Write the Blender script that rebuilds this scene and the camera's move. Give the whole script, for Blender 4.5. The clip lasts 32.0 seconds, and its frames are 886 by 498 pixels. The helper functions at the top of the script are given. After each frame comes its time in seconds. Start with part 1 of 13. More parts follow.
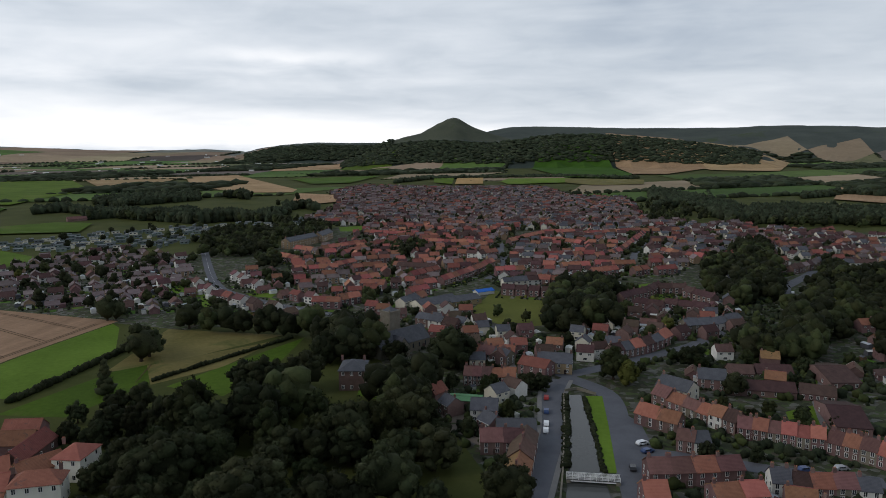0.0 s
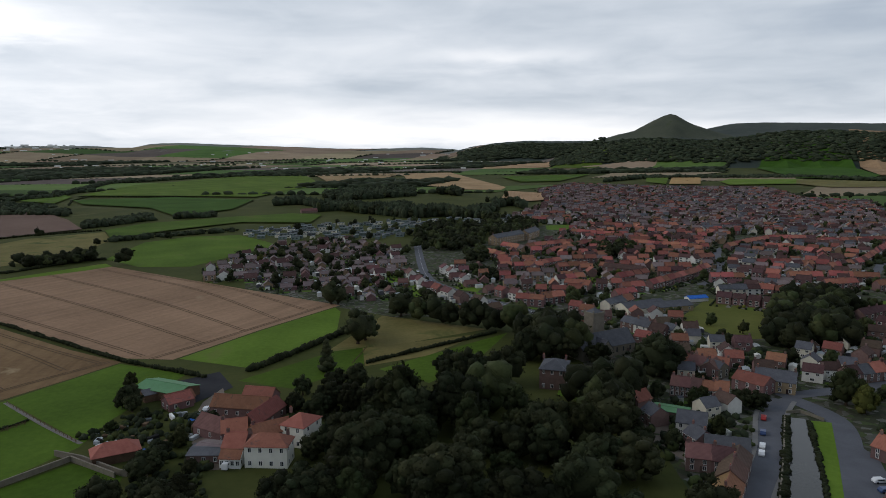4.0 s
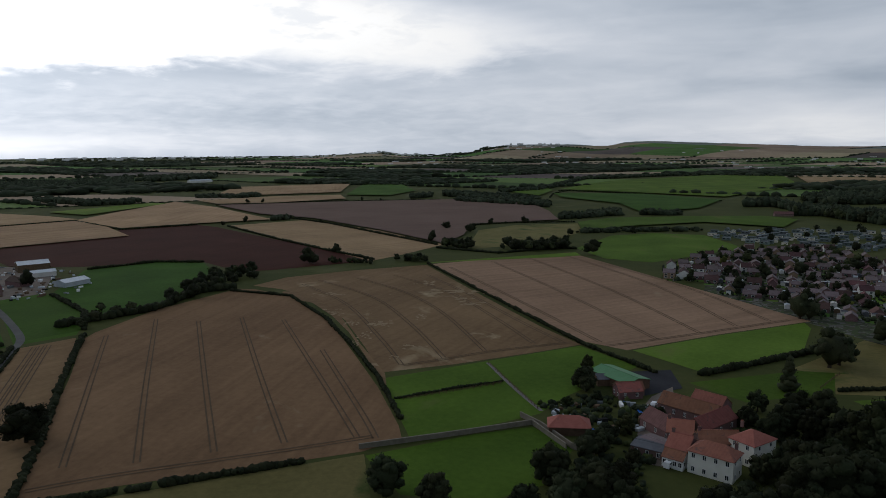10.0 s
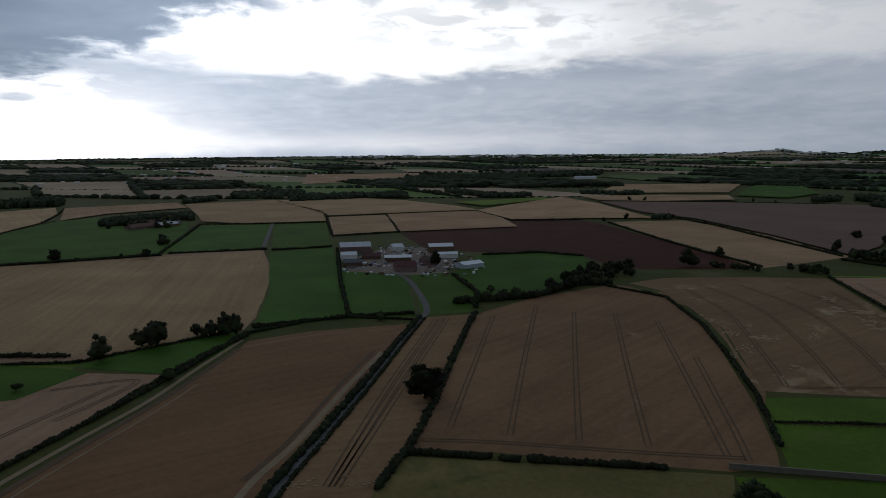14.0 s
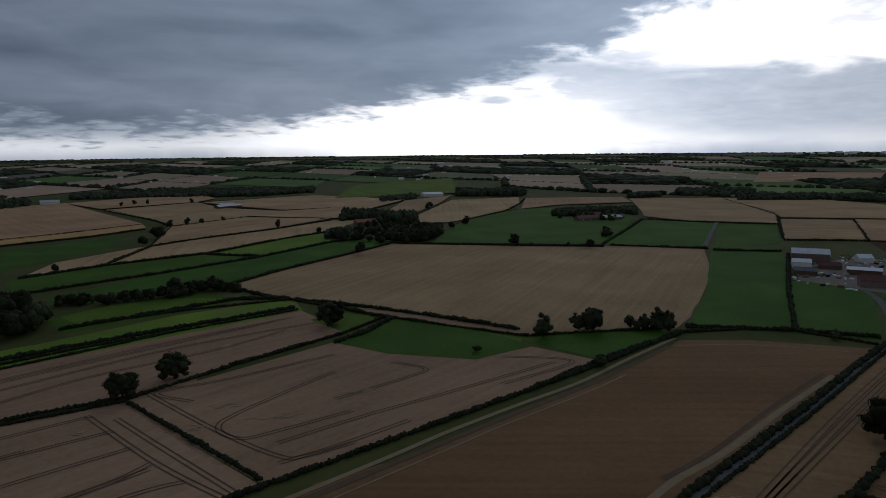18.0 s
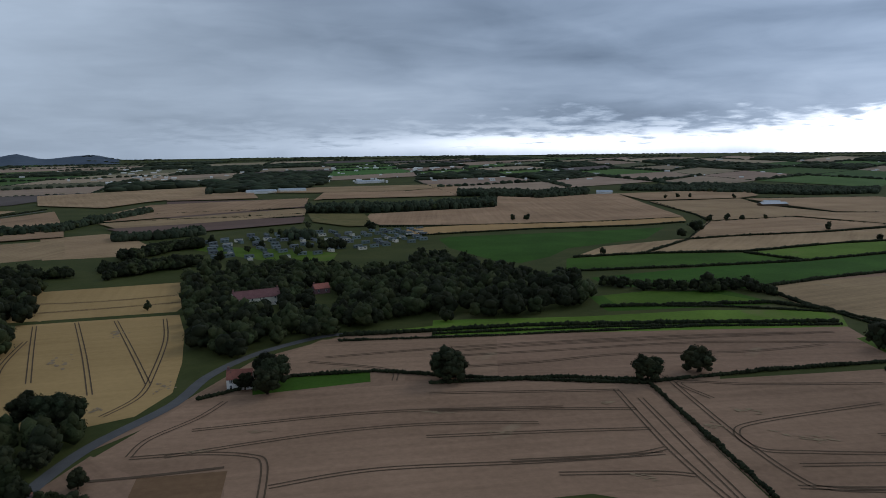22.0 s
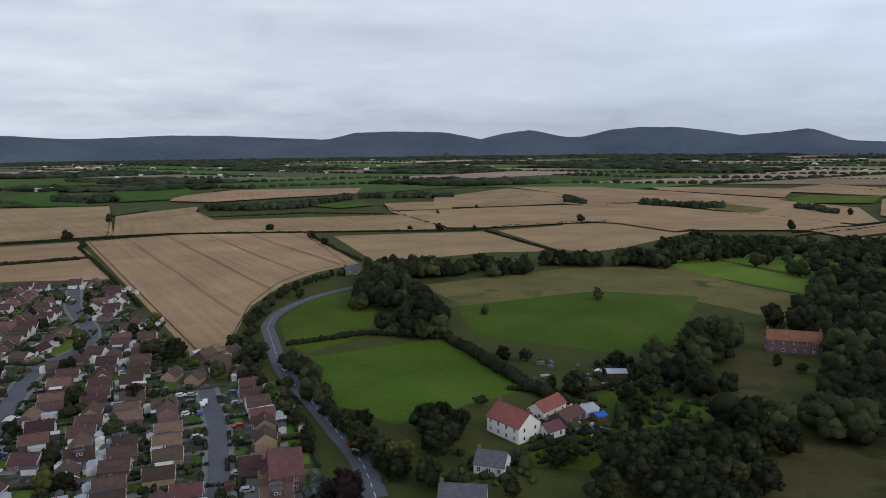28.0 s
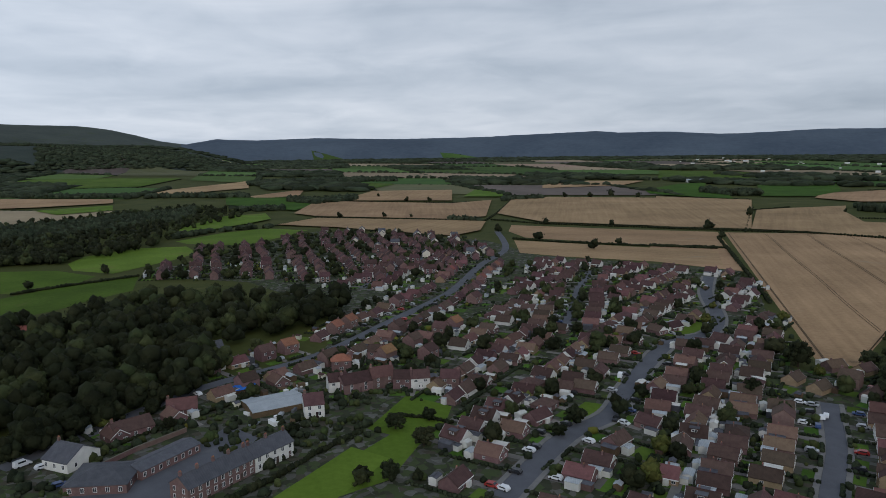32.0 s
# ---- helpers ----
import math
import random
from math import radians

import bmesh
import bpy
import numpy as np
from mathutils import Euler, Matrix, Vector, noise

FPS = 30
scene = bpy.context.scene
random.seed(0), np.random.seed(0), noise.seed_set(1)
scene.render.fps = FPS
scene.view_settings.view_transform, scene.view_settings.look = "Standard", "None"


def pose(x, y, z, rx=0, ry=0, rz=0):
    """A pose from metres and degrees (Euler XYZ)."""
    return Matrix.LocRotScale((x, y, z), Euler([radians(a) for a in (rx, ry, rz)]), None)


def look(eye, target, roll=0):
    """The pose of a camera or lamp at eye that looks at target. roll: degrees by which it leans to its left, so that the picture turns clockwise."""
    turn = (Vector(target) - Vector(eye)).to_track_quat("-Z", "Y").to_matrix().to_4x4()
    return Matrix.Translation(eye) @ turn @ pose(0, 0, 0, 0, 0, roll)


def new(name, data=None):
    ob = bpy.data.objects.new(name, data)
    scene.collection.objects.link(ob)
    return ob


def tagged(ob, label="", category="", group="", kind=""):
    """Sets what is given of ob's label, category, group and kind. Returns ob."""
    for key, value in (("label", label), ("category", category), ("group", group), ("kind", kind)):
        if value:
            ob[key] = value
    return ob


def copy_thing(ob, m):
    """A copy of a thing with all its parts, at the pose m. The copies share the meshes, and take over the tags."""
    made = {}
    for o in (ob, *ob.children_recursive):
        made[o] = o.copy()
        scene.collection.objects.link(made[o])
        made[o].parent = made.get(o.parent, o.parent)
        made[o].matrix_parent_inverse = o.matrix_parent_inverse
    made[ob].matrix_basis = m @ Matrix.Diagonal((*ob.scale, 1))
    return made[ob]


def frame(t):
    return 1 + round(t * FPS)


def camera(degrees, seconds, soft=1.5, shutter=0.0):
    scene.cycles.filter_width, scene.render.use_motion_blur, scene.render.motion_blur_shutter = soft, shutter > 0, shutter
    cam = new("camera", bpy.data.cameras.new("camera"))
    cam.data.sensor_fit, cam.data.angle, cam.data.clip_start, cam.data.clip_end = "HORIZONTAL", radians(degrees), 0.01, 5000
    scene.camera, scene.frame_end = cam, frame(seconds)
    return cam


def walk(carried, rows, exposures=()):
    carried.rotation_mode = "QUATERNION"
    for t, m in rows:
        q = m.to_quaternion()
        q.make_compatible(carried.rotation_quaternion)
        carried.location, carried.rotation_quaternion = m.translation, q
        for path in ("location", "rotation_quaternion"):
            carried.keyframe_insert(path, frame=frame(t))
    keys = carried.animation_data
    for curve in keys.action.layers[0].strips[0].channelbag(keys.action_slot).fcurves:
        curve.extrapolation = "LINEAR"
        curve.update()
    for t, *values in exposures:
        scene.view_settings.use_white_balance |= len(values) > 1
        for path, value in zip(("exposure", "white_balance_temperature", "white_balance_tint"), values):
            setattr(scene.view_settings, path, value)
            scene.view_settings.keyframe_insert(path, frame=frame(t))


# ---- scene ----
# ---------------------------------------------------------------- camera
EYE_Z = 95.0
TURN = [
    (0, 0.00, -8.11, -0.23),
    (0.5, 1.94, -8.11, -0.23),
    (1, 3.78, -8.12, -0.22),
    (1.5, 5.74, -8.13, -0.24),
    (2, 7.85, -8.15, -0.25),
    (2.5, 9.95, -8.15, -0.27),
    (4.5, 19.45, -8.19, -0.31),
    (5, 22.43, -8.20, -0.33),
    (5.5, 25.28, -8.22, -0.35),
    (6, 28.06, -8.23, -0.36),
    (6.5, 30.83, -8.23, -0.37),
    (7, 33.63, -8.21, -0.39),
    (7.5, 36.48, -8.19, -0.40),
    (8, 39.60, -8.18, -0.38),
    (8.5, 42.72, -8.17, -0.37),
    (9, 46.05, -8.15, -0.39),
    (9.5, 49.60, -8.15, -0.38),
    (10, 53.28, -8.12, -0.39),
    (10.5, 56.94, -8.12, -0.40),
    (11, 60.57, -8.12, -0.41),
    (11.5, 64.18, -8.12, -0.41),
    (12, 67.90, -8.12, -0.39),
    (12.5, 71.76, -8.10, -0.38),
    (13, 75.66, -8.09, -0.38),
    (13.5, 79.56, -8.09, -0.42),
    (14, 83.53, -8.09, -0.44),
    (14.5, 87.51, -8.10, -0.46),
    (16.5, 104.40, -8.15, -0.52),
    (17, 108.92, -8.15, -0.56),
    (17.5, 113.57, -8.13, -0.58),
    (18, 118.40, -8.11, -0.57),
    (18.5, 123.22, -8.10, -0.58),
    (19, 128.16, -8.09, -0.59),
    (19.5, 133.33, -8.06, -0.59),
    (20, 138.69, -8.04, -0.60),
    (20.5, 144.20, -8.04, -0.63),
    (21, 149.57, -8.06, -0.66),
    (21.5, 154.95, -8.06, -0.66),
    (22, 160.35, -8.07, -0.64),
    (22.5, 165.84, -8.09, -0.62),
    (23, 171.55, -8.10, -0.59),
    (23.5, 177.51, -8.10, -0.60),
    (24, 183.51, -8.10, -0.60),
    (24.5, 189.47, -8.13, -0.63),
    (25, 195.43, -8.14, -0.63),
    (25.5, 201.42, -8.19, -0.63),
    (27.5, 225.52, -8.26, -0.65),
    (28, 231.50, -8.28, -0.66),
    (28.5, 237.48, -8.27, -0.66),
    (29, 243.55, -8.24, -0.64),
    (29.5, 249.85, -8.20, -0.64),
    (30, 255.99, -8.17, -0.65),
    (30.5, 262.15, -8.14, -0.66),
    (31, 268.27, -8.12, -0.67),
    (31.5, 274.39, -8.13, -0.69),
    (32, 280.40, -8.14, -0.71),
]
cam = camera(64.15, 32.0, soft=0.9)
walk(
    cam,
    [(t, pose(0, 0, EYE_Z, 90 + pitch, 0, yaw) @ pose(0, 0, 0, 0, 0, roll)) for t, yaw, pitch, roll in TURN],
    exposures=[
        (0, 0.5, 6850, 10),
        (3, 0.45, 6800, 10),
        (6, 0.28, 6700, 10),
        (9, -0.08, 6500, 10),
        (11, -0.28, 6400, 10),
        (13, -0.62, 6200, 10),
        (15, -0.95, 6200, 10),
        (17, -1.12, 6150, 11),
        (18, -0.86, 6150, 11),
        (19, -0.48, 6200, 11),
        (21, 0, 5980, 10),
        (23, 0.15, 5980, 10),
        (25, 0.58, 6250, 12),
        (28, 0.72, 6500, 13),
        (30, 0.38, 6300, 11),
        (32, 0.42, 6420, 10),
    ],
)

# ---------------------------------------------------------------- world and sun
world = bpy.data.worlds.new("overcast_sky")
scene.world = world
world.use_nodes = True


class Tree:
    """Short hand for node trees."""

    def __init__(self, tree):
        self.tree = tree
        tree.nodes.clear()

    def node(self, kind, **values):
        n = self.tree.nodes.new(kind)
        for key, value in values.items():
            if key == "op":
                n.operation = value
            elif key == "blend":
                n.blend_type = value
            elif key == "data":
                n.data_type = value
        return n

    def link(self, a, b):
        self.tree.links.new(a, b)

    def math(self, op, a, b=None, clamp=False):
        n = self.node("ShaderNodeMath", op=op)
        n.use_clamp = clamp
        for k, v in enumerate((a, b)):
            if v is None:
                continue
            if isinstance(v, (int, float)):
                n.inputs[k].default_value = v
            else:
                self.link(v, n.inputs[k])
        return n.outputs[0]

    def ramp(self, fac, stops, smooth=False):
        n = self.node("ShaderNodeValToRGB")
        if smooth:
            n.color_ramp.interpolation = "EASE"
        els = n.color_ramp.elements
        while len(els) < len(stops):
            els.new(0.5)
        for e, (at, c) in zip(els, stops):
            e.position = at
            e.color = (*c, 1) if len(c) == 3 else c
        self.link(fac, n.inputs[0])
        return n.outputs[0]

    def mix(self, fac, a, b, blend="MIX"):
        n = self.node("ShaderNodeMix", data="RGBA", blend=blend)
        for slot, v in ((0, fac), (6, a), (7, b)):
            if isinstance(v, (int, float)):
                n.inputs[slot].default_value = v
            elif isinstance(v, tuple):
                n.inputs[slot].default_value = (*v, 1)
            else:
                self.link(v, n.inputs[slot])
        return n.outputs[2]

    def noise(self, vec, scale, detail=4, rough=0.55, warp=0.0):
        n = self.node("ShaderNodeTexNoise")
        n.inputs["Scale"].default_value = scale
        n.inputs["Detail"].default_value = detail
        n.inputs["Roughness"].default_value = rough
        n.inputs["Distortion"].default_value = warp
        if vec is not None:
            self.link(vec, n.inputs["Vector"])
        return n.outputs["Fac"]


def grey(v):
    return (v, v, v)


# A broken cloud sheet. Its texture lies on a plane overhead; where it is thin and
# bright or deep and dark follows the compass and the height above the horizon.
W = Tree(world.node_tree)
coord = W.node("ShaderNodeTexCoord")
sep = W.node("ShaderNodeSeparateXYZ")
W.link(coord.outputs["Generated"], sep.inputs[0])
dx, dy, dz = sep.outputs
up = W.math("MAXIMUM", dz, 0.0)
den = W.math("ADD", up, 0.16)
comb = W.node("ShaderNodeCombineXYZ")
W.link(W.math("DIVIDE", dx, den), comb.inputs[0])
W.link(W.math("DIVIDE", dy, den), comb.inputs[1])
cover = comb.outputs[0]
big = W.noise(cover, 0.8, 4, 0.5, 0.6)
mid = W.noise(cover, 2.4, 5, 0.52, 0.5)
lumps = W.noise(cover, 5.0, 6, 0.56, 0.3)
stretch = W.node("ShaderNodeMapping")
stretch.inputs["Scale"].default_value = (1.3, 1.3, 11.0)
W.link(coord.outputs["Generated"], stretch.inputs[0])
bands = W.noise(stretch.outputs[0], 1.7, 4, 0.5, 0.7)
turn_at = W.math("DEGREES", W.math("ARCTAN2", W.math("MULTIPLY", dx, -1.0), dy))
lift_at = W.math("DEGREES", W.math("ARCSINE", dz))


def off(n, amount):
    """A noise about zero, times amount."""
    return W.math("MULTIPLY", W.math("SUBTRACT", n, 0.5), amount)


def plus(*terms):
    total = terms[0]
    for t in terms[1:]:
        total = W.math("ADD", total, t)
    return total


def way_from(turn):
    """Degrees of compass from the direction turn, -180 to 180."""
    return W.math("SUBTRACT", W.math("FLOORED_MODULO", W.math("ADD", turn_at, 540.0 - turn), 360.0), 180.0)


def oval(turn, lift, wide, tall, ragged):
    """Square of the distance from the direction turn, lift, in units of wide and tall degrees; ragged: how far cloud shapes pull it about."""
    a, e = way_from(turn), W.math("SUBTRACT", lift_at, lift)
    if ragged:
        e = plus(e, off(mid, ragged), off(lumps, ragged * 0.6))
        a = plus(a, off(big, ragged * 3), off(lumps, ragged * 2))
    a, e = W.math("DIVIDE", a, wide), W.math("DIVIDE", e, tall)
    return W.math("ADD", W.math("MULTIPLY", a, a), W.math("MULTIPLY", e, e))


def patch(turn, lift, wide, tall, ragged=0.0):
    """1 in the direction turn, lift (degrees), falling off over wide and tall degrees."""
    return W.math("POWER", 2.718, W.math("MULTIPLY", oval(turn, lift, wide, tall, ragged), -1.0))


def step_up(x, soft):
    """0 to 1 where x rises through zero, over soft."""
    return W.ramp(W.math("ADD", W.math("DIVIDE", x, soft), 0.5, clamp=True), [(0.0, grey(0)), (1.0, grey(1))], smooth=True)


def bank(turn, lift, wide, tall, soft, ragged):
    """A cloud or an opening with an outline: 1 inside, 0 outside."""
    return step_up(W.math("SUBTRACT", 1.0, W.math("SQRT", oval(turn, lift, wide, tall, ragged))), soft)


def towards(light, mask, level):
    """light moved to level where mask is 1."""
    return W.math("ADD", light, W.math("MULTIPLY", mask, W.math("SUBTRACT", level, light)))


# the even sheet, brighter overhead and to the south-east
high = W.math("MULTIPLY", W.math("SUBTRACT", lift_at, 12.0), 0.07, clamp=True)
south = patch(262, 5, 80, 200)
light = plus(W.math("MULTIPLY", W.math("MAXIMUM", high, south), 0.05), 0.53)
calm = W.math("SUBTRACT", 1.0, W.math("MULTIPLY", patch(212, 4, 36, 30), 0.55))
texture = plus(off(big, 0.30), off(mid, 0.20), off(bands, 0.26))
light = plus(light, W.math("MULTIPLY", texture, calm))
# soft bright and dull stretches: turn, lift, wide, tall, ragged, amount
for row in (
    (18, 1.2, 20, 1.5, 1.0, 0.26),
    (-14, 0.9, 26, 0.9, 0.6, 0.20),
    (11, 7.0, 7, 0.7, 1.0, 0.16),
    (40, 6.0, 16, 6.0, 2.0, 0.13),
    (20, 4.4, 16, 1.1, 1.0, -0.05),
    (-16, 6.5, 22, 2.6, 1.5, -0.05),
    (-22, 10.0, 15, 4.0, 2.0, -0.11),
    (30, 10.0, 9, 3.0, 2.0, -0.05),
    (268, 10.0, 12, 4.0, 2.0, -0.06),
    (62, 8.5, 10, 3.0, 2.0, 0.10),
    (215, 0.8, 44, 2.2, 1.0, -0.13),
    (215, 11, 44, 4.0, 2.0, 0.10),
    (238, 9.0, 12, 1.3, 1.5, -0.08),
    (286, 5.5, 24, 1.2, 1.5, -0.06),
    (180, 6, 16, 6, 2.0, -0.05),
):
    light = plus(light, W.math("MULTIPLY", patch(*row[:5]), row[5]))
# openings in the west, the grey bank below them and the small clouds that cross them
light = towards(light, W.math("MULTIPLY", bank(57, 8.2, 10, 2.2, 1.1, 3.0), 0.85), 0.98)
light = towards(light, W.math("MULTIPLY", bank(70, 9.8, 14, 3.0, 1.0, 3.0), 0.9), 1.02)
light = towards(light, bank(89, 8.5, 19, 2.9, 0.75, 3.4), 1.45)
light = towards(light, W.math("MULTIPLY", bank(74, 3.2, 32, 1.9, 1.5, 2.6), 0.85), plus(off(lumps, 0.30), off(bands, 0.24), W.math("MULTIPLY", patch(66, 2.8, 12, 1.6, 0.8), -0.14), 0.68))
puffs = W.math("MULTIPLY", step_up(plus(lumps, off(big, 0.3), -0.56), 0.16), patch(80, 9.6, 30, 2.6))
light = towards(light, W.math("MULTIPLY", puffs, 0.7), 0.74)
light = plus(light, W.math("MULTIPLY", patch(98, 0.5, 26, 0.7, 0.4), 0.30))
# the dark bank over the south-west: its lower edge sinks from overhead to the horizon
edge = W.ramp(W.math("DIVIDE", W.math("ADD", way_from(130), 40.0), 80.0, clamp=True), [(0.0, grey(1.0)), (0.06, grey(0.96)), (0.16, grey(0.80)), (0.225, grey(0.56)), (0.325, grey(0.39)), (0.46, grey(0.24)), (0.54, grey(0.15)), (0.64, grey(0.115)), (1.0, grey(0.09))])
below = W.math("SUBTRACT", W.math("MULTIPLY", edge, 12.0), lift_at)
light = towards(light, W.math("MULTIPLY", bank(119, 2.2, 16, 3.4, 1.0, 1.8), step_up(below, 1.8)), 1.55)
light = plus(light, W.math("MULTIPLY", patch(150, 0.4, 17, 0.75, 0.3), 0.62))
scud = W.math("MULTIPLY", step_up(plus(lumps, off(mid, 0.6), off(big, 0.3), -0.50), 0.20), patch(112, 6.0, 15, 3.2))
light = towards(light, W.math("MULTIPLY", scud, 0.85), 0.60)
depth = W.math("SUBTRACT", plus(off(mid, 5.2), off(lumps, 4.8), off(big, 3.2)), below)
dark = W.math("MULTIPLY", step_up(plus(depth, -0.3), 1.9), step_up(W.math("SUBTRACT", 44.0, W.math("ABSOLUTE", way_from(138))), 26.0))
level = plus(off(big, 0.22), off(bands, 0.22), off(mid, 0.14), 0.27)
level = plus(level, W.math("MULTIPLY", patch(168, 4.0, 14, 6), 0.16), W.math("MULTIPLY", patch(153, 7.3, 12, 1.3, 1.0), -0.11), W.math("MULTIPLY", patch(143, 2.4, 10, 0.9, 0.8), -0.07), W.math("MULTIPLY", patch(156, 10.0, 12, 3.0, 1.0), -0.05))
light = towards(light, W.math("MULTIPLY", dark, 0.95), level)
light = towards(light, W.math("MULTIPLY", bank(95, 3.6, 13, 1.9, 1.3, 2.8), 0.8), plus(off(lumps, 0.3), off(bands, 0.2), 0.58))
light = towards(light, W.math("MULTIPLY", bank(114, 3.7, 1.3, 0.35, 0.9, 0.4), 0.7), 0.45)
# overhead, out of view, the sheet is darkened to dim the ground
over = W.math("MULTIPLY", W.math("SUBTRACT", up, 0.22, clamp=True), 1.9, clamp=True)
light = W.math("MULTIPLY", light, W.math("SUBTRACT", 1.0, W.math("MULTIPLY", over, 0.45)))
light = W.math("MAXIMUM", light, 0.05)
tone = W.ramp(light, [(0.05, (0.62, 0.89, 1.38)), (0.22, (0.73, 0.94, 1.27)), (0.48, (0.86, 0.98, 1.15)), (0.70, (0.94, 0.995, 1.09)), (0.95, (1.0, 1.0, 1.0))])
# brighter towards the hidden sun, duller in the rain opposite
glow = W.math("MULTIPLY", patch(104, 6, 46, 40), 0.62)
glow = W.math("SUBTRACT", glow, W.math("MULTIPLY", patch(228, 6, 46, 60), 0.55))
glow = W.math("SUBTRACT", glow, W.math("MULTIPLY", patch(290, 6, 30, 60), 0.18))
glow = W.math("ADD", glow, W.math("MULTIPLY", patch(105, 8, 17, 20), 0.38))
light = W.math("MULTIPLY", light, W.math("POWER", 2.0, glow))
# rain is bluer
cloud = W.mix(W.math("MULTIPLY", patch(200, 4, 42, 25), 0.8), tone, (0.84, 0.99, 1.17))
nishita = W.node("ShaderNodeTexSky")
nishita.sky_type = "NISHITA"
nishita.sun_disc = False
nishita.sun_elevation, nishita.sun_rotation = radians(28), radians(250)
clear = W.node("ShaderNodeBackground")
W.link(nishita.outputs[0], clear.inputs[0])
clear.inputs[1].default_value = 0.05
overcast = W.node("ShaderNodeBackground")
W.link(cloud, overcast.inputs[0])
W.link(light, overcast.inputs[1])
both = W.node("ShaderNodeMixShader")
both.inputs[0].default_value = 0.95
W.link(clear.outputs[0], both.inputs[1])
W.link(overcast.outputs[0], both.inputs[2])
wout = W.node("ShaderNodeOutputWorld")
W.link(both.outputs[0], wout.inputs[0])

sun = new("sun", bpy.data.lights.new("sun", "SUN"))
sun.data.energy, sun.data.angle, sun.data.color = 0.5, radians(25), (1.0, 0.96, 0.9)
sun.matrix_world = look((-600, -250, 420), (0, 0, 0))

# ---------------------------------------------------------------- materials
def paint(name, dark, light, scale, rough=0.85, fine=None, bump=0.0, spread=0.0, metal=0.0, rows=0.0, space="Object", extra=None, spec=0.04, island=0.0):
    """A matt surface that varies between two colours at two scales; rows: metres between drill rows along local x; spread: how far copies differ."""
    m = bpy.data.materials.new(name)
    m.use_nodes = True
    T = Tree(m.node_tree)
    if space == "World":
        vec = T.node("ShaderNodeNewGeometry").outputs["Position"]
    else:
        vec = T.node("ShaderNodeTexCoord").outputs["Object"]
    coarse = T.noise(vec, scale, 3, 0.55, 0.3)
    grain = T.noise(vec, fine or scale * 14, 5, 0.65)
    fac = T.math("ADD", T.math("MULTIPLY", coarse, 1.3), T.math("MULTIPLY", grain, 0.8))
    fac = T.math("SUBTRACT", fac, 0.55, clamp=True)
    if rows > 2:
        m2 = T.node("ShaderNodeMapping")
        m2.inputs["Scale"].default_value = (0.006, 1.0 / rows, 1.0)
        T.link(vec, m2.inputs["Vector"])
        streak = T.noise(m2.outputs[0], 1.0, 4, 0.6, 0.2)
        fac = T.math("ADD", fac, T.math("MULTIPLY", T.math("SUBTRACT", streak, 0.5), 0.9), clamp=True)
    elif rows:
        w = T.node("ShaderNodeTexWave")
        w.wave_type, w.bands_direction = "BANDS", "Y"
        w.inputs["Scale"].default_value = 0.31416 / rows
        w.inputs["Distortion"].default_value = 1.2
        w.inputs["Detail"].default_value = 3
        w.inputs["Detail Scale"].default_value = 0.4
        T.link(vec, w.inputs["Vector"])
        fac = T.math("ADD", fac, T.math("MULTIPLY", T.math("SUBTRACT", w.outputs["Fac"], 0.5), 0.35), clamp=True)
    col = T.mix(fac, dark, light)
    if extra:
        spot, size, cut = extra
        s = T.ramp(T.noise(vec, size, 4, 0.6, 0.8), [(cut, grey(0)), (min(cut + 0.14, 1), grey(1))])
        col = T.mix(s, col, spot)
    if spread:
        info = T.node("ShaderNodeObjectInfo")
        hsv = T.node("ShaderNodeHueSaturation")
        T.link(T.math("ADD", T.math("MULTIPLY", info.outputs["Random"], 2 * spread), 1 - spread), hsv.inputs["Value"])
        T.link(T.math("ADD", T.math("MULTIPLY", T.math("FRACT", T.math("MULTIPLY", info.outputs["Random"], 37.7)), 0.05 * min(1, spread * 3)), 0.5 - 0.025 * min(1, spread * 3)), hsv.inputs["Hue"])
        T.link(col, hsv.inputs["Color"])
        col = hsv.outputs["Color"]
    if island:
        geo = T.node("ShaderNodeNewGeometry")
        hsv = T.node("ShaderNodeHueSaturation")
        rnd = geo.outputs["Random Per Island"]
        T.link(T.math("ADD", T.math("MULTIPLY", rnd, 2 * island), 1 - island), hsv.inputs["Value"])
        T.link(T.math("ADD", T.math("MULTIPLY", T.math("FRACT", T.math("MULTIPLY", rnd, 31.3)), 0.04), 0.48), hsv.inputs["Hue"])
        T.link(col, hsv.inputs["Color"])
        col = hsv.outputs["Color"]
    sh = T.node("ShaderNodeBsdfPrincipled")
    T.link(col, sh.inputs["Base Color"])
    sh.inputs["Roughness"].default_value = rough
    sh.inputs["Metallic"].default_value = metal
    sh.inputs["Specular IOR Level"].default_value = spec
    if bump:
        b = T.node("ShaderNodeBump")
        b.inputs["Strength"].default_value = 0.6
        b.inputs["Distance"].default_value = bump
        T.link(grain, b.inputs["Height"])
        T.link(b.outputs[0], sh.inputs["Normal"])
    out = T.node("ShaderNodeOutputMaterial")
    T.link(sh.outputs[0], out.inputs[0])
    return m


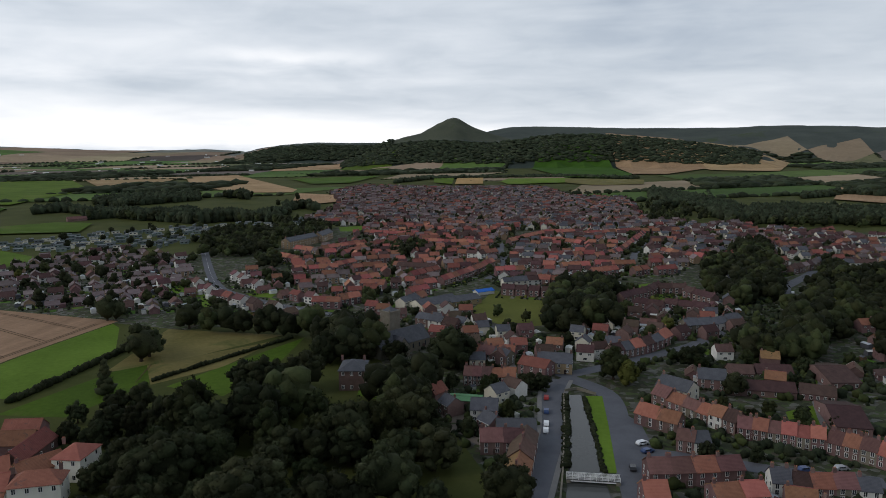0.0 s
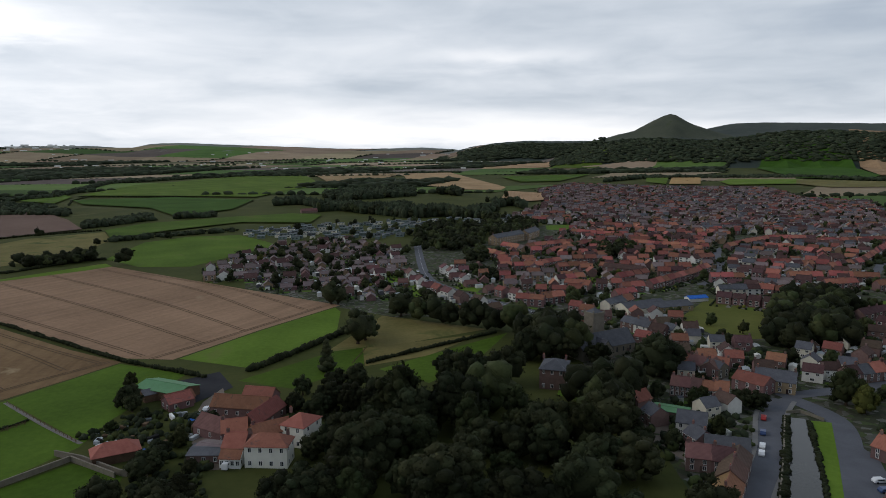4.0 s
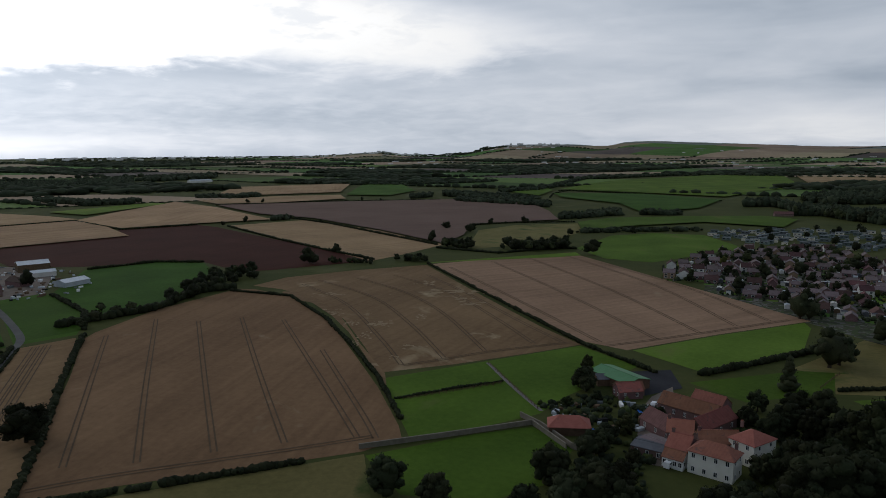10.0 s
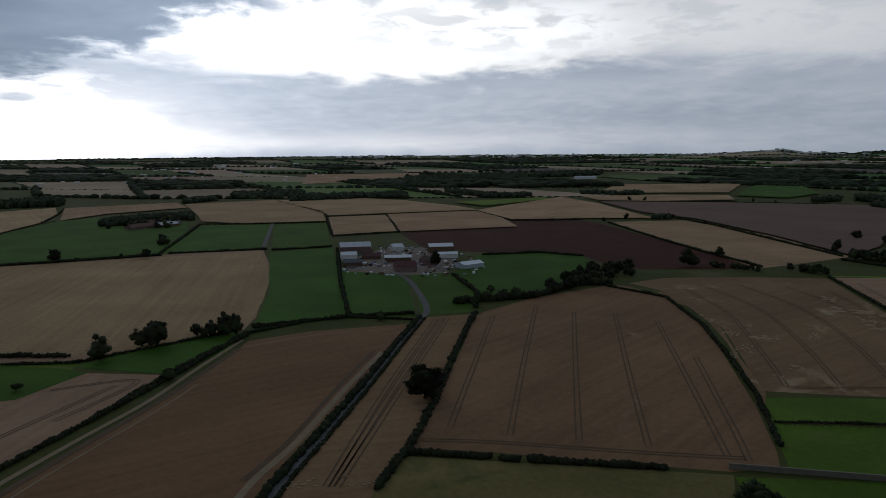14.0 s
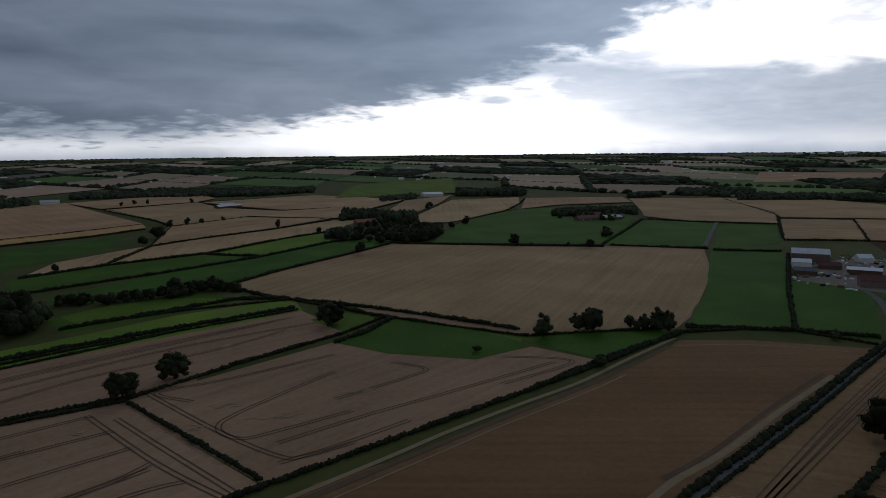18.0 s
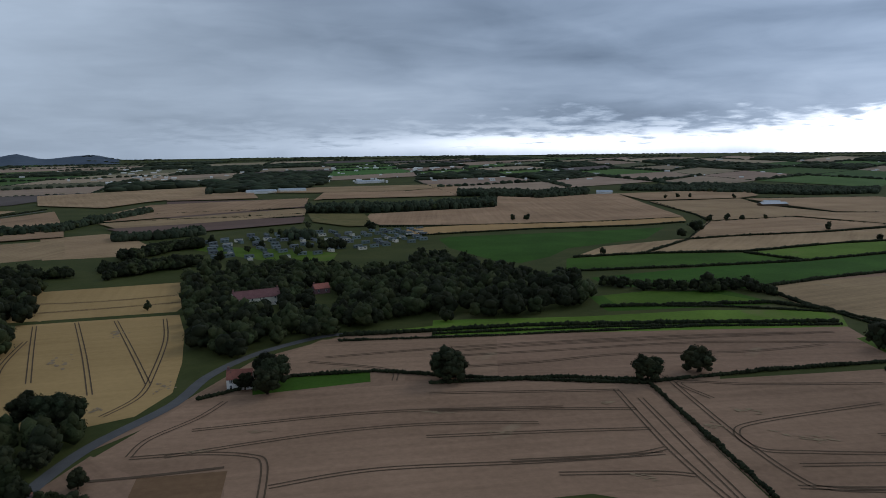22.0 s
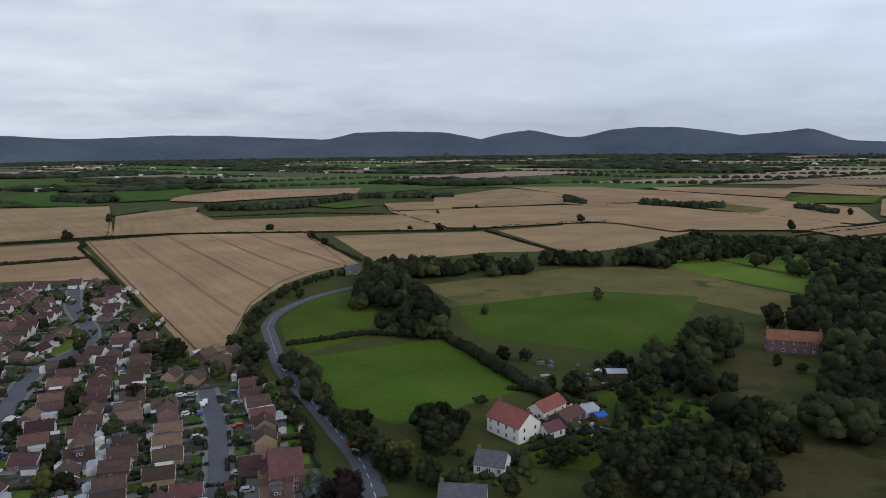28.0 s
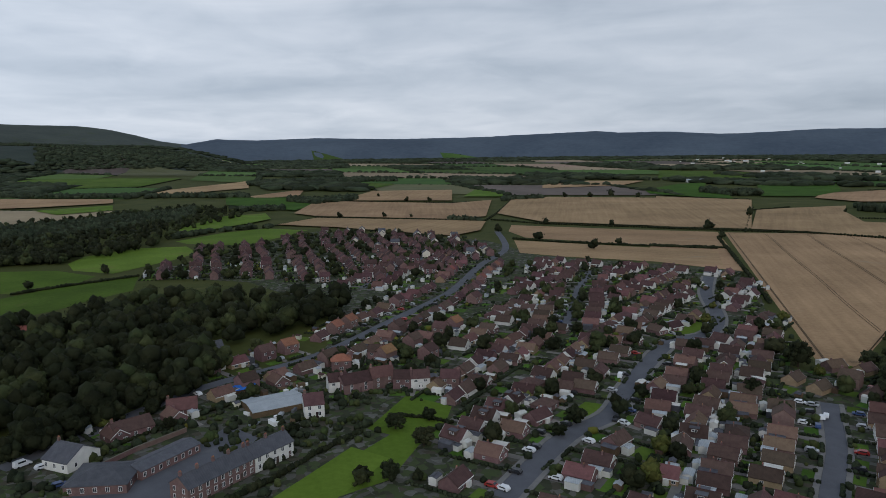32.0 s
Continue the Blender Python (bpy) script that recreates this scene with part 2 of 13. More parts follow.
MAT = {}
def patchwork(name):
    """Village ground: lawn, soil, paving and leaf litter in small uneven patches."""
    m = bpy.data.materials.new(name)
    m.use_nodes = True
    T = Tree(m.node_tree)
    vec = T.node("ShaderNodeNewGeometry").outputs["Position"]
    warp = T.node("ShaderNodeVectorMath", op="ADD")
    n = T.node("ShaderNodeTexNoise")
    n.inputs["Scale"].default_value = 0.12
    T.link(vec, n.inputs["Vector"])
    s = T.node("ShaderNodeVectorMath", op="SCALE")
    s.inputs["Scale"].default_value = 5.0
    T.link(n.outputs["Color"], s.inputs[0])
    T.link(vec, warp.inputs[0])
    T.link(s.outputs[0], warp.inputs[1])
    v = T.node("ShaderNodeTexVoronoi")
    v.inputs["Scale"].default_value = 0.42
    T.link(warp.outputs[0], v.inputs["Vector"])
    pick = T.node("ShaderNodeSeparateColor")
    T.link(v.outputs["Color"], pick.inputs[0])
    col = T.ramp(pick.outputs[0], [(0.0, (0.034, 0.042, 0.024)), (0.20, (0.070, 0.105, 0.032)), (0.36, (0.048, 0.054, 0.032)), (0.50, (0.150, 0.142, 0.134)), (0.66, (0.078, 0.110, 0.036)), (0.80, (0.100, 0.078, 0.064)), (0.90, (0.235, 0.225, 0.212))])
    T.tree.nodes[-1].color_ramp.interpolation = "CONSTANT"
    grain = T.noise(vec, 0.9, 5, 0.65)
    col = T.mix(T.math("MULTIPLY", T.noise(vec, 0.35, 4, 0.7), 0.9, clamp=True), col, (0.045, 0.052, 0.028))
    col = T.mix(T.math("MULTIPLY", grain, 0.5), col, (0.060, 0.058, 0.044))
    sh = T.node("ShaderNodeBsdfPrincipled")
    T.link(col, sh.inputs["Base Color"])
    sh.inputs["Roughness"].default_value = 0.95
    sh.inputs["Specular IOR Level"].default_value = 0.04
    out = T.node("ShaderNodeOutputMaterial")
    T.link(sh.outputs[0], out.inputs[0])
    return m


for name, values in {
    # open country
    "rough_grass": dict(dark=(0.037, 0.048, 0.013), light=(0.086, 0.090, 0.028), scale=0.02, space="World", extra=((0.11, 0.105, 0.045), 0.008, 0.60)),
    # far moor and ridge colours are blued to carry the distance haze
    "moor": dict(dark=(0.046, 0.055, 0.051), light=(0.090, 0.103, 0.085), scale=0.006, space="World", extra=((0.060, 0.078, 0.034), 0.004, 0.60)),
    # far hills under rain: the blue-grey haze is painted into this colour
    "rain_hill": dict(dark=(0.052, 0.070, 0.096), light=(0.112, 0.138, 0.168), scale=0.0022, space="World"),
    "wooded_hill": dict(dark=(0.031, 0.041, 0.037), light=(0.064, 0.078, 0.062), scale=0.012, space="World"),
    # pale and greyed: distance haze is mixed into the northern hills' colour
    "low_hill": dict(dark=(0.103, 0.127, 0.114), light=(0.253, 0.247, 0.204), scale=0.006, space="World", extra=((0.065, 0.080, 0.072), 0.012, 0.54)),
    "cone_hill": dict(dark=(0.049, 0.056, 0.043), light=(0.094, 0.101, 0.068), scale=0.010, space="World", extra=((0.06, 0.075, 0.03), 0.02, 0.60)),
    "van_roof": dict(dark=(0.095, 0.105, 0.110), light=(0.18, 0.195, 0.20), scale=0.5, rough=0.6, spread=0.3, island=0.35),
    "dull_stubble": dict(dark=(0.128, 0.076, 0.039), light=(0.272, 0.167, 0.087), scale=0.012, fine=0.35, rows=5.5, spread=0.06, extra=((0.28, 0.20, 0.12), 0.045, 0.66)),
    "tan_stubble": dict(dark=(0.170, 0.106, 0.064), light=(0.368, 0.235, 0.146), scale=0.012, fine=0.35, rows=5.5, spread=0.08, extra=((0.30, 0.22, 0.135), 0.03, 0.66)),
    "patchy_stubble": dict(dark=(0.128, 0.077, 0.040), light=(0.275, 0.173, 0.091), scale=0.012, fine=0.35, rows=5.5, spread=0.06, extra=((0.36, 0.27, 0.16), 0.035, 0.60)),
    "stubble": dict(dark=(0.210, 0.135, 0.072), light=(0.461, 0.305, 0.167), scale=0.012, fine=0.35, rows=5.5, spread=0.10, extra=((0.30, 0.23, 0.145), 0.02, 0.66)),
    "pale_stubble": dict(dark=(0.312, 0.195, 0.078), light=(0.468, 0.299, 0.129), scale=0.013, fine=0.35, rows=6, spread=0.06, extra=((0.40, 0.31, 0.18), 0.02, 0.66)),
    "brown_stubble": dict(dark=(0.119, 0.066, 0.033), light=(0.249, 0.146, 0.074), scale=0.012, fine=0.35, rows=5, spread=0.05),
    "fallow": dict(dark=(0.122, 0.078, 0.060), light=(0.178, 0.115, 0.089), scale=0.010, fine=0.3, rows=7, spread=0.06),
    "plough": dict(dark=(0.041, 0.013, 0.008), light=(0.071, 0.023, 0.015), scale=0.02, fine=0.5, rows=4, spread=0.05),
    "grass": dict(dark=(0.037, 0.067, 0.007), light=(0.106, 0.166, 0.021), scale=0.020, fine=0.4, spread=0.16, extra=((0.11, 0.118, 0.034), 0.02, 0.60)),
    "bright_grass": dict(dark=(0.058, 0.102, 0.011), light=(0.146, 0.232, 0.033), scale=0.020, fine=0.4, spread=0.10, extra=((0.14, 0.15, 0.045), 0.015, 0.58)),
    "dark_grass": dict(dark=(0.025, 0.058, 0.006), light=(0.065, 0.136, 0.017), scale=0.020, fine=0.4, spread=0.10),
    "meadow": dict(dark=(0.084, 0.077, 0.024), light=(0.222, 0.180, 0.071), scale=0.025, fine=0.4, spread=0.08, extra=((0.060, 0.080, 0.022), 0.03, 0.56)),
    "rough_pasture": dict(dark=(0.045, 0.044, 0.017), light=(0.125, 0.105, 0.044), scale=0.03, fine=0.5, spread=0.08, extra=((0.040, 0.055, 0.018), 0.05, 0.54)),
    "playing_field": dict(dark=(0.075, 0.085, 0.018), light=(0.150, 0.150, 0.040), scale=0.025, fine=0.4, spread=0.05),
    "soil_line": dict(dark=(0.085, 0.056, 0.034), light=(0.135, 0.094, 0.060), scale=0.2),
    "lodged_straw": dict(dark=(0.23, 0.165, 0.095), light=(0.34, 0.25, 0.15), scale=0.3, fine=2.0, space="World"),
    "straw_line": dict(dark=(0.19, 0.145, 0.088), light=(0.275, 0.212, 0.132), scale=0.2),
    "leaf_dark": dict(island=0.34, dark=(0.013, 0.016, 0.009), light=(0.043, 0.049, 0.023), spread=0.42, scale=0.12, fine=1.3, space="World", bump=0.7, rough=0.75),
    "leaf_mid": dict(island=0.34, dark=(0.015, 0.020, 0.009), light=(0.046, 0.055, 0.022), spread=0.32, scale=0.12, fine=1.3, space="World", bump=0.7, rough=0.75),
    "leaf_light": dict(island=0.30, dark=(0.045, 0.050, 0.013), light=(0.115, 0.115, 0.032), spread=0.15, scale=0.12, fine=1.3, space="World", bump=0.7, rough=0.75),
    "leaf_silver": dict(island=0.30, dark=(0.055, 0.072, 0.062), light=(0.115, 0.140, 0.118), scale=0.12, fine=1.3, space="World", bump=0.7, rough=0.75),
    "leaf_copper": dict(island=0.30, dark=(0.012, 0.008, 0.008), light=(0.034, 0.020, 0.019), scale=0.12, fine=1.3, space="World", bump=0.7, rough=0.75),
    "hedge_leaf": dict(island=0.30, dark=(0.011, 0.014, 0.008), light=(0.036, 0.041, 0.019), scale=0.2, fine=1.6, space="World", rough=0.8, bump=0.5),
    "far_wood": dict(island=0.40, dark=(0.020, 0.027, 0.016), light=(0.058, 0.070, 0.040), scale=0.03, fine=0.35, space="World", rough=0.85, bump=1.5),
    "bark": dict(dark=(0.030, 0.022, 0.015), light=(0.075, 0.058, 0.042), scale=1.5),
    "far_stubble": dict(dark=(0.227, 0.169, 0.111), light=(0.364, 0.276, 0.182), scale=0.008, fine=0.06, space="World", island=0.22),
    "far_grass": dict(dark=(0.050, 0.094, 0.025), light=(0.100, 0.163, 0.042), scale=0.008, fine=0.06, space="World", island=0.35),
    "far_meadow": dict(dark=(0.094, 0.100, 0.049), light=(0.163, 0.156, 0.081), scale=0.008, fine=0.06, space="World", island=0.25),
    "far_fallow": dict(dark=(0.091, 0.073, 0.064), light=(0.169, 0.133, 0.115), scale=0.008, fine=0.06, space="World", island=0.3),
    "lawn": dict(dark=(0.048, 0.098, 0.015), light=(0.105, 0.179, 0.030), scale=0.08, fine=0.8, space="World", island=0.35, extra=((0.10, 0.11, 0.04), 0.1, 0.62)),
    "shrub_dark": dict(dark=(0.015, 0.020, 0.013), light=(0.046, 0.056, 0.030), scale=0.3, fine=1.8, space="World", island=0.35, bump=0.4),
    "shrub_green": dict(dark=(0.026, 0.036, 0.014), light=(0.070, 0.084, 0.030), scale=0.3, fine=1.8, space="World", island=0.35, bump=0.4),
    "shrub_gold": dict(dark=(0.090, 0.095, 0.018), light=(0.180, 0.180, 0.040), scale=0.3, fine=2.0, space="World", island=0.2),
    "drive": dict(dark=(0.135, 0.125, 0.115), light=(0.235, 0.215, 0.195), scale=0.2, fine=3, space="World", island=0.35),
    # ground in the village
    "asphalt": dict(dark=(0.088, 0.090, 0.101), light=(0.144, 0.147, 0.163), scale=0.12, fine=3, space="World", rough=0.8, extra=((0.15, 0.15, 0.155), 0.06, 0.66)),
    "tarmac": dict(dark=(0.026, 0.026, 0.030), light=(0.050, 0.050, 0.055), scale=0.12, fine=3, space="World", extra=((0.09, 0.088, 0.085), 0.08, 0.68)),
    "pale_tin": dict(spec=0.15, dark=(0.50, 0.52, 0.54), light=(0.70, 0.72, 0.74), scale=0.3, fine=3, rows=0.5, rough=0.5, spread=0.15),
    "lane": dict(dark=(0.085, 0.083, 0.080), light=(0.140, 0.135, 0.128), scale=0.12, fine=3, space="World"),
    "paving": dict(dark=(0.150, 0.145, 0.140), light=(0.240, 0.230, 0.215), scale=0.3, fine=4, space="World"),
    "gravel": dict(dark=(0.130, 0.105, 0.085), light=(0.230, 0.190, 0.155), scale=0.15, fine=3, space="World"),
    "white_line": dict(dark=(0.62, 0.62, 0.60), light=(0.80, 0.80, 0.78), scale=0.4),
    "water": dict(dark=(0.030, 0.032, 0.030), light=(0.045, 0.047, 0.043), scale=0.1, rough=0.12, bump=0.03, fine=0.8, space="World", spec=0.28),
    # buildings
    "brick": dict(island=0.1, dark=(0.125, 0.078, 0.070), light=(0.219, 0.146, 0.131), scale=0.6, fine=9, spread=0.22, bump=0.01),
    "buff_brick": dict(dark=(0.212, 0.153, 0.093), light=(0.323, 0.242, 0.157), scale=0.6, fine=9, spread=0.15),
    "stone": dict(dark=(0.130, 0.115, 0.090), light=(0.240, 0.215, 0.170), scale=0.5, fine=5, spread=0.15, bump=0.015),
    "white_render": dict(island=0.10, dark=(0.52, 0.51, 0.47), light=(0.72, 0.71, 0.66), scale=0.4, fine=6, spread=0.10),
    "white_stucco": dict(dark=(0.70, 0.68, 0.60), light=(0.84, 0.82, 0.74), scale=0.4, fine=6, spread=0.04),
    "cream_render": dict(dark=(0.520, 0.480, 0.390), light=(0.700, 0.660, 0.550), scale=0.4, fine=6, spread=0.08),
    "pantile": dict(spec=0.15, island=0.16, dark=(0.166, 0.073, 0.046), light=(0.287, 0.132, 0.081), scale=0.45, fine=5, rows=0.33, spread=0.22, bump=0.03, extra=((0.105, 0.072, 0.06), 0.5, 0.58)),
    "orange_tile": dict(spec=0.15, island=0.16, dark=(0.271, 0.109, 0.069), light=(0.419, 0.178, 0.117), scale=0.45, fine=5, rows=0.33, spread=0.16, bump=0.03, extra=((0.14, 0.09, 0.072), 0.5, 0.64)),
    "brown_tile": dict(spec=0.15, island=0.2, dark=(0.054, 0.033, 0.028), light=(0.111, 0.068, 0.058), scale=0.45, fine=5, rows=0.35, spread=0.32, bump=0.03),
    "red_tile": dict(spec=0.15, island=0.2, dark=(0.104, 0.057, 0.048), light=(0.188, 0.106, 0.086), scale=0.45, fine=5, rows=0.35, spread=0.28, bump=0.03),
    "concrete_tile": dict(spec=0.15, island=0.3, dark=(0.122, 0.094, 0.091), light=(0.215, 0.171, 0.164), scale=0.45, fine=5, rows=0.35, spread=0.2, bump=0.03),
    "slate": dict(spec=0.15, island=0.18, dark=(0.060, 0.061, 0.072), light=(0.119, 0.120, 0.135), scale=0.5, fine=5, rows=0.3, spread=0.2, bump=0.02, rough=0.6),
    "tin": dict(spec=0.15, dark=(0.300, 0.330, 0.350), light=(0.480, 0.510, 0.530), scale=0.3, fine=3, rows=0.5, rough=0.5, spread=0.1),
    "green_tin": dict(spec=0.15, dark=(0.075, 0.190, 0.080), light=(0.115, 0.270, 0.130), scale=0.3, fine=3, rows=0.5, rough=0.55),
    "timber": dict(dark=(0.075, 0.048, 0.030), light=(0.160, 0.110, 0.072), scale=0.6, fine=6, spread=0.2),
    "white_trim": dict(dark=(0.70, 0.70, 0.68), light=(0.83, 0.83, 0.81), scale=0.8),
    "door_paint": dict(dark=(0.050, 0.035, 0.030), light=(0.120, 0.080, 0.070), scale=0.8, spread=0.6),
    "glass": dict(dark=(0.020, 0.024, 0.028), light=(0.045, 0.052, 0.060), scale=0.6, rough=0.12, spec=0.7),
    "car_white": dict(dark=(0.68, 0.69, 0.70), light=(0.78, 0.79, 0.80), scale=0.5, rough=0.3, spec=0.5),
    "car_silver": dict(dark=(0.36, 0.37, 0.39), light=(0.46, 0.47, 0.49), scale=0.5, rough=0.3, metal=0.4, spec=0.5),
    "car_black": dict(dark=(0.020, 0.020, 0.022), light=(0.035, 0.035, 0.038), scale=0.5, rough=0.25, spec=0.5),
    "car_blue": dict(dark=(0.030, 0.055, 0.140), light=(0.045, 0.080, 0.190), scale=0.5, rough=0.3, spec=0.5),
    "car_red": dict(dark=(0.280, 0.025, 0.022), light=(0.380, 0.040, 0.035), scale=0.5, rough=0.3, spec=0.5),
    "tyre": dict(dark=(0.012, 0.012, 0.012), light=(0.03, 0.03, 0.03), scale=2),
    "blue_sheet": dict(dark=(0.020, 0.110, 0.420), light=(0.050, 0.190, 0.600), scale=0.8, rough=0.6),
    "red_paint": dict(dark=(0.300, 0.040, 0.035), light=(0.420, 0.065, 0.050), scale=0.8, rough=0.5),
    "van_green": dict(dark=(0.10, 0.135, 0.125), light=(0.19, 0.23, 0.215), scale=0.5, rough=0.5, spread=0.25, island=0.3),
}.items():
    MAT[name] = paint(name, **values)
MAT["garden"] = patchwork("garden")


# ---------------------------------------------------------------- mesh helpers
class Shape:
    """Collects boxes, prisms and strips into one mesh."""

    def __init__(self):
        self.v, self.f = [], []

    def add(self, verts, faces):
        n = len(self.v)
        self.v += verts
        self.f += [tuple(n + i for i in f) for f in faces]
        return self

    def box(self, x0, x1, y0, y1, z0, z1):
        return self.add(
            [(x0, y0, z0), (x1, y0, z0), (x1, y1, z0), (x0, y1, z0), (x0, y0, z1), (x1, y0, z1), (x1, y1, z1), (x0, y1, z1)],
            [(3, 2, 1, 0), (4, 5, 6, 7), (0, 1, 5, 4), (1, 2, 6, 5), (2, 3, 7, 6), (3, 0, 4, 7)],
        )

    def gable_body(self, x0, x1, y0, y1, z0, eaves, ridge):
        """Walls with a gable at both x ends."""
        ym = (y0 + y1) / 2
        return self.add(
            [(x0, y0, z0), (x1, y0, z0), (x1, y1, z0), (x0, y1, z0), (x0, y0, eaves), (x1, y0, eaves), (x1, y1, eaves), (x0, y1, eaves), (x0, ym, ridge), (x1, ym, ridge)],
            [(3, 2, 1, 0), (0, 1, 5, 4), (2, 3, 7, 6), (1, 2, 6, 9, 5), (3, 0, 4, 8, 7), (4, 5, 9, 8), (6, 7, 8, 9)],
        )

    def gable_roof(self, x0, x1, y0, y1, eaves, ridge, over=0.35, thick=0.18):
        """Two slabs that meet at the ridge, along x."""
        ym = (y0 + y1) / 2
        drop = (ridge - eaves) / (ym - y0) * over
        for s, ye in ((1, y0 - over), (-1, y1 + over)):
            a, b = eaves - drop + 0.04, ridge + 0.04
            xs = (x0 - over * 0.6, x1 + over * 0.6)
            pts = [(x, y, z) for x in xs for y, z in ((ye, a), (ym, b), (ym, b + thick), (ye, a + thick))]
            self.add(pts, [(0, 1, 2, 3), (7, 6, 5, 4), (0, 4, 5, 1), (1, 5, 6, 2), (2, 6, 7, 3), (3, 7, 4, 0)])
        return self.box(x0 - over * 0.6, x1 + over * 0.6, ym - 0.14, ym + 0.14, ridge + thick, ridge + thick + 0.12)

    def hip_roof(self, x0, x1, y0, y1, eaves, ridge, over=0.4, thick=0.15):
        x0, x1, y0, y1 = x0 - over, x1 + over, y0 - over, y1 + over
        ym, run = (y0 + y1) / 2, (y1 - y0) / 2
        a, b = x0 + run * 0.9, x1 - run * 0.9
        if a > b:
            a = b = (x0 + x1) / 2
        z = eaves
        return self.add(
            [(x0, y0, z), (x1, y0, z), (x1, y1, z), (x0, y1, z), (x0, y0, z + thick), (x1, y0, z + thick), (x1, y1, z + thick), (x0, y1, z + thick), (a, ym, ridge), (b, ym, ridge)],
            [(3, 2, 1, 0), (0, 1, 5, 4), (1, 2, 6, 5), (2, 3, 7, 6), (3, 0, 4, 7), (4, 5, 9, 8), (5, 6, 9), (6, 7, 8, 9), (7, 4, 8)],
        )

    def turned(self, k=1):
        """Turned by quarter turns about z."""
        for _ in range(k):
            self.v = [(-y, x, z) for x, y, z in self.v]
        return self

    def mesh(self, name, *mats):
        me = bpy.data.meshes.new(name)
        me.from_pydata(self.v, [], self.f)
        for m in mats:
            me.materials.append(MAT[m])
        return me


def part(name, shape, material, parent, label=""):
    """One mesh object under a thing or a part."""
    me = shape if isinstance(shape, bpy.types.Mesh) else shape.mesh(name, material)
    ob = new(name, me)
    ob.parent = parent
    return tagged(ob, label)


def thing(name, label, category, group="", kind=""):
    return tagged(new(name), label, category, group, kind)


def far_rise(r):
    return 52 * max(0.0, (r - 900) / 4000) ** 1.6


def ground_z(x, y):
    return far_rise(math.hypot(x, y))


def inside(x, y, poly):
    hit, j = False, len(poly) - 1
    for i in range(len(poly)):
        (xi, yi), (xj, yj) = poly[i], poly[j]
        if (yi > y) != (yj > y) and x < (xj - xi) * (y - yi) / (yj - yi) + xi:
            hit = not hit
        j = i
    return hit


def along(points, step):
    """Places every step metres along a line of points, with its heading."""
    out, left = [], 0.0
    for (ax, ay), (bx, by) in zip(points, points[1:]):
        d = math.hypot(bx - ax, by - ay)
        t = left
        while t < d:
            out.append((ax + (bx - ax) * t / d, ay + (by - ay) * t / d, math.atan2(by - ay, bx - ax)))
            t += step
        left = t - d
    return out


def smooth_line(points, n=6):
    """A rounder line through the points."""
    if len(points) < 3:
        return points
    p = [points[0], *points, points[-1]]
    out = []
    for i in range(1, len(p) - 2):
        for k in range(n):
            t = k / n
            out.append(tuple(
                0.5 * (2 * p[i][c] + (p[i + 1][c] - p[i - 1][c]) * t + (2 * p[i - 1][c] - 5 * p[i][c] + 4 * p[i + 1][c] - p[i + 2][c]) * t * t + (3 * p[i][c] - p[i - 1][c] - 3 * p[i + 1][c] + p[i + 2][c]) * t ** 3)
                for c in (0, 1)))
    return out + [points[-1]]


def ball(level):
    bm = bmesh.new()
    bmesh.ops.create_icosphere(bm, subdivisions=level, radius=1)
    v = np.array([p.co[:] for p in bm.verts])
    f = np.array([[q.index for q in t.verts] for t in bm.faces])
    bm.free()
    return v, f


BALLS = {k: ball(k) for k in (1, 2)}


def clumps(name, places, material, level=1, rough=0.28, seed=1):
    """One mesh of many uneven leafy clumps; places: rows of x, y, z, rx, ry, rz."""
    rng = np.random.default_rng(seed)
    bv, bf = BALLS[level]
    P = np.asarray(places, float)
    n = len(P)
    shape = 1 + rng.uniform(-rough, rough, (n, len(bv), 1))
    turn = rng.uniform(0, 6.28, n)
    c, s = np.cos(turn)[:, None], np.sin(turn)[:, None]
    b = bv[None] * shape
    b = np.stack([b[..., 0] * c - b[..., 1] * s, b[..., 0] * s + b[..., 1] * c, b[..., 2]], -1)
    v = (b * P[:, None, 3:6] + P[:, None, :3]).reshape(-1, 3)
    f = (bf[None] + (np.arange(n) * len(bv))[:, None, None]).reshape(-1, 3)
    me = raw_mesh(name, v, f, material)
    me.polygons.foreach_set("use_smooth", np.ones(len(f), bool))
    return me


def raw_mesh(name, v, f, *materials):
    me = bpy.data.meshes.new(name)
    k = f.shape[1]
    me.vertices.add(len(v))
    me.vertices.foreach_set("co", np.ascontiguousarray(v, np.float32).ravel())
    me.loops.add(f.size)
    me.loops.foreach_set("vertex_index", np.ascontiguousarray(f, np.int32).ravel())
    me.polygons.add(len(f))
    me.polygons.foreach_set("loop_start", np.arange(0, f.size, k, dtype=np.int32))
    me.update(calc_edges=True)
    for m in materials:
        me.materials.append(MAT[m])
    return me


# ---------------------------------------------------------------- ground and hills
RIDGES = []
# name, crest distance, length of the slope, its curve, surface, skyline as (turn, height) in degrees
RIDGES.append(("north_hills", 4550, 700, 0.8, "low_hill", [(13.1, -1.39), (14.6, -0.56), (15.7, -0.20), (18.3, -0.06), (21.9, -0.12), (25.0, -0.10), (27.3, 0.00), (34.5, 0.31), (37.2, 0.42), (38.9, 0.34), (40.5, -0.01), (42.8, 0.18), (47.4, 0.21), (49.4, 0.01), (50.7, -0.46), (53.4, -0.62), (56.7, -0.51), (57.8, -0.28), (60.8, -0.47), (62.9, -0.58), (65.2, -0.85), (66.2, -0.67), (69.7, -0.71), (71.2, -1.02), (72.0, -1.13)]))
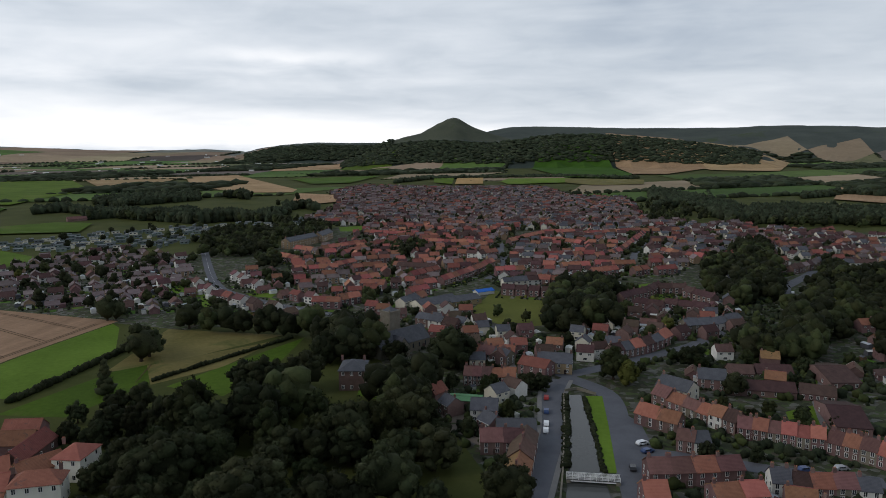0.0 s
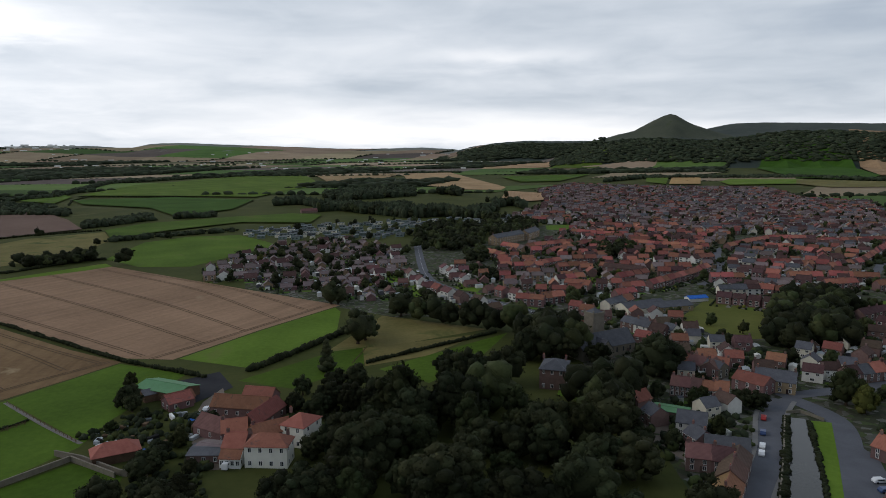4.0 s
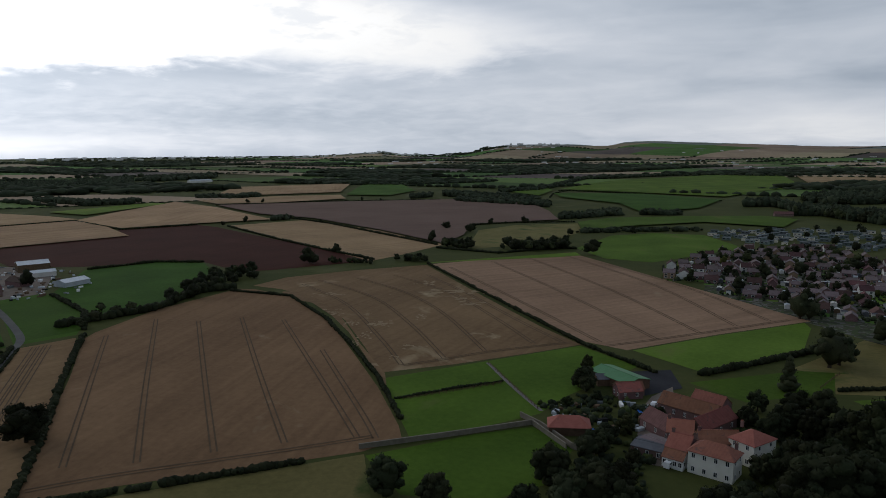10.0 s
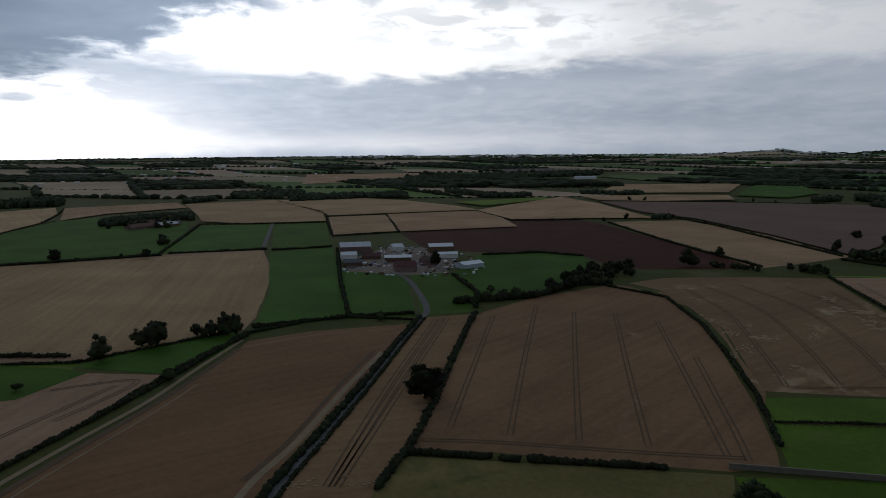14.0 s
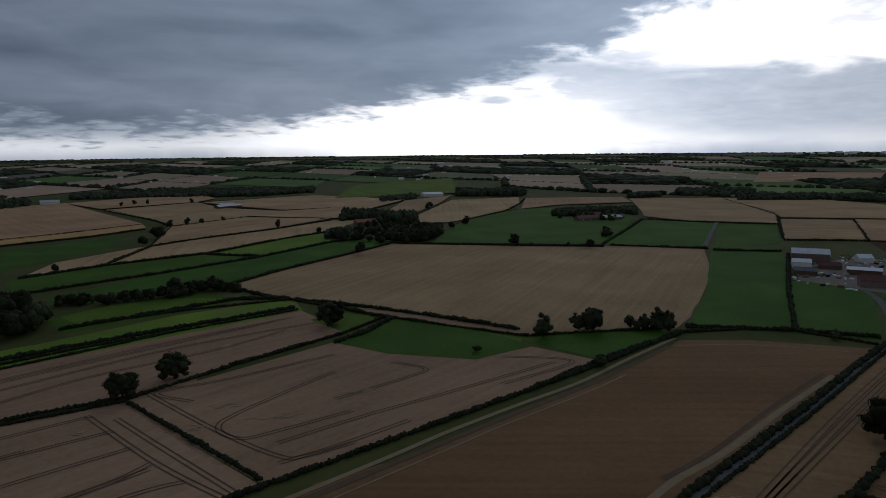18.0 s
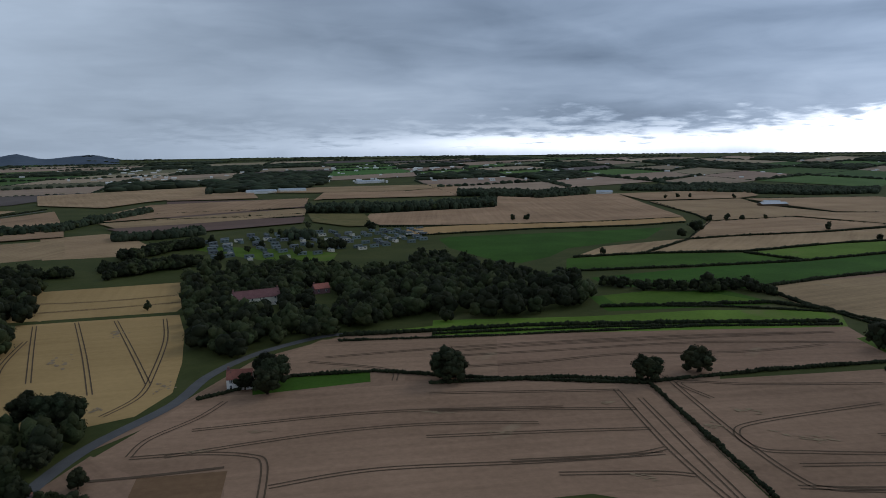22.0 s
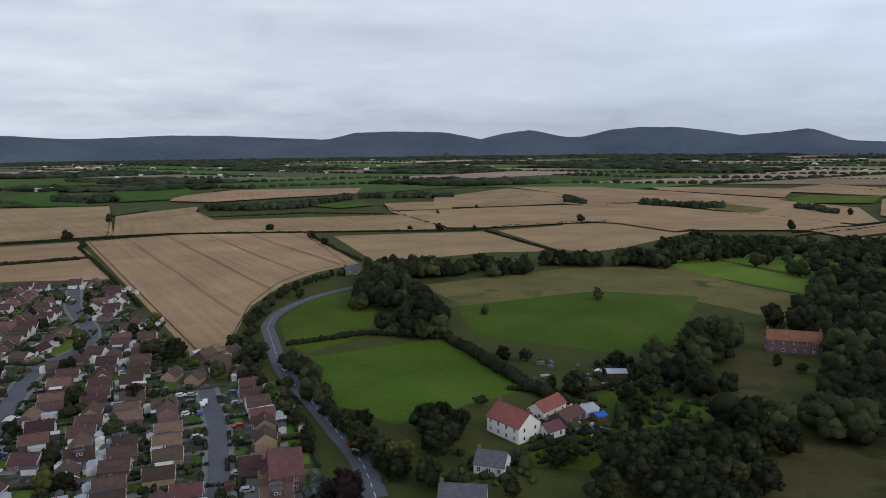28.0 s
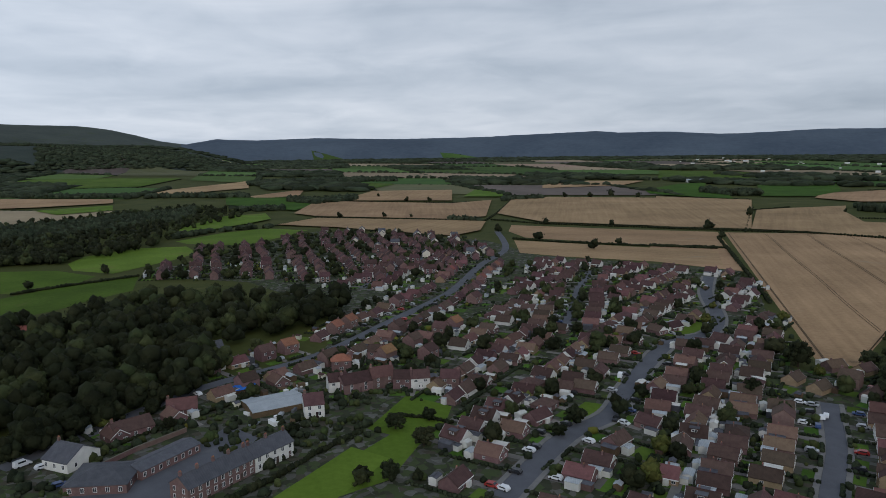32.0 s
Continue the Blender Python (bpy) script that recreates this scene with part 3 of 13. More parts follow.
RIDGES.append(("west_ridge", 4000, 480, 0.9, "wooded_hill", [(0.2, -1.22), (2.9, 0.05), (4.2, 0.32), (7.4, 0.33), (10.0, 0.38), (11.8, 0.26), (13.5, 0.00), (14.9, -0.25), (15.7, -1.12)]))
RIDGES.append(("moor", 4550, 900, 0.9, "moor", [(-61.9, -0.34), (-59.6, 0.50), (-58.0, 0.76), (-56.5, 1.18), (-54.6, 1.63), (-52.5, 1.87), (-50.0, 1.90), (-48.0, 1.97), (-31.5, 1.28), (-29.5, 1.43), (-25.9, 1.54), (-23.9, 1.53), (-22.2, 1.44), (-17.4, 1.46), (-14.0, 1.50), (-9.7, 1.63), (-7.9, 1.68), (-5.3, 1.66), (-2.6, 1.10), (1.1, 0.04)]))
RIDGES.append(("cone_hill_top", 3750, 420, 1.1, "cone_hill", [(-8.0, 0.00), (-5.3, 0.73), (-3.5, 1.27), (-2.3, 1.72), (-1.4, 2.30), (-1.0, 2.44), (-0.5, 2.35), (0.6, 1.82), (1.7, 1.20), (2.9, 0.90), (4.2, 0.41), (6.5, -0.39)]))
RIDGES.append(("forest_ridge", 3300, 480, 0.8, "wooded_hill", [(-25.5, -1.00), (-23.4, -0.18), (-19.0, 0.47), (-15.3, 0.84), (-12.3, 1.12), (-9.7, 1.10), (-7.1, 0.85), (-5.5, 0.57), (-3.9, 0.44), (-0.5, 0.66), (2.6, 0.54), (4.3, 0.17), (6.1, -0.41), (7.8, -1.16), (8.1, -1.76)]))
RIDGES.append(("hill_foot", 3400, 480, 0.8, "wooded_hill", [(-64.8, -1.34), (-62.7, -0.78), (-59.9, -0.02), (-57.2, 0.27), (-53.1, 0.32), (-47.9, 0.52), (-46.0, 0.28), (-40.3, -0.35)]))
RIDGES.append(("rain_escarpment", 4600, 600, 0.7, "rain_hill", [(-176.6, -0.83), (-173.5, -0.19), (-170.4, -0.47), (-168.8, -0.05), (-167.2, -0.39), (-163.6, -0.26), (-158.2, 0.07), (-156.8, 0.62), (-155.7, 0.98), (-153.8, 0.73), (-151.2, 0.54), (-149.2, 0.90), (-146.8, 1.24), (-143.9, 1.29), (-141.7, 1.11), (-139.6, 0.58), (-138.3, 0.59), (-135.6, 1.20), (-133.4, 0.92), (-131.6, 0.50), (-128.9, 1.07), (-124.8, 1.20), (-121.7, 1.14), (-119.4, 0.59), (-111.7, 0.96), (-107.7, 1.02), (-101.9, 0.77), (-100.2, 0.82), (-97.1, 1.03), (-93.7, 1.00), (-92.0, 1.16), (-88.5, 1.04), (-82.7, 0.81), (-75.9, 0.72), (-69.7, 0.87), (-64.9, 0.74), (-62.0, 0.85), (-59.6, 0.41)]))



def build_ground():
    steps = 840
    rings = np.concatenate([np.linspace(0.0, 900, 14), np.linspace(960, 2000, 16), np.linspace(2040, 4750, 66)])
    az = np.linspace(0, 2 * np.pi, steps, endpoint=False)
    deg = (np.degrees(az) + 180) % 360 - 180
    A, Rr = np.meshgrid(az, rings)
    Z = 52 * np.maximum(0, (Rr - 900) / 4000) ** 1.6
    flat = Z.copy()
    which = np.zeros(Z.shape, int)
    for k, (name, dist, run, power, material, profile) in enumerate(RIDGES):
        pa = np.array([p[0] for p in profile])
        pe = np.array([p[1] for p in profile])
        order = np.argsort(pa)
        crest = EYE_Z + dist * np.tan(np.radians(np.interp(deg, pa[order], pe[order], left=-9, right=-9)))
        crest = crest + np.array([2.2 * noise.noise((x, k, 0.3)) + 1.2 * noise.noise((x * 3.3, k, 1.3)) for x in deg * 1.6])
        foot = far_rise(dist)
        s = np.clip((Rr - (dist - run)) / run, 0, 1)
        s = s ** power * (1 + power * (1 - s) * 0.35)
        wob = np.array([[noise.noise((a * 40, r / 260, k)) for a in az] for r in rings])
        top = flat + np.maximum(0, crest - foot)[None] * np.clip(s * (1 + 0.22 * wob * (1 - s)), 0, 1)
        top = np.where(crest[None] > foot + 1, top, -50)
        rise = top > Z + 0.5
        Z = np.where(rise, top, Z)
        which = np.where(rise, k + 1, which)
    X, Y = -np.sin(A) * Rr, np.cos(A) * Rr
    v = np.stack([X, Y, Z], -1).reshape(-1, 3)
    n = len(rings)
    i, j = np.meshgrid(np.arange(n - 1), np.arange(steps), indexing="ij")
    j2 = (j + 1) % steps
    f = np.stack([i * steps + j, (i + 1) * steps + j, (i + 1) * steps + j2, i * steps + j2], -1).reshape(-1, 4)
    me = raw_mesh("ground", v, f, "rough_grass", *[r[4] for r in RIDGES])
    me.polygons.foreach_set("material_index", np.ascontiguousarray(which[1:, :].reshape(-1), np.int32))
    me.polygons.foreach_set("use_smooth", np.ones(len(f), bool))
    ob = tagged(new("ground", me), "rolling farmland and moorland hills under an overcast sky", "ground", kind="structure")
    return ob, rings, Z


ground, GROUND_RINGS, GROUND_Z = build_ground()


def hill_z(x, y):
    """Height of the ground sheet, hills included."""
    r = math.hypot(x, y)
    a = (math.atan2(-x, y) % (2 * math.pi)) / (2 * math.pi) * GROUND_Z.shape[1]
    j = int(a) % GROUND_Z.shape[1]
    return float(np.interp(r, GROUND_RINGS, GROUND_Z[:, j]))


# ---------------------------------------------------------------- fields, lines, hedges, roads
FIELD_OUTLINES = []
LAYER = [0]


def sheet(name, points, material, lift, label, category, kind="structure", turn=0.0):
    """A flat piece of land that follows the ground, with its local x along turn."""
    LAYER[0] += 1
    cx, cy = sum(p[0] for p in points) / len(points), sum(p[1] for p in points) / len(points)
    far = math.hypot(cx, cy) > 850
    bm = bmesh.new()
    c, s = math.cos(turn), math.sin(turn)
    bm.faces.new([bm.verts.new(((x - cx) * c + (y - cy) * s, -(x - cx) * s + (y - cy) * c, 0)) for x, y in points])
    bmesh.ops.triangulate(bm, faces=bm.faces[:])
    if far:
        bmesh.ops.subdivide_edges(bm, edges=bm.edges[:], cuts=5, use_grid_fill=True)
    z0 = 0.0
    for v in bm.verts:
        x, y = cx + v.co.x * c - v.co.y * s, cy + v.co.x * s + v.co.y * c
        v.co.z = (hill_z(x, y) if far else 0) + lift + LAYER[0] * (0.004 if far else 0.0006) + (math.hypot(x, y) / 1000 if far else 0)
    bmesh.ops.recalc_face_normals(bm, faces=bm.faces[:])
    if bm.faces and sum(f.normal.z for f in bm.faces) < 0:
        bmesh.ops.reverse_faces(bm, faces=bm.faces[:])
    me = bpy.data.meshes.new(name)
    bm.to_mesh(me)
    bm.free()
    me.materials.append(MAT[material])
    ob = new(name, me)
    ob.matrix_basis = Matrix.Translation((cx, cy, z0)) @ Matrix.Rotation(turn, 4, "Z")
    return tagged(ob, label, category, kind=kind)


FIELD_WORDS = {
    "stubble": ("stubble_field", "tan harvested stubble field with faint tractor lines"),
    "pale_stubble": ("stubble_field", "pale golden harvested stubble field"),
    "brown_stubble": ("stubble_field", "brown harvested field with long sweeping rows"),
    "dull_stubble": ("stubble_field", "dull brown harvested stubble field with paired tractor lines"),
    "tan_stubble": ("stubble_field", "brownish harvested stubble field with faint drill rows"),
    "patchy_stubble": ("stubble_field", "brown harvested stubble field with pale bare patches"),
    "fallow": ("fallow_field", "wide greyish brown fallow field"),
    "plough": ("ploughed_field", "dark brown freshly ploughed field"),
    "grass": ("pasture", "green grass pasture beside a hedge"),
    "bright_grass": ("pasture", "bright green mown grass field"),
    "dark_grass": ("pasture", "dark green grass field"),
    "rough_pasture": ("meadow", "dull olive rough pasture between trees"),
    "playing_field": ("playing_field", "olive green mown playing field behind houses"),
    "meadow": ("meadow", "olive rough meadow with dry grass patches"),
}


def field(kind, points, row=None):
    """A field; row: two of its corners along which it is drilled."""
    a, b = row or (0, 1)
    turn = math.atan2(points[b][1] - points[a][1], points[b][0] - points[a][0])
    name, words = FIELD_WORDS[kind]
    FIELD_OUTLINES.append(points)
    ob = sheet(name, points, kind, 0.04, words, "field", turn=turn)
    return ob


def strip_mesh(name, lines, width, material, lift):
    """Flat strips along lines, joined."""
    s = Shape()
    for line in lines:
        n = len(line)
        left, right = [], []
        for i, (x, y) in enumerate(line):
            ax, ay = line[max(0, i - 1)]
            bx, by = line[min(n - 1, i + 1)]
            d = math.hypot(bx - ax, by - ay) or 1
            ox, oy = -(by - ay) / d * width / 2, (bx - ax) / d * width / 2
            far = math.hypot(x, y)
            z = ground_z(x, y) + lift + (far / 900 if far > 850 else 0)
            left.append((x + ox, y + oy, z))
            right.append((x - ox, y - oy, z))
        s.add(left + right, [(i + n, i + n + 1, i + 1, i) for i in range(n - 1)])
    return s.mesh(name, material)


def tramlines(points, row, spacing, inset=9.0, material="soil_line", width=0.45, pair=1.7):
    """Pairs of wheel marks across a field, parallel to one of its sides, and one round the headland."""
    a, b = points[row[0]], points[row[1]]
    d = math.hypot(b[0] - a[0], b[1] - a[1])
    ux, uy = (b[0] - a[0]) / d, (b[1] - a[1]) / d
    nx, ny = -uy, ux
    offs = [(p[0] - a[0]) * nx + (p[1] - a[1]) * ny for p in points]
    lines = []
    o = min(offs) + spacing * 0.6
    while o < max(offs) - 4:
        for half in (-pair / 2, pair / 2):
            px, py = a[0] + nx * (o + half), a[1] + ny * (o + half)
            cuts = []
            for (x0, y0), (x1, y1) in zip(points, points[1:] + points[:1]):
                e0 = (x0 - px) * nx + (y0 - py) * ny
                e1 = (x1 - px) * nx + (y1 - py) * ny
                if (e0 > 0) != (e1 > 0):
                    k = e0 / (e0 - e1)
                    cuts.append((x0 + (x1 - x0) * k - px) * ux + (y0 + (y1 - y0) * k - py) * uy)
            cuts.sort()
            for s0, s1 in zip(cuts[::2], cuts[1::2]):
                if s1 - s0 > 2.2 * inset:
                    n = max(2, int((s1 - s0) / 25))
                    lines.append([(px + ux * t + 0.5 * nx * math.sin(t / 31 + o), py + uy * t + 0.5 * ny * math.sin(t / 31 + o)) for t in np.linspace(s0 + inset, s1 - inset, n)])
        o += spacing
    cx, cy = sum(p[0] for p in points) / len(points), sum(p[1] for p in points) / len(points)
    for extra in (inset, inset + pair):
        ring = []
        for x, y in points + points[:1]:
            d = math.hypot(x - cx, y - cy)
            ring.append((x + (cx - x) * extra / d, y + (cy - y) * extra / d))
        lines.append(ring)
    return tagged(new("wheel_tracks", strip_mesh("wheel_tracks", lines, width, material, 0.17)), "dark paired tractor wheel tracks across the stubble", "wheel tracks", kind="stuff")


def tracks(lines, pair=1.9, width=0.55, material="soil_line"):
    """Paired wheel marks along curved lines in a field."""
    rows = []
    for line in lines:
        mid = smooth_line(line, 8)
        n = len(mid)
        for side in (-pair / 2, pair / 2):
            row = []
            for i, (x, y) in enumerate(mid):
                ax, ay = mid[max(0, i - 1)]
                bx, by = mid[min(n - 1, i + 1)]
                d = math.hypot(bx - ax, by - ay) or 1
                row.append((x - (by - ay) / d * side, y + (bx - ax) / d * side))
            rows.append(row)
    return tagged(new("wheel_tracks", strip_mesh("wheel_tracks", rows, width, material, 0.17)), "dark paired tractor wheel tracks curving across the stubble", "wheel tracks", kind="stuff")


def blots(spots):
    """Flattened pale straw: ragged patches, each x, y and its reach across and along the view from the middle of the plan."""
    LAYER[0] += 1
    s = Shape()
    rng = random.Random(int(abs(spots[0][0]) * 10))
    for x, y, a, b in spots:
        r = math.hypot(x, y)
        ux, uy = x / r, y / r
        for k in range(16):
            ox, oy = rng.gauss(0, 0.5) * a, rng.gauss(0, 0.5) * b
            n, size = 9, rng.uniform(0.06, 0.24)
            ring = []
            for j in range(n):
                t = j * 2 * math.pi / n
                q = size * rng.uniform(0.55, 1.25)
                p, o = ox + math.cos(t) * a * q, oy + math.sin(t) * b * q
                ring.append((x - uy * p + ux * o, y + ux * p + uy * o, ground_z(x, y) + 0.16 + LAYER[0] * 0.0002 + k * 0.0025))
            s.add(ring, [tuple(range(n))])
    return tagged(new("flattened_straw", s.mesh("flattened_straw", "lodged_straw")), "pale ragged patches of flattened straw on the stubble", "straw", kind="stuff")


HEDGE_COUNT = [0]


def hedge(points, height=2.0, width=1.8, step=None, label="dark green clipped field hedge", gaps=0.0, material="hedge_leaf"):
    """A hedge of leafy clumps along a line."""
    HEDGE_COUNT[0] += 1
    rng = random.Random(HEDGE_COUNT[0] * 7 + 3)
    r = min(math.hypot(x, y) for x, y in points)
    step = step or (0.55 if r < 330 else 1.2 if r < 700 else 3.2)
    rows = []
    for x, y, a in along(points, step):
        if gaps and noise.noise((x / 17, y / 17, 5)) > 0.5 - gaps:
            continue
        k = 0.85 + 0.35 * noise.noise((x / 9, y / 9, 1)) + rng.uniform(-0.1, 0.15)
        h = height * k
        o = rng.uniform(-0.3, 0.3) * width
        z = ground_z(x, y)
        rows.append((x - math.sin(a) * o, y + math.cos(a) * o, z + h * 0.42, width * 0.5 * k + step * 0.2, width * 0.5 * k + step * 0.2, h * 0.55))
    if not rows:
        return None
    me = clumps("hedge", rows, material, 1, 0.34, HEDGE_COUNT[0])
    return tagged(new("hedge", me), label, "hedge", "field hedges")


ROADS = []


def road(name, points, width, label, material="asphalt", kerb=False, dashes=False, category="road", smooth=True, lift=0.10):
    line = smooth_line(points) if smooth else points
    ROADS.append((line, width))
    LAYER[0] += 1
    ob = tagged(new(name, strip_mesh(name, [line], width, material, lift + LAYER[0] * 0.0006)), label, category, kind="structure")
    if kerb:
        for side in (-1, 1):
            edge = []
            n = len(line)
            for i, (x, y) in enumerate(line):
                ax, ay = line[max(0, i - 1)]
                bx, by = line[min(n - 1, i + 1)]
                d = math.hypot(bx - ax, by - ay) or 1
                o = side * (width / 2 + 0.9)
                edge.append((x - (by - ay) / d * o, y + (bx - ax) / d * o))
            s = Shape()
            me = strip_mesh("pavement", [edge], 1.7, "paving", 0)
            top = [tuple(v.co) for v in me.vertices]
            bpy.data.meshes.remove(me)
            m = len(top) // 2
            s.add([(x, y, z + 0.24) for x, y, z in top] + [(x, y, z - 0.05) for x, y, z in top],
                  [(i + m, i + m + 1, i + 1, i) for i in range(m - 1)] + [(i, i + 1, i + 1 + 2 * m, i + 2 * m) for i in range(m - 1)] + [(i + m + 1, i + m, i + 3 * m, i + 3 * m + 1) for i in range(m - 1)])
            tagged(new("pavement", s.mesh("pavement", "paving")), "grey paved footway with a raised kerb", "pavement", kind="structure")
    if dashes:
        marks = []
        for x, y, a in along(line, 6.0):
            marks.append([(x, y), (x + math.cos(a) * 3, y + math.sin(a) * 3)])
        tagged(new("centre_line", strip_mesh("centre_line", marks, 0.22, "white_line", lift + 0.06 + LAYER[0] * 0.0006)), "dashed white centre line painted on the road", "road marking", kind="structure")
    return ob


# ---------------------------------------------------------------- trees
def crown_mesh(name, material, seed, spread=(1.0, 1.0, 0.9), blobs=46, leaves=2300, level=1, low=0.25, cone=False):
    """A crown of unit radius: uneven clumps with small leafy sprays standing off them and gaps between."""
    rng = np.random.default_rng(seed)
    P = []
    for i in range(blobs):
        if cone:
            h = (i + 0.5) / blobs
            a = i * 2.4
            r = (1 - h) * 0.55
            P.append((math.cos(a) * r * 0.7, math.sin(a) * r * 0.7, h * 2.4 - 0.9, 0.24 + 0.34 * (1 - h), 0.24 + 0.34 * (1 - h), 0.34))
        else:
            d = rng.normal(size=3)
            d /= np.linalg.norm(d)
            if d[2] < -0.75:
                d[2] = -d[2] * 0.5
            r = rng.uniform(0.58, 0.84)
            k = rng.uniform(0.15, 0.28)
            P.append((d[0] * r * spread[0], d[1] * r * spread[1], d[2] * r * spread[2], k, k, k * 0.82))
    if not cone:
        P.append((0, 0, 0, 0.74 * spread[0], 0.74 * spread[1], 0.70 * spread[2]))
    P = np.array(P)
    bv, bf = BALLS[level]
    n = len(P)
    b = bv[None] * (1 + rng.uniform(-0.30, 0.30, (n, len(bv), 1)))
    v = (b * P[:, None, 3:6] + P[:, None, :3]).reshape(-1, 3)
    f = (bf[None] + (np.arange(n) * len(bv))[:, None, None]).reshape(-1, 3)
    # sprays: small bent triangles on the clumps' skins
    pick = rng.integers(0, n, leaves)
    d = rng.normal(size=(leaves, 3))
    d[:, 2] = np.abs(d[:, 2]) * 0.9 - 0.25
    d /= np.linalg.norm(d, axis=1)[:, None]
    c = P[pick, :3] + d * P[pick, 3:6] * rng.uniform(0.92, 1.22, (leaves, 1))
    e1, e2 = rng.normal(size=(leaves, 3)), rng.normal(size=(leaves, 3))
    e1 *= (rng.uniform(0.035, 0.10, (leaves, 1)) / np.linalg.norm(e1, axis=1)[:, None])
    e2 *= (rng.uniform(0.045, 0.115, (leaves, 1)) / np.linalg.norm(e2, axis=1)[:, None])
    tri = np.stack([c, c + e1, c + e2], 1).reshape(-1, 3)
    f2 = np.arange(leaves * 3).reshape(-1, 3) + len(v)
    me = raw_mesh(name, np.concatenate([v, tri]), np.concatenate([f, f2]), material)
    me.polygons.foreach_set("use_smooth", np.ones(len(f) + leaves, bool))
    return me


def trunk_mesh(name, limbs=5, seed=0):
    """A tapered trunk of unit height with limbs that reach into the crown."""
    rng = random.Random(seed)
    s = Shape()

    def pipe(a, b, r0, r1, n=6):
        d = (Vector(b) - Vector(a)).normalized()
        u = d.orthogonal().normalized()
        w = d.cross(u)
        ring = lambda c, r: [tuple(Vector(c) + (u * math.cos(k * 6.2832 / n) + w * math.sin(k * 6.2832 / n)) * r) for k in range(n)]
        s.add(ring(a, r0) + ring(b, r1), [(k, (k + 1) % n, (k + 1) % n + n, k + n) for k in range(n)])

    pipe((0, 0, -0.02), (0, 0, 0.08), 0.055, 0.036)
    pipe((0, 0, 0.08), (0.01, 0, 0.72), 0.036, 0.014)
    for k in range(limbs):
        a = k * 2.4 + rng.uniform(-0.4, 0.4)
        h = 0.22 + 0.07 * k
        pipe((0, 0, h), (math.cos(a) * 0.24, math.sin(a) * 0.24, h + rng.uniform(0.16, 0.3)), 0.018, 0.007, 5)
    return s.mesh(name, "bark")


CROWNS = {}
for kind, material, count, opts in (
    ("broad", "leaf_dark", 4, dict()),
    ("mid", "leaf_mid", 4, dict(spread=(0.95, 0.95, 1.0))),
    ("light", "leaf_light", 2, dict(spread=(0.95, 0.95, 1.05))),
    ("silver", "leaf_silver", 1, dict()),
    ("copper", "leaf_copper", 1, dict()),
    ("fir", "leaf_dark", 2, dict(cone=True, blobs=18, leaves=500)),
    ("bush", "leaf_mid", 3, dict(blobs=8, leaves=220, level=1, spread=(1, 1, 0.8))),
):
    CROWNS[kind] = [crown_mesh("crown", material, 11 + 7 * k + len(kind), **opts) for k in range(count)]
    CROWNS[kind + "_far"] = [crown_mesh("crown", material, 91 + 5 * k + len(kind), **{**opts, "blobs": 14, "leaves": 420, "level": 1}) for k in range(count)]
TRUNKS = [trunk_mesh("trunk", 5, k) for k in range(3)]
TREE_WORDS = {
    "broad": "large dark green broadleaf tree in full leaf",
    "mid": "mid green broadleaf tree in full leaf",
    "light": "yellow green broadleaf tree in full leaf",
    "silver": "silvery blue green garden tree",
    "copper": "dark copper beech tree in full leaf",
    "fir": "tall dark conifer with a pointed crown",
    "bush": "low rounded green garden bush",
}
TREE_COUNT = [0]
FAR_TREES = []


def tree(x, y, height, kind="broad", wide=None, group="trees"):
    """A tree: trunk and crown. wide: crown width over height."""
    r = math.hypot(x, y)
    if r > 470:
        FAR_TREES.append((x, y, height, kind))
        return None
    TREE_COUNT[0] += 1
    rng = random.Random(TREE_COUNT[0] * 13 + 5)
    z = hill_z(x, y)
    root = thing("bush" if kind == "bush" else "tree", TREE_WORDS[kind], "bush" if kind == "bush" else "tree", group)
    root.location = (x, y, z)
    root.rotation_euler = (0, 0, rng.uniform(0, 6.28))
    pool = CROWNS[kind if r < 330 else kind + "_far"]
    crown = new("crown", rng.choice(pool))
    crown.parent = root
    wide = wide or rng.uniform(0.68, 0.95)
    if kind == "fir":
        wide, base = wide * 0.6, 0.40
        crown.location, crown.scale = (0, 0, height * 0.42), (height * wide * 0.5, height * wide * 0.5, height * 0.40)
    elif kind == "bush":
        crown.location, crown.scale = (0, 0, height * 0.45), (height * wide * 0.75, height * wide * 0.75, height * 0.60)
    else:
        crown.location, crown.scale = (0, 0, height * 0.45), (height * wide * 0.58, height * wide * 0.58, height * 0.56)
    if kind != "bush":
        trunk = new("trunk", TRUNKS[TREE_COUNT[0] % 3])
        trunk.parent = root
        trunk.scale = (height, height, height * 0.9)
    return root


CLEARINGS = []


def plant(x, y, height, kind, group):
    """A tree of its own near by, a part of the joined distance further off."""
    if any(inside(x, y, p) for p in CLEARINGS):
        return
    if math.hypot(x, y) < 238:
        tree(x, y, height, kind, group=group)
    else:
        FAR_TREES.append((x, y, height, kind))


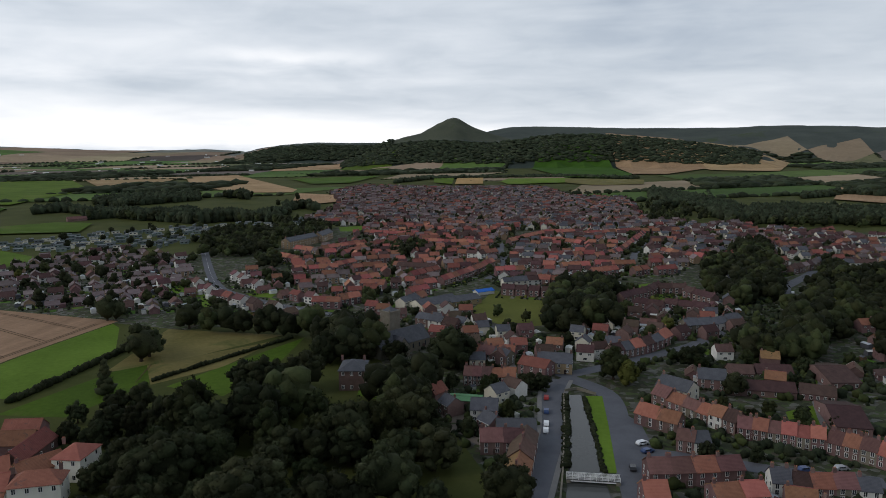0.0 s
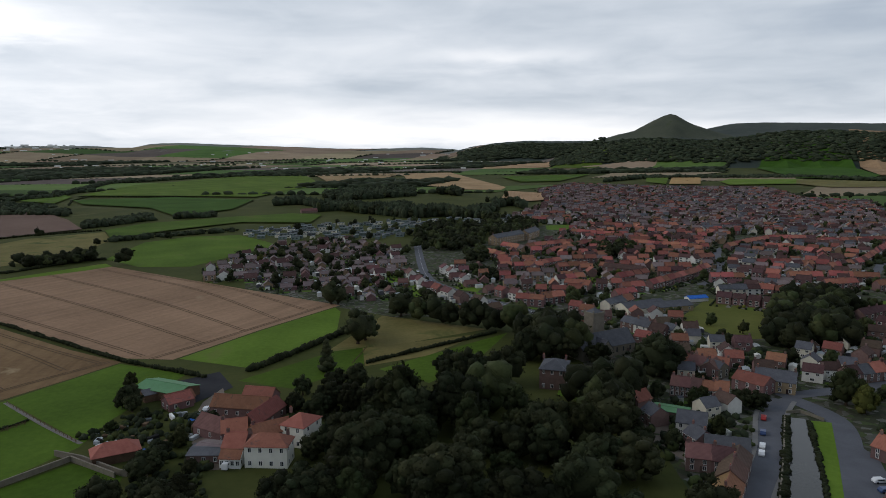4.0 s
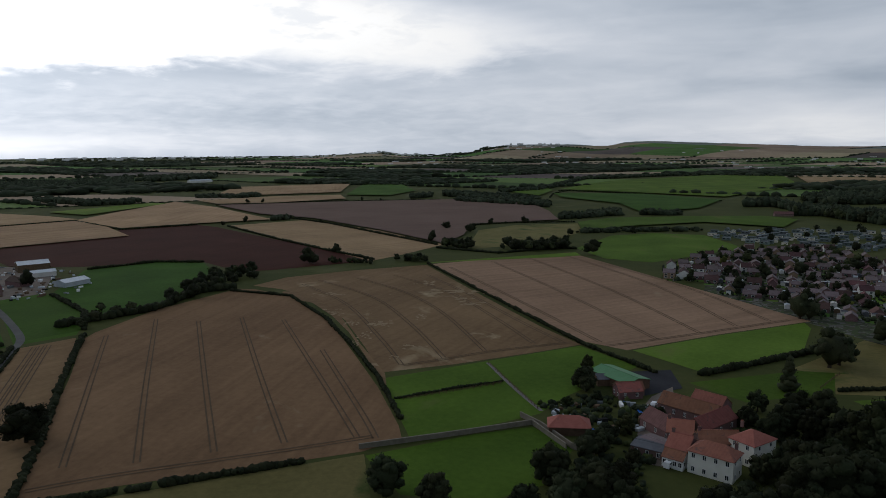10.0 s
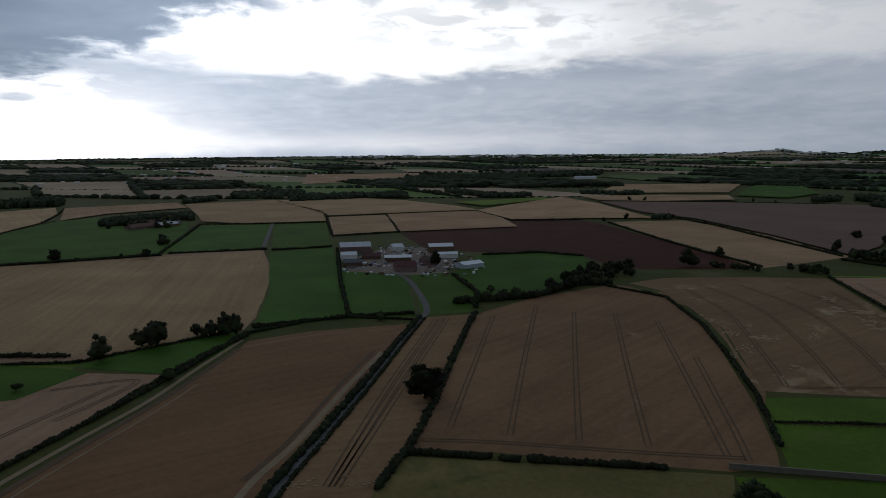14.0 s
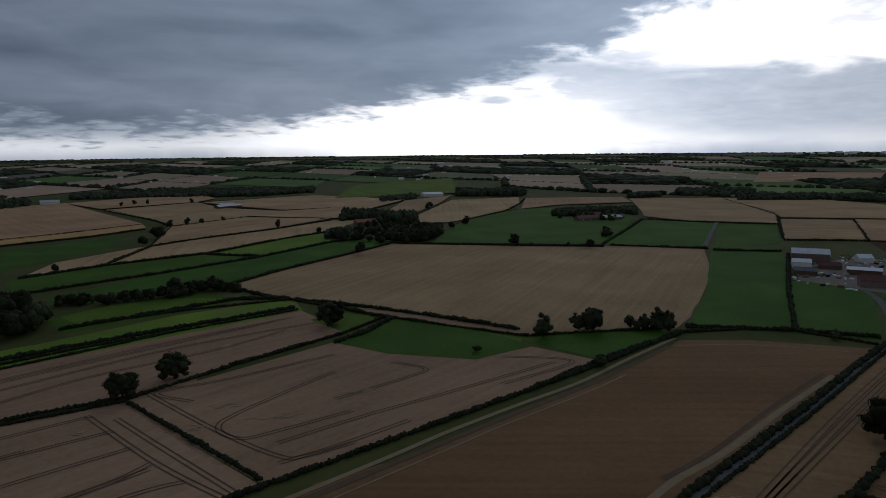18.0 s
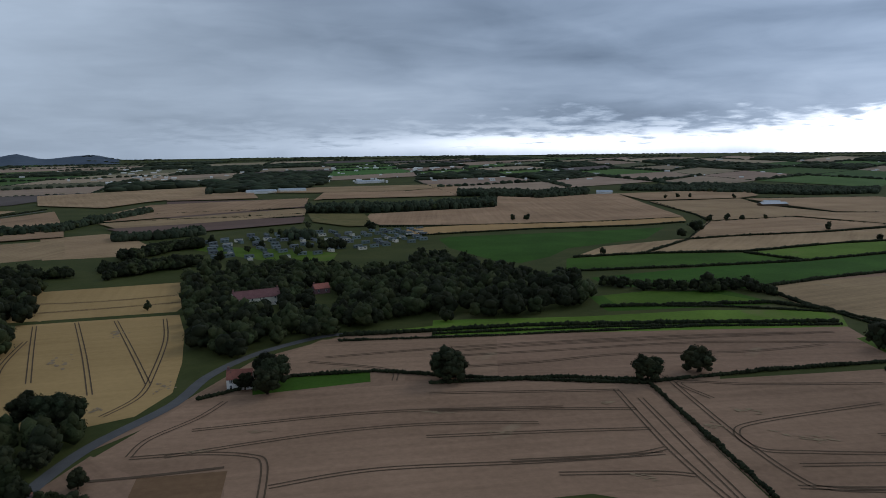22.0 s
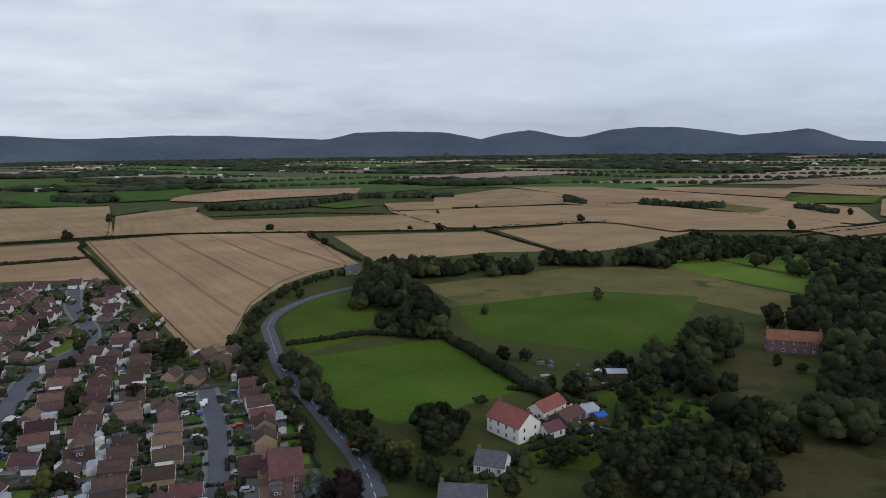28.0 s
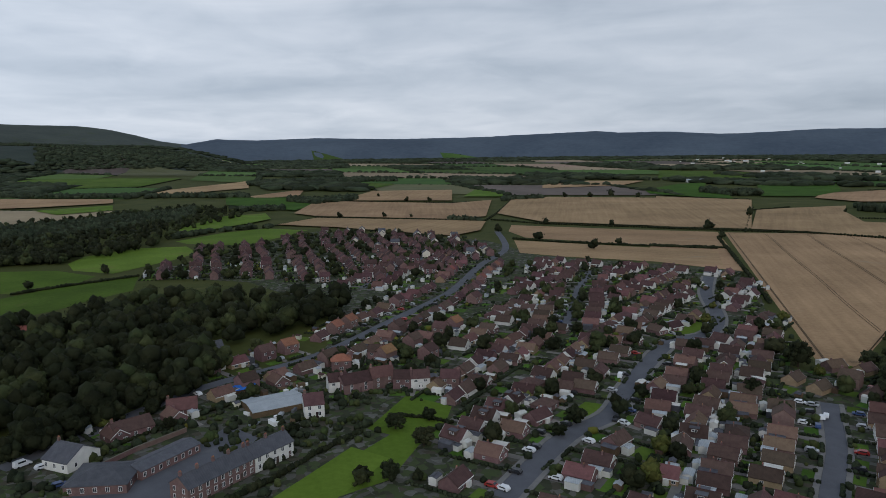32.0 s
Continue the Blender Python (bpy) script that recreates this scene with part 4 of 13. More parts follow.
def crown_form(seed, blobs, leaves, spray):
    """Points and triangles of a small crown of unit radius, from 0 to 1 in height."""
    rng = np.random.default_rng(seed)
    bv, bf = BALLS[1]
    a, e = rng.uniform(0, 6.28, blobs), rng.uniform(0, 1, blobs)
    q = 0.64 * np.sqrt(1 - e * e * 0.75)
    P = np.stack([np.cos(a) * q, np.sin(a) * q, 0.28 + 0.50 * e], 1)
    R = rng.uniform(0.34, 0.55, blobs)
    P, R = np.concatenate([P, [[0, 0, 0.44]]]), np.concatenate([R, [0.78]])
    flat = np.array([1, 1, 0.46])
    n = blobs + 1
    v = (bv[None] * (1 + rng.uniform(-0.3, 0.3, (n, len(bv), 1))) * R[:, None, None] * flat + P[:, None]).reshape(-1, 3)
    f = (bf[None] + (np.arange(n) * len(bv))[:, None, None]).reshape(-1, 3)
    pick = rng.integers(0, n, leaves)
    d = rng.normal(size=(leaves, 3))
    d[:, 2] = np.abs(d[:, 2]) - 0.3
    d /= np.linalg.norm(d, axis=1)[:, None]
    c = P[pick] + d * R[pick, None] * flat * rng.uniform(0.92, 1.25, (leaves, 1))
    e1, e2 = rng.normal(size=(2, leaves, 3)) * spray * 0.6
    tri = np.stack([c, c + e1 * flat, c + e2 * flat], 1).reshape(-1, 3)
    return np.concatenate([v, tri]), np.concatenate([f, np.arange(leaves * 3).reshape(-1, 3) + len(v)])


def build_far_trees():
    """Trees of the middle distance: leafy crowns that reach low, over short stems."""
    rng = random.Random(8)
    forms = {"near": [crown_form(k, 11, 210, 0.15) for k in range(5)], "mid": [crown_form(20 + k, 7, 70, 0.20) for k in range(5)], "far": [crown_form(40 + k, 3, 12, 0.36) for k in range(4)]}
    for material, kinds, name in (("leaf_dark", ("broad", "fir", "copper"), "dark"), ("leaf_mid", ("mid", "bush", "silver"), "green"), ("leaf_light", ("light",), "yellow green")):
        V, F, base = [], [], 0
        for x, y, h, kind in FAR_TREES:
            if kind not in kinds:
                continue
            r = math.hypot(x, y)
            v, f = rng.choice(forms["near" if r < 480 else "mid" if r < 850 else "far"])
            R = h * rng.uniform(0.38, 0.52) * (0.6 if kind == "fir" else 1)
            a = rng.uniform(0, 6.28)
            c, s = math.cos(a) * R, math.sin(a) * R
            V.append(np.stack([x + v[:, 0] * c - v[:, 1] * s, y + v[:, 0] * s + v[:, 1] * c, hill_z(x, y) + v[:, 2] * h], 1))
            F.append(f + base)
            base += len(v)
        if V:
            me = raw_mesh("far_trees", np.concatenate(V), np.concatenate(F), material)
            me.polygons.foreach_set("use_smooth", np.ones(len(me.polygons), bool))
            tagged(new("far_trees", me), "distant %s trees along fields and gardens" % name, "trees", kind="stuff")


def grove(points, spacing, low, high, kinds, seed, group="trees", keep=1.0):
    """Trees scattered over a patch of ground."""
    rng = random.Random(seed)
    xs, ys = [p[0] for p in points], [p[1] for p in points]
    y = min(ys)
    while y < max(ys):
        x = min(xs)
        while x < max(xs):
            px, py = x + rng.uniform(-0.38, 0.38) * spacing, y + rng.uniform(-0.38, 0.38) * spacing
            if inside(px, py, points) and rng.random() < keep:
                plant(px, py, rng.uniform(low, high), rng.choice(kinds), group)
            x += spacing
        y += spacing


def tree_row(points, spacing, low, high, kinds, seed, group="trees in a row", skip=0.0):
    rng = random.Random(seed)
    for x, y, a in along(points, spacing):
        if rng.random() >= skip:
            plant(x + rng.uniform(-0.25, 0.25) * spacing, y + rng.uniform(-0.25, 0.25) * spacing, rng.uniform(low, high), rng.choice(kinds), group)


def woodland(name, patches, spacing, height, label, seed=5, material="far_wood", rough=0.3):
    """Far woods, one mesh of clumps."""
    rng = np.random.default_rng(seed)
    rows = []
    for points in patches:
        P = np.array(points)
        lo, hi = P.min(0), P.max(0)
        for y in np.arange(lo[1], hi[1], spacing):
            for x in np.arange(lo[0], hi[0], spacing):
                px, py = x + rng.uniform(-0.5, 0.5) * spacing, y + rng.uniform(-0.5, 0.5) * spacing
                if inside(px, py, points):
                    h = height * rng.uniform(0.7, 1.25)
                    k = spacing * rng.uniform(0.65, 0.98)
                    rows.append((px, py, hill_z(px, py) + h * 0.45, k, k, h * 0.62))
    return tagged(new(name, clumps(name, rows, material, 1, rough, seed)), label, "woodland", kind="stuff")


def wood_lines(name, lines, step, height, width, label, seed=7):
    """Far hedgerows and tree belts, one mesh."""
    rng = np.random.default_rng(seed)
    rows = []
    for line in lines:
        for x, y, a in along(line, step):
            h = height * rng.uniform(0.55, 1.3)
            rows.append((x + rng.uniform(-0.3, 0.3) * width, y + rng.uniform(-0.3, 0.3) * width, hill_z(x, y) + h * 0.4, width * rng.uniform(0.5, 0.8) + step * 0.25, width * rng.uniform(0.5, 0.8) + step * 0.25, h * 0.62))
    return tagged(new(name, clumps(name, rows, "far_wood", 1, 0.25, seed)), label, "hedgerow", kind="stuff")


COPSE_COUNT = [0]


def copse(line, depth, height):
    """A wood or belt of trees: line is its near edge, depth how far it goes back from there."""
    COPSE_COUNT[0] += 1
    rng = random.Random(COPSE_COUNT[0] * 17 + 1)
    back = []
    for x, y in line:
        r = math.hypot(x, y)
        back.append((x * (1 + depth / r), y * (1 + depth / r)))
    outline = line + back[::-1]
    FIELD_OUTLINES.append(outline)
    far = math.hypot(*line[0])
    step = 7.0 if far < 1100 else 9.0 if far < 1800 else 12.0
    rows = []
    for x, y, a in along(line, 1.0):
        ux, uy = x / math.hypot(x, y), y / math.hypot(x, y)
        for k in range(int(depth / step) + 1):
            if rng.random() > 1.25 / step:
                continue
            d = (k + rng.uniform(-0.45, 0.45)) * step
            px, py = x + ux * d, y + uy * d
            h = height * (0.88 + 0.3 * noise.noise((px / 40, py / 40, 2)) + rng.uniform(-0.14, 0.2))
            if far < 760:
                FAR_TREES.append((px, py, h, rng.choice(("broad", "broad", "mid"))))
                continue
            w = step * rng.uniform(0.5, 0.78)
            z = hill_z(px, py)
            rows.append((px, py, z + h * 0.40, w, w, h * 0.60))
            if far < 1500:
                rows.append((px + rng.uniform(-0.6, 0.6) * w, py + rng.uniform(-0.6, 0.6) * w, z + h * rng.uniform(0.6, 0.84), w * 0.6, w * 0.6, h * 0.24))
    for x, y, a in along(line, 7.5 if far < 1100 else 11.0):
        if rng.random() < 0.8:
            FAR_TREES.append((x + rng.uniform(-3, 3), y + rng.uniform(-3, 3), height * rng.uniform(0.6, 1.1), rng.choice(("broad", "broad", "broad", "mid"))))
    if not rows:
        return None
    return tagged(new("woodland", clumps("woodland", rows, "far_wood", 1, 0.34, COPSE_COUNT[0])), "dark green broadleaf wood between the fields", "woodland", kind="stuff")


# ---------------------------------------------------------------- houses
def window_parts(root, spots, trim="white_trim", panes=False):
    """Windows: each a frame with its glass. spots: x, y, z of the middle, facing (0 front, 1 right, 2 back, 3 left), width, height."""
    for x, y, z, face, w, h in spots:
        t, m = 0.09, 0.04
        xs = [-w / 2, -w / 2 + t, -m, m, w / 2 - t, w / 2] if w > 1.0 else [-w / 2, -w / 2 + t, w / 2 - t, w / 2]
        zs = [-h / 2, -h / 2 + t, h / 2 - t, h / 2]
        n = len(xs)
        s = Shape()
        front = [(a, -0.07, c) for c in zs for a in xs]
        faces, glass = [], []
        for r in range(3):
            for k in range(n - 1):
                if r == 1 and k % 2:
                    q = len(front)
                    front += [(xs[k], -0.03, zs[1]), (xs[k + 1], -0.03, zs[1]), (xs[k + 1], -0.03, zs[2]), (xs[k], -0.03, zs[2])]
                    rim = [n + k, n + k + 1, 2 * n + k + 1, 2 * n + k]
                    faces += [(rim[e], rim[(e + 1) % 4], q + (e + 1) % 4, q + e) for e in range(4)]
                    glass.append((q, q + 1, q + 2, q + 3))
                else:
                    o = r * n + k
                    faces.append((o, o + 1, o + n + 1, o + n))
        q = len(front)
        front += [(xs[0], 0.05, zs[0]), (xs[-1], 0.05, zs[0]), (xs[-1], 0.05, zs[3]), (xs[0], 0.05, zs[3])]
        rim = [0, n - 1, 4 * n - 1, 3 * n]
        faces += [(q + e, q + (e + 1) % 4, rim[(e + 1) % 4], rim[e]) for e in range(4)]
        s.add(front, faces)
        s.turned(face)
        s.v = [(a + x, b + y, c + z) for a, b, c in s.v]
        if panes:
            g = Shape()
            for f in glass:
                g.add([s.v[e] for e in f], [(0, 1, 2, 3)])
            part("pane", g, "glass", part("window", s, trim, root))
            continue
        k = len(s.f)
        s.f += glass
        me = s.mesh("window", trim, "glass")
        for p in list(me.polygons)[k:]:
            p.material_index = 1
        part("window", me, trim, root)


def chimney(root, x, y, z0, z1, w=0.9, d=0.55, material="brick", pots=True):
    st = part("chimney", Shape().box(x - w / 2, x + w / 2, y - d / 2, y + d / 2, z0, z1).box(x - w / 2 - 0.06, x + w / 2 + 0.06, y - d / 2 - 0.06, y + d / 2 + 0.06, z1 - 0.25, z1 - 0.05), material, root)
    if not pots:
        return
    pots = Shape()
    for k in (-0.22, 0.22):
        pots.box(x + k * w - 0.11, x + k * w + 0.11, y - 0.11, y + 0.11, z1, z1 + 0.35)
    part("chimney_pot", pots, "orange_tile", st)


def two_storey(name, label, wall, roof, w=9.0, d=8.0, eaves=5.1, ridge=8.0, hip=False, stacks=1, bay=False, full=True, group="village houses", gable=None):
    """A two-storey house that faces -y."""
    root = thing(name, label, "house", group)
    b = Shape()
    if hip:
        b.box(-w / 2, w / 2, -d / 2, d / 2, 0, eaves)
    else:
        b.gable_body(-w / 2, w / 2, -d / 2, d / 2, 0, eaves, ridge)
    part("wall", b, wall, root)
    r = Shape()
    (r.hip_roof if hip else r.gable_roof)(-w / 2, w / 2, -d / 2, d / 2, eaves, ridge)
    if gable:
        gx = -w / 4
        g = Shape().gable_body(-1.1 - d / 2 + 0.2, 0, -2.0, 2.0, 0, eaves, eaves + 1.9).turned(1)
        g.v = [(x + gx, y, z) for x, y, z in g.v]
        part("front_gable", g, gable, root)
        gr = Shape().gable_roof(-1.1 - d / 2 + 0.2, 0, -2.0, 2.0, eaves, eaves + 1.9).turned(1)
        gr.v = [(x + gx, y, z) for x, y, z in gr.v]
        r.add(gr.v, gr.f)
    part("roof", r, roof, root)
    for k in range(stacks):
        chimney(root, (-1 if k else 1) * (w / 2 - 0.7), 0, ridge - 0.7, ridge + 1.25, pots=full)
    y0, y1 = -d / 2, d / 2
    if full:
        if not gable:
            spots = [(-w / 4, y0, 1.4, 0, 1.7, 1.3), (-w / 4, y0, 3.9, 0, 1.5, 1.15)]
        else:
            spots = [(-w / 4, y0 - 0.95, 1.4, 0, 1.9, 1.3), (-w / 4, y0 - 0.95, 3.9, 0, 1.6, 1.2)]
        spots += [(w / 4 + 0.3, y0, 3.9, 0, 1.5, 1.15), (w / 4 + 1.1, y0, 1.4, 0, 1.1, 1.2), (-w / 4, y1, 3.9, 2, 1.4, 1.1), (w / 4, y1, 3.9, 2, 1.4, 1.1), (w / 4, y1, 1.3, 2, 1.8, 1.3), (-w / 2, 0.6, 3.9, 3, 0.9, 1.1)]
        window_parts(root, spots)
        part("door", Shape().box(0.3, 1.25, y0 - 0.06, y0 + 0.04, 0.05, 2.1), "door_paint", root)
    else:
        window_parts(root, [(-w / 4, y0, 3.9, 0, 1.6, 1.2), (w / 4, y0, 3.9, 0, 1.6, 1.2), (0, y0, 1.4, 0, 2.0, 1.3)])
    if full:
        part("gutter", Shape().box(-w / 2 - 0.2, w / 2 + 0.2, y0 - 0.42, y0 - 0.30, eaves - 0.22, eaves - 0.10).box(-w / 2 - 0.2, w / 2 + 0.2, y1 + 0.30, y1 + 0.42, eaves - 0.22, eaves - 0.10), "white_trim", root)
    return root


def bungalow(name, label, wall, roof, gable="white_render", w=8.0, d=11.0, eaves=2.6, ridge=5.6, dormer=False, garage=True, hip=False, full=True, side=False, group="village houses"):
    """A bungalow with its gable to the street (-y)."""
    root = thing(name, label, "bungalow", group)
    if side:
        # ridge along the street: the walls and roof lie the other way
        part("wall", Shape().gable_body(-d / 2, d / 2, -w / 2, w / 2, 0, eaves, ridge), wall, root)
        part("roof", Shape().gable_roof(-d / 2, d / 2, -w / 2, w / 2, eaves, ridge), roof, root)
        part("fascia", Shape().box(-d / 2 - 0.25, d / 2 + 0.25, -w / 2 - 0.44, -w / 2 - 0.36, eaves - 0.42, eaves - 0.08).box(-d / 2 - 0.25, d / 2 + 0.25, w / 2 + 0.36, w / 2 + 0.44, eaves - 0.42, eaves - 0.08), "white_trim", root)
        part("porch", Shape().box(0.4, 2.4, -w / 2 - 1.3, -w / 2, 0, 2.3), "white_render", root, "white flat-roofed porch")
        chimney(root, 1.5, 0.4, ridge - 0.8, ridge + 0.9, 0.8, 0.5, pots=full)
        spots = [(-d / 4, -w / 2, 1.35, 0, 2.2, 1.3), (d / 2 - 1.6, -w / 2, 1.35, 0, 1.5, 1.2), (-d / 4, w / 2, 1.35, 2, 2.0, 1.2), (d / 4, w / 2, 1.35, 2, 1.6, 1.2)]
        window_parts(root, spots if full else spots[:2])
        if garage:
            gx = d / 2 + 1.6
            gb = part("garage", Shape().box(gx - 1.45, gx + 1.45, -1.5, 4.0, 0, 2.35), "white_render", root, "flat-roofed white garage")
            part("garage_roof", Shape().box(gx - 1.6, gx + 1.6, -1.7, 4.1, 2.35, 2.5), "tin", gb)
        return root
    b = Shape()
    r = Shape()
    if hip:
        b.box(-w / 2, w / 2, -d / 2, d / 2, 0, eaves)
        r.hip_roof(-w / 2, w / 2, -d / 2, d / 2, eaves, ridge)
    else:
        b.gable_body(-d / 2, d / 2, -w / 2, w / 2, 0, eaves, ridge).turned(1)
        r.gable_roof(-d / 2, d / 2, -w / 2, w / 2, eaves, ridge).turned(1)
    part("wall", b, wall, root)
    part("roof", r, roof, root)
    y0, y1 = -d / 2, d / 2
    if not hip:
        # boarded gable and white barge boards
        for s, ye in ((-1, y0), (1, y1)) if full else ((-1, y0),):
            g = Shape()
            a = [(-w / 2 + 0.5, ye + s * 0.03, eaves + 0.35), (w / 2 - 0.5, ye + s * 0.03, eaves + 0.35), (0, ye + s * 0.03, ridge - 0.15), (-w / 2 + 0.5, ye - s * 0.05, eaves + 0.35), (w / 2 - 0.5, ye - s * 0.05, eaves + 0.35), (0, ye - s * 0.05, ridge - 0.15)]
            g.add(a, [(0, 1, 2), (5, 4, 3), (0, 3, 4, 1), (1, 4, 5, 2), (2, 5, 3, 0)])
            part("gable_boarding", g, gable, root)
        k = (ridge - eaves) / (w / 2)
        for ye in (y0 - 0.24, y1 + 0.24) if full else (y0 - 0.24,):
            bb = Shape()
            for s in (-1, 1):
                x0, x1 = s * (w / 2 + 0.35), 0
                z0, z1 = eaves - 0.35 * k + 0.02, ridge + 0.02
                pts = [(x, ye + o, z + q) for x, z in ((x0, z0), (x1, z1)) for o in (-0.03, 0.03) for q in (-0.1, 0.24)]
                bb.add(pts, [(0, 1, 5, 4), (2, 6, 7, 3), (1, 3, 7, 5), (0, 4, 6, 2), (0, 2, 3, 1), (4, 5, 7, 6)])
            part("bargeboard", bb, "white_trim", root)
    chimney(root, 0.6, 1.5, ridge - 1.0, ridge + 0.9, 0.8, 0.5, pots=full)
    spots = [(-w / 4, y0, 1.35, 0, 1.9, 1.25), (w / 4, y0, 1.35, 0, 1.6, 1.25), (-w / 4, y1, 1.3, 2, 1.8, 1.2), (w / 2, -1.5, 1.4, 1, 1.2, 1.1), (-w / 2, 1.0, 1.4, 3, 1.2, 1.1)]
    if not hip:
        spots.append((0, y0 - 0.05, eaves + 1.2, 0, 1.4, 1.0))
    if not full:
        window_parts(root, spots[:2] + spots[3:4])
        return root
    window_parts(root, spots)
    part("door", Shape().box(w / 2 - 0.05, w / 2 + 0.06, 0.8, 1.75, 0.05, 2.1), "door_paint", root)
    if dormer:
        for s in (-1, 1):
            x1 = s * (w / 2 - 0.9)
            xa, xb = min(x1, 0), max(x1, 0)
            dm = part("dormer", Shape().box(xa, xb, -1.6, 2.2, eaves + 0.5, ridge - 0.45), "brown_tile", root, "tile-hung flat-roofed dormer")
            part("dormer_roof", Shape().box(xa - 0.15, xb + 0.15, -1.75, 2.35, ridge - 0.45, ridge - 0.27), "slate", dm)
            window_parts(root, [(x1, 0.3, ridge - 1.35, 1 if s > 0 else 3, 2.2, 1.0)])
    if garage:
        gx = w / 2 + 2.4
        gb = part("garage", Shape().box(gx - 1.45, gx + 1.45, 1.5, 7.0, 0, 2.35), "white_render" if gable == "white_render" else wall, root, "flat-roofed single garage")
        part("garage_roof", Shape().box(gx - 1.55, gx + 1.55, 1.3, 7.1, 2.35, 2.52), "slate", gb)
        part("garage_door", Shape().box(gx - 1.2, gx + 1.2, 1.42, 1.5, 0.05, 2.1), "white_trim", gb)
    return root


def long_building(name, label, wall, roof, w, d, eaves, ridge, windows=0, storeys=1, hip=False, stacks=0, category="building", doors=0, trim="white_trim", both=True):
    """A barn, terrace or hall of any length along x."""
    root = thing(name, label, category)
    b = Shape()
    r = Shape()
    if hip:
        b.box(-w / 2, w / 2, -d / 2, d / 2, 0, eaves)
        r.hip_roof(-w / 2, w / 2, -d / 2, d / 2, eaves, ridge)
    else:
        b.gable_body(-w / 2, w / 2, -d / 2, d / 2, 0, eaves, ridge)
        r.gable_roof(-w / 2, w / 2, -d / 2, d / 2, eaves, ridge)
    part("wall", b, wall, root)
    part("roof", r, roof, root)
    spots = []
    for k in range(windows):
        x = -w / 2 + (k + 0.5) * w / windows
        for f in range(storeys):
            z = 1.5 + f * (eaves - 2.5) / max(1, storeys - 1) if storeys > 1 else eaves * 0.55
            spots.append((x, -d / 2, z, 0, 1.1, 1.5))
            if both:
                spots.append((x, d / 2, z, 2, 1.1, 1.4))
    for f in range(storeys if windows else 0):
        z = 1.5 + f * (eaves - 2.5) / max(1, storeys - 1) if storeys > 1 else eaves * 0.55
        for y in (-d / 4, d / 4):
            spots += [(w / 2, y, z, 1, 1.0, 1.4), (-w / 2, y, z, 3, 1.0, 1.4)]
    window_parts(root, spots, trim, category in ("house", "inn"))
    for k in range(doors):
        x = -w / 2 + (k + 0.5) * w / doors + 0.9
        part("door", Shape().box(x - 0.5, x + 0.5, -d / 2 - 0.06, -d / 2 + 0.04, 0.05, 2.1), "door_paint", root)
    for k in range(stacks):
        x = -w / 2 + 0.6 + k * (w - 1.2) / max(1, stacks - 1)
        chimney(root, x, 0, ridge - 0.6, ridge + 1.3)
    return root


PROTO = {
    "semi": two_storey("house", "red brick semi-detached house under a pantile roof", "brick", "pantile"),
    "orange": two_storey("house", "brick house under a bright orange hipped tile roof", "brick", "orange_tile", hip=True, w=10, d=8.5, ridge=8.2),
    "slate": two_storey("house", "brick house under a grey slate roof", "brick", "slate", stacks=2, w=8),
    "stone": two_storey("house", "stone village house under a brown tile roof", "stone", "brown_tile", w=10),
    "white": two_storey("house", "white rendered house under a red tile roof", "white_render", "red_tile"),
    "gabled": two_storey("house", "brick house with a white front gable and brown tiles", "brick", "brown_tile", gable="white_render", w=9.5),
    "buff": two_storey("house", "buff brick house with a front gable and brown tiles", "buff_brick", "brown_tile", gable="buff_brick", w=9),
    "bungalow": bungalow("bungalow", "brown-roofed bungalow with a white gable and garage", "brick", "brown_tile"),
    "bungalow_red": bungalow("bungalow", "red-brown-roofed brick bungalow with white barge boards", "brick", "red_tile", gable="brick"),
    "bungalow_buff": bungalow("bungalow", "buff brick bungalow with a brown tiled roof", "buff_brick", "brown_tile", gable="buff_brick"),
    "bungalow_hip": bungalow("bungalow", "brick bungalow under a hipped brown tile roof", "brick", "brown_tile", hip=True, w=11, d=9, ridge=5.0),
    "bungalow_side": bungalow("bungalow", "long brown-roofed bungalow with white eaves and porch", "brick", "brown_tile", side=True),
    "bungalow_side_red": bungalow("bungalow", "long red-brown-roofed bungalow with white eaves", "buff_brick", "red_tile", gable="buff_brick", side=True, garage=True),
    "dormer": bungalow("bungalow", "dormer bungalow with a white gable and brown tiles", "white_render", "brown_tile", dormer=True, ridge=6.2, w=8.5),
    # plainer ones for the far side of the village
    "far_semi": two_storey("house", "distant red brick house under a pantile roof", "brick", "pantile", full=False),
    "far_orange": two_storey("house", "distant brick house under an orange hipped roof", "brick", "orange_tile", hip=True, w=10, full=False),
    "far_brown": two_storey("house", "distant brick house under a brown tile roof", "brick", "brown_tile", full=False),
    "far_white": two_storey("house", "distant white house under a brown tile roof", "white_render", "brown_tile", full=False),
    "far_grey": two_storey("house", "distant house under a grey slate roof", "cream_render", "slate", full=False, w=8),
}
for key, base in (("semi", "far_semi"), ("orange", "far_orange"), ("slate", "far_grey"), ("stone", "far_brown"), ("white", "far_white"), ("gabled", "far_brown"), ("buff", "far_brown")):
    PROTO["plain_" + key] = PROTO[base]
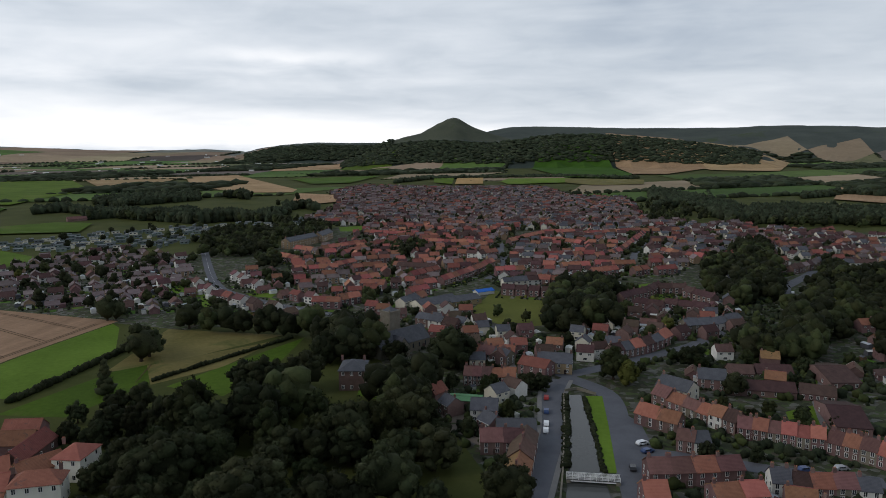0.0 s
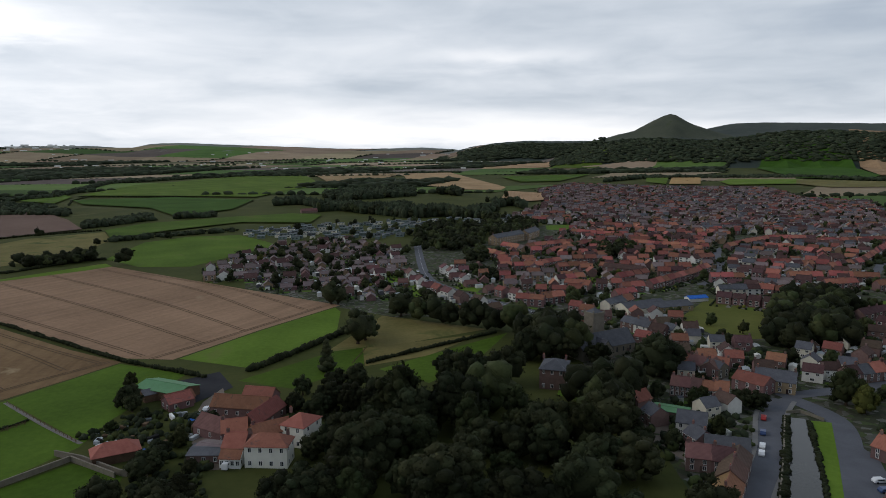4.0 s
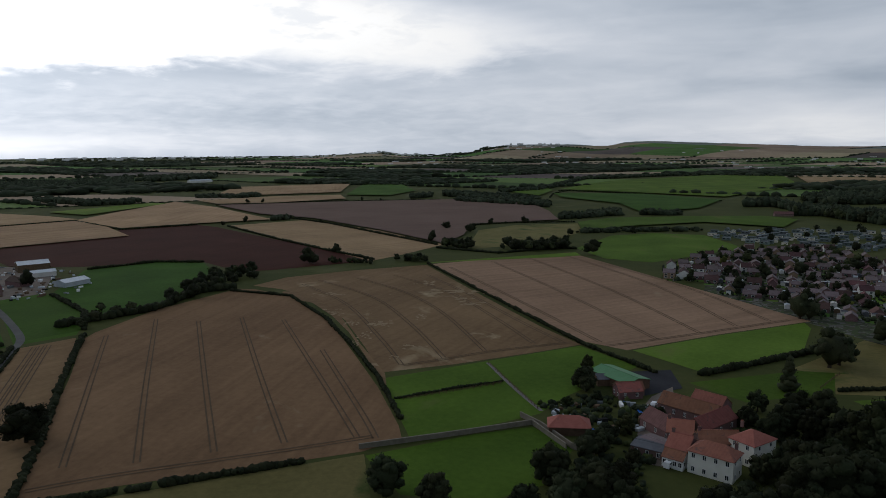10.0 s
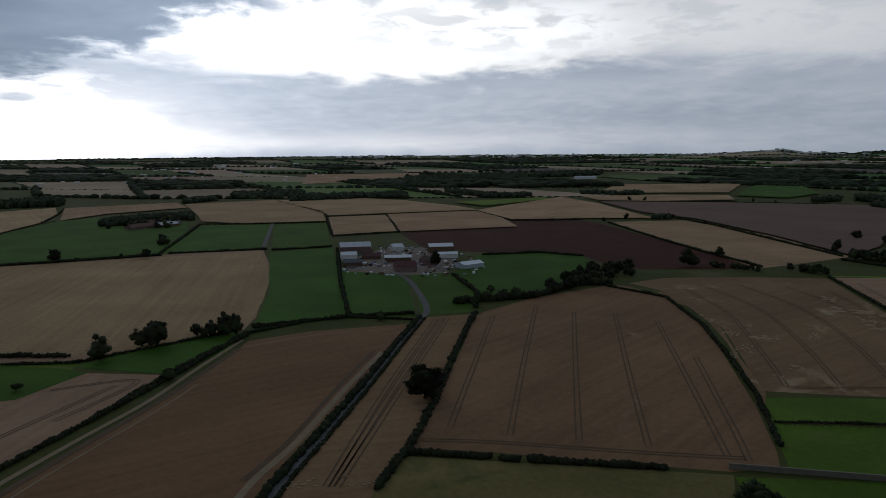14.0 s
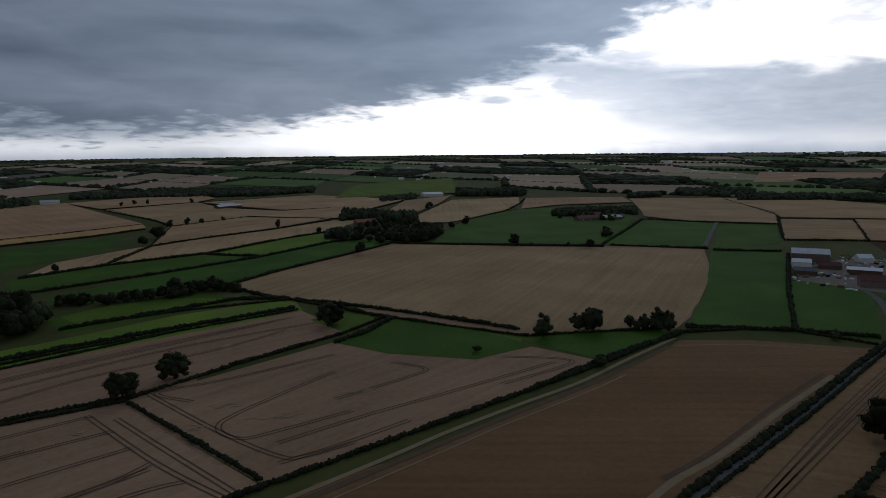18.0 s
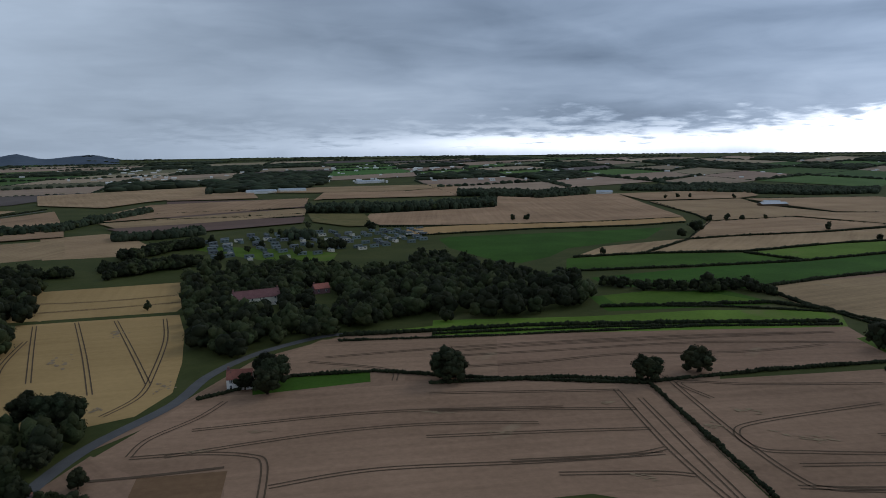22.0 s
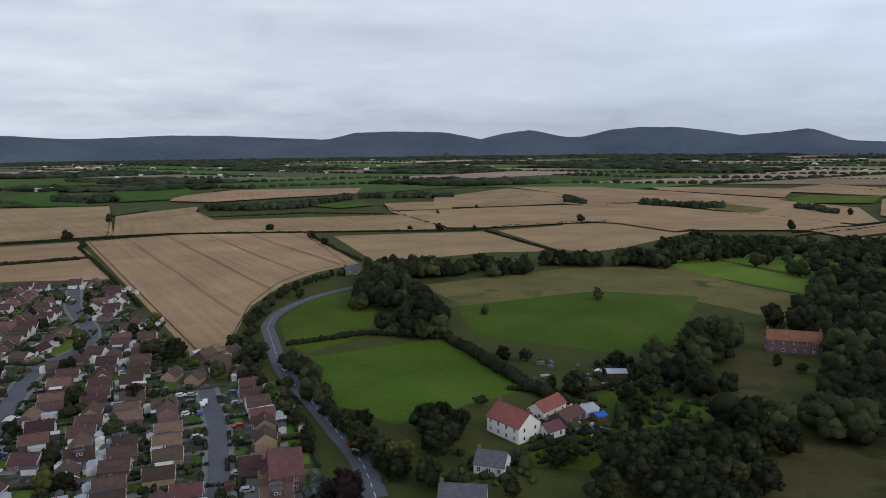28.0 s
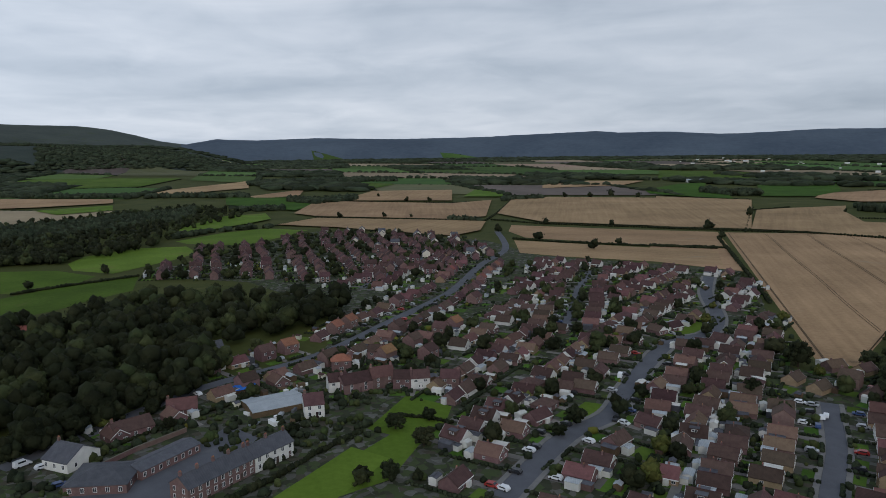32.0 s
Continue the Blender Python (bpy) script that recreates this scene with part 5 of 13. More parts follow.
for key, words, wall, roof, gable, opts in (
    ("bungalow", "brown-roofed bungalow with a white gable", "brick", "brown_tile", "white_render", {}),
    ("bungalow_red", "red-brown-roofed bungalow with white barge boards", "brick", "red_tile", "brick", {}),
    ("bungalow_buff", "buff brick bungalow with a brown tiled roof", "buff_brick", "brown_tile", "buff_brick", {}),
    ("bungalow_hip", "bungalow under a hipped brown tile roof", "brick", "brown_tile", "brick", dict(hip=True, w=11, d=9, ridge=5.0)),
    ("bungalow_side", "long brown-roofed bungalow with white eaves", "brick", "brown_tile", "white_render", dict(side=True)),
    ("bungalow_side_red", "long red-brown-roofed bungalow with white eaves", "buff_brick", "red_tile", "buff_brick", dict(side=True)),
    ("dormer", "tall white-gabled bungalow with brown tiles", "white_render", "brown_tile", "white_render", dict(ridge=6.2, w=8.5)),
):
    PROTO["plain_" + key] = bungalow("bungalow", words, wall, roof, gable, garage=False, full=False, **opts)
LOOKS = {  # wall, roof, eaves, ridge, hipped, gable to the street
    "semi": ("brick", "pantile", 5.1, 8.0, 0), "orange": ("brick", "orange_tile", 5.1, 8.2, 0), "slate": ("brick", "slate", 5.1, 8.0, 0), "stone": ("stone", "brown_tile", 5.1, 8.0, 0),
    "white": ("white_render", "red_tile", 5.1, 8.0, 0), "gabled": ("brick", "brown_tile", 5.1, 8.0, 0), "buff": ("buff_brick", "brown_tile", 5.1, 8.0, 0),
    "bungalow_side": ("brick", "brown_tile", 2.6, 5.6, 0), "bungalow_side_red": ("buff_brick", "red_tile", 2.6, 5.6, 0), "bungalow": ("white_render", "brown_tile", 2.6, 5.6, 1), "bungalow_red": ("brick", "red_tile", 2.6, 5.6, 1), "bungalow_buff": ("buff_brick", "brown_tile", 2.6, 5.6, 1), "bungalow_hip": ("brick", "brown_tile", 2.6, 5.2, 0), "dormer": ("white_render", "brown_tile", 2.6, 6.2, 1),
    "far_semi": ("brick", "pantile", 5.1, 8.0, 0), "far_orange": ("brick", "orange_tile", 5.1, 8.2, 0), "far_brown": ("brick", "brown_tile", 5.1, 8.0, 0), "far_white": ("white_render", "brown_tile", 5.1, 8.0, 0), "far_grey": ("cream_render", "slate", 5.1, 8.0, 0),
    "far_tan": ("buff_brick", "concrete_tile", 5.1, 7.8, 0), "far_pale": ("cream_render", "concrete_tile", 4.6, 7.2, 0), "far_buff": ("buff_brick", "brown_tile", 5.1, 8.0, 0), "far_low": ("brick", "concrete_tile", 2.8, 5.4, 0), "far_low_pale": ("buff_brick", "concrete_tile", 2.8, 5.2, 1),
}
FAR_HOUSES = []
GARDENS = []
NEAR, MIDDLE = 255.0, 430.0
PLACED = []
HOUSE_COUNT = [0]


def house(kind, x, y, turn, scale=None):
    """A copy of a house, its front turned to heading turn - 90 degrees."""
    HOUSE_COUNT[0] += 1
    PLACED.append((x, y))
    r = math.hypot(x, y)
    GARDENS.append((x, y, turn, kind))
    if r > MIDDLE:
        FAR_HOUSES.append((x, y, turn, kind))
        return None
    if r > NEAR and "plain_" + kind in PROTO:
        kind = "plain_" + kind
    ob = copy_thing(PROTO[kind], Matrix.Translation((x, y, ground_z(x, y))) @ Matrix.Rotation(turn, 4, "Z"))
    k = scale or (0.79 if "bungalow" in kind or "dormer" in kind else 0.85)
    ob.scale = (k, k, k)
    return ob


def free(x, y, gap, roads=True):
    if any(abs(x - a) < gap and abs(y - b) < gap and math.hypot(x - a, y - b) < gap for a, b in PLACED):
        return False
    if roads:
        for line, width in ROADS:
            for a, b in line:
                if abs(x - a) < 60 and abs(y - b) < 60 and math.hypot(x - a, y - b) < width / 2 + gap * 0.62:
                    return False
    return True


def street(points, kinds, seed, spacing=13.0, back=13.0, sides=(1, -1), gap=10.5, skip=0.05):
    """Houses along both sides of a line, their fronts to it."""
    rng = random.Random(seed)
    for side in sides:
        for x, y, a in along(points, spacing):
            if rng.random() < skip:
                continue
            px = x - math.sin(a) * side * (back + rng.uniform(-1, 1.5))
            py = y + math.cos(a) * side * (back + rng.uniform(-1, 1.5))
            if free(px, py, gap) and not any(inside(px, py, f) for f in FIELD_OUTLINES if abs(f[0][0] - px) < 900):
                house(rng.choice(kinds), px, py, a + (0 if side > 0 else math.pi) + rng.uniform(-0.04, 0.04))


def estate(points, kinds, seed, turn, row=26.0, spacing=12.0, keep=0.93, gap=9.0, limit=400):
    """Rows of houses over a patch of ground."""
    rng = random.Random(seed)
    c, s = math.cos(turn), math.sin(turn)
    loc = [(x * c + y * s, -x * s + y * c) for x, y in points]
    made = 0
    v = min(p[1] for p in loc)
    k = 0
    while v < max(p[1] for p in loc):
        u = min(p[0] for p in loc)
        while u < max(p[0] for p in loc):
            bend = 5 * math.sin(u / 60 + seed)
            uu, vv = u + rng.uniform(-1.5, 1.5), v + bend + rng.uniform(-1, 1)
            x, y = uu * c - vv * s, uu * s + vv * c
            if made < limit and inside(x, y, points) and rng.random() < keep and free(x, y, gap):
                house(rng.choice(kinds), x, y, turn + (math.pi if k % 2 else 0) + 0.08 * math.cos(u / 60 + seed) + rng.uniform(-0.12, 0.12) + (math.pi / 2 if rng.random() < 0.22 else 0))
                made += 1
            u += spacing
        v += row if k % 2 else row * 0.62
        k += 1


def roof_row(points, kinds, seed, spacing=8.4):
    """Houses shoulder to shoulder along a line."""
    rng = random.Random(seed)
    for x, y, a in along(points, spacing):
        if free(x, y, 6.0, False):
            PLACED.append((x, y))
            GARDENS.append((x, y, a, kinds[0]))
            FAR_HOUSES.append((x, y, a + rng.uniform(-0.05, 0.05), rng.choice(kinds)))


def joined_houses(points, seed, turn, kinds, row=24.0, spacing=11.0, keep=0.9, gap=8.0, roads=False):
    """Far rooftops that nobody could count; they are built in one mesh at the end."""
    rng = random.Random(seed)
    c, s = math.cos(turn), math.sin(turn)
    loc = [(x * c + y * s, -x * s + y * c) for x, y in points]
    v = min(p[1] for p in loc)
    k = 0
    while v < max(p[1] for p in loc):
        u = min(p[0] for p in loc)
        while u < max(p[0] for p in loc):
            uu, vv = u + rng.uniform(-2, 2), v + 6 * math.sin(u / 70 + seed) + rng.uniform(-1.5, 1.5)
            x, y = uu * c - vv * s, uu * s + vv * c
            if inside(x, y, points) and rng.random() < keep and free(x, y, gap, roads) and not (roads and any(inside(x, y, f) for f in FIELD_OUTLINES)):
                PLACED.append((x, y))
                GARDENS.append((x, y, turn, kinds[0]))
                FAR_HOUSES.append((x, y, turn + rng.uniform(-0.12, 0.12) + (math.pi / 2 if rng.random() < 0.2 else 0), rng.choice(kinds)))
            u += spacing
        v += row if k % 2 else row * 0.65
        k += 1


def build_far_houses():
    rng = random.Random(4)
    mats = ["brick", "buff_brick", "stone", "white_render", "cream_render", "pantile", "orange_tile", "brown_tile", "red_tile", "slate", "glass", "white_trim", "concrete_tile"]
    slot = {m: k for k, m in enumerate(mats)}
    V, F, M = [], [], []
    for x, y, a, kind in FAR_HOUSES:
        wall, roof, eaves, ridge, side = LOOKS[kind]
        w, d = rng.uniform(6.8, 9.6), rng.uniform(5.8, 6.8)
        if side:
            a += math.pi / 2
        eaves, ridge = eaves * 0.86 + rng.uniform(-0.2, 0.3), ridge * 0.86 + rng.uniform(-0.3, 0.3)
        z = ground_z(x, y)
        parts = [(Shape().gable_body(-w / 2, w / 2, -d / 2, d / 2, 0, eaves, ridge), wall), (Shape().gable_roof(-w / 2, w / 2, -d / 2, d / 2, eaves, ridge), roof)]
        wn, fr = Shape(), Shape()
        for q in (-w / 4, w / 4):
            for zz in ((eaves - 1.2,) if eaves < 4 else (1.4, eaves - 1.2)):
                fr.box(q - 0.9, q + 0.9, -d / 2 - 0.05, d / 2 + 0.05, zz - 0.65, zz + 0.65)
                wn.box(q - 0.78, q + 0.78, -d / 2 - 0.08, d / 2 + 0.08, zz - 0.53, zz + 0.53)
        if math.hypot(x, y) > 900:
            fr, wn = Shape(), Shape()
            for q in (-w / 4, w / 4):
                wn.box(q - 0.85, q + 0.85, -d / 2 - 0.06, d / 2 + 0.06, eaves - 1.8, eaves - 0.6)
        parts += [(fr, "white_trim"), (wn, "glass"), (Shape().box(w / 2 - 1.1, w / 2 - 0.3, -0.3, 0.3, ridge - 0.5, ridge + 1.1), "brick")]
        if rng.random() < 0.35:
            parts.append((Shape().box(w / 2 - 0.5, w / 2 + 3.0, -d / 2 + 1, d / 2 - 1.5, 0, 2.5), rng.choice(("white_render", wall))))
        ca, sa = math.cos(a), math.sin(a)
        for sh, m in parts:
            n = len(V)
            V += [(x + p * ca - q * sa, y + p * sa + q * ca, z + h) for p, q, h in sh.v]
            F += [tuple(n + i for i in f) for f in sh.f]
            M += [slot[m]] * len(sh.f)
    me = bpy.data.meshes.new("rooftops")
    me.from_pydata(V, [], F)
    for m in mats:
        me.materials.append(MAT[m])
    me.polygons.foreach_set("material_index", M)
    tagged(new("far_houses", me), "distant village houses with red and brown tiled roofs", "houses", kind="stuff")


# ---------------------------------------------------------------- vehicles
def car_proto(name, label, paintwork, long=4.2, van=False):
    root = thing(name, label, "van" if van else "car", "parked vehicles")
    L, w, h = long / 2, 0.88, 2.1 if van else 1.45
    prof = [(-L, 0.35), (-L, 0.85), (-L * 0.92, h if van else 0.98), (-L * 0.72, h), (L * 0.30, h), (L * 0.55, h * 0.62 + 0.1), (L * 0.95, 0.85), (L, 0.62), (L, 0.35)]
    s = Shape()
    n = len(prof)
    s.add([(x, y, z) for y in (-w, w) for x, z in prof], [tuple(range(n)), tuple(range(2 * n - 1, n - 1, -1))] + [(i, i + n, (i + 1) % n + n, (i + 1) % n) for i in range(n)])
    body = part("body", s, paintwork, root)
    g = Shape()
    g.box(-L * 0.62, L * 0.28, -w - 0.015, w + 0.015, h * 0.66, h * 0.92)
    part("window_band", g, "glass", root)
    g = Shape().add([(L * 0.33, -w * 0.85, h - 0.02), (L * 0.33, w * 0.85, h - 0.02), (L * 0.57, w * 0.85, h * 0.66 + 0.1), (L * 0.57, -w * 0.85, h * 0.66 + 0.1), (L * 0.27, -w * 0.85, h - 0.05), (L * 0.27, w * 0.85, h - 0.05), (L * 0.5, w * 0.85, h * 0.6), (L * 0.5, -w * 0.85, h * 0.6)], [(0, 1, 2, 3), (7, 6, 5, 4), (0, 4, 5, 1), (2, 6, 7, 3), (1, 5, 6, 2), (3, 7, 4, 0)])
    part("windscreen", g, "glass", root)
    for x in (-L * 0.62, L * 0.62):
        for y in (-w + 0.05, w - 0.05):
            t = Shape()
            t.add([(x + 0.32 * math.cos(k * math.pi / 5), y + q, 0.32 + 0.32 * math.sin(k * math.pi / 5)) for q in (-0.1, 0.1) for k in range(10)], [tuple(range(10)), tuple(range(19, 9, -1))] + [(k, k + 10, (k + 1) % 10 + 10, (k + 1) % 10) for k in range(10)])
            part("wheel", t, "tyre", root)
    return root


CARS = {c: car_proto("car", "parked %s car on the street" % w, "car_" + c) for c, w in (("white", "white"), ("silver", "silver"), ("black", "black"), ("blue", "dark blue"), ("red", "red"))}
CARS["van"] = car_proto("van", "white panel van at the roadside", "car_white", 5.2, True)
for ob in CARS.values():
    ob.location = (0, 0, -3000)


def car(kind, x, y, turn):
    return copy_thing(CARS[kind], Matrix.Translation((x, y, ground_z(x, y) + 0.12)) @ Matrix.Rotation(turn, 4, "Z"))


def caravan_proto(name, label, material, w=8.5):
    root = thing(name, label, "caravan", "holiday caravans")
    part("wall", Shape().gable_body(-w / 2, w / 2, -1.8, 1.8, 0.4, 2.7, 3.2), material, root)
    part("roof", Shape().gable_roof(-w / 2, w / 2, -1.8, 1.8, 2.7, 3.2, 0.15, 0.08), "van_roof", root)
    part("skirt", Shape().box(-w / 2 + 0.2, w / 2 - 0.2, -1.6, 1.6, 0, 0.4), "slate", root)
    window_parts(root, [(-w / 4, -1.8, 1.7, 0, 1.6, 0.9), (w / 4, -1.8, 1.7, 0, 1.6, 0.9)])
    return root


VANS = [caravan_proto("caravan", "grey static caravan with a dull metal roof", "van_roof"), caravan_proto("caravan", "green static caravan with a pale roof", "van_green"), caravan_proto("caravan", "small pale touring caravan on grass", "cream_render", 6.0)]
for ob in VANS:
    ob.location = (0, 0, -3000)


def caravans(points, seed, turn, spacing=13.0, row=12.0, keep=0.8):
    rng = random.Random(seed)
    xs, ys = [p[0] for p in points], [p[1] for p in points]
    y = min(ys)
    while y < max(ys):
        x = min(xs)
        while x < max(xs):
            px, py = x + rng.uniform(-2, 2), y + rng.uniform(-2, 2)
            if inside(px, py, points) and rng.random() < keep:
                if math.hypot(px, py) > 640:
                    FAR_VANS.append((px, py, turn + rng.choice((0, 0, 1.57)) + rng.uniform(-0.15, 0.15), rng.choice(("van_roof", "van_green", "van_green", "cream_render"))))
                    x += spacing
                    continue
                copy_thing(rng.choice(VANS), Matrix.Translation((px, py, ground_z(px, py))) @ Matrix.Rotation(turn + rng.choice((0, 0, 1.57)) + rng.uniform(-0.15, 0.15), 4, "Z"))
            x += spacing
        y += row


FAR_VANS = []


def build_far_caravans():
    mats = ["cream_render", "van_green", "van_roof", "glass"]
    V, F, M = [], [], []
    for x, y, a, wall in FAR_VANS:
        ca, sa = math.cos(a), math.sin(a)
        for sh, m in ((Shape().gable_body(-4.2, 4.2, -1.8, 1.8, 0, 2.8, 3.3), wall), (Shape().gable_roof(-4.2, 4.2, -1.8, 1.8, 2.8, 3.3, 0.15, 0.08), "van_roof"), (Shape().box(-3, -1, -1.85, 1.85, 1.3, 2.2).box(1, 3, -1.85, 1.85, 1.3, 2.2), "glass")):
            n = len(V)
            V += [(x + p * ca - q * sa, y + p * sa + q * ca, ground_z(x, y) + h) for p, q, h in sh.v]
            F += [tuple(n + i for i in f) for f in sh.f]
            M += [mats.index(m)] * len(sh.f)
    me = bpy.data.meshes.new("caravans")
    me.from_pydata(V, [], F)
    for m in mats:
        me.materials.append(MAT[m])
    me.polygons.foreach_set("material_index", M)
    tagged(new("far_caravans", me), "distant rows of pale holiday caravans", "caravans", kind="stuff")


SCRUB = []


def scrub(points, spacing, seed, low=0.8, high=2.2, green=0.3):
    """Shrubs and bushes scattered over a patch of ground."""
    rng = random.Random(seed)
    xs, ys = [p[0] for p in points], [p[1] for p in points]
    for y in np.arange(min(ys), max(ys), spacing):
        for x in np.arange(min(xs), max(xs), spacing):
            px, py = x + rng.uniform(-0.5, 0.5) * spacing, y + rng.uniform(-0.5, 0.5) * spacing
            if inside(px, py, points) and all(math.hypot(px - a, py - b) > 4.5 for a, b in PLACED) and all(math.hypot(px - u, py - v) > w / 2 + 1 for line, w in ROADS for u, v in line):
                SCRUB.append((px, py, rng.uniform(low, high), rng.random() < green))


def build_gardens():
    """Lawns, drives, hedges, shrubs, sheds and cars round the houses."""
    rng = random.Random(21)
    lawns, drives, walls = Shape(), Shape(), Shape()
    hedges, dark, green, gold = [], [], [], []
    boxes = []
    cars = sheds = 0
    for x, y, g, light in SCRUB:
        for k in range(2):
            s = g * rng.uniform(0.6, 1.0)
            (green if light else dark).append((x + rng.uniform(-g, g) * 0.7, y + rng.uniform(-g, g) * 0.7, s * 0.6, s, s, s * rng.uniform(0.8, 1.2)))
    for x, y, a, kind in GARDENS:
        r = math.hypot(x, y)
        if r > 620:
            for k in range(4):
                g = rng.uniform(0.9, 2.4)
                px, py = x + rng.uniform(-11, 11), y + rng.uniform(-11, 11)
                (dark if rng.random() < 0.7 else green).append((px, py, ground_z(x, y) + g * 0.6, g * 1.3, g * 1.3, g))
            if rng.random() < 0.42:
                FAR_TREES.append((x + 9, y + rng.uniform(-9, 9), rng.uniform(5, 9), rng.choice(("broad", "mid"))))
            continue
        c, s = math.cos(a), math.sin(a)
        at = lambda p, q: (x + p * c - q * s, y + p * s + q * c)
        zb = ground_z(x, y)
        ok = lambda p, q: all(math.hypot(at(p, q)[0] - u, at(p, q)[1] - v) > w / 2 + 1.2 for line, w in ROADS for u, v in line)
        if not ok(0, -7):
            continue
        quad = lambda sh, p0, p1, q0, q1, h: sh.add([(*at(p, q), zb + h) for p, q in ((p0, q0), (p1, q0), (p1, q1), (p0, q1))], [(0, 1, 2, 3)])
        deep = rng.uniform(6, 10)
        if rng.random() < 0.8:
            quad(lawns, -5.0, rng.uniform(1.5, 4.5), 6.0, 6.0 + deep, 0.03 + rng.uniform(0, 0.02))
        if rng.random() < 0.65:
            quad(lawns, -4.5, 1.8, -11.0, -6.4, 0.055 + rng.uniform(0, 0.02))
        if rng.random() < 0.85:
            quad(drives, 2.6, 5.4, -11.5, -1.0, 0.08 + rng.uniform(0, 0.02))
        if rng.random() < 0.5:
            quad(drives, -3.5, 3.5, 4.6, 7.0, 0.11 + rng.uniform(0, 0.02))
        # hedges on two sides and at the back
        for p0, q0, p1, q1 in ((-6.0, -11, -6.0, 14), (-6, 14.5, 6, 14.5), (-6, -11.5, 1.5, -11.5)):
            if rng.random() < 0.62:
                n = int(math.hypot(p1 - p0, q1 - q0) / (1.5 if r < 400 else 2.6))
                h = rng.uniform(0.8, 1.5)
                for k in range(n):
                    px, py = at(p0 + (p1 - p0) * k / n, q0 + (q1 - q0) * k / n)
                    hedges.append((px, py, zb + h * 0.4, 0.85, 0.85, h * rng.uniform(0.5, 0.75)))
        for k in range(rng.randrange(3, 6)):
            px, py = at(rng.uniform(-6, 6), rng.choice((rng.uniform(-11, -6), rng.uniform(6, 14))))
            g = rng.uniform(0.6, 1.7)
            pick = rng.random()
            (dark if pick < 0.5 else green if pick < 0.92 else gold).append((px, py, zb + g * 0.6, g, g, g * rng.uniform(0.8, 1.3)))
        if rng.random() < 0.5:
            px, py = at(rng.uniform(-6, 6), rng.uniform(9, 15))
            h = rng.uniform(4, 8.5)
            if all(math.hypot(px - u, py - v) > 6 for u, v in PLACED):
                FAR_TREES.append((px, py, h, rng.choice(("broad", "mid", "mid", "light" if rng.random() < 0.3 else "broad"))))
        if rng.random() < 0.6:
            p, q = rng.uniform(-4.5, 4), rng.uniform(11, 14)
            px, py = at(p, q)
            if sheds < 70 and r < 400:
                sheds += 1
                root = thing("garden_shed", rng.choice(("small brown timber garden shed with a felt roof", "pale painted garden shed behind a house")), "shed", "garden sheds")
                w, dd = rng.uniform(2, 3.2), rng.uniform(1.8, 2.4)
                part("wall", Shape().gable_body(-w / 2, w / 2, -dd / 2, dd / 2, 0, 1.9, 2.4), rng.choice(("timber", "timber", "cream_render")), root)
                part("roof", Shape().gable_roof(-w / 2, w / 2, -dd / 2, dd / 2, 1.9, 2.4, 0.15, 0.06), rng.choice(("slate", "tin", "brown_tile")), root)
                part("door", Shape().box(-0.4, 0.4, -dd / 2 - 0.04, -dd / 2 + 0.02, 0.05, 1.75), "door_paint", root)
                root.location, root.rotation_euler = (px, py, zb), (0, 0, a + rng.choice((0, 1.57)))
            else:
                boxes.append((px, py, zb, a, rng.uniform(2, 3.5), rng.uniform(1.8, 2.6), rng.choice((0, 1, 2, 2))))
        if rng.random() < 0.7 and r < 620:
            boxes.append((*at(6.4, rng.uniform(-1, 5)), zb, a + math.pi / 2, rng.uniform(4, 5.5), 2.9, rng.choice((2, 2, 0, 3))))
        if rng.random() < 0.5 and r < 520:
            boxes.append((*at(rng.uniform(-3, 3), 5.6), zb, a, rng.uniform(2.5, 4), 2.6, 2))
        if rng.random() < 0.6 and r < 430 and cars < 60:
            cars += 1
            px, py = at(4.0, rng.uniform(-10, -5.5))
            car(rng.choice(("white", "silver", "black", "blue", "silver", "white", "black", "silver", "red")), px, py, a + math.pi / 2 * rng.choice((1, -1)))
    tagged(new("garden_lawns", lawns.mesh("garden_lawns", "lawn")), "small green lawns round the village houses", "lawn", kind="stuff")
    tagged(new("driveways", drives.mesh("driveways", "drive")), "grey and buff paved driveways and patios", "driveway", kind="stuff")
    tagged(new("garden_hedges", clumps("garden_hedges", hedges, "shrub_dark", 1, 0.25, 31)), "clipped dark green hedges between gardens", "hedge", kind="stuff")
    for rows, m, words in ((dark, "shrub_dark", "dark green shrubs in village gardens"), (green, "shrub_green", "green shrubs in village gardens"), (gold, "shrub_gold", "golden yellow shrubs in village gardens")):
        tagged(new("garden_shrubs", clumps("garden_shrubs", rows, m, 1, 0.3, 32)), words, "shrub", kind="stuff")
    V, F, M = [], [], []
    mats = ["timber", "tin", "white_render", "slate"]
    for x, y, z, a, w, dd, m in boxes:
        c, s = math.cos(a), math.sin(a)
        h = 2.3
        for sh, k in ((Shape().gable_body(-w / 2, w / 2, -dd / 2, dd / 2, 0, h, h + 0.4), m), (Shape().gable_roof(-w / 2, w / 2, -dd / 2, dd / 2, h, h + 0.4, 0.12, 0.06), rng.choice((1, 2, 3)))):
            n = len(V)
            V += [(x + p * c - q * s, y + p * s + q * c, z + u) for p, q, u in sh.v]
            F += [tuple(n + i for i in f) for f in sh.f]
            M += [k] * len(sh.f)
    me = bpy.data.meshes.new("outbuildings")
    me.from_pydata(V, [], F)
    for m in mats:
        me.materials.append(MAT[m])
    me.polygons.foreach_set("material_index", M)
    tagged(new("outbuildings", me), "white conservatories, porches and sheds behind houses", "outbuildings", kind="stuff")


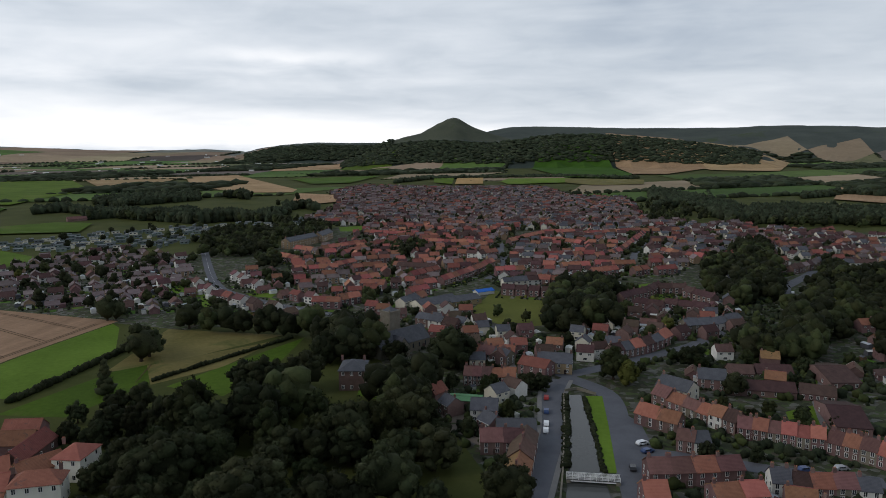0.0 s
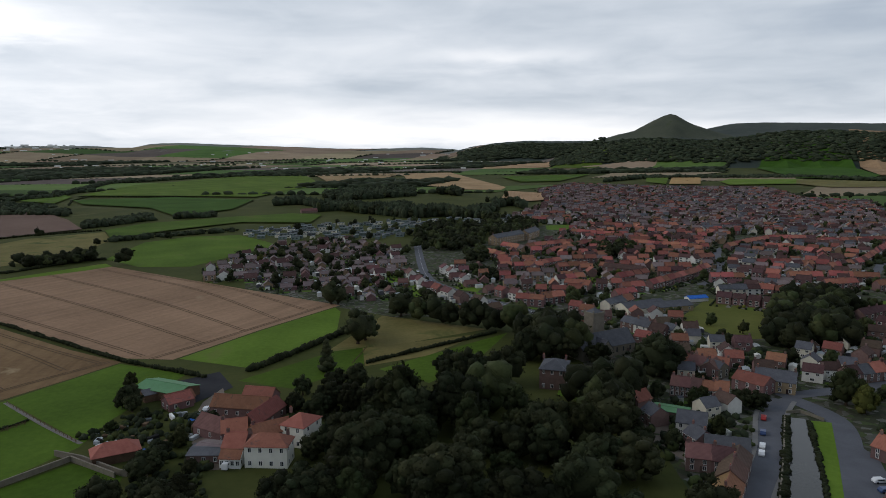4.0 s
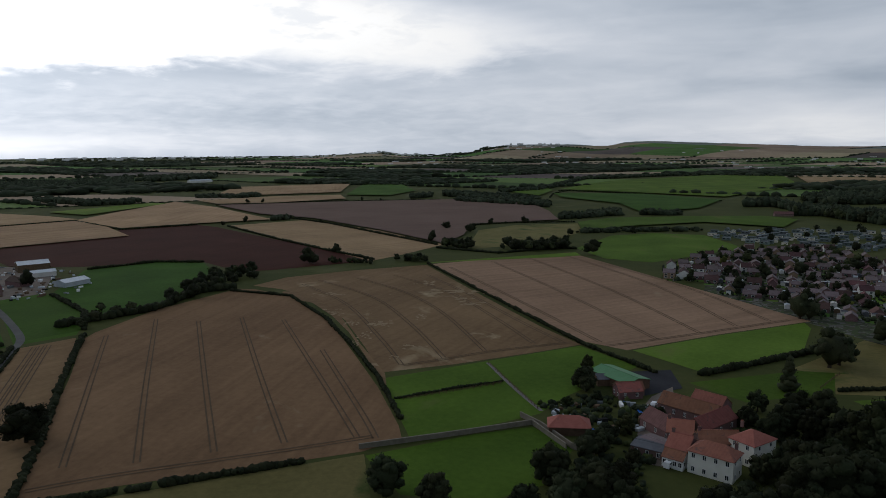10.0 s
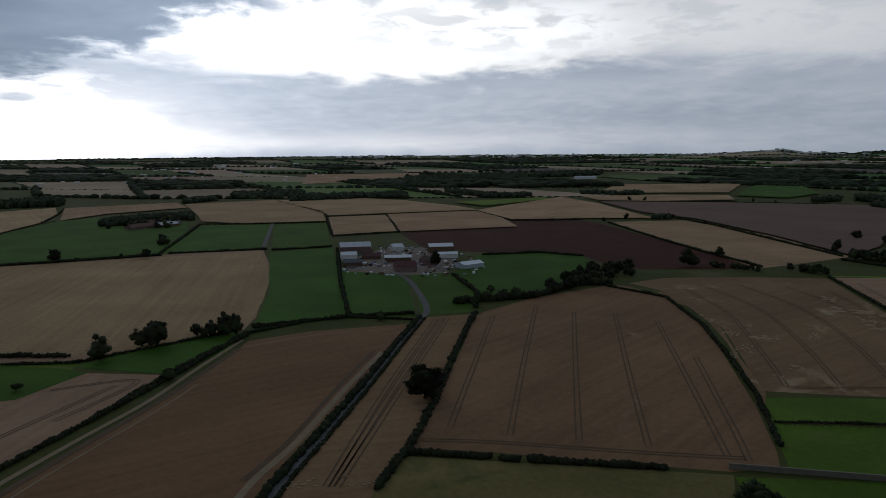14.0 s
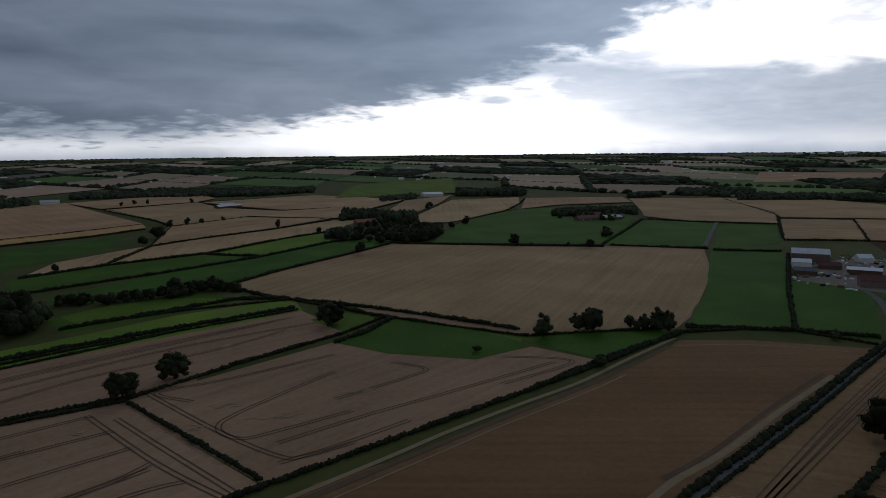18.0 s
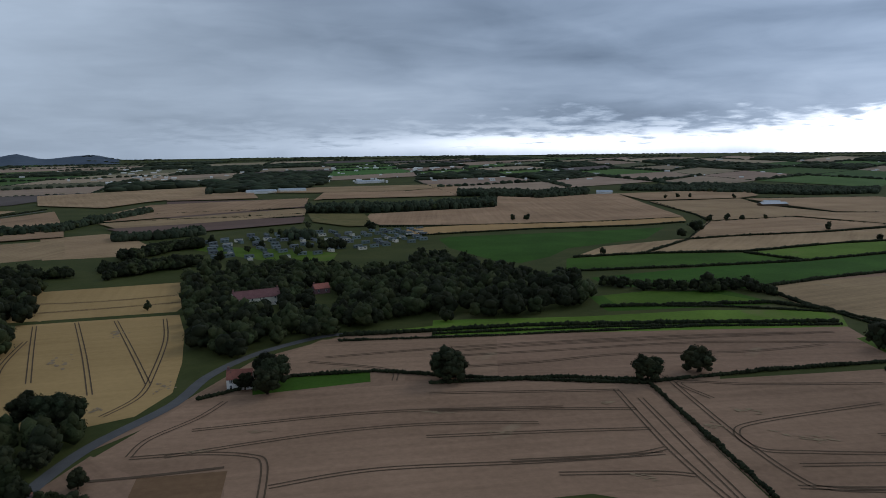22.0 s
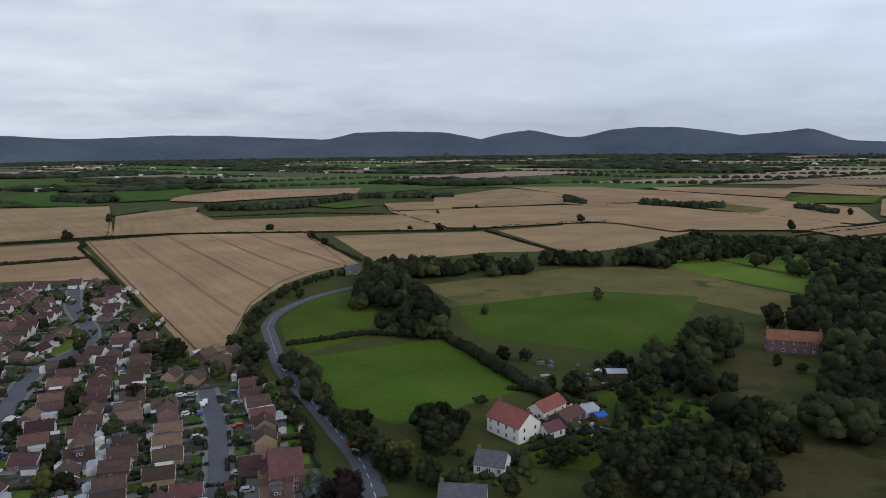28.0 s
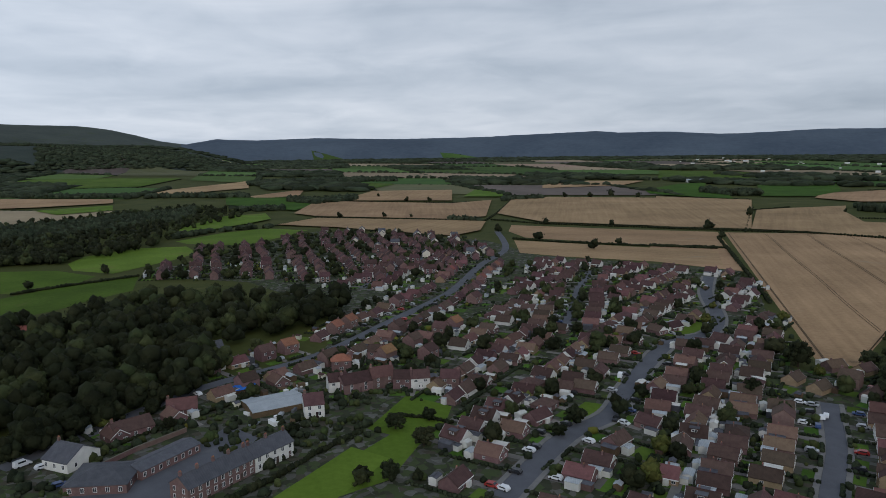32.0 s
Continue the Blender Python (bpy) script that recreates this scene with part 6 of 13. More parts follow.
def clutter(points, count, seed, label):
    """Trailers, bales, pallets and boxes that stand about in a yard."""
    rng = random.Random(seed)
    mats = ["white_trim", "tin", "timber", "van_roof", "blue_sheet", "red_paint", "tyre"]
    xs, ys = [p[0] for p in points], [p[1] for p in points]
    V, F, M = [], [], []
    while len(M) < count * 6:
        x, y = rng.uniform(min(xs), max(xs)), rng.uniform(min(ys), max(ys))
        if not inside(x, y, points) or any(math.hypot(x - a, y - b) < 5 for a, b in PLACED):
            if rng.random() < 0.002:
                break
            continue
        a, w, l, h = rng.uniform(0, 3.14), rng.uniform(0.8, 2.0), rng.uniform(1.0, 4.5), rng.uniform(0.5, 1.9)
        c, s = math.cos(a), math.sin(a)
        q = Shape().box(-l / 2, l / 2, -w / 2, w / 2, 0, h)
        n = len(V)
        V += [(x + p * c - r * s, y + p * s + r * c, u * (1 if u < h else rng.uniform(0.8, 1))) for p, r, u in q.v]
        F += [tuple(n + i for i in f) for f in q.f]
        M += [rng.choice((0, 0, 1, 1, 2, 2, 3, 3, 3, 6, 4 if rng.random() < 0.3 else 2))] * 6
    me = bpy.data.meshes.new("yard_clutter")
    me.from_pydata(V, [], F)
    for m in mats:
        me.materials.append(MAT[m])
    me.polygons.foreach_set("material_index", M)
    return tagged(new("yard_clutter", me), label, "clutter", kind="stuff")


def wall_line(name, points, height, thick, material, label, category="wall", cap=None):
    """A free-standing wall along a line, with a coping."""
    root = thing(name, label, category)
    for q0, q1, t, m, nm in ((-0.05, height, thick, material, "wall"), (height, height + 0.1, thick + 0.12, cap or "stone", "coping")):
        s = Shape()
        for (ax, ay), (bx, by) in zip(points, points[1:]):
            d = math.hypot(bx - ax, by - ay)
            ox, oy = -(by - ay) / d * t / 2, (bx - ax) / d * t / 2
            s.add([(ax + ox, ay + oy, q0), (bx + ox, by + oy, q0), (bx - ox, by - oy, q0), (ax - ox, ay - oy, q0), (ax + ox, ay + oy, q1), (bx + ox, by + oy, q1), (bx - ox, by - oy, q1), (ax - ox, ay - oy, q1)], [(3, 2, 1, 0), (4, 5, 6, 7), (0, 1, 5, 4), (1, 2, 6, 5), (2, 3, 7, 6), (3, 0, 4, 7)])
        part(nm, s, m, root)
    return root


def fence_line(points, label="post and rail timber fence across the grass"):
    root = thing("fence", label, "fence", "field fences")
    post = Shape().box(-0.07, 0.07, -0.07, 0.07, 0, 1.25).mesh("post", "timber")
    for x, y, a in along(points, 3.0):
        ob = new("post", post)
        ob.parent, ob.location = root, (x, y, 0)
    for z in (0.5, 0.85, 1.15):
        s = Shape()
        for (ax, ay), (bx, by) in zip(points, points[1:]):
            s.add([(ax, ay, z), (bx, by, z), (bx, by, z + 0.1), (ax, ay, z + 0.1), (ax + 0.04, ay + 0.04, z), (bx + 0.04, by + 0.04, z), (bx + 0.04, by + 0.04, z + 0.1), (ax + 0.04, ay + 0.04, z + 0.1)], [(0, 1, 2, 3), (7, 6, 5, 4), (3, 2, 6, 7), (0, 4, 5, 1)])
        part("rail", s, "timber", root)
    return root


def footbridge(ax, ay, bx, by):
    """A white-railed footbridge over the river."""
    L, a = math.hypot(bx - ax, by - ay), math.atan2(by - ay, bx - ax)
    root = thing("footbridge", "white-railed footbridge across the river", "bridge")
    root.location, root.rotation_euler = ((ax + bx) / 2, (ay + by) / 2, 0), (0, 0, a)
    part("deck", Shape().box(-L / 2, L / 2, -1.0, 1.0, 0.9, 1.1), "lane", root)
    part("beam", Shape().box(-L / 2, L / 2, -0.95, -0.75, 0.5, 0.9).box(-L / 2, L / 2, 0.75, 0.95, 0.5, 0.9), "white_trim", root)
    for x in (-L / 2 + 0.5, L / 2 - 0.5):
        part("abutment", Shape().box(x - 0.6, x + 0.6, -1.3, 1.3, 0, 0.9), "stone", root)
    for y in (-1.0, 1.0):
        for z in (1.35, 1.7, 2.05, 2.35):
            part("rail", Shape().box(-L / 2, L / 2, y - 0.05, y + 0.05, z, z + 0.12), "white_trim", root)
        for k in range(int(L / 1.6) + 1):
            x = -L / 2 + k * L / int(L / 1.6)
            part("post", Shape().box(x - 0.07, x + 0.07, y - 0.07, y + 0.07, 1.1, 2.5), "white_trim", root)
    return root


def church(x, y, turn):
    root = thing("church", "stone church with a slate roof and a squat square tower", "church")
    part("wall", Shape().gable_body(-18, 13, -5.5, 5.5, 0, 5.0, 10.5), "stone", root)
    part("roof", Shape().gable_roof(-18, 13, -5.5, 5.5, 5.0, 10.5), "slate", root)
    t = Shape().gable_body(-9, 0, -3.6, 3.6, 0, 4.6, 9.0).turned(1)
    t.v = [(p - 7, q, h) for p, q, h in t.v]
    part("transept", t, "stone", root)
    t = Shape().gable_roof(-9, 0, -3.6, 3.6, 4.6, 9.0).turned(1)
    t.v = [(p - 7, q, h) for p, q, h in t.v]
    part("transept_roof", t, "slate", root)
    tw = part("tower", Shape().box(2.0, 8.8, 11.0, 17.8, 0, 15.5).box(1.7, 9.1, 10.7, 18.1, 15.5, 16.3), "stone", root)
    s = Shape().add([(2.4, 11.4, 16.3), (8.4, 11.4, 16.3), (8.4, 17.4, 16.3), (2.4, 17.4, 16.3), (5.4, 14.4, 18.2)], [(3, 2, 1, 0), (0, 1, 4), (1, 2, 4), (2, 3, 4), (3, 0, 4)])
    part("tower_cap", s, "slate", tw)
    for px in (2.1, 8.7):
        for py in (11.1, 17.7):
            part("pinnacle", Shape().box(px - 0.25, px + 0.25, py - 0.25, py + 0.25, 16.3, 17.4), "stone", tw)
    part("aisle", Shape().box(-18, 13, 5.5, 11.0, 0, 3.6), "stone", root)
    part("aisle_roof", Shape().box(-18.3, 13.3, 5.5, 11.3, 3.6, 3.9), "slate", root)
    window_parts(root, [(k, -5.5, 2.8, 0, 1.0, 2.4) for k in (-11, -2, 2, 6, 10)] + [(-7, -9.05, 4.2, 0, 2.0, 3.4), (13, 0, 5, 1, 2.2, 4.0)], "stone")
    part("door", Shape().box(8, 9.6, -5.6, -5.4, 0.05, 2.6), "door_paint", root)
    root.location, root.rotation_euler = (x, y, 0), (0, 0, turn)
    PLACED.append((x, y))
    return root


def stand(ob, x, y, turn):
    """Puts a thing on the ground."""
    ob.location = (x, y, ground_z(x, y))
    ob.rotation_euler = (0, 0, turn)
    reach = max(v.co.x for v in ob.children[0].data.vertices)
    n = max(1, int(2 * reach / 7))
    for k in range(n):
        u = -reach + (k + 0.5) * 2 * reach / n
        PLACED.append((x + u * math.cos(turn), y + u * math.sin(turn)))
    return ob


# ---------------------------------------------------------------- the land

# ground of the village
sheet("village_ground", [(-378, 595.8), (-224.6, 640), (-165.8, 676), (-119.5, 908), (-32.2, 1716), (378.2, 1600), (359.7, 962), (517.1, 820), (108.7, 162.1), (21.5, 162.8), (2.8, 230.4), (-19.1, 270.6), (-45.2, 382), (-72.7, 395.8), (-136.2, 365), (-263.2, 410.5)], "garden", 0.015, "gardens, yards and verges between village houses", "ground")
sheet("village_ground", [(146.2, 150), (174.8, 177.1), (196.2, 160.8), (247.9, 145.3), (298.3, 114.4), (380.1, 124.3), (471.6, 230.5), (483.8, 324.4), (681, 311.5), (782, 293.7), (722, 87.3), (623, 30.1), (563.6, -126.9), (473.5, -119.3), (361.5, -98.7), (315, -93.4), (290.1, -120.8), (176.9, -76.3)], "garden", 0.015, "gardens, yards and verges between village houses", "ground")

# fields beside the lanes
field("tan_stubble", [(38, -238.8), (11, -272.7), (-24.7, -326.3), (-71.5, -352.7), (-264.8, -300.6), (-194.6, -218.3), (-107.4, -252.4), (1.5, -272)])
field("tan_stubble", [(-5.1, -176), (17.6, -220.2), (34.4, -237.5), (48.3, -213), (55.4, -186.1)])

# fields west of the hall
field("grass", [(-243.5, 148.9), (-226.2, 250.8), (-188.3, 246.5), (-181.9, 195.9), (-174.8, 173.1), (-179.9, 135.5), (-185.8, 124.2)])
field("grass", [(-182.8, 105.4), (-174.8, 143.1), (-167.7, 162.9), (-146.4, 160.2), (-134.8, 135.8), (-137.2, 118.1), (-154.9, 100.3)])
field("meadow", [(-145.6, 294.6), (-146.9, 367.5), (-82.5, 354.4), (-128.5, 301.1)])
field("grass", [(-162.2, 244.9), (-142.3, 295.2), (-128.9, 306.8), (-120.5, 278), (-135.8, 242.3)])
field("meadow", [(-131.6, 303.4), (-82.5, 344.9), (-97.4, 300.5), (-119.5, 277.4)])
field("grass", [(-112.1, 275.2), (-70.5, 350), (-74.1, 301.4), (-85.5, 263.9)])

# fields south-west
field("dark_grass", [(-559.7, -18.8), (-544.8, 31.3), (-396.6, 29), (-393, -9.5)])
field("dark_grass", [(-543.5, 35.7), (-535.2, 63.8), (-457.5, 78.9), (-401.4, 61), (-397.3, 32.5)])
field("tan_stubble", [(-353.2, -374.6), (-610, -386.9), (-698, -97.8), (-580.9, -75.6), (-405.9, -62.1), (-375.1, -64.8), (-328.3, -129.2), (-330.7, -205.9)], (1, 2))
field("grass", [(-273.5, -211.5), (-332.6, -212.6), (-330.7, -130.3), (-301.3, -125.8), (-271, -145)])
field("dark_grass", [(-321.8, -130.7), (-383.8, -67), (-343.7, -68.1), (-303.5, -84.3)])
F = [(-168.9, -232.2), (-274.5, -210.6), (-277.9, -148.6), (-311.9, -125.2), (-302.5, -81.7), (-210.6, -112), (-143.6, -138.2)]
field("tan_stubble", F, (0, 1))
field("tan_stubble", [(-139.9, -246.2), (-168.8, -229.9), (-143.1, -138.8), (-119.8, -142.9), (-92.4, -166.4)])
field("tan_stubble", [(23.6, -225.9), (-8.7, -215.7), (-6.5, -173.9), (3.9, -175.7)])
F = [(33.9, -234.9), (1.9, -281.6), (-111.2, -261.2), (-168.1, -228.3), (-144.2, -152.3), (-3.1, -176), (-5, -208.6), (17.9, -214.5)]
field("tan_stubble", F, (1, 2))
field("tan_stubble", [(-101.8, -340), (-324.5, -274.6), (-295.4, -218.9), (-174.4, -237.4), (-79.3, -270.9)], (0, 1))
field("bright_grass", [(-124.1, -365.6), (-349.1, -299.4), (-322.3, -269.6), (-113, -335)], (0, 1))
field("dark_grass", [(-237.7, -388.3), (-331.1, -374.5), (-331.5, -325), (-225.5, -347)])
field("grass", [(-305.9, -250.7), (-347.1, -257.1), (-330.3, -216.7), (-291.9, -216.3)])

# fields south
field("tan_stubble", [(-35.5, -325.4), (-58.7, -348.3), (-145, -325.3), (-117, -261.2), (-68.5, -288.5), (-36.4, -292.7)], (1, 2))
F = [(808, -164), (802, -296.8), (743, -382.4), (493.8, -303.8), (479.9, -257.7), (451.9, -216.1), (401, -169.4), (316.8, -120), (318.5, -106.1)]
field("stubble", F, (8, 0))
tramlines(F, (8, 0), 40)
field("bright_grass", [(326.1, -614.3), (241.0, -611.3), (226.7, -555.1), (227.7, -516.8), (264.2, -523.5), (335.9, -544.4), (348.4, -574.3)])
field("bright_grass", [(314.8, -464.8), (340.0, -510.5), (332.6, -538.9), (259.2, -513.6), (211.7, -498.7), (193.5, -448.9), (258.6, -460.1)])
field("grass", [(284.8, -144.3), (268.4, -211.7), (188.6, -195.2), (193, -131.7), (221.5, -125.3)])
field("grass", [(315.1, -150.6), (356.6, -167.1), (400, -213), (398.4, -243.1), (343.6, -222.2), (298, -188.4), (289.8, -147.5)])
field("meadow", [(385.9, -284.8), (364.2, -410.3), (319.3, -478.8), (238.2, -449.7), (192.9, -444), (167.1, -370.6), (204.1, -379), (242, -381.6), (283.9, -346.9), (311.9, -267)])
field("grass", [(318.2, -262.8), (300.4, -338.7), (291.7, -361.9), (239, -393.9), (185.5, -286.2), (199.1, -256), (239.9, -238), (262.9, -227.9)])
field("grass", [(148.4, -151), (145.9, -188.9), (128.5, -180), (127.3, -154.8), (139.4, -145.1)])
field("grass", [(169, -204.4), (159.3, -230.3), (119.7, -222.6), (134, -194.1)])
field("rough_pasture", [(88.9, -160.6), (98.9, -204.6), (93.2, -238.5), (67.9, -265.2), (56.7, -203.2), (59.8, -170.8), (72.9, -157.8)])
field("rough_pasture", [(163.9, -296), (131.9, -301.2), (123.8, -260.9), (131.3, -241.5)])


# fields north
field("playing_field", [(15.7, 406.8), (33.9, 466.1), (67.5, 445.9), (54.8, 372.6), (34.3, 365.1)])

# stubble fields round the lane, drawn after the grass beside them
field("dull_stubble", [(-400.9, 70), (-436, 109.7), (-454.6, 146.5), (-468.6, 172.1), (-459.3, 181.4), (-422, 190.5), (-358.4, 182.9), (-293.4, 161.9), (-234.6, 142.1), (-196.8, 127.1), (-186.9, 121.9), (-185.9, 106.6), (-191.9, 87.6), (-209, 37.5), (-215.9, 12), (-254.4, 24.6), (-326, 45.7), (-390, 62.2)])
field("patchy_stubble", [(-472, 185.1), (-487.4, 218), (-483.1, 270.1), (-467.6, 331.9), (-344.2, 288.9), (-265.7, 262.6), (-227.4, 252.9), (-231.2, 228.4), (-240.3, 184.8), (-250.7, 152.5), (-286.4, 167.1), (-342.8, 186.9), (-400.1, 199.6), (-447.6, 195.8)])
field("tan_stubble", [(-468.8, 338.5), (-441.8, 473.8), (-181.6, 385.8), (-197.3, 321.3), (-207.5, 262.6), (-229.3, 258.4), (-304.6, 282)])
field("dull_stubble", [(-390.9, 34.5), (-395, 59.8), (-326.7, 43.1), (-254.4, 24.6), (-216.4, 13.4), (-188.4, 2.1), (-158.8, -9), (-160.8, -33.6), (-195.3, -23.6), (-228.5, -14.6), (-280.5, 0.5), (-334, 17)])
field("brown_stubble", [(-353.9, -58.5), (-368.8, -28.6), (-376.6, 17.1), (-379.5, 26.6), (-345.6, 19.7), (-289.4, 0.2), (-214.4, -24.2), (-180.2, -33.8), (-156.1, -37.4), (-128.5, -123), (-151.3, -124), (-174.2, -111.4), (-221.8, -94.5), (-272.6, -77.6), (-330.6, -62.8)])
field("pale_stubble", [(130.3, -569.5), (105.6, -586.8), (83.9, -447.1), (108.4, -467.4)])
field("pale_stubble", [(127, -522.6), (126.1, -544.9), (-1.6, -545.3), (-1.9, -490.1), (11.6, -444), (103.6, -450.6)])
field("pale_stubble", [(101.8, -442.2), (9.7, -435.3), (6.8, -389.3), (7.6, -332.9), (11, -290.9), (23.4, -269), (37.7, -264.7), (76, -271.5), (84.9, -320.1), (92.5, -392.9)])
field("dull_stubble", [(19.5, -215.4), (-5.9, -211), (-1.7, -184.6), (22.5, -192.7)])
field("dark_grass", [(-20.1, -295.2), (-69.2, -289.4), (-65.9, -275.4), (-18.7, -276.8)])
field("patchy_stubble", [(-440.1, 193.0), (-431.7, 201.6), (-401.8, 200.8), (-360.2, 192.2), (-295.4, 169.1), (-248.6, 154.1), (-222.7, 139.1), (-242.0, 146.6), (-273.1, 159.4), (-317.9, 175.5), (-357.2, 186.2), (-395.2, 192.8), (-423.8, 185.5)])
field("bright_grass", [(-205.6, 264.5), (-196, 319.3), (-182, 379.5), (-174.1, 370.3), (-157.3, 329.3), (-166.8, 261.1)])

# hedges
hedge([(-463.6, 166.1), (-421.8, 190.4), (-352.1, 179.8), (-288.4, 162.1), (-246.4, 149.1), (-200.7, 130.6)], 2.0, 1.7)
hedge([(-471.8, 336.1), (-224.5, 253), (-177.7, 244.7)], 2.0, 1.7)
hedge([(-164, 256.7), (-152.1, 326.1), (-151.7, 339.6)], 3.0, 3.0)
hedge([(-120.2, 281.7), (-76.7, 347.9)], 2.0, 1.7)
hedge([(-425.1, 56.8), (-435.9, 109.7), (-471.2, 147.6), (-469, 170.2)], 5, 5)
hedge([(-380.1, -59.6), (-396.8, -9.9), (-386.4, 26.4)], 1.6, 1.4)
hedge([(-269.6, -92.7), (-303.7, -83.1), (-366.1, -60.7)], 2.5, 2.5)
hedge([(-121.1, -142.4), (-144.9, -134.6), (-210.2, -112.1), (-297.1, -82.4), (-368.3, -61.4), (-386.6, -36.3)], 2.0, 1.7)
hedge([(-170.3, -230.5), (-145, -139.3)], 1.8, 1.5)
hedge([(-88, -263.7), (-143.4, -250.2), (-173.2, -232.4), (-226.7, -226.9), (-289, -216)], 2.0, 1.7)
hedge([(-289, -216), (-330.3, -216.7), (-350.4, -348.8)], 1.8, 1.5)
hedge([(-330.3, -216.7), (-326.2, -131.2), (-376.5, -65.4)], 1.8, 1.5)
hedge([(-114.7, -336.9), (-205.2, -316.1), (-322.3, -273)], 1.8, 1.5)
hedge([(-230.9, -360), (-293.7, -332.6), (-343.3, -295.5)], 1.8, 1.5)
hedge([(1.7, -278.4), (-37.2, -293.8), (-70.8, -287.6), (-111.2, -261.5), (-169.8, -231.4)], 1.8, 1.5)
hedge([(-66.5, -341.8), (-142.3, -322.1), (-260.3, -296.9)], 1.6, 1.4)
hedge([(307.8, -148.1), (300.2, -188.6), (268.8, -211.7)], 3, 3)
hedge([(266.9, -213.8), (187.5, -192.6), (166.7, -188.9)], 5, 5)

# roads
road("main_road", [(153.9, -98), (174.9, -106.6), (197.9, -112.2), (232.7, -120.2), (274.6, -129), (324.7, -147.2), (352.5, -158.5), (378.5, -179.5), (400.7, -214), (411.1, -252.5)], 7.0, "grey asphalt country road with a dashed centre line", dashes=True)
road("street", [(174.7, -62.2), (203.1, -72.9), (229, -82.7), (271.2, -94.3)], 6.0, "grey asphalt residential street", kerb=True)
road("main_road", [(175.2, 169.5), (198.3, 162.4), (251, 147), (302.6, 116), (376.8, 96.8), (458.9, 78.4), (563.4, 72.8), (662, 61.2), (797, 83.4)], 6.5, "grey asphalt village road", kerb=False)
road("estate_road", [(181.5, 17.5), (225.1, 1.2), (247.6, -14.4), (275.7, -22.3), (315, -34.9), (349.5, -49.1), (368.3, -69.5), (406.6, -80.8), (469.4, -85.8), (531.6, -98.6)], 7.5, "grey asphalt estate road", kerb=True)
road("street", [(376.3, 2.8), (417.9, -1.7), (478.5, -5.5), (546.3, -14.6)], 5.5, "grey asphalt side street")
road("street", [(461, 142), (529.8, 135.2), (638, 124.6)], 5.5, "grey asphalt side street")
road("main_road", [(-231.8, 678), (-164.7, 501.3), (-130.4, 451.5), (-102.3, 425.9), (-74.7, 407.1), (-44.9, 379.4)], 7.0, "grey asphalt village road", dashes=True)
road("street", [(32.2, 510.1), (47.1, 548.6), (53.8, 615.7), (54.6, 668.9), (67.2, 718), (89.6, 736)], 6.5, "grey asphalt street with parked cars between brick houses")
road("street", [(145.7, 551.6), (159.7, 590.9), (185.8, 665.2), (221.3, 750)], 6.5, "grey asphalt residential street")
road("street", [(-108.4, 597.7), (-103.2, 610.1), (-89.0, 597.3)], 6, "grey close between houses with parked cars")
road("street", [(-34.1, 530.3), (-19.2, 534.9)], 8, "grey car park before brick flats")
road("street", [(197.7, 391.0), (212.2, 427.9), (230.2, 468.2), (243.4, 486.0), (272.0, 518.6), (287.1, 537.9)], 8, "grey asphalt road beside the stream")
road("high_street", [(22.3, 175.1), (30.3, 203.8), (37.5, 230), (42.3, 263.4), (48, 282.2)], 8.0, "wide grey asphalt high street beside the river", kerb=True)
road("high_street", [(52, 174.9), (55.1, 199.8), (59, 225), (63.7, 253.9), (61.6, 269.6), (50.8, 285.1)], 8.0, "wide grey asphalt high street beside the river")
road("bridge_road", [(48.5, 285.1), (73.3, 300.3), (107.8, 322.5), (124.5, 335.9), (157.4, 372.3)], 7.0, "grey asphalt road over the river bridge")
road("lane", [(55.8, -187.3), (48.4, -215.5), (35.2, -245.2), (10.6, -276.6), (-3.4, -308.2), (-25.8, -334.7), (-56.7, -352.7), (-72, -354.4)], 5.0, "narrow grey country lane", material='lane')
road("lane", [(-952, -117.7), (-685, -96.5)], 4, "narrow farm track", material='lane')

# wheel tracks, margins and flattened straw
tracks([[(-389.8, 73), (-343, 59.7), (-231.2, 28.3)], [(-411.7, 103.6), (-300.4, 70.1), (-221.1, 47.1)], [(-390.9, 120.7), (-286.3, 89.7), (-214.2, 68.7)], [(-384.5, 143.1), (-280.3, 111.1), (-207.1, 89.4)], [(-365, 159.8), (-252.5, 127.1), (-196.7, 110.5)], [(-297, 149.1), (-215.8, 123.2), (-192.2, 115.1)], [(-221.1, 17.4), (-216.6, 39), (-208, 67.1), (-200.5, 91.5), (-194, 115.1)]])
tracks([[(-454.8, 215.1), (-380.4, 207.9), (-298.7, 182.5), (-254.4, 166.2)], [(-461.6, 231.1), (-386.4, 231.1), (-313.2, 210.8), (-250.9, 187.2)], [(-452.8, 257.4), (-385.6, 256), (-321, 239.5), (-247.9, 209.2)], [(-443.6, 285.1), (-367.2, 279), (-295.9, 256.5), (-242.9, 236.1)], [(-429.1, 305.4), (-349.4, 283.8), (-283.9, 262.7), (-235.9, 248.9)], [(-253.1, 165.3), (-248.7, 188.2), (-245, 212), (-232.9, 251.8)]])
blots([(-362.8, 190.9, 7.1, 7.1), (-335.1, 185.9, 4.3, 6.3), (-322, 198.8, 7.9, 8.7), (-273.3, 186.8, 7, 5.8), (-367.2, 279, 15.1, 12.9), (-327.6, 270.3, 11.8, 9.5), (-401.9, 285.8, 8, 8.4), (-306.5, 179.2, 3.4, 6.6), (-410.3, 212.6, 9.5, 7.2), (-264.6, 170, 2.5, 3.5), (-347.9, 273.2, 7.3, 8.5), (-298.8, 168.3, 2.8, 5.1), (-322.5, 224.8, 4.5, 5.4)])
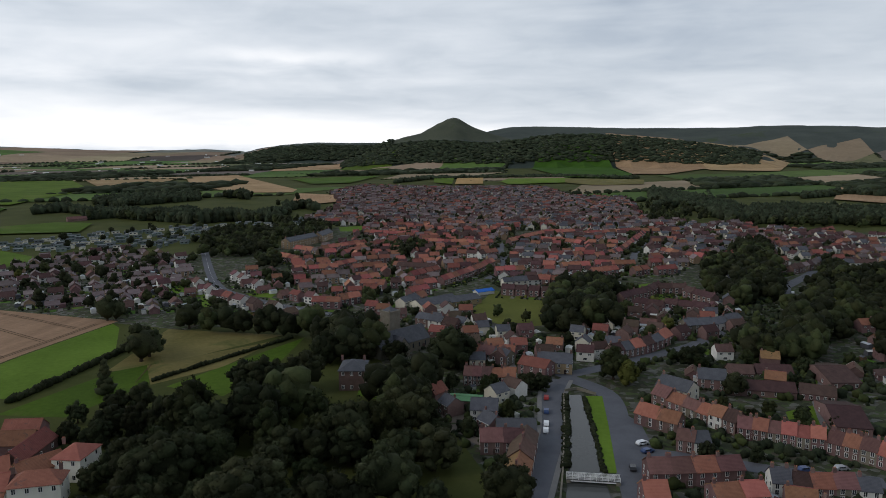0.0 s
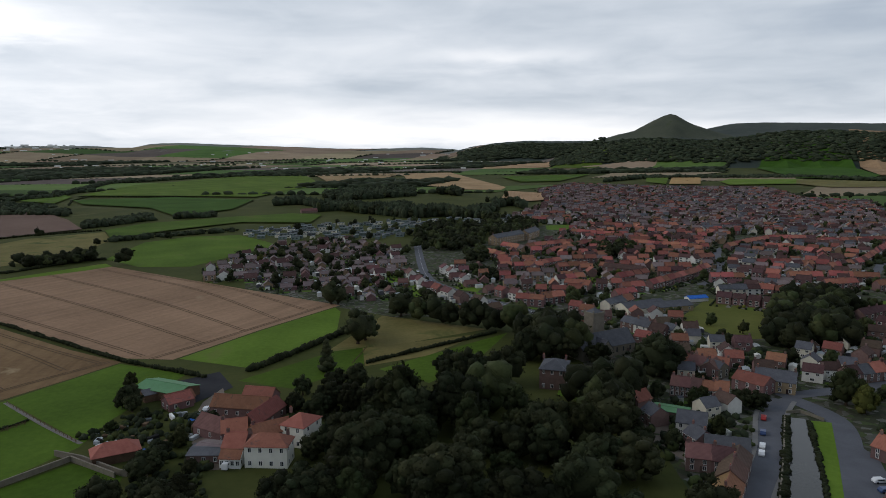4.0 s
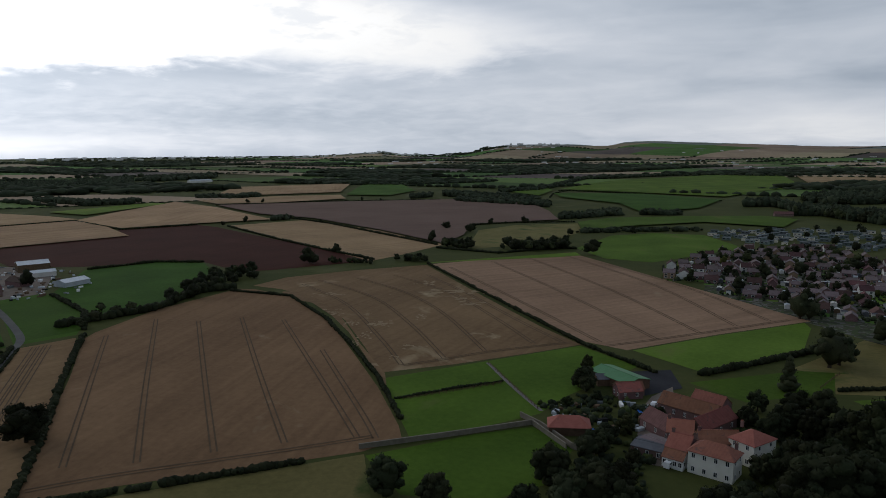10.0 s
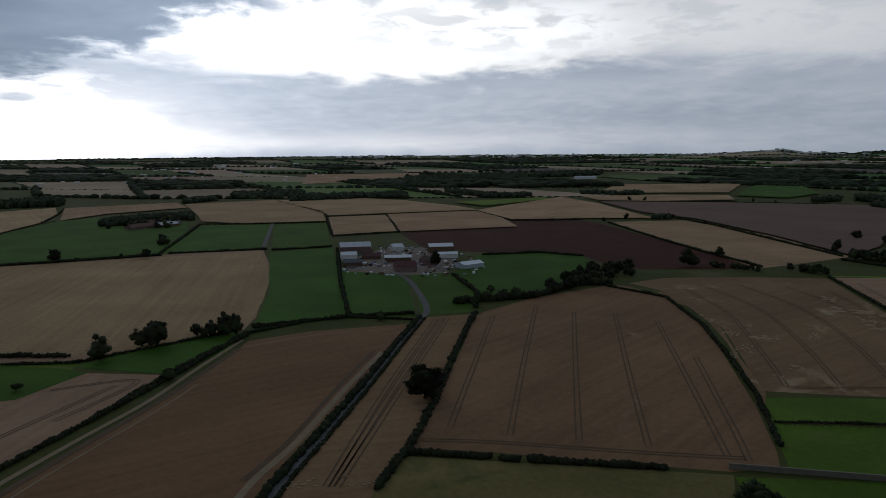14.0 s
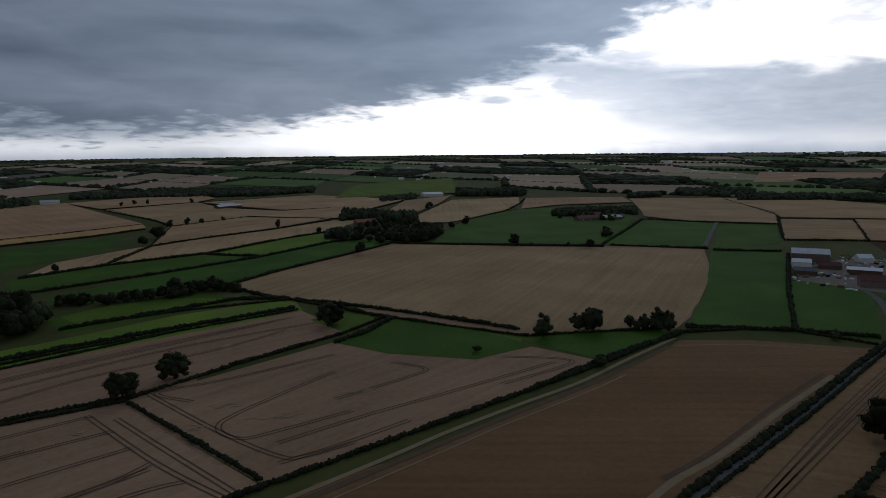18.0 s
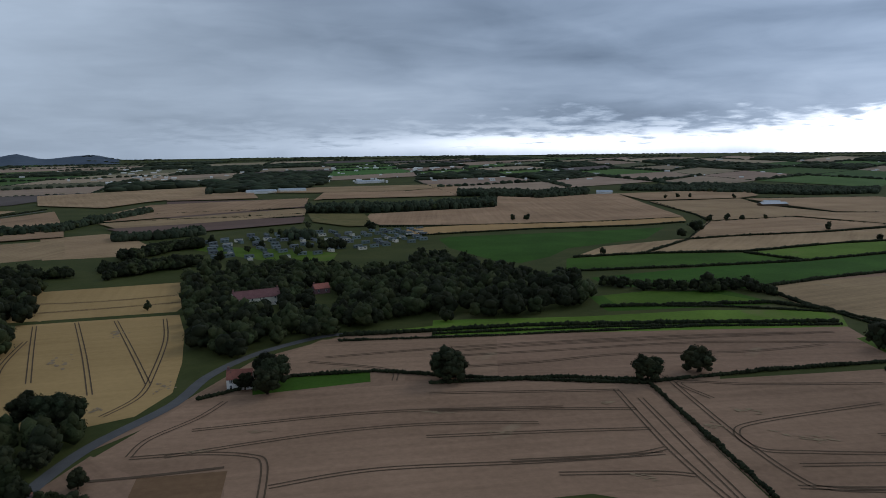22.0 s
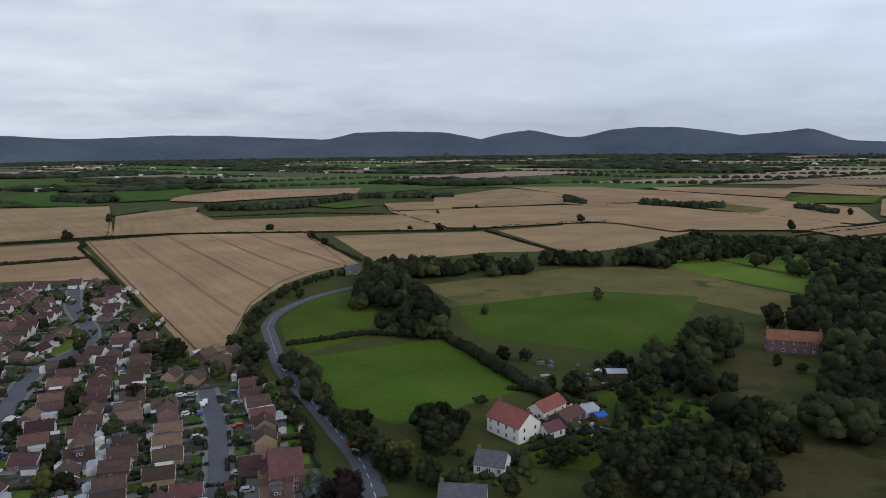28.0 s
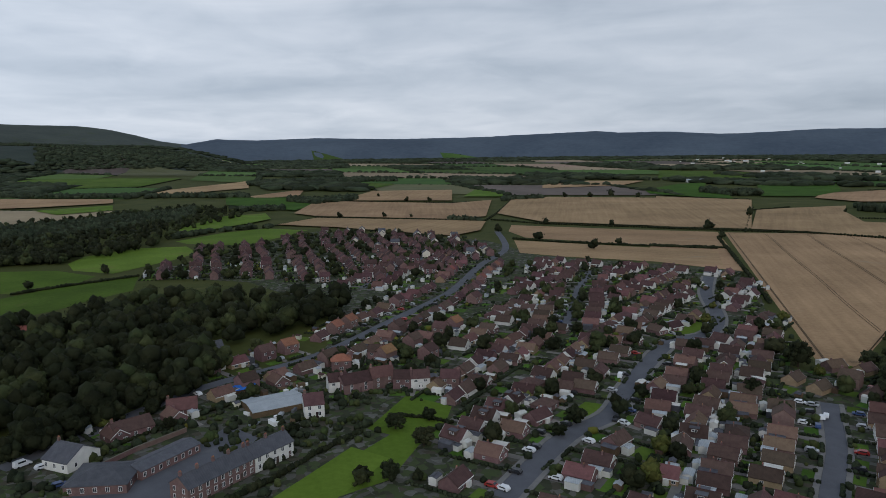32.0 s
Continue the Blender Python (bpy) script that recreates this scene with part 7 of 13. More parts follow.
tracks([[(-447, 340.3), (-322.1, 298.3), (-224.2, 263.3)], [(-448.2, 386.2), (-311, 333.5), (-210.3, 289.2)], [(-441.4, 422.7), (-307.1, 369.1), (-205, 317.1)], [(-429.4, 456.8), (-301.4, 406.4), (-200.8, 344.1)], [(-388.3, 451.6), (-278, 414.3), (-195.2, 368.5)], [(-218.2, 260.5), (-209.6, 293), (-200.4, 331.9), (-190.4, 379.2)]])
tracks([[(-388, 40.2), (-278.1, 9.2), (-192.2, -12.2)], [(-387.5, 46.5), (-270.3, 13.2), (-191.4, -9.2)], [(-388.4, 43.4), (-274.1, 11.2), (-191.8, -10.7)]])
blots([(-195, -17.6, 6.3, 2.8), (-192.5, -0.9, 4.8, 1.7), (-198.4, -7.1, 3.3, 1.1)])
road("field_margin", [(-325.2, 7.5), (-276.2, -8.2), (-225.5, -23), (-198, -33.4), (-169.4, -39.9)], 2.6, "pale straw strip left along the field edge", material="straw_line", lift=0.12)
road("field_margin", [(-326.2, 3.7), (-277.1, -11.6), (-226.2, -25.8), (-198.8, -36.4)], 2.0, "dark bare soil strip along the field edge", material="soil_line", lift=0.12)
road("lane", [(-391.6, 32.1), (-342, 17.5), (-280.5, 0.5), (-229.9, -14.6), (-195.8, -25.4), (-165.2, -33.1)], 3.2, "narrow grey farm lane", material="lane", lift=0.12)
road("lane", [(-535.5, 25), (-498.3, 33.3), (-418, 37.1), (-391.6, 32.1)], 4.0, "narrow grey farm lane", material="lane", lift=0.12)
hedge([(-392, 30.8), (-342.5, 15.9), (-281, -1.3), (-230.4, -16.4), (-196.3, -27.3), (-165.7, -35)], 2.2, 2.4)
hedge([(-388.6, 33.3), (-340.5, 19.3), (-280, 2.4), (-229.3, -12.7), (-195.2, -23.3), (-164.6, -30.8)], 1.3, 1.4)
hedge([(-396.9, 63.4), (-324.8, 42.9), (-253.2, 24.7), (-214.5, 12.6), (-188.4, 2.1)], 2.2, 2.4)
hedge([(-211.4, 11.3), (-204.3, 37.5)], 2.2, 2.4)
hedge([(-203.1, 40.3), (-201.6, 45.9)], 2.2, 2.4)
hedge([(-200.7, 49.2), (-196.6, 64.4)], 2.2, 2.4)
hedge([(-196.3, 65.5), (-190.2, 87.8)], 2.2, 2.4)
road("field_margin", [(-137.6, -125.9), (-149.9, -122), (-177.2, -114), (-201.4, -107.3), (-235.3, -95.9), (-270.7, -83.2), (-313.2, -73.1), (-356.2, -61.6)], 2.2, "pale straw strip left along the field edge", material="straw_line", lift=0.12)
road("field_margin", [(-134.5, -123.1), (-146.4, -119.1), (-172.5, -111), (-195, -103.8), (-228.7, -93.1), (-263.7, -80.9), (-302.2, -70.3), (-340.3, -60.9)], 2.8, "dark bare soil strip along the field edge", material="soil_line", lift=0.12)
road("field_margin", [(-129.9, -119), (-141.5, -115.3), (-167, -107.5), (-189.2, -100.7), (-214.4, -93.1), (-256, -78.4), (-288.4, -69)], 0.8, "pale straw strip left along the field edge", material="straw_line", lift=0.12)
road("field_margin", [(-342.7, -58), (-359.7, -27.8), (-367.1, 15.4)], 1.0, "pale straw strip left along the field edge", material="straw_line", lift=0.12)
tracks([[(-84.1, -253.1), (-125.6, -239.2), (-154.8, -229.4)], [(-77.7, -235.6), (-116.3, -222.4), (-149.5, -209.8)], [(-69.6, -213.5), (-114, -201.3), (-142.9, -192.4)], [(-88, -186.4), (-122.6, -177.6), (-137.9, -177.3)], [(-97.5, -173.7), (-124.7, -164), (-134.1, -158.4)], [(-154.1, -230.3), (-138.8, -176.1), (-131.6, -137.2)], [(-157.3, -218.7), (-146.4, -179.5), (-134.8, -136.3)]])
tracks([[(-182.7, -237.9), (-166, -178.3), (-160.1, -146.1), (-163.7, -138.4), (-179.3, -130.8)], [(-236.6, -181.6), (-183.1, -183.9), (-167.8, -179.6), (-164.9, -166), (-179.3, -157.9), (-202.5, -147.7)], [(-182.3, -208.4), (-183.1, -228.5), (-208.5, -215.8), (-257.3, -197.4)], [(-156, -142.4), (-174.5, -134.2), (-204.2, -124.4)], [(-167.6, -152.8), (-202.5, -140.1), (-235.3, -125.6), (-292, -102)], [(-259.5, -167.1), (-257.8, -148.7), (-245, -149.4), (-209.4, -160.8)], [(-289.2, -126.4), (-298, -100.4), (-290.2, -95.3), (-254.3, -110.9)]])
blots([(-163.8, -187.7, 6.1, 2.8), (-185.8, -192.7, 8.8, 3.3), (-185, -168.4, 10.4, 2.9), (-143.3, -219.9, 6.2, 3), (-118.4, -163.8, 5, 1.5), (-222.5, -153.9, 8.9, 2.6), (-154.9, -177.8, 3.9, 2), (-95.1, -207.1, 5.2, 1.7)])
tracks([[(3.9, -247.7), (-59.4, -241), (-125.6, -221)], [(12.2, -228.2), (-36.5, -229), (-74.9, -223.2), (-109.9, -210.7)], [(22.9, -232), (17.7, -244.7), (1.8, -258.9), (-8.3, -273.1)], [(22.5, -231), (1.9, -226.9), (-12.6, -219.8), (-16.7, -211.6), (-12.3, -182.8)], [(-16.3, -195.9), (-48.3, -195.7), (-95.9, -183), (-134.9, -174.4)]])
tracks([[(-54.4, -316.7), (-112.3, -310.6), (-168.1, -300.6), (-241.6, -283.8), (-306, -264.2)], [(-46.7, -312.4), (-76.6, -288.9), (-75.5, -272.9)], [(-107.4, -297.7), (-160.6, -287.4), (-232.5, -273.1), (-303.7, -243.3)]])
tracks([[(-103, -304.8), (-146.4, -300.5), (-202.8, -288.7), (-294.4, -266.5)], [(-105.6, -280.4), (-142.4, -274.1), (-183.7, -270.7), (-237.5, -253.3), (-283.3, -248.3)]])
blots([(1.9, -228.3, 5.7, 1.5), (-59.9, -295.2, 7.4, 2.5), (-17.9, -238.4, 5, 1.6), (-78.2, -233.2, 8, 1.7)])
tracks([[(85, -435.8), (76.1, -377.7), (67.8, -325.5)], [(64.2, -436.4), (51.2, -361.7), (41.7, -300.2)], [(43.6, -432.4), (29.8, -357.7), (20.8, -306.7)], [(17.4, -427.3), (15.8, -378.3), (19.1, -323.7), (23.2, -291.6), (34.9, -272.9)], [(83.2, -401.4), (84.2, -355.1), (77.9, -310.7), (71.5, -273.2)], [(107.7, -504.1), (58.8, -494.2), (4.7, -497.7)], [(103.1, -472.6), (56.2, -470.5), (8.4, -472.2)]])
blots([(60.9, -352.8, 5.6, 10.8), (39.3, -402.3, 5.2, 8.4), (62.4, -285.8, 2.7, 4.3), (14.9, -299.2, 3.5, 6.4), (37.6, -281.4, 3.3, 4.2)])
road("field_margin", [(33.7, -218.6), (19.6, -216.2), (-5.1, -213.6)], 1.6, "dark bare soil strip along the field edge", material="soil_line", lift=0.12)
road("path", [(-232.8, 198), (-199.2, 184), (-176.2, 175.6)], 1.6, "grey trodden path across the paddock", material="drive", lift=0.12)
hedge([(-219.6, 140.5), (-215.2, 162.4), (-209.4, 186.5)], 1.3, 1.4)

# ground of the village
sheet("lawn", [(175.1, 62.2), (180.4, 70.7), (204.3, 64.5), (218.7, 59), (222.2, 67.9), (256.9, 62.2), (247.5, 42.8), (233.7, 42.5), (211.2, 47.7), (187, 50.8)], "bright_grass", 0.06, "bright green garden lawns behind houses", "lawn")
sheet("verge", [(239.6, 3.3), (259.4, -5.7), (257.4, -15.9), (241.6, -10.2), (228.7, -0.6)], "bright_grass", 0.06, "bright green mown verges beside the road", "verge")
sheet("verge", [(264.5, -11.5), (271.6, -16.7), (269, -20.8), (261.3, -18.2)], "bright_grass", 0.06, "bright green mown verge beside the road", "verge")
sheet("verge", [(364.4, -39.9), (384.2, -56.5), (405.8, -74.7), (380.4, -73.6), (357.4, -52.8)], "bright_grass", 0.06, "green mown verge beside the road", "verge")
sheet("green", [(133.8, 275.5), (154.9, 280.9), (155.1, 268.5), (137.3, 268.7)], "bright_grass", 0.06, "green lawn between low homes", "lawn")
sheet("green", [(123.6, 244.7), (137.2, 251.3), (131.8, 231.5), (120, 233.1)], "bright_grass", 0.06, "green lawn between low homes", "lawn")
sheet("green", [(-119.1, 814), (-126.4, 856), (-101.0, 874), (-87.8, 848), (-87.6, 813)], "bright_grass", 0.06, "bright green strip of grass beside houses", "lawn")
sheet("green", [(-50.0, 516.5), (-37.9, 555.9), (-21.7, 545.1), (-24.6, 511.3), (-38.5, 502.7)], "bright_grass", 0.06, "green lawn before brick flats", "lawn")
sheet("green", [(-131.3, 475.6), (-131.1, 489.7), (-110.3, 460.0), (-110.6, 445.7), (-127.1, 453.0)], "bright_grass", 0.06, "mown verge beside the road", "lawn")
sheet("green", [(-146.9, 418.7), (-161.2, 461.0), (-148.0, 460.7), (-136.6, 426.3)], "bright_grass", 0.06, "green garden lawn beside the road", "lawn")
sheet("green", [(-189.6, 461.5), (-197.5, 501.7), (-172.8, 501.2), (-163.1, 461.0)], "bright_grass", 0.06, "green lawn between bungalows", "lawn")
sheet("green", [(127.5, 429.5), (139.3, 455.0), (149.2, 451.2), (143.7, 427.5), (129.9, 412.2)], "bright_grass", 0.06, "bright green lawn in a court of low homes", "lawn")
sheet("green", [(93.6, 355.5), (105.7, 384.5), (119.0, 376.6), (110.2, 357.5)], "bright_grass", 0.06, "green garden behind houses", "lawn")
sheet("green", [(103.7, 542.2), (117.9, 557.6), (120.1, 536.7), (103.3, 517.7)], "bright_grass", 0.06, "green garden lawn among houses", "lawn")
sheet("green", [(124.8, 478.3), (145.8, 490.2), (146.1, 477.8), (122.8, 462.8)], "bright_grass", 0.06, "green garden strip among trees", "lawn")
sheet("green", [(-14.9, 634.4), (3.2, 655.3), (8.0, 616.9), (-6.8, 601.3)], "bright_grass", 0.06, "green garden among trees", "lawn")
sheet("green", [(238.3, 419.4), (286.0, 491.4), (326.4, 512.7), (306.4, 480.6), (261.2, 435.2)], "bright_grass", 0.06, "pale green meadow beside the stream", "lawn")
sheet("yard", [(1, 248.8), (11.3, 247), (9.8, 235.3), (-3, 236.4)], "gravel", 0.05, "pale yard behind shops", "yard")

# village houses
stand(long_building("manor_house", "square brick manor with a grey slate roof and white windows", "brick", "slate", 10.1, 14, 8.0, 11.0, 3, 2, True, 2, "house"), -36.3, 276.5, -0.01)
stand(long_building("hall_wing", "white rendered hall wing with sash windows under red pantiles", "white_stucco", "pantile", 13.0, 8, 6.6, 9.6, 4, 2, True, 2, "house"), -109.8, 180.6, 0.23)
stand(long_building("hall_wing", "white rendered hall wing under a red pantile hip", "white_stucco", "orange_tile", 8.6, 11, 6.8, 9.8, 2, 2, True, 1, "house"), -108.2, 197.9, -0.08)
stand(long_building("conservatory_wing", "brick wing with glazed garden front under pantiles", "brick", "orange_tile", 6.8, 9, 5.2, 8.2, 4, 1, False, 1, "house"), -121.1, 180.9, 0.23)
stand(long_building("brick_barn", "long red brick barn under weathered red pantiles", "brick", "pantile", 20.9, 8, 4.2, 7.4, 5, 1, False, 0, "barn"), -139.3, 212.2, 0.10)
stand(long_building("brick_barn", "red brick stable range under red pantiles", "brick", "pantile", 19.3, 7.5, 4.0, 7.0, 3, 1, False, 0, "barn"), -127.9, 206.9, 1.57)
stand(long_building("stable", "low brick stable under weathered red-brown tiles", "brick", "red_tile", 16.7, 8, 3.4, 6.6, 3, 1, False, 0, "building"), -136.4, 193.8, -0.27)
stand(long_building("brick_barn", "tall brick barn end under red pantiles", "brick", "pantile", 11.7, 8, 4.6, 7.8, 2, 1, False, 0, "barn"), -137.2, 221.1, 0.08)
stand(long_building("hall_range", "brick range behind the hall under red pantiles", "brick", "pantile", 12.4, 7, 5.0, 7.8, 3, 2, False, 1, "house"), -116.7, 192.8, 0.88)
stand(long_building("garden_room", "glazed garden room under red pantiles with roof lights", "white_trim", "pantile", 6.4, 5, 3.2, 5.0, 4, 1, False, 0, "building"), -119.7, 175.8, 0.22)
stand(long_building("grey_shed", "low outbuilding under a flat pale grey roof", "brick", "concrete_tile", 10.4, 7, 2.8, 3.2, 2, 1, False, 0, "building"), -129.8, 181.1, 0.01)
stand(long_building("shed", "small brick shed under a pantile roof", "brick", "pantile", 10.3, 7, 2.8, 4.6, 2, 1), -169.1, 215.7, 1.00)
stand(long_building("cart_shed", "open cart shed under a bright red pantile roof", "timber", "orange_tile", 13.7, 8, 2.8, 5.8, 0, 1, True), -157.4, 169.9, 0.81)
stand(long_building("farm_shed", "farm shed with a green sheet roof", "timber", "green_tin", 21.5, 12, 3.6, 5.0), -179.2, 222.5, -0.14)
stand(long_building("white_farmhouse", "long white farmhouse with sash windows under red pantiles", "white_stucco", "pantile", 15.3, 10, 5.2, 9.2, 4, 2, False, 2, "house"), 161.2, -157.3, 3.13)
stand(long_building("farm_wing", "white farm wing under red pantiles", "white_stucco", "pantile", 14.0, 7, 3.4, 6.0, 3, 1), 165.9, -178.4, -1.43)
stand(long_building("white_cottage", "white cottage under a grey slate roof", "white_render", "slate", 9.2, 8, 2.9, 5.8, 3, 1, False, 1, "house"), 146.2, -134.0, -2.58)
stand(long_building("brick_house", "long red brick house under orange pantiles", "brick", "pantile", 23.1, 10, 6.0, 9.5, 5, 2, False, 2, "house"), 146.5, -321.1, -2.57)
stand(long_building("roadside_cottage", "white and brick roadside cottage under red pantiles", "white_render", "pantile", 9.9, 7, 4.6, 7.4, 3, 2, False, 1, "house"), -15.0, -288.3, 2.96)
stand(long_building("farm_barn", "large farm barn under a pale metal roof in the yard", "brick", "tin", 28.5, 22, 6, 9, category="barn"), -660.3, -7.9, 1.64)
stand(long_building("farm_barn", "white farm shed with a pale metal roof in the yard", "white_render", "pale_tin", 13.5, 10, 4.5, 6.5, category="barn"), -614.8, -13.1, 1.73)
stand(long_building("farm_barn", "low dark farm shed under grey sheets in the yard", "timber", "slate", 15.6, 9, 3.5, 5.5, category="barn"), -578.6, -9.2, 1.62)
stand(long_building("farm_barn", "long farm shed under a pale roof in the yard", "timber", "pale_tin", 22.6, 9, 4, 5.5, category="barn"), -596.0, 28.9, 1.54)
stand(long_building("farm_barn", "brick farm house under a red roof in the yard", "brick", "red_tile", 16.7, 10, 4.5, 7.5, category="barn"), -549.3, 32.0, 1.74)
stand(long_building("farm_barn", "dark farm barn under a pale grey roof in the yard", "timber", "pale_tin", 22.6, 16, 6, 8, category="barn"), -646.0, 70.8, 1.59)
stand(long_building("farm_barn", "low pale farm shed in the yard", "white_render", "pale_tin", 18.7, 8, 3.5, 5, category="barn"), -610.5, 72.5, 1.62)
stand(long_building("farm_barn", "low pale metal farm barn in the yard", "tin", "pale_tin", 20, 12, 3.4, 5.0, category="barn"), -557.0, 84.6, 2.06)
stand(long_building("farm_barn", "white gabled farm shed in the yard", "white_render", "pale_tin", 11.3, 9, 4, 6.5, category="barn"), -661.2, 30.9, 1.95)
stand(long_building("farm_barn", "small brick farm store in the yard", "brick", "brown_tile", 16.1, 8, 3.5, 6, category="barn"), -578.3, 53.4, 0.51)
stand(long_building("farm_barn", "low timber farm shed in the yard", "timber", "brown_tile", 16.0, 8, 3, 5, category="barn"), -614.3, 6.6, 1.66)

# east side streets
PLACED += [(243.4, -11.2), (252.4, -11.2), (261.4, -11.2), (234.4, -2.2), (243.4, -2.2), (252.4, -2.2)]
PLACED += [(189.4, 53.6), (200.4, 53.6), (211.4, 53.6), (222.4, 53.6), (233.4, 53.6), (244.4, 53.6)]
street([(181.5, 17.5), (225.1, 1.2), (247.6, -14.4), (275.7, -22.3), (315, -34.9), (349.5, -49.1), (368.3, -69.5)], ['bungalow', 'dormer', 'bungalow', 'bungalow_red', 'bungalow_side'], 3, spacing=10.5, back=15)
street([(174.7, -62.2), (203.1, -72.9), (229, -82.7), (271.2, -94.3)], ['bungalow_buff', 'buff', 'bungalow_red', 'gabled', 'dormer'], 4, spacing=12, back=15)
street([(251, 147), (302.6, 116), (376.8, 96.8), (458.9, 78.4), (563.4, 72.8)], ['bungalow_red', 'semi', 'bungalow_side', 'gabled', 'bungalow_side_red'], 5, spacing=14, back=15, sides=(1, -1))
house("bungalow_buff", 293.8, -88.3, 0.90)
house("bungalow_buff", 284.1, -95.0, 0.80)
house("buff", 292.4, -108.8, 1.00)
house("bungalow", 278.5, -111.6, 0.90)
house("bungalow_red", 313.7, -109.9, 0.50)
house("bungalow_buff", 310.2, -120.5, 0.70)
street([(376.3, 2.8), (417.9, -1.7), (478.5, -5.5), (546.3, -14.6)], ['bungalow', 'bungalow_side', 'bungalow_red', 'dormer', 'bungalow_hip', 'bungalow_buff'], 6, spacing=13, back=13)
street([(461, 142), (529.8, 135.2), (638, 124.6)], ['bungalow', 'bungalow_side', 'bungalow_red', 'dormer', 'bungalow_hip', 'bungalow_buff'], 7, spacing=13, back=13)
estate([(256.9, 62.2), (341.3, 50), (494.2, 35.7), (591.8, 23.8), (546, -123.1), (455.8, -115), (361.5, -98.7), (277.6, -78.9), (244.9, -82.6), (177.1, -61.3), (170.1, -17.4), (229.4, 20.2), (190.6, 28.2)], ['bungalow_side', 'dormer', 'bungalow_side_red', 'bungalow_red', 'bungalow_hip', 'dormer', 'bungalow', 'bungalow', 'bungalow_buff', 'bungalow'], 8, -0.40, row=20, spacing=10.5, gap=8.6, limit=300)
estate([(296.3, 97.6), (346.6, 92.2), (470.7, 60.9), (435.5, 49.2), (301.3, 62.1), (299.2, 77.3)], ['gabled', 'semi', 'bungalow_red'], 9, -0.40, row=26, gap=11)
joined_houses([(472.8, 317.2), (635, 356), (672, 307.8), (771, 289.7), (717, 146), (660, 85.2), (534.6, 91.2), (470.9, 145), (484.1, 218.5)], 10, 0.40, ['far_brown'], gap=9)
joined_houses([(787, 260.2), (740, 121.1), (617, 66.8), (546.1, 91), (455.9, 154.3)], 11, 0.30, ['far_brown', 'far_grey'], gap=9)
house("white", 259.6, 91.3, -1.06)
house("white", 268.4, 59.5, -1.23)
stand(long_building("nursery_shed", "long shed under a pale blue-grey metal roof", "timber", "tin", 20.5, 15, 2.2, 3.2), 237.4, 108.2, -0.85)
stand(long_building("school_block", "long low brick building with a flat-pitched dark roof", "brick", "slate", 22.4, 8, 2.8, 3.9, 8, 1), 187.1, 122.7, -0.31)
stand(long_building("brick_terrace", "red brick terrace under a slate roof with white windows", "brick", "slate", 23.2, 8, 4.8, 7.4, 9, 2, False, 5, "terrace", 6), 175.9, 99.7, -0.40)
stand(long_building("brick_terrace", "brick and white terrace under a slate roof", "white_render", "slate", 15.0, 8, 4.8, 7.4, 5, 2, False, 3, "terrace", 3), 193.6, 91.7, -0.44)
stand(long_building("grey_bungalow", "white house under a pale grey roof", "white_render", "slate", 10.6, 12, 3.2, 6.6, 3, 1, False, 1, "house"), 182.7, 150.8, -1.78)
stand(long_building("bungalow", "brick bungalow with roof panels and white gable", "brick", "brown_tile", 13.0, 9, 2.8, 5.4, 3, 1, False, 1, "bungalow"), 206.3, 146.6, -0.62)
stand(long_building("bungalow", "red-brown roofed brick bungalow", "brick", "red_tile", 10.5, 9, 2.8, 5.6, 3, 1, False, 1, "bungalow"), 226.9, 139.5, -1.06)
stand(long_building("white_chalet", "white gabled house under a steep slate roof", "white_render", "slate", 13.1, 9, 3.2, 8.0, 2, 2, False, 1, "house"), 290.5, 163.8, -0.72)
stand(long_building("brick_hall", "long brick house under an orange pantile roof", "brick", "pantile", 17.0, 10, 5.6, 9.0, 4, 2, False, 2, "house"), 301.9, 271.0, -1.26)
house("gabled", 266.9, 65.9, -1.43)
house("gabled", 270.3, 47.2, -1.54)
house("gabled", 301.9, 86.7, -1.43)
house("orange", 285.7, 98.3, -1.20)

# village centre
stand(long_building("village_hall", "dark slate-roofed hall by the high street", "stone", "slate", 12.7, 8, 4.6, 8.0, 4, 1), 23.5, 219.4, -0.01)
stand(long_building("brick_shop", "shop with white gable and slate roof", "white_render", "slate", 9.5, 9, 4.6, 7.4, 3, 2), 14.5, 240.2, -0.12)
stand(long_building("corner_house", "brick corner house under red pantiles", "brick", "pantile", 13.1, 9, 4.5, 7.0, 3, 2, False, 1, "house"), 39.4, 289.8, -0.62)
stand(long_building("corner_inn", "dark-roofed corner inn with orange lower walls", "buff_brick", "slate", 14.7, 10, 4.8, 7.8, 4, 2, False, 2, "inn", 2), 48.1, 294.5, -0.22)
stand(long_building("brick_outhouse", "tall brick outhouse under orange pantiles", "brick", "pantile", 7.6, 6, 4.2, 7.0), -3.2, 257.7, 0.90)
stand(long_building("green_roof_shed", "low shed under a pale green flat sheet roof", "brick", "green_tin", 12.2, 7, 3.0, 3.5), 8.1, 252.8, -0.20)
stand(long_building("cottage", "old cottage under a grey and red roof", "cream_render", "slate", 13.1, 9, 4.6, 7.6, 3, 2, False, 1, "house"), 89.7, 260.9, -0.85)
stand(long_building("brick_house", "brick house under dark slates", "brick", "slate", 10.5, 9, 4.6, 7.6, 3, 2, False, 1, "house"), 106.9, 272.1, -0.27)
stand(long_building("flats_row", "low brick homes under dark brown tiles with white trim", "brick", "brown_tile", 9.9, 9, 2.7, 5.2, 5, 1, False, 0, "terrace", 2), 123.5, 285.0, -0.16)
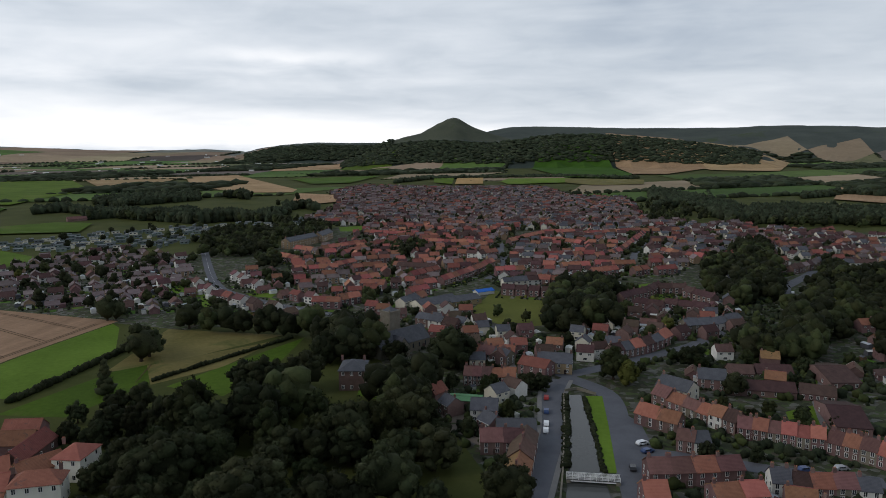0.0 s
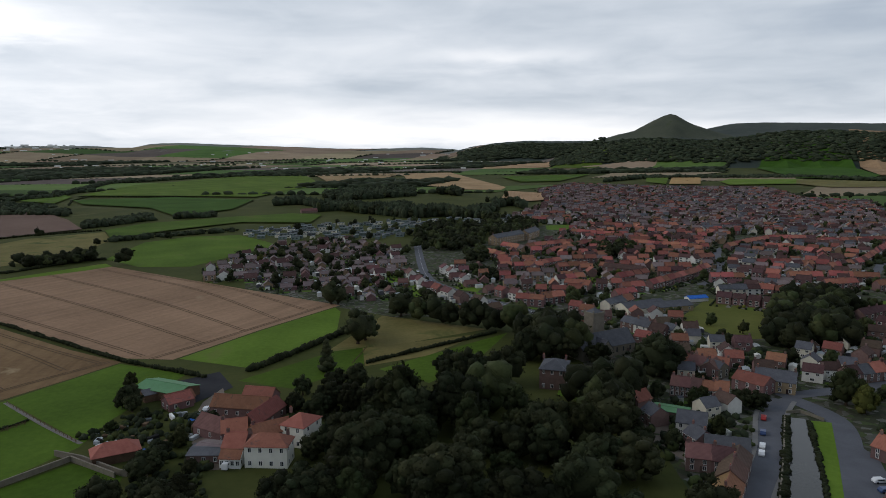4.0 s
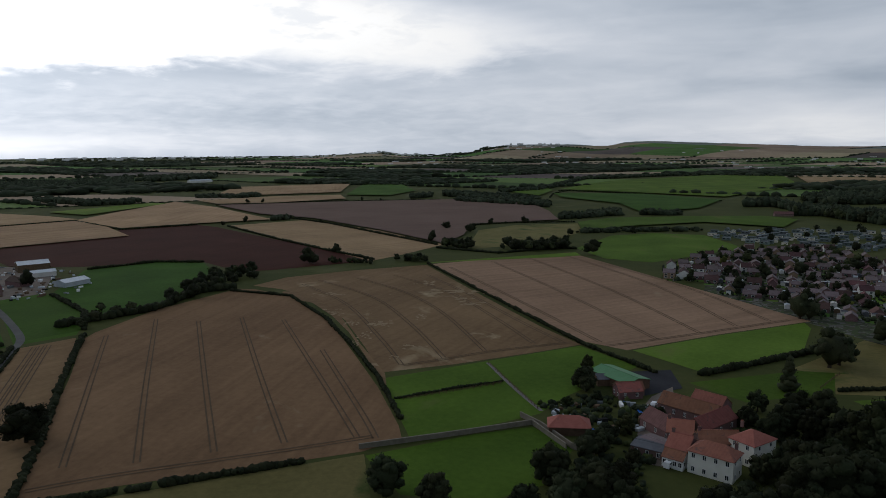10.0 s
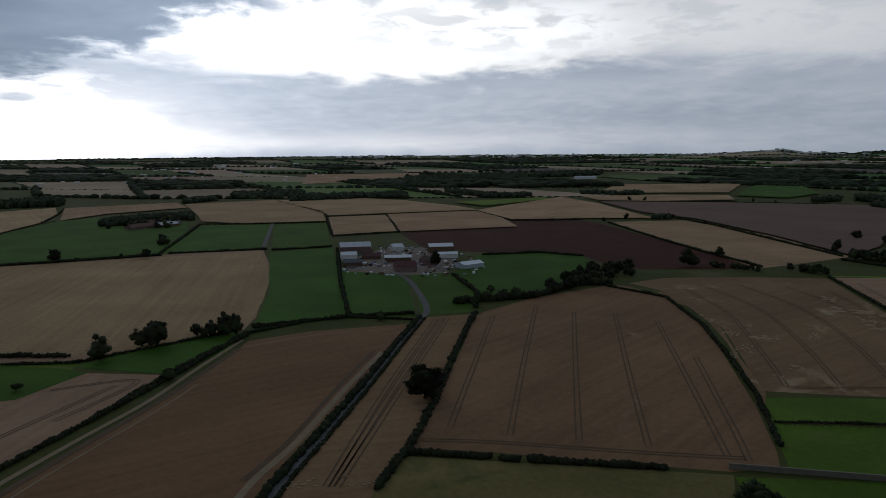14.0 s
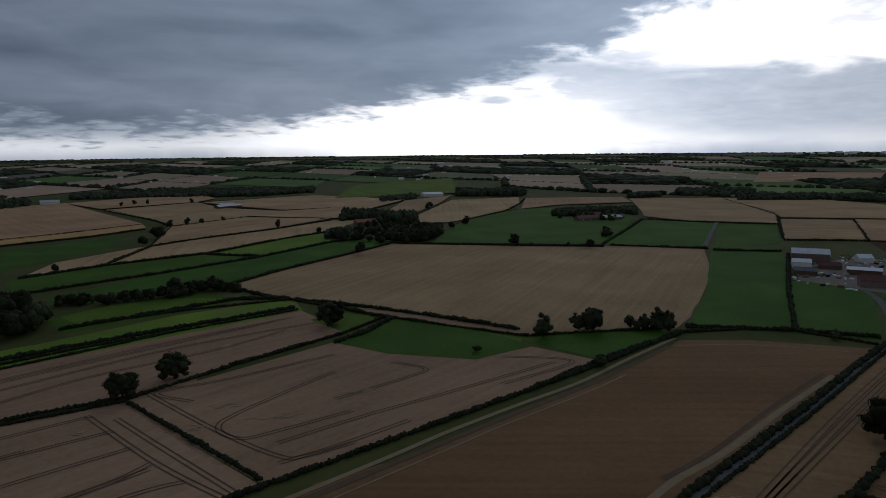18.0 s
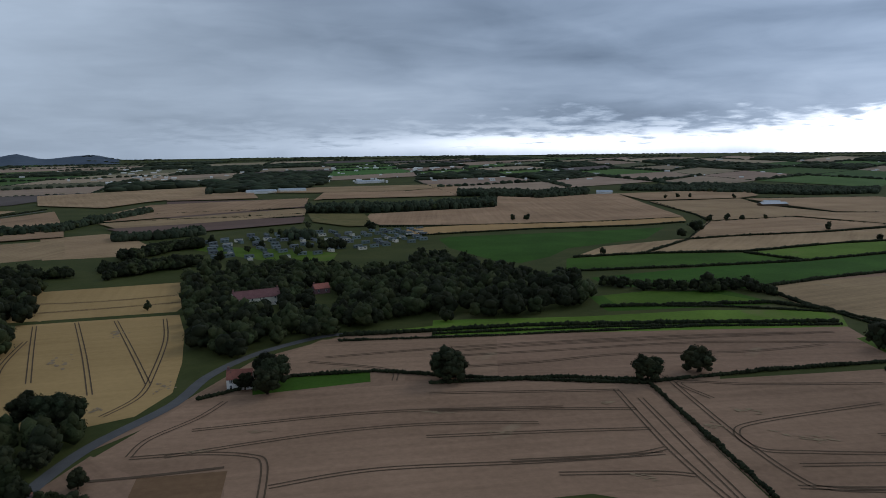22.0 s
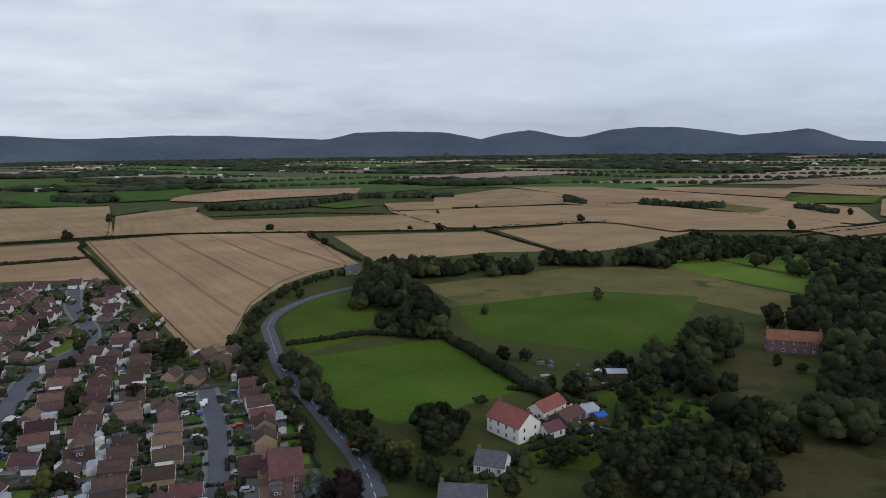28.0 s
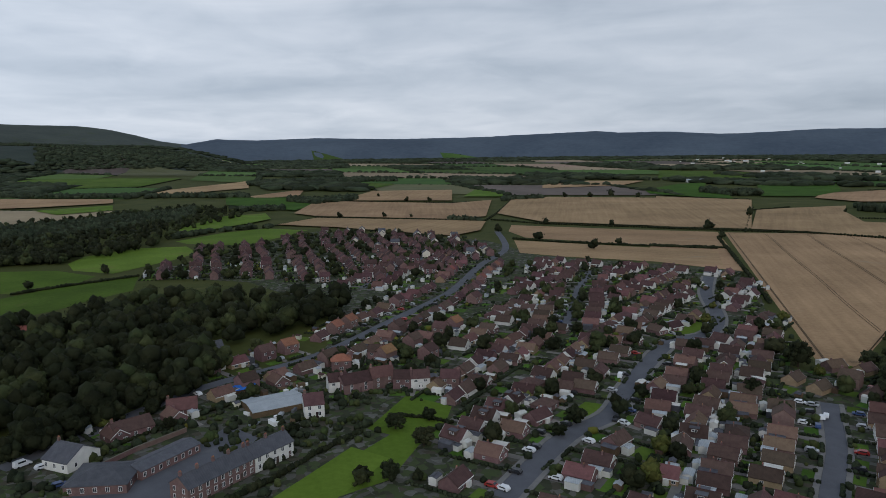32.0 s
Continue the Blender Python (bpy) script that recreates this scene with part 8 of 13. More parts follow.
stand(long_building("flats_row", "low brick homes under dark brown tiles with white trim", "brick", "brown_tile", 14.5, 9, 2.7, 5.2, 5, 1, False, 0, "terrace", 2), 137.1, 284.9, -0.11)
stand(long_building("flats_row", "low brick homes under dark brown tiles with white trim", "brick", "brown_tile", 24.2, 9, 2.7, 5.2, 5, 1, False, 0, "terrace", 2), 123.1, 264.3, -0.22)
stand(long_building("flats_row", "low brick homes under dark brown tiles with white trim", "brick", "brown_tile", 12.3, 9, 2.7, 5.2, 5, 1, False, 0, "terrace", 2), 142.4, 259.0, -0.41)
stand(long_building("flats_block", "gabled brick block under dark brown tiles", "brick", "brown_tile", 12.2, 26, 2.8, 5.8, 3, 1), 159.1, 281.4, -0.01)
stand(long_building("flats_block", "gabled brick block under dark brown tiles", "brick", "brown_tile", 11.0, 26, 2.8, 5.8, 3, 1), 138.9, 235.7, -0.22)
house("white", 64.3, 310.2, -0.24)
house("white", 71.2, 315.2, 0.20)
house("white", 126.4, 310.3, -0.01)
house("stone", 118.8, 344.6, 0.53)
house("stone", 133.0, 345.2, 0.33)
house("stone", 152.0, 357.5, 0.16)
house("semi", 13.3, 345.6, 0.23)
house("semi", -34.2, 397.6, -0.28)
house("semi", -32.7, 358.5, 0.40)
house("semi", -2.8, 346.8, -0.37)
house("semi", 52.5, 323.0, -0.28)
house("semi", 28.8, 310.6, -0.24)
house("semi", 18.4, 310.8, -0.22)
house("slate", -3.1, 374.1, -0.57)
house("slate", 10.0, 364.7, -0.68)
house("slate", 14.8, 299.5, -0.01)
stand(long_building("high_street_house", "red brick high street house under bright orange pantiles", "brick", "orange_tile", 8.3, 7.5, 4.1, 7.0, 2, 2, False, 1, "terrace", 1, both=False), 71.7, 234.2, -0.82)
stand(long_building("high_street_house", "red brick high street house under red pantiles", "brick", "pantile", 7.5, 7.1, 4.1, 6.9, 2, 2, False, 1, "terrace", 1, both=False), 76.9, 229.0, -0.70)
stand(long_building("terraced_house", "red brick terraced house under weathered red-brown tiles", "brick", "red_tile", 6.8, 6.5, 4.9, 7.9, 2, 2, False, 1, "terrace", 1, both=False), 81.7, 250.9, -1.00)
stand(long_building("terraced_house", "red brick terraced house under red pantiles", "brick", "pantile", 6.5, 7.5, 4.3, 6.7, 2, 2, False, 1, "terrace", 1, both=False), 85.7, 245.5, -1.00)
stand(long_building("terraced_house", "old stone terraced house under weathered red-brown tiles", "stone", "red_tile", 6.3, 6.5, 4.2, 6.6, 2, 2, False, 2, "terrace", 1, both=False), 88.7, 239.9, -1.00)
stand(long_building("terraced_house", "red brick terraced house under bright orange pantiles", "brick", "orange_tile", 5.0, 7.0, 4.1, 6.7, 2, 2, False, 2, "terrace", 1, both=False), 91.9, 235.4, -0.96)
stand(long_building("terraced_house", "white rendered terraced house under red pantiles", "white_render", "pantile", 5.0, 6.9, 4.8, 7.5, 2, 2, False, 1, "terrace", 1, both=False), 94.7, 231.6, -0.90)
stand(long_building("terraced_house", "red brick terraced house under dark brown tiles", "brick", "brown_tile", 4.9, 7.6, 4.5, 7.4, 2, 2, False, 1, "terrace", 1, both=False), 98.1, 227.9, -0.90)
stand(long_building("terraced_house", "red brick terraced house under weathered red-brown tiles", "brick", "red_tile", 4.4, 6.9, 4.2, 6.9, 2, 2, False, 2, "terrace", 1, both=False), 99.6, 223.1, -0.43)
stand(long_building("terraced_house", "red brick terraced house under red pantiles", "brick", "pantile", 4.4, 7.2, 4.4, 7.1, 2, 2, False, 1, "terrace", 1, both=False), 104.0, 221.0, -0.54)
stand(long_building("terraced_house", "old stone terraced house under weathered red-brown tiles", "stone", "red_tile", 4.3, 7.8, 4.2, 6.7, 2, 2, False, 1, "terrace", 1, both=False), 107.6, 219.5, -0.43)
stand(long_building("terraced_house", "red brick terraced house under bright orange pantiles", "brick", "orange_tile", 4.2, 7.0, 4.5, 7.2, 2, 2, False, 1, "terrace", 1, both=False), 111.3, 217.3, -0.43)
stand(long_building("terraced_house", "old stone terraced house under red pantiles", "stone", "pantile", 4.2, 7.7, 4.2, 6.6, 2, 2, False, 1, "terrace", 1, both=False), 115.2, 215.9, -0.43)
stand(long_building("terraced_house", "red brick terraced house under bright orange pantiles", "brick", "orange_tile", 4.1, 6.5, 4.7, 7.5, 2, 2, False, 2, "terrace", 1, both=False), 118.7, 213.6, -0.43)
stand(long_building("terraced_house", "red brick terraced house under weathered red-brown tiles", "brick", "red_tile", 4.9, 7.6, 4.0, 6.8, 2, 2, False, 1, "terrace", 1, both=False), 123.7, 210.5, -0.85)
stand(long_building("terraced_house", "red brick terraced house under red pantiles", "brick", "pantile", 4.6, 7.6, 4.4, 7.2, 2, 2, False, 2, "terrace", 1, both=False), 126.7, 207.3, -0.76)
stand(long_building("terraced_house", "old stone terraced house under weathered red-brown tiles", "stone", "red_tile", 4.5, 7.4, 4.7, 7.3, 2, 2, False, 2, "terrace", 1, both=False), 130.0, 204.1, -0.76)
stand(long_building("terraced_house", "red brick terraced house under bright orange pantiles", "brick", "orange_tile", 4.6, 7.6, 4.4, 7.4, 2, 2, False, 1, "terrace", 1, both=False), 133.5, 200.2, -0.94)
stand(long_building("back_street_house", "red brick back street house under weathered red-brown tiles", "brick", "red_tile", 5.4, 7.0, 4.2, 6.6, 2, 2, False, 1, "terrace", 1, both=False), 77.1, 213.4, -0.48)
stand(long_building("back_street_house", "white rendered back street house under grey slates", "white_render", "slate", 5.3, 7.2, 4.1, 6.4, 2, 2, False, 1, "terrace", 1, both=False), 80.6, 212.6, -0.01)
stand(long_building("terraced_house", "red brick terraced house under weathered red-brown tiles", "brick", "red_tile", 6.3, 8.5, 4.6, 7.4, 2, 2, False, 2, "terrace", 1, both=False), 61.0, 191.3, -0.01)
stand(long_building("terraced_house", "red brick terraced house under weathered red-brown tiles", "brick", "red_tile", 6.9, 8.6, 4.6, 7.3, 2, 2, False, 1, "terrace", 1, both=False), 67.2, 191.6, 0.09)
stand(long_building("terraced_house", "red brick terraced house under red pantiles", "brick", "pantile", 7.1, 7.6, 4.6, 7.5, 2, 2, False, 1, "terrace", 1, both=False), 74.2, 191.7, 0.09)
stand(long_building("terraced_house", "red brick terraced house under weathered red-brown tiles", "brick", "red_tile", 7.1, 7.5, 4.8, 7.4, 2, 2, False, 1, "terrace", 1, both=False), 81.3, 192.2, 0.09)
stand(long_building("corner_house", "red brick corner house under bright orange pantiles", "brick", "orange_tile", 6.5, 8.1, 4.7, 7.6, 2, 2, False, 1, "terrace", 1, both=False), 55.8, 176.9, -0.01)
stand(long_building("terraced_house", "red brick terraced house under red pantiles", "brick", "pantile", 7.6, 8.3, 4.3, 6.7, 2, 2, False, 1, "terrace", 1, both=False), 74.8, 177.1, 0.07)
stand(long_building("terraced_house", "red brick terraced house under bright orange pantiles", "brick", "orange_tile", 6.5, 8.2, 4.7, 7.1, 2, 2, False, 2, "terrace", 1, both=False), 81.8, 177.6, 0.08)
stand(long_building("back_street_house", "white rendered back street house under grey slates", "white_render", "slate", 5.0, 6.6, 4.2, 7.2, 2, 2, False, 2, "terrace", 1, both=False), 92.8, 185.1, -0.14)
stand(long_building("back_street_house", "red brick back street house under dark brown tiles", "brick", "brown_tile", 5.5, 7.5, 4.0, 6.4, 2, 2, False, 2, "terrace", 1, both=False), 99.0, 183.6, -0.48)
stand(long_building("back_street_house", "red brick back street house under red pantiles", "brick", "pantile", 5.8, 7.0, 4.2, 6.9, 2, 2, False, 1, "terrace", 1, both=False), 102.9, 182.2, -0.11)
stand(long_building("back_street_house", "old stone back street house under weathered red-brown tiles", "stone", "red_tile", 5.7, 7.7, 4.4, 7.1, 2, 2, False, 1, "terrace", 1, both=False), 108.7, 181.9, -0.11)
stand(long_building("back_street_house", "white rendered back street house under grey slates", "white_render", "slate", 5.4, 6.4, 4.1, 6.6, 2, 2, False, 1, "terrace", 1, both=False), 114.5, 180.2, -0.23)
stand(long_building("terraced_house", "red brick terraced house by the bridge road under dark brown tiles", "brick", "brown_tile", 6.4, 6.6, 4.4, 7.0, 2, 2, False, 2, "terrace", 1, both=False), 77.8, 311.4, 0.55)
stand(long_building("terraced_house", "red brick terraced house by the bridge road under grey slates", "brick", "slate", 6.5, 7.7, 4.0, 6.7, 2, 2, False, 1, "terrace", 1, both=False), 83.0, 315.3, 0.55)
stand(long_building("terraced_house", "red brick terraced house by the bridge road under bright orange pantiles", "brick", "orange_tile", 6.7, 7.4, 4.3, 7.3, 2, 2, False, 2, "terrace", 1, both=False), 88.7, 318.6, 0.55)
stand(long_building("terraced_house", "red brick terraced house by the bridge road under dark brown tiles", "brick", "brown_tile", 8.3, 7.0, 4.3, 7.1, 2, 2, False, 2, "terrace", 1, both=False), 94.4, 322.6, 0.71)
stand(long_building("terraced_house", "red brick terraced house by the bridge road under grey slates", "brick", "slate", 8.2, 6.5, 4.4, 6.8, 2, 2, False, 1, "terrace", 1, both=False), 100.6, 327.8, 0.75)
stand(long_building("terraced_house", "red brick terraced house by the bridge road under bright orange pantiles", "brick", "orange_tile", 10.1, 7.2, 4.5, 7.4, 2, 2, False, 2, "terrace", 1, both=False), 106.2, 334.5, 0.89)
stand(long_building("villa", "old stone tall village villa under grey slates", "stone", "slate", 8.0, 8.2, 4.5, 7.1, 2, 2, False, 1, "terrace", 1, both=False), 127.8, 357.9, 0.27)
stand(long_building("villa", "red brick tall village villa under grey slates", "brick", "slate", 8.1, 7.8, 4.4, 7.0, 2, 2, False, 1, "terrace", 1, both=False), 135.7, 359.9, 0.27)
stand(long_building("villa", "white rendered tall village villa under grey slates", "white_render", "slate", 10.4, 7.5, 4.0, 6.6, 2, 2, False, 2, "terrace", 1, both=False), 143.7, 362.8, 0.44)
stand(long_building("villa", "old stone tall village villa under grey slates", "stone", "slate", 10.4, 8.6, 4.9, 7.2, 2, 2, False, 2, "terrace", 1, both=False), 152.8, 367.8, 0.46)
stand(long_building("cottage", "red brick cottage in a row under weathered red-brown tiles", "brick", "red_tile", 3.7, 7.7, 4.4, 7.1, 2, 2, False, 1, "terrace", 1, both=False), 10.6, 278.4, -0.20)
stand(long_building("cottage", "red brick cottage in a row under weathered red-brown tiles", "brick", "red_tile", 3.6, 6.7, 4.4, 7.3, 2, 2, False, 2, "terrace", 1, both=False), 13.5, 277.6, -0.01)
stand(long_building("cottage", "red brick cottage in a row under dark brown tiles", "brick", "brown_tile", 3.7, 6.7, 4.4, 7.1, 2, 2, False, 1, "terrace", 1, both=False), 17.7, 277.1, -0.20)
stand(long_building("cottage", "white rendered cottage in a row under red pantiles", "white_render", "pantile", 5.0, 7.5, 4.3, 6.7, 2, 2, False, 2, "terrace", 1, both=False), 21.9, 276.8, -0.15)
stand(long_building("cottage", "white rendered cottage in a row under red pantiles", "white_render", "pantile", 5.0, 7.0, 4.6, 7.3, 2, 2, False, 1, "terrace", 1, both=False), 26.8, 275.8, -0.15)
stand(long_building("brick_shop", "red brick shop behind the high street under weathered red-brown tiles", "brick", "red_tile", 7.1, 8.3, 4.4, 7.2, 2, 2, False, 1, "terrace", 1, both=False), 15.0, 213.7, -0.01)
stand(long_building("brick_shop", "red brick shop behind the high street under dark brown tiles", "brick", "brown_tile", 6.3, 8.1, 4.3, 7.3, 2, 2, False, 2, "terrace", 1, both=False), 22.1, 213.1, -0.14)
stand(long_building("high_street_house", "red brick high street house under red pantiles", "brick", "pantile", 9.9, 7.4, 4.2, 7.0, 2, 2, False, 1, "terrace", 1, both=False), 21.3, 192.3, 1.35)
stand(long_building("high_street_house", "red brick high street house under weathered red-brown tiles", "brick", "red_tile", 9.7, 7.6, 4.6, 7.4, 2, 2, False, 2, "terrace", 1, both=False), 23.3, 201.9, 1.36)
stand(long_building("high_street_house", "red brick high street house under dark brown tiles", "brick", "brown_tile", 9.7, 7.1, 4.7, 7.1, 2, 2, False, 1, "terrace", 1, both=False), 25.6, 211.4, 1.35)
stand(long_building("village_house", "red brick village house under weathered red-brown tiles", "brick", "red_tile", 7.0, 7.3, 4.1, 6.9, 2, 2, False, 1, "terrace", 1, both=False), 20.2, 309.2, -0.51)
stand(long_building("village_house", "old stone village house under grey slates", "stone", "slate", 7.7, 7.4, 4.2, 6.7, 2, 2, False, 2, "terrace", 1, both=False), 26.7, 304.6, -0.71)
stand(long_building("village_house", "red brick village house under weathered red-brown tiles", "brick", "red_tile", 8.9, 7.6, 4.4, 7.0, 2, 2, False, 1, "terrace", 1, both=False), 25.4, 304.8, 1.19)
stand(long_building("villa", "red brick villa with bay windows under grey slates", "brick", "slate", 8.4, 7.4, 4.9, 7.2, 2, 2, False, 1, "terrace", 1, both=False), -9.5, 372.0, -0.63)
stand(long_building("villa", "white rendered villa with bay windows under grey slates", "white_render", "slate", 8.4, 6.5, 4.8, 7.3, 2, 2, False, 2, "terrace", 1, both=False), -3.0, 366.8, -0.61)
stand(long_building("villa", "red brick villa with bay windows under dark brown tiles", "brick", "brown_tile", 8.7, 6.9, 4.1, 6.9, 2, 2, False, 1, "terrace", 1, both=False), 4.2, 362.3, -0.57)
street([(-164.7, 501.3), (-130.4, 451.5), (-102.3, 425.9), (-74.7, 407.1)], ['gabled', 'white', 'semi', 'bungalow_red'], 13, spacing=14, back=15)
estate([(64, 345.1), (83, 367.4), (158.9, 391.8), (150.2, 354.7), (114.8, 344.4), (81.7, 324.8), (61.3, 315.9)], ['far_grey', 'stone', 'semi'], 19, -0.50, row=26, spacing=12, gap=11, limit=24)
estate([(-368.8, 580.9), (-337.6, 610), (-218.7, 623), (-151.3, 426.8), (-177.1, 397.6), (-269.8, 421.1)], ['far_low', 'bungalow_red', 'far_low', 'bungalow_side', 'far_low_pale'], 20, 0.50, row=27, spacing=13, gap=11, limit=60)
estate([(-169.8, 576), (-141.7, 575.3), (-110.9, 479.3), (-142.2, 480)], ['semi', 'bungalow_red'], 25, 0.30, row=27, spacing=13, gap=11, limit=10)
estate([(228.8, 390.6), (268.2, 419), (197.6, 305.3), (210.2, 342.9)], ['semi'], 22, 0.10, row=28, spacing=13, gap=11, limit=8)
estate([(87.1, 188.8), (118.2, 195.5), (123, 185.2), (110.3, 164.7), (76.8, 165)], ['semi', 'bungalow_red'], 26, -0.50, row=20, spacing=12, gap=10, limit=12)
roof_row([(-16.2, 695.0), (8.9, 686.0), (37.2, 677.2)], ['far_orange', 'far_orange', 'far_semi'], 200, 7.6)
roof_row([(66.5, 692.5), (85.5, 726), (107.6, 759), (142.0, 773)], ['far_orange', 'far_orange'], 201, 7.6)
roof_row([(102.2, 699.8), (120.4, 690.9), (133.9, 674.4)], ['far_orange', 'far_semi', 'far_orange'], 202, 7.6)
roof_row([(155.2, 752), (181.6, 762), (220.3, 786)], ['far_orange', 'far_semi'], 203, 7.6)
roof_row([(165.3, 643.5), (189.0, 697.2), (216.9, 760)], ['far_orange', 'far_semi', 'far_white'], 204, 7.6)
roof_row([(148.0, 852), (186.1, 838), (246.2, 836)], ['far_grey', 'far_grey', 'far_white', 'far_brown'], 205, 8.6)
roof_row([(44.8, 843), (79.8, 854), (115.6, 866)], ['far_grey', 'far_tan'], 206, 8.6)
roof_row([(-81.8, 770), (-57.4, 759), (-29.9, 758)], ['far_orange', 'far_orange', 'far_semi'], 207, 7.6)
roof_row([(-87.8, 848), (-57.1, 847), (-16.4, 858)], ['far_tan', 'far_brown', 'far_semi'], 208, 8.6)
roof_row([(-9.4, 845), (37.5, 832)], ['far_tan', 'far_brown'], 209, 8.6)
roof_row([(-109.3, 647.5), (-93.5, 665.5), (-76.8, 684.5)], ['far_orange', 'far_semi'], 210, 7.6)
roof_row([(-86.2, 619.4), (-73.0, 650.1)], ['far_orange'], 211, 7.6)
roof_row([(-67.3, 672.4), (-47.7, 704)], ['far_semi', 'far_orange'], 212, 7.6)
roof_row([(-136.6, 598.5), (-119.4, 580.1)], ['far_orange', 'far_semi'], 213, 7.6)
roof_row([(-132.3, 644.6), (-114.1, 630.2)], ['far_tan', 'far_orange'], 214, 7.6)
roof_row([(-99.4, 534.3), (-85.3, 541.5)], ['far_orange'], 215, 7.6)
roof_row([(-83.3, 551.7), (-73.2, 567.7)], ['far_orange', 'far_semi'], 216, 7.6)
roof_row([(-66.8, 541.0), (-51.9, 551.0)], ['far_semi', 'far_tan'], 217, 8.6)
roof_row([(-35.3, 550.6), (-21.7, 545.1), (-6.2, 539.6)], ['far_semi'], 218, 8.6)
roof_row([(-21.5, 506.8), (-5.2, 529.7)], ['far_semi'], 219, 8.6)
roof_row([(-61.3, 488.3), (-49.5, 498.6)], ['far_white', 'far_orange'], 220, 7.6)
roof_row([(-51.8, 474.0), (-36.1, 469.8)], ['far_semi', 'far_brown'], 221, 8.6)
roof_row([(-19.1, 447.4), (-9.8, 458.0)], ['far_orange'], 222, 7.6)
roof_row([(-16.3, 473.3), (-3.6, 480.9)], ['far_orange', 'far_semi'], 223, 7.6)
roof_row([(-93.9, 438.6), (-74.5, 430.0)], ['far_semi'], 224, 8.6)
roof_row([(-74.8, 417.4), (-62.2, 417.2)], ['far_semi'], 225, 8.6)
roof_row([(-61.9, 424.9), (-50.5, 434.4)], ['far_semi', 'far_orange'], 226, 7.6)
roof_row([(-41.4, 406.4), (-27.0, 400.4)], ['far_buff', 'far_semi'], 227, 8.6)
roof_row([(-23.6, 416.5), (-13.9, 432.1)], ['far_grey', 'far_semi'], 228, 8.6)
roof_row([(0.3, 489.0), (12.8, 510.5), (26.5, 536.4), (40.6, 570.5)], ['far_semi', 'far_orange', 'far_semi'], 229, 7.6)
roof_row([(17.8, 613.4), (32.4, 606.6), (48.6, 625.8)], ['far_white', 'far_semi'], 230, 8.6)
roof_row([(3.6, 738), (9.6, 738)], ['far_orange'], 231, 7.6)
roof_row([(42.9, 523.8), (60.4, 528.2)], ['far_orange', 'far_semi'], 232, 7.6)
roof_row([(58.5, 564.5), (74.9, 564.1)], ['far_grey', 'far_white'], 233, 8.6)
roof_row([(69.5, 632.1), (83.8, 624.9)], ['far_tan', 'far_grey'], 234, 8.6)
roof_row([(42.7, 453.3), (57.0, 449.5), (67.5, 445.8)], ['far_brown', 'far_tan'], 235, 8.6)
roof_row([(45.2, 479.9), (69.7, 487.6)], ['far_brown', 'far_grey', 'far_white'], 236, 8.6)
roof_row([(69.2, 513.8), (88.4, 504.4)], ['far_tan', 'far_grey'], 237, 8.6)
roof_row([(83.4, 475.1), (103.0, 495.3)], ['far_brown', 'far_white'], 238, 8.6)
roof_row([(82.9, 599.0), (105.6, 604.7)], ['far_semi'], 239, 8.6)
roof_row([(107.0, 598.4), (120.2, 604.3)], ['far_white', 'far_semi'], 240, 8.6)
roof_row([(95.8, 542.3), (115.7, 547.0)], ['far_orange', 'far_semi'], 241, 7.6)
roof_row([(129.8, 591.7), (156.6, 622.9)], ['far_white', 'far_orange'], 242, 7.6)
roof_row([(124.4, 552.1), (149.3, 551.5)], ['far_semi', 'far_orange'], 243, 7.6)
roof_row([(108.4, 486.8), (120.8, 482.4)], ['far_orange', 'far_semi'], 244, 7.6)
roof_row([(113.8, 517.5), (130.7, 526.6)], ['far_semi', 'far_orange'], 245, 7.6)
roof_row([(144.3, 521.5), (158.5, 530.8)], ['far_semi'], 246, 8.6)
roof_row([(163.8, 525.9), (178.1, 530.4)], ['far_semi'], 247, 8.6)
roof_row([(198.1, 621.8), (205.1, 602.1), (217.4, 586.4)], ['far_white', 'far_orange', 'far_semi'], 248, 7.6)
roof_row([(213.8, 705), (233.5, 695.8)], ['far_orange', 'far_brown'], 249, 7.6)
roof_row([(188.1, 635.8), (197.8, 642.6)], ['far_white', 'far_grey'], 250, 8.6)
roof_row([(219.7, 595.5), (235.5, 601.3)], ['far_white'], 251, 8.6)
roof_row([(237.9, 595.0), (250.9, 600.9)], ['far_white', 'far_orange'], 252, 7.6)
roof_row([(251.3, 683.0), (270.8, 662.8)], ['far_brown', 'far_grey'], 253, 8.6)
roof_row([(245.7, 790), (277.7, 800)], ['far_grey', 'far_brown'], 254, 8.6)
roof_row([(290.6, 828), (311.7, 810)], ['far_grey', 'far_white'], 255, 8.6)
roof_row([(323.6, 845), (367.4, 869)], ['far_brown', 'far_tan'], 256, 8.6)
roof_row([(303.2, 729), (340.8, 728)], ['far_brown', 'far_tan'], 257, 8.6)
roof_row([(310.4, 661.6), (339.1, 676.4), (369.0, 691.8)], ['far_brown', 'far_semi'], 258, 8.6)
roof_row([(249.2, 523.9), (263.1, 533.4)], ['far_semi'], 259, 8.6)
roof_row([(265.0, 528.4), (284.5, 543.1), (322.1, 586.8)], ['far_tan', 'far_brown', 'far_grey'], 260, 8.6)
roof_row([(403.8, 764), (433.1, 784)], ['far_brown', 'far_semi'], 261, 8.6)
roof_row([(429.1, 744), (425.5, 707)], ['far_brown', 'far_tan'], 262, 8.6)
roof_row([(449.9, 734), (457.6, 724)], ['far_white'], 263, 8.6)
roof_row([(320.8, 552.7), (342.0, 552.2)], ['far_white', 'far_grey'], 264, 8.6)
roof_row([(355.1, 631.2), (375.2, 637.7)], ['far_brown', 'far_white'], 265, 8.6)
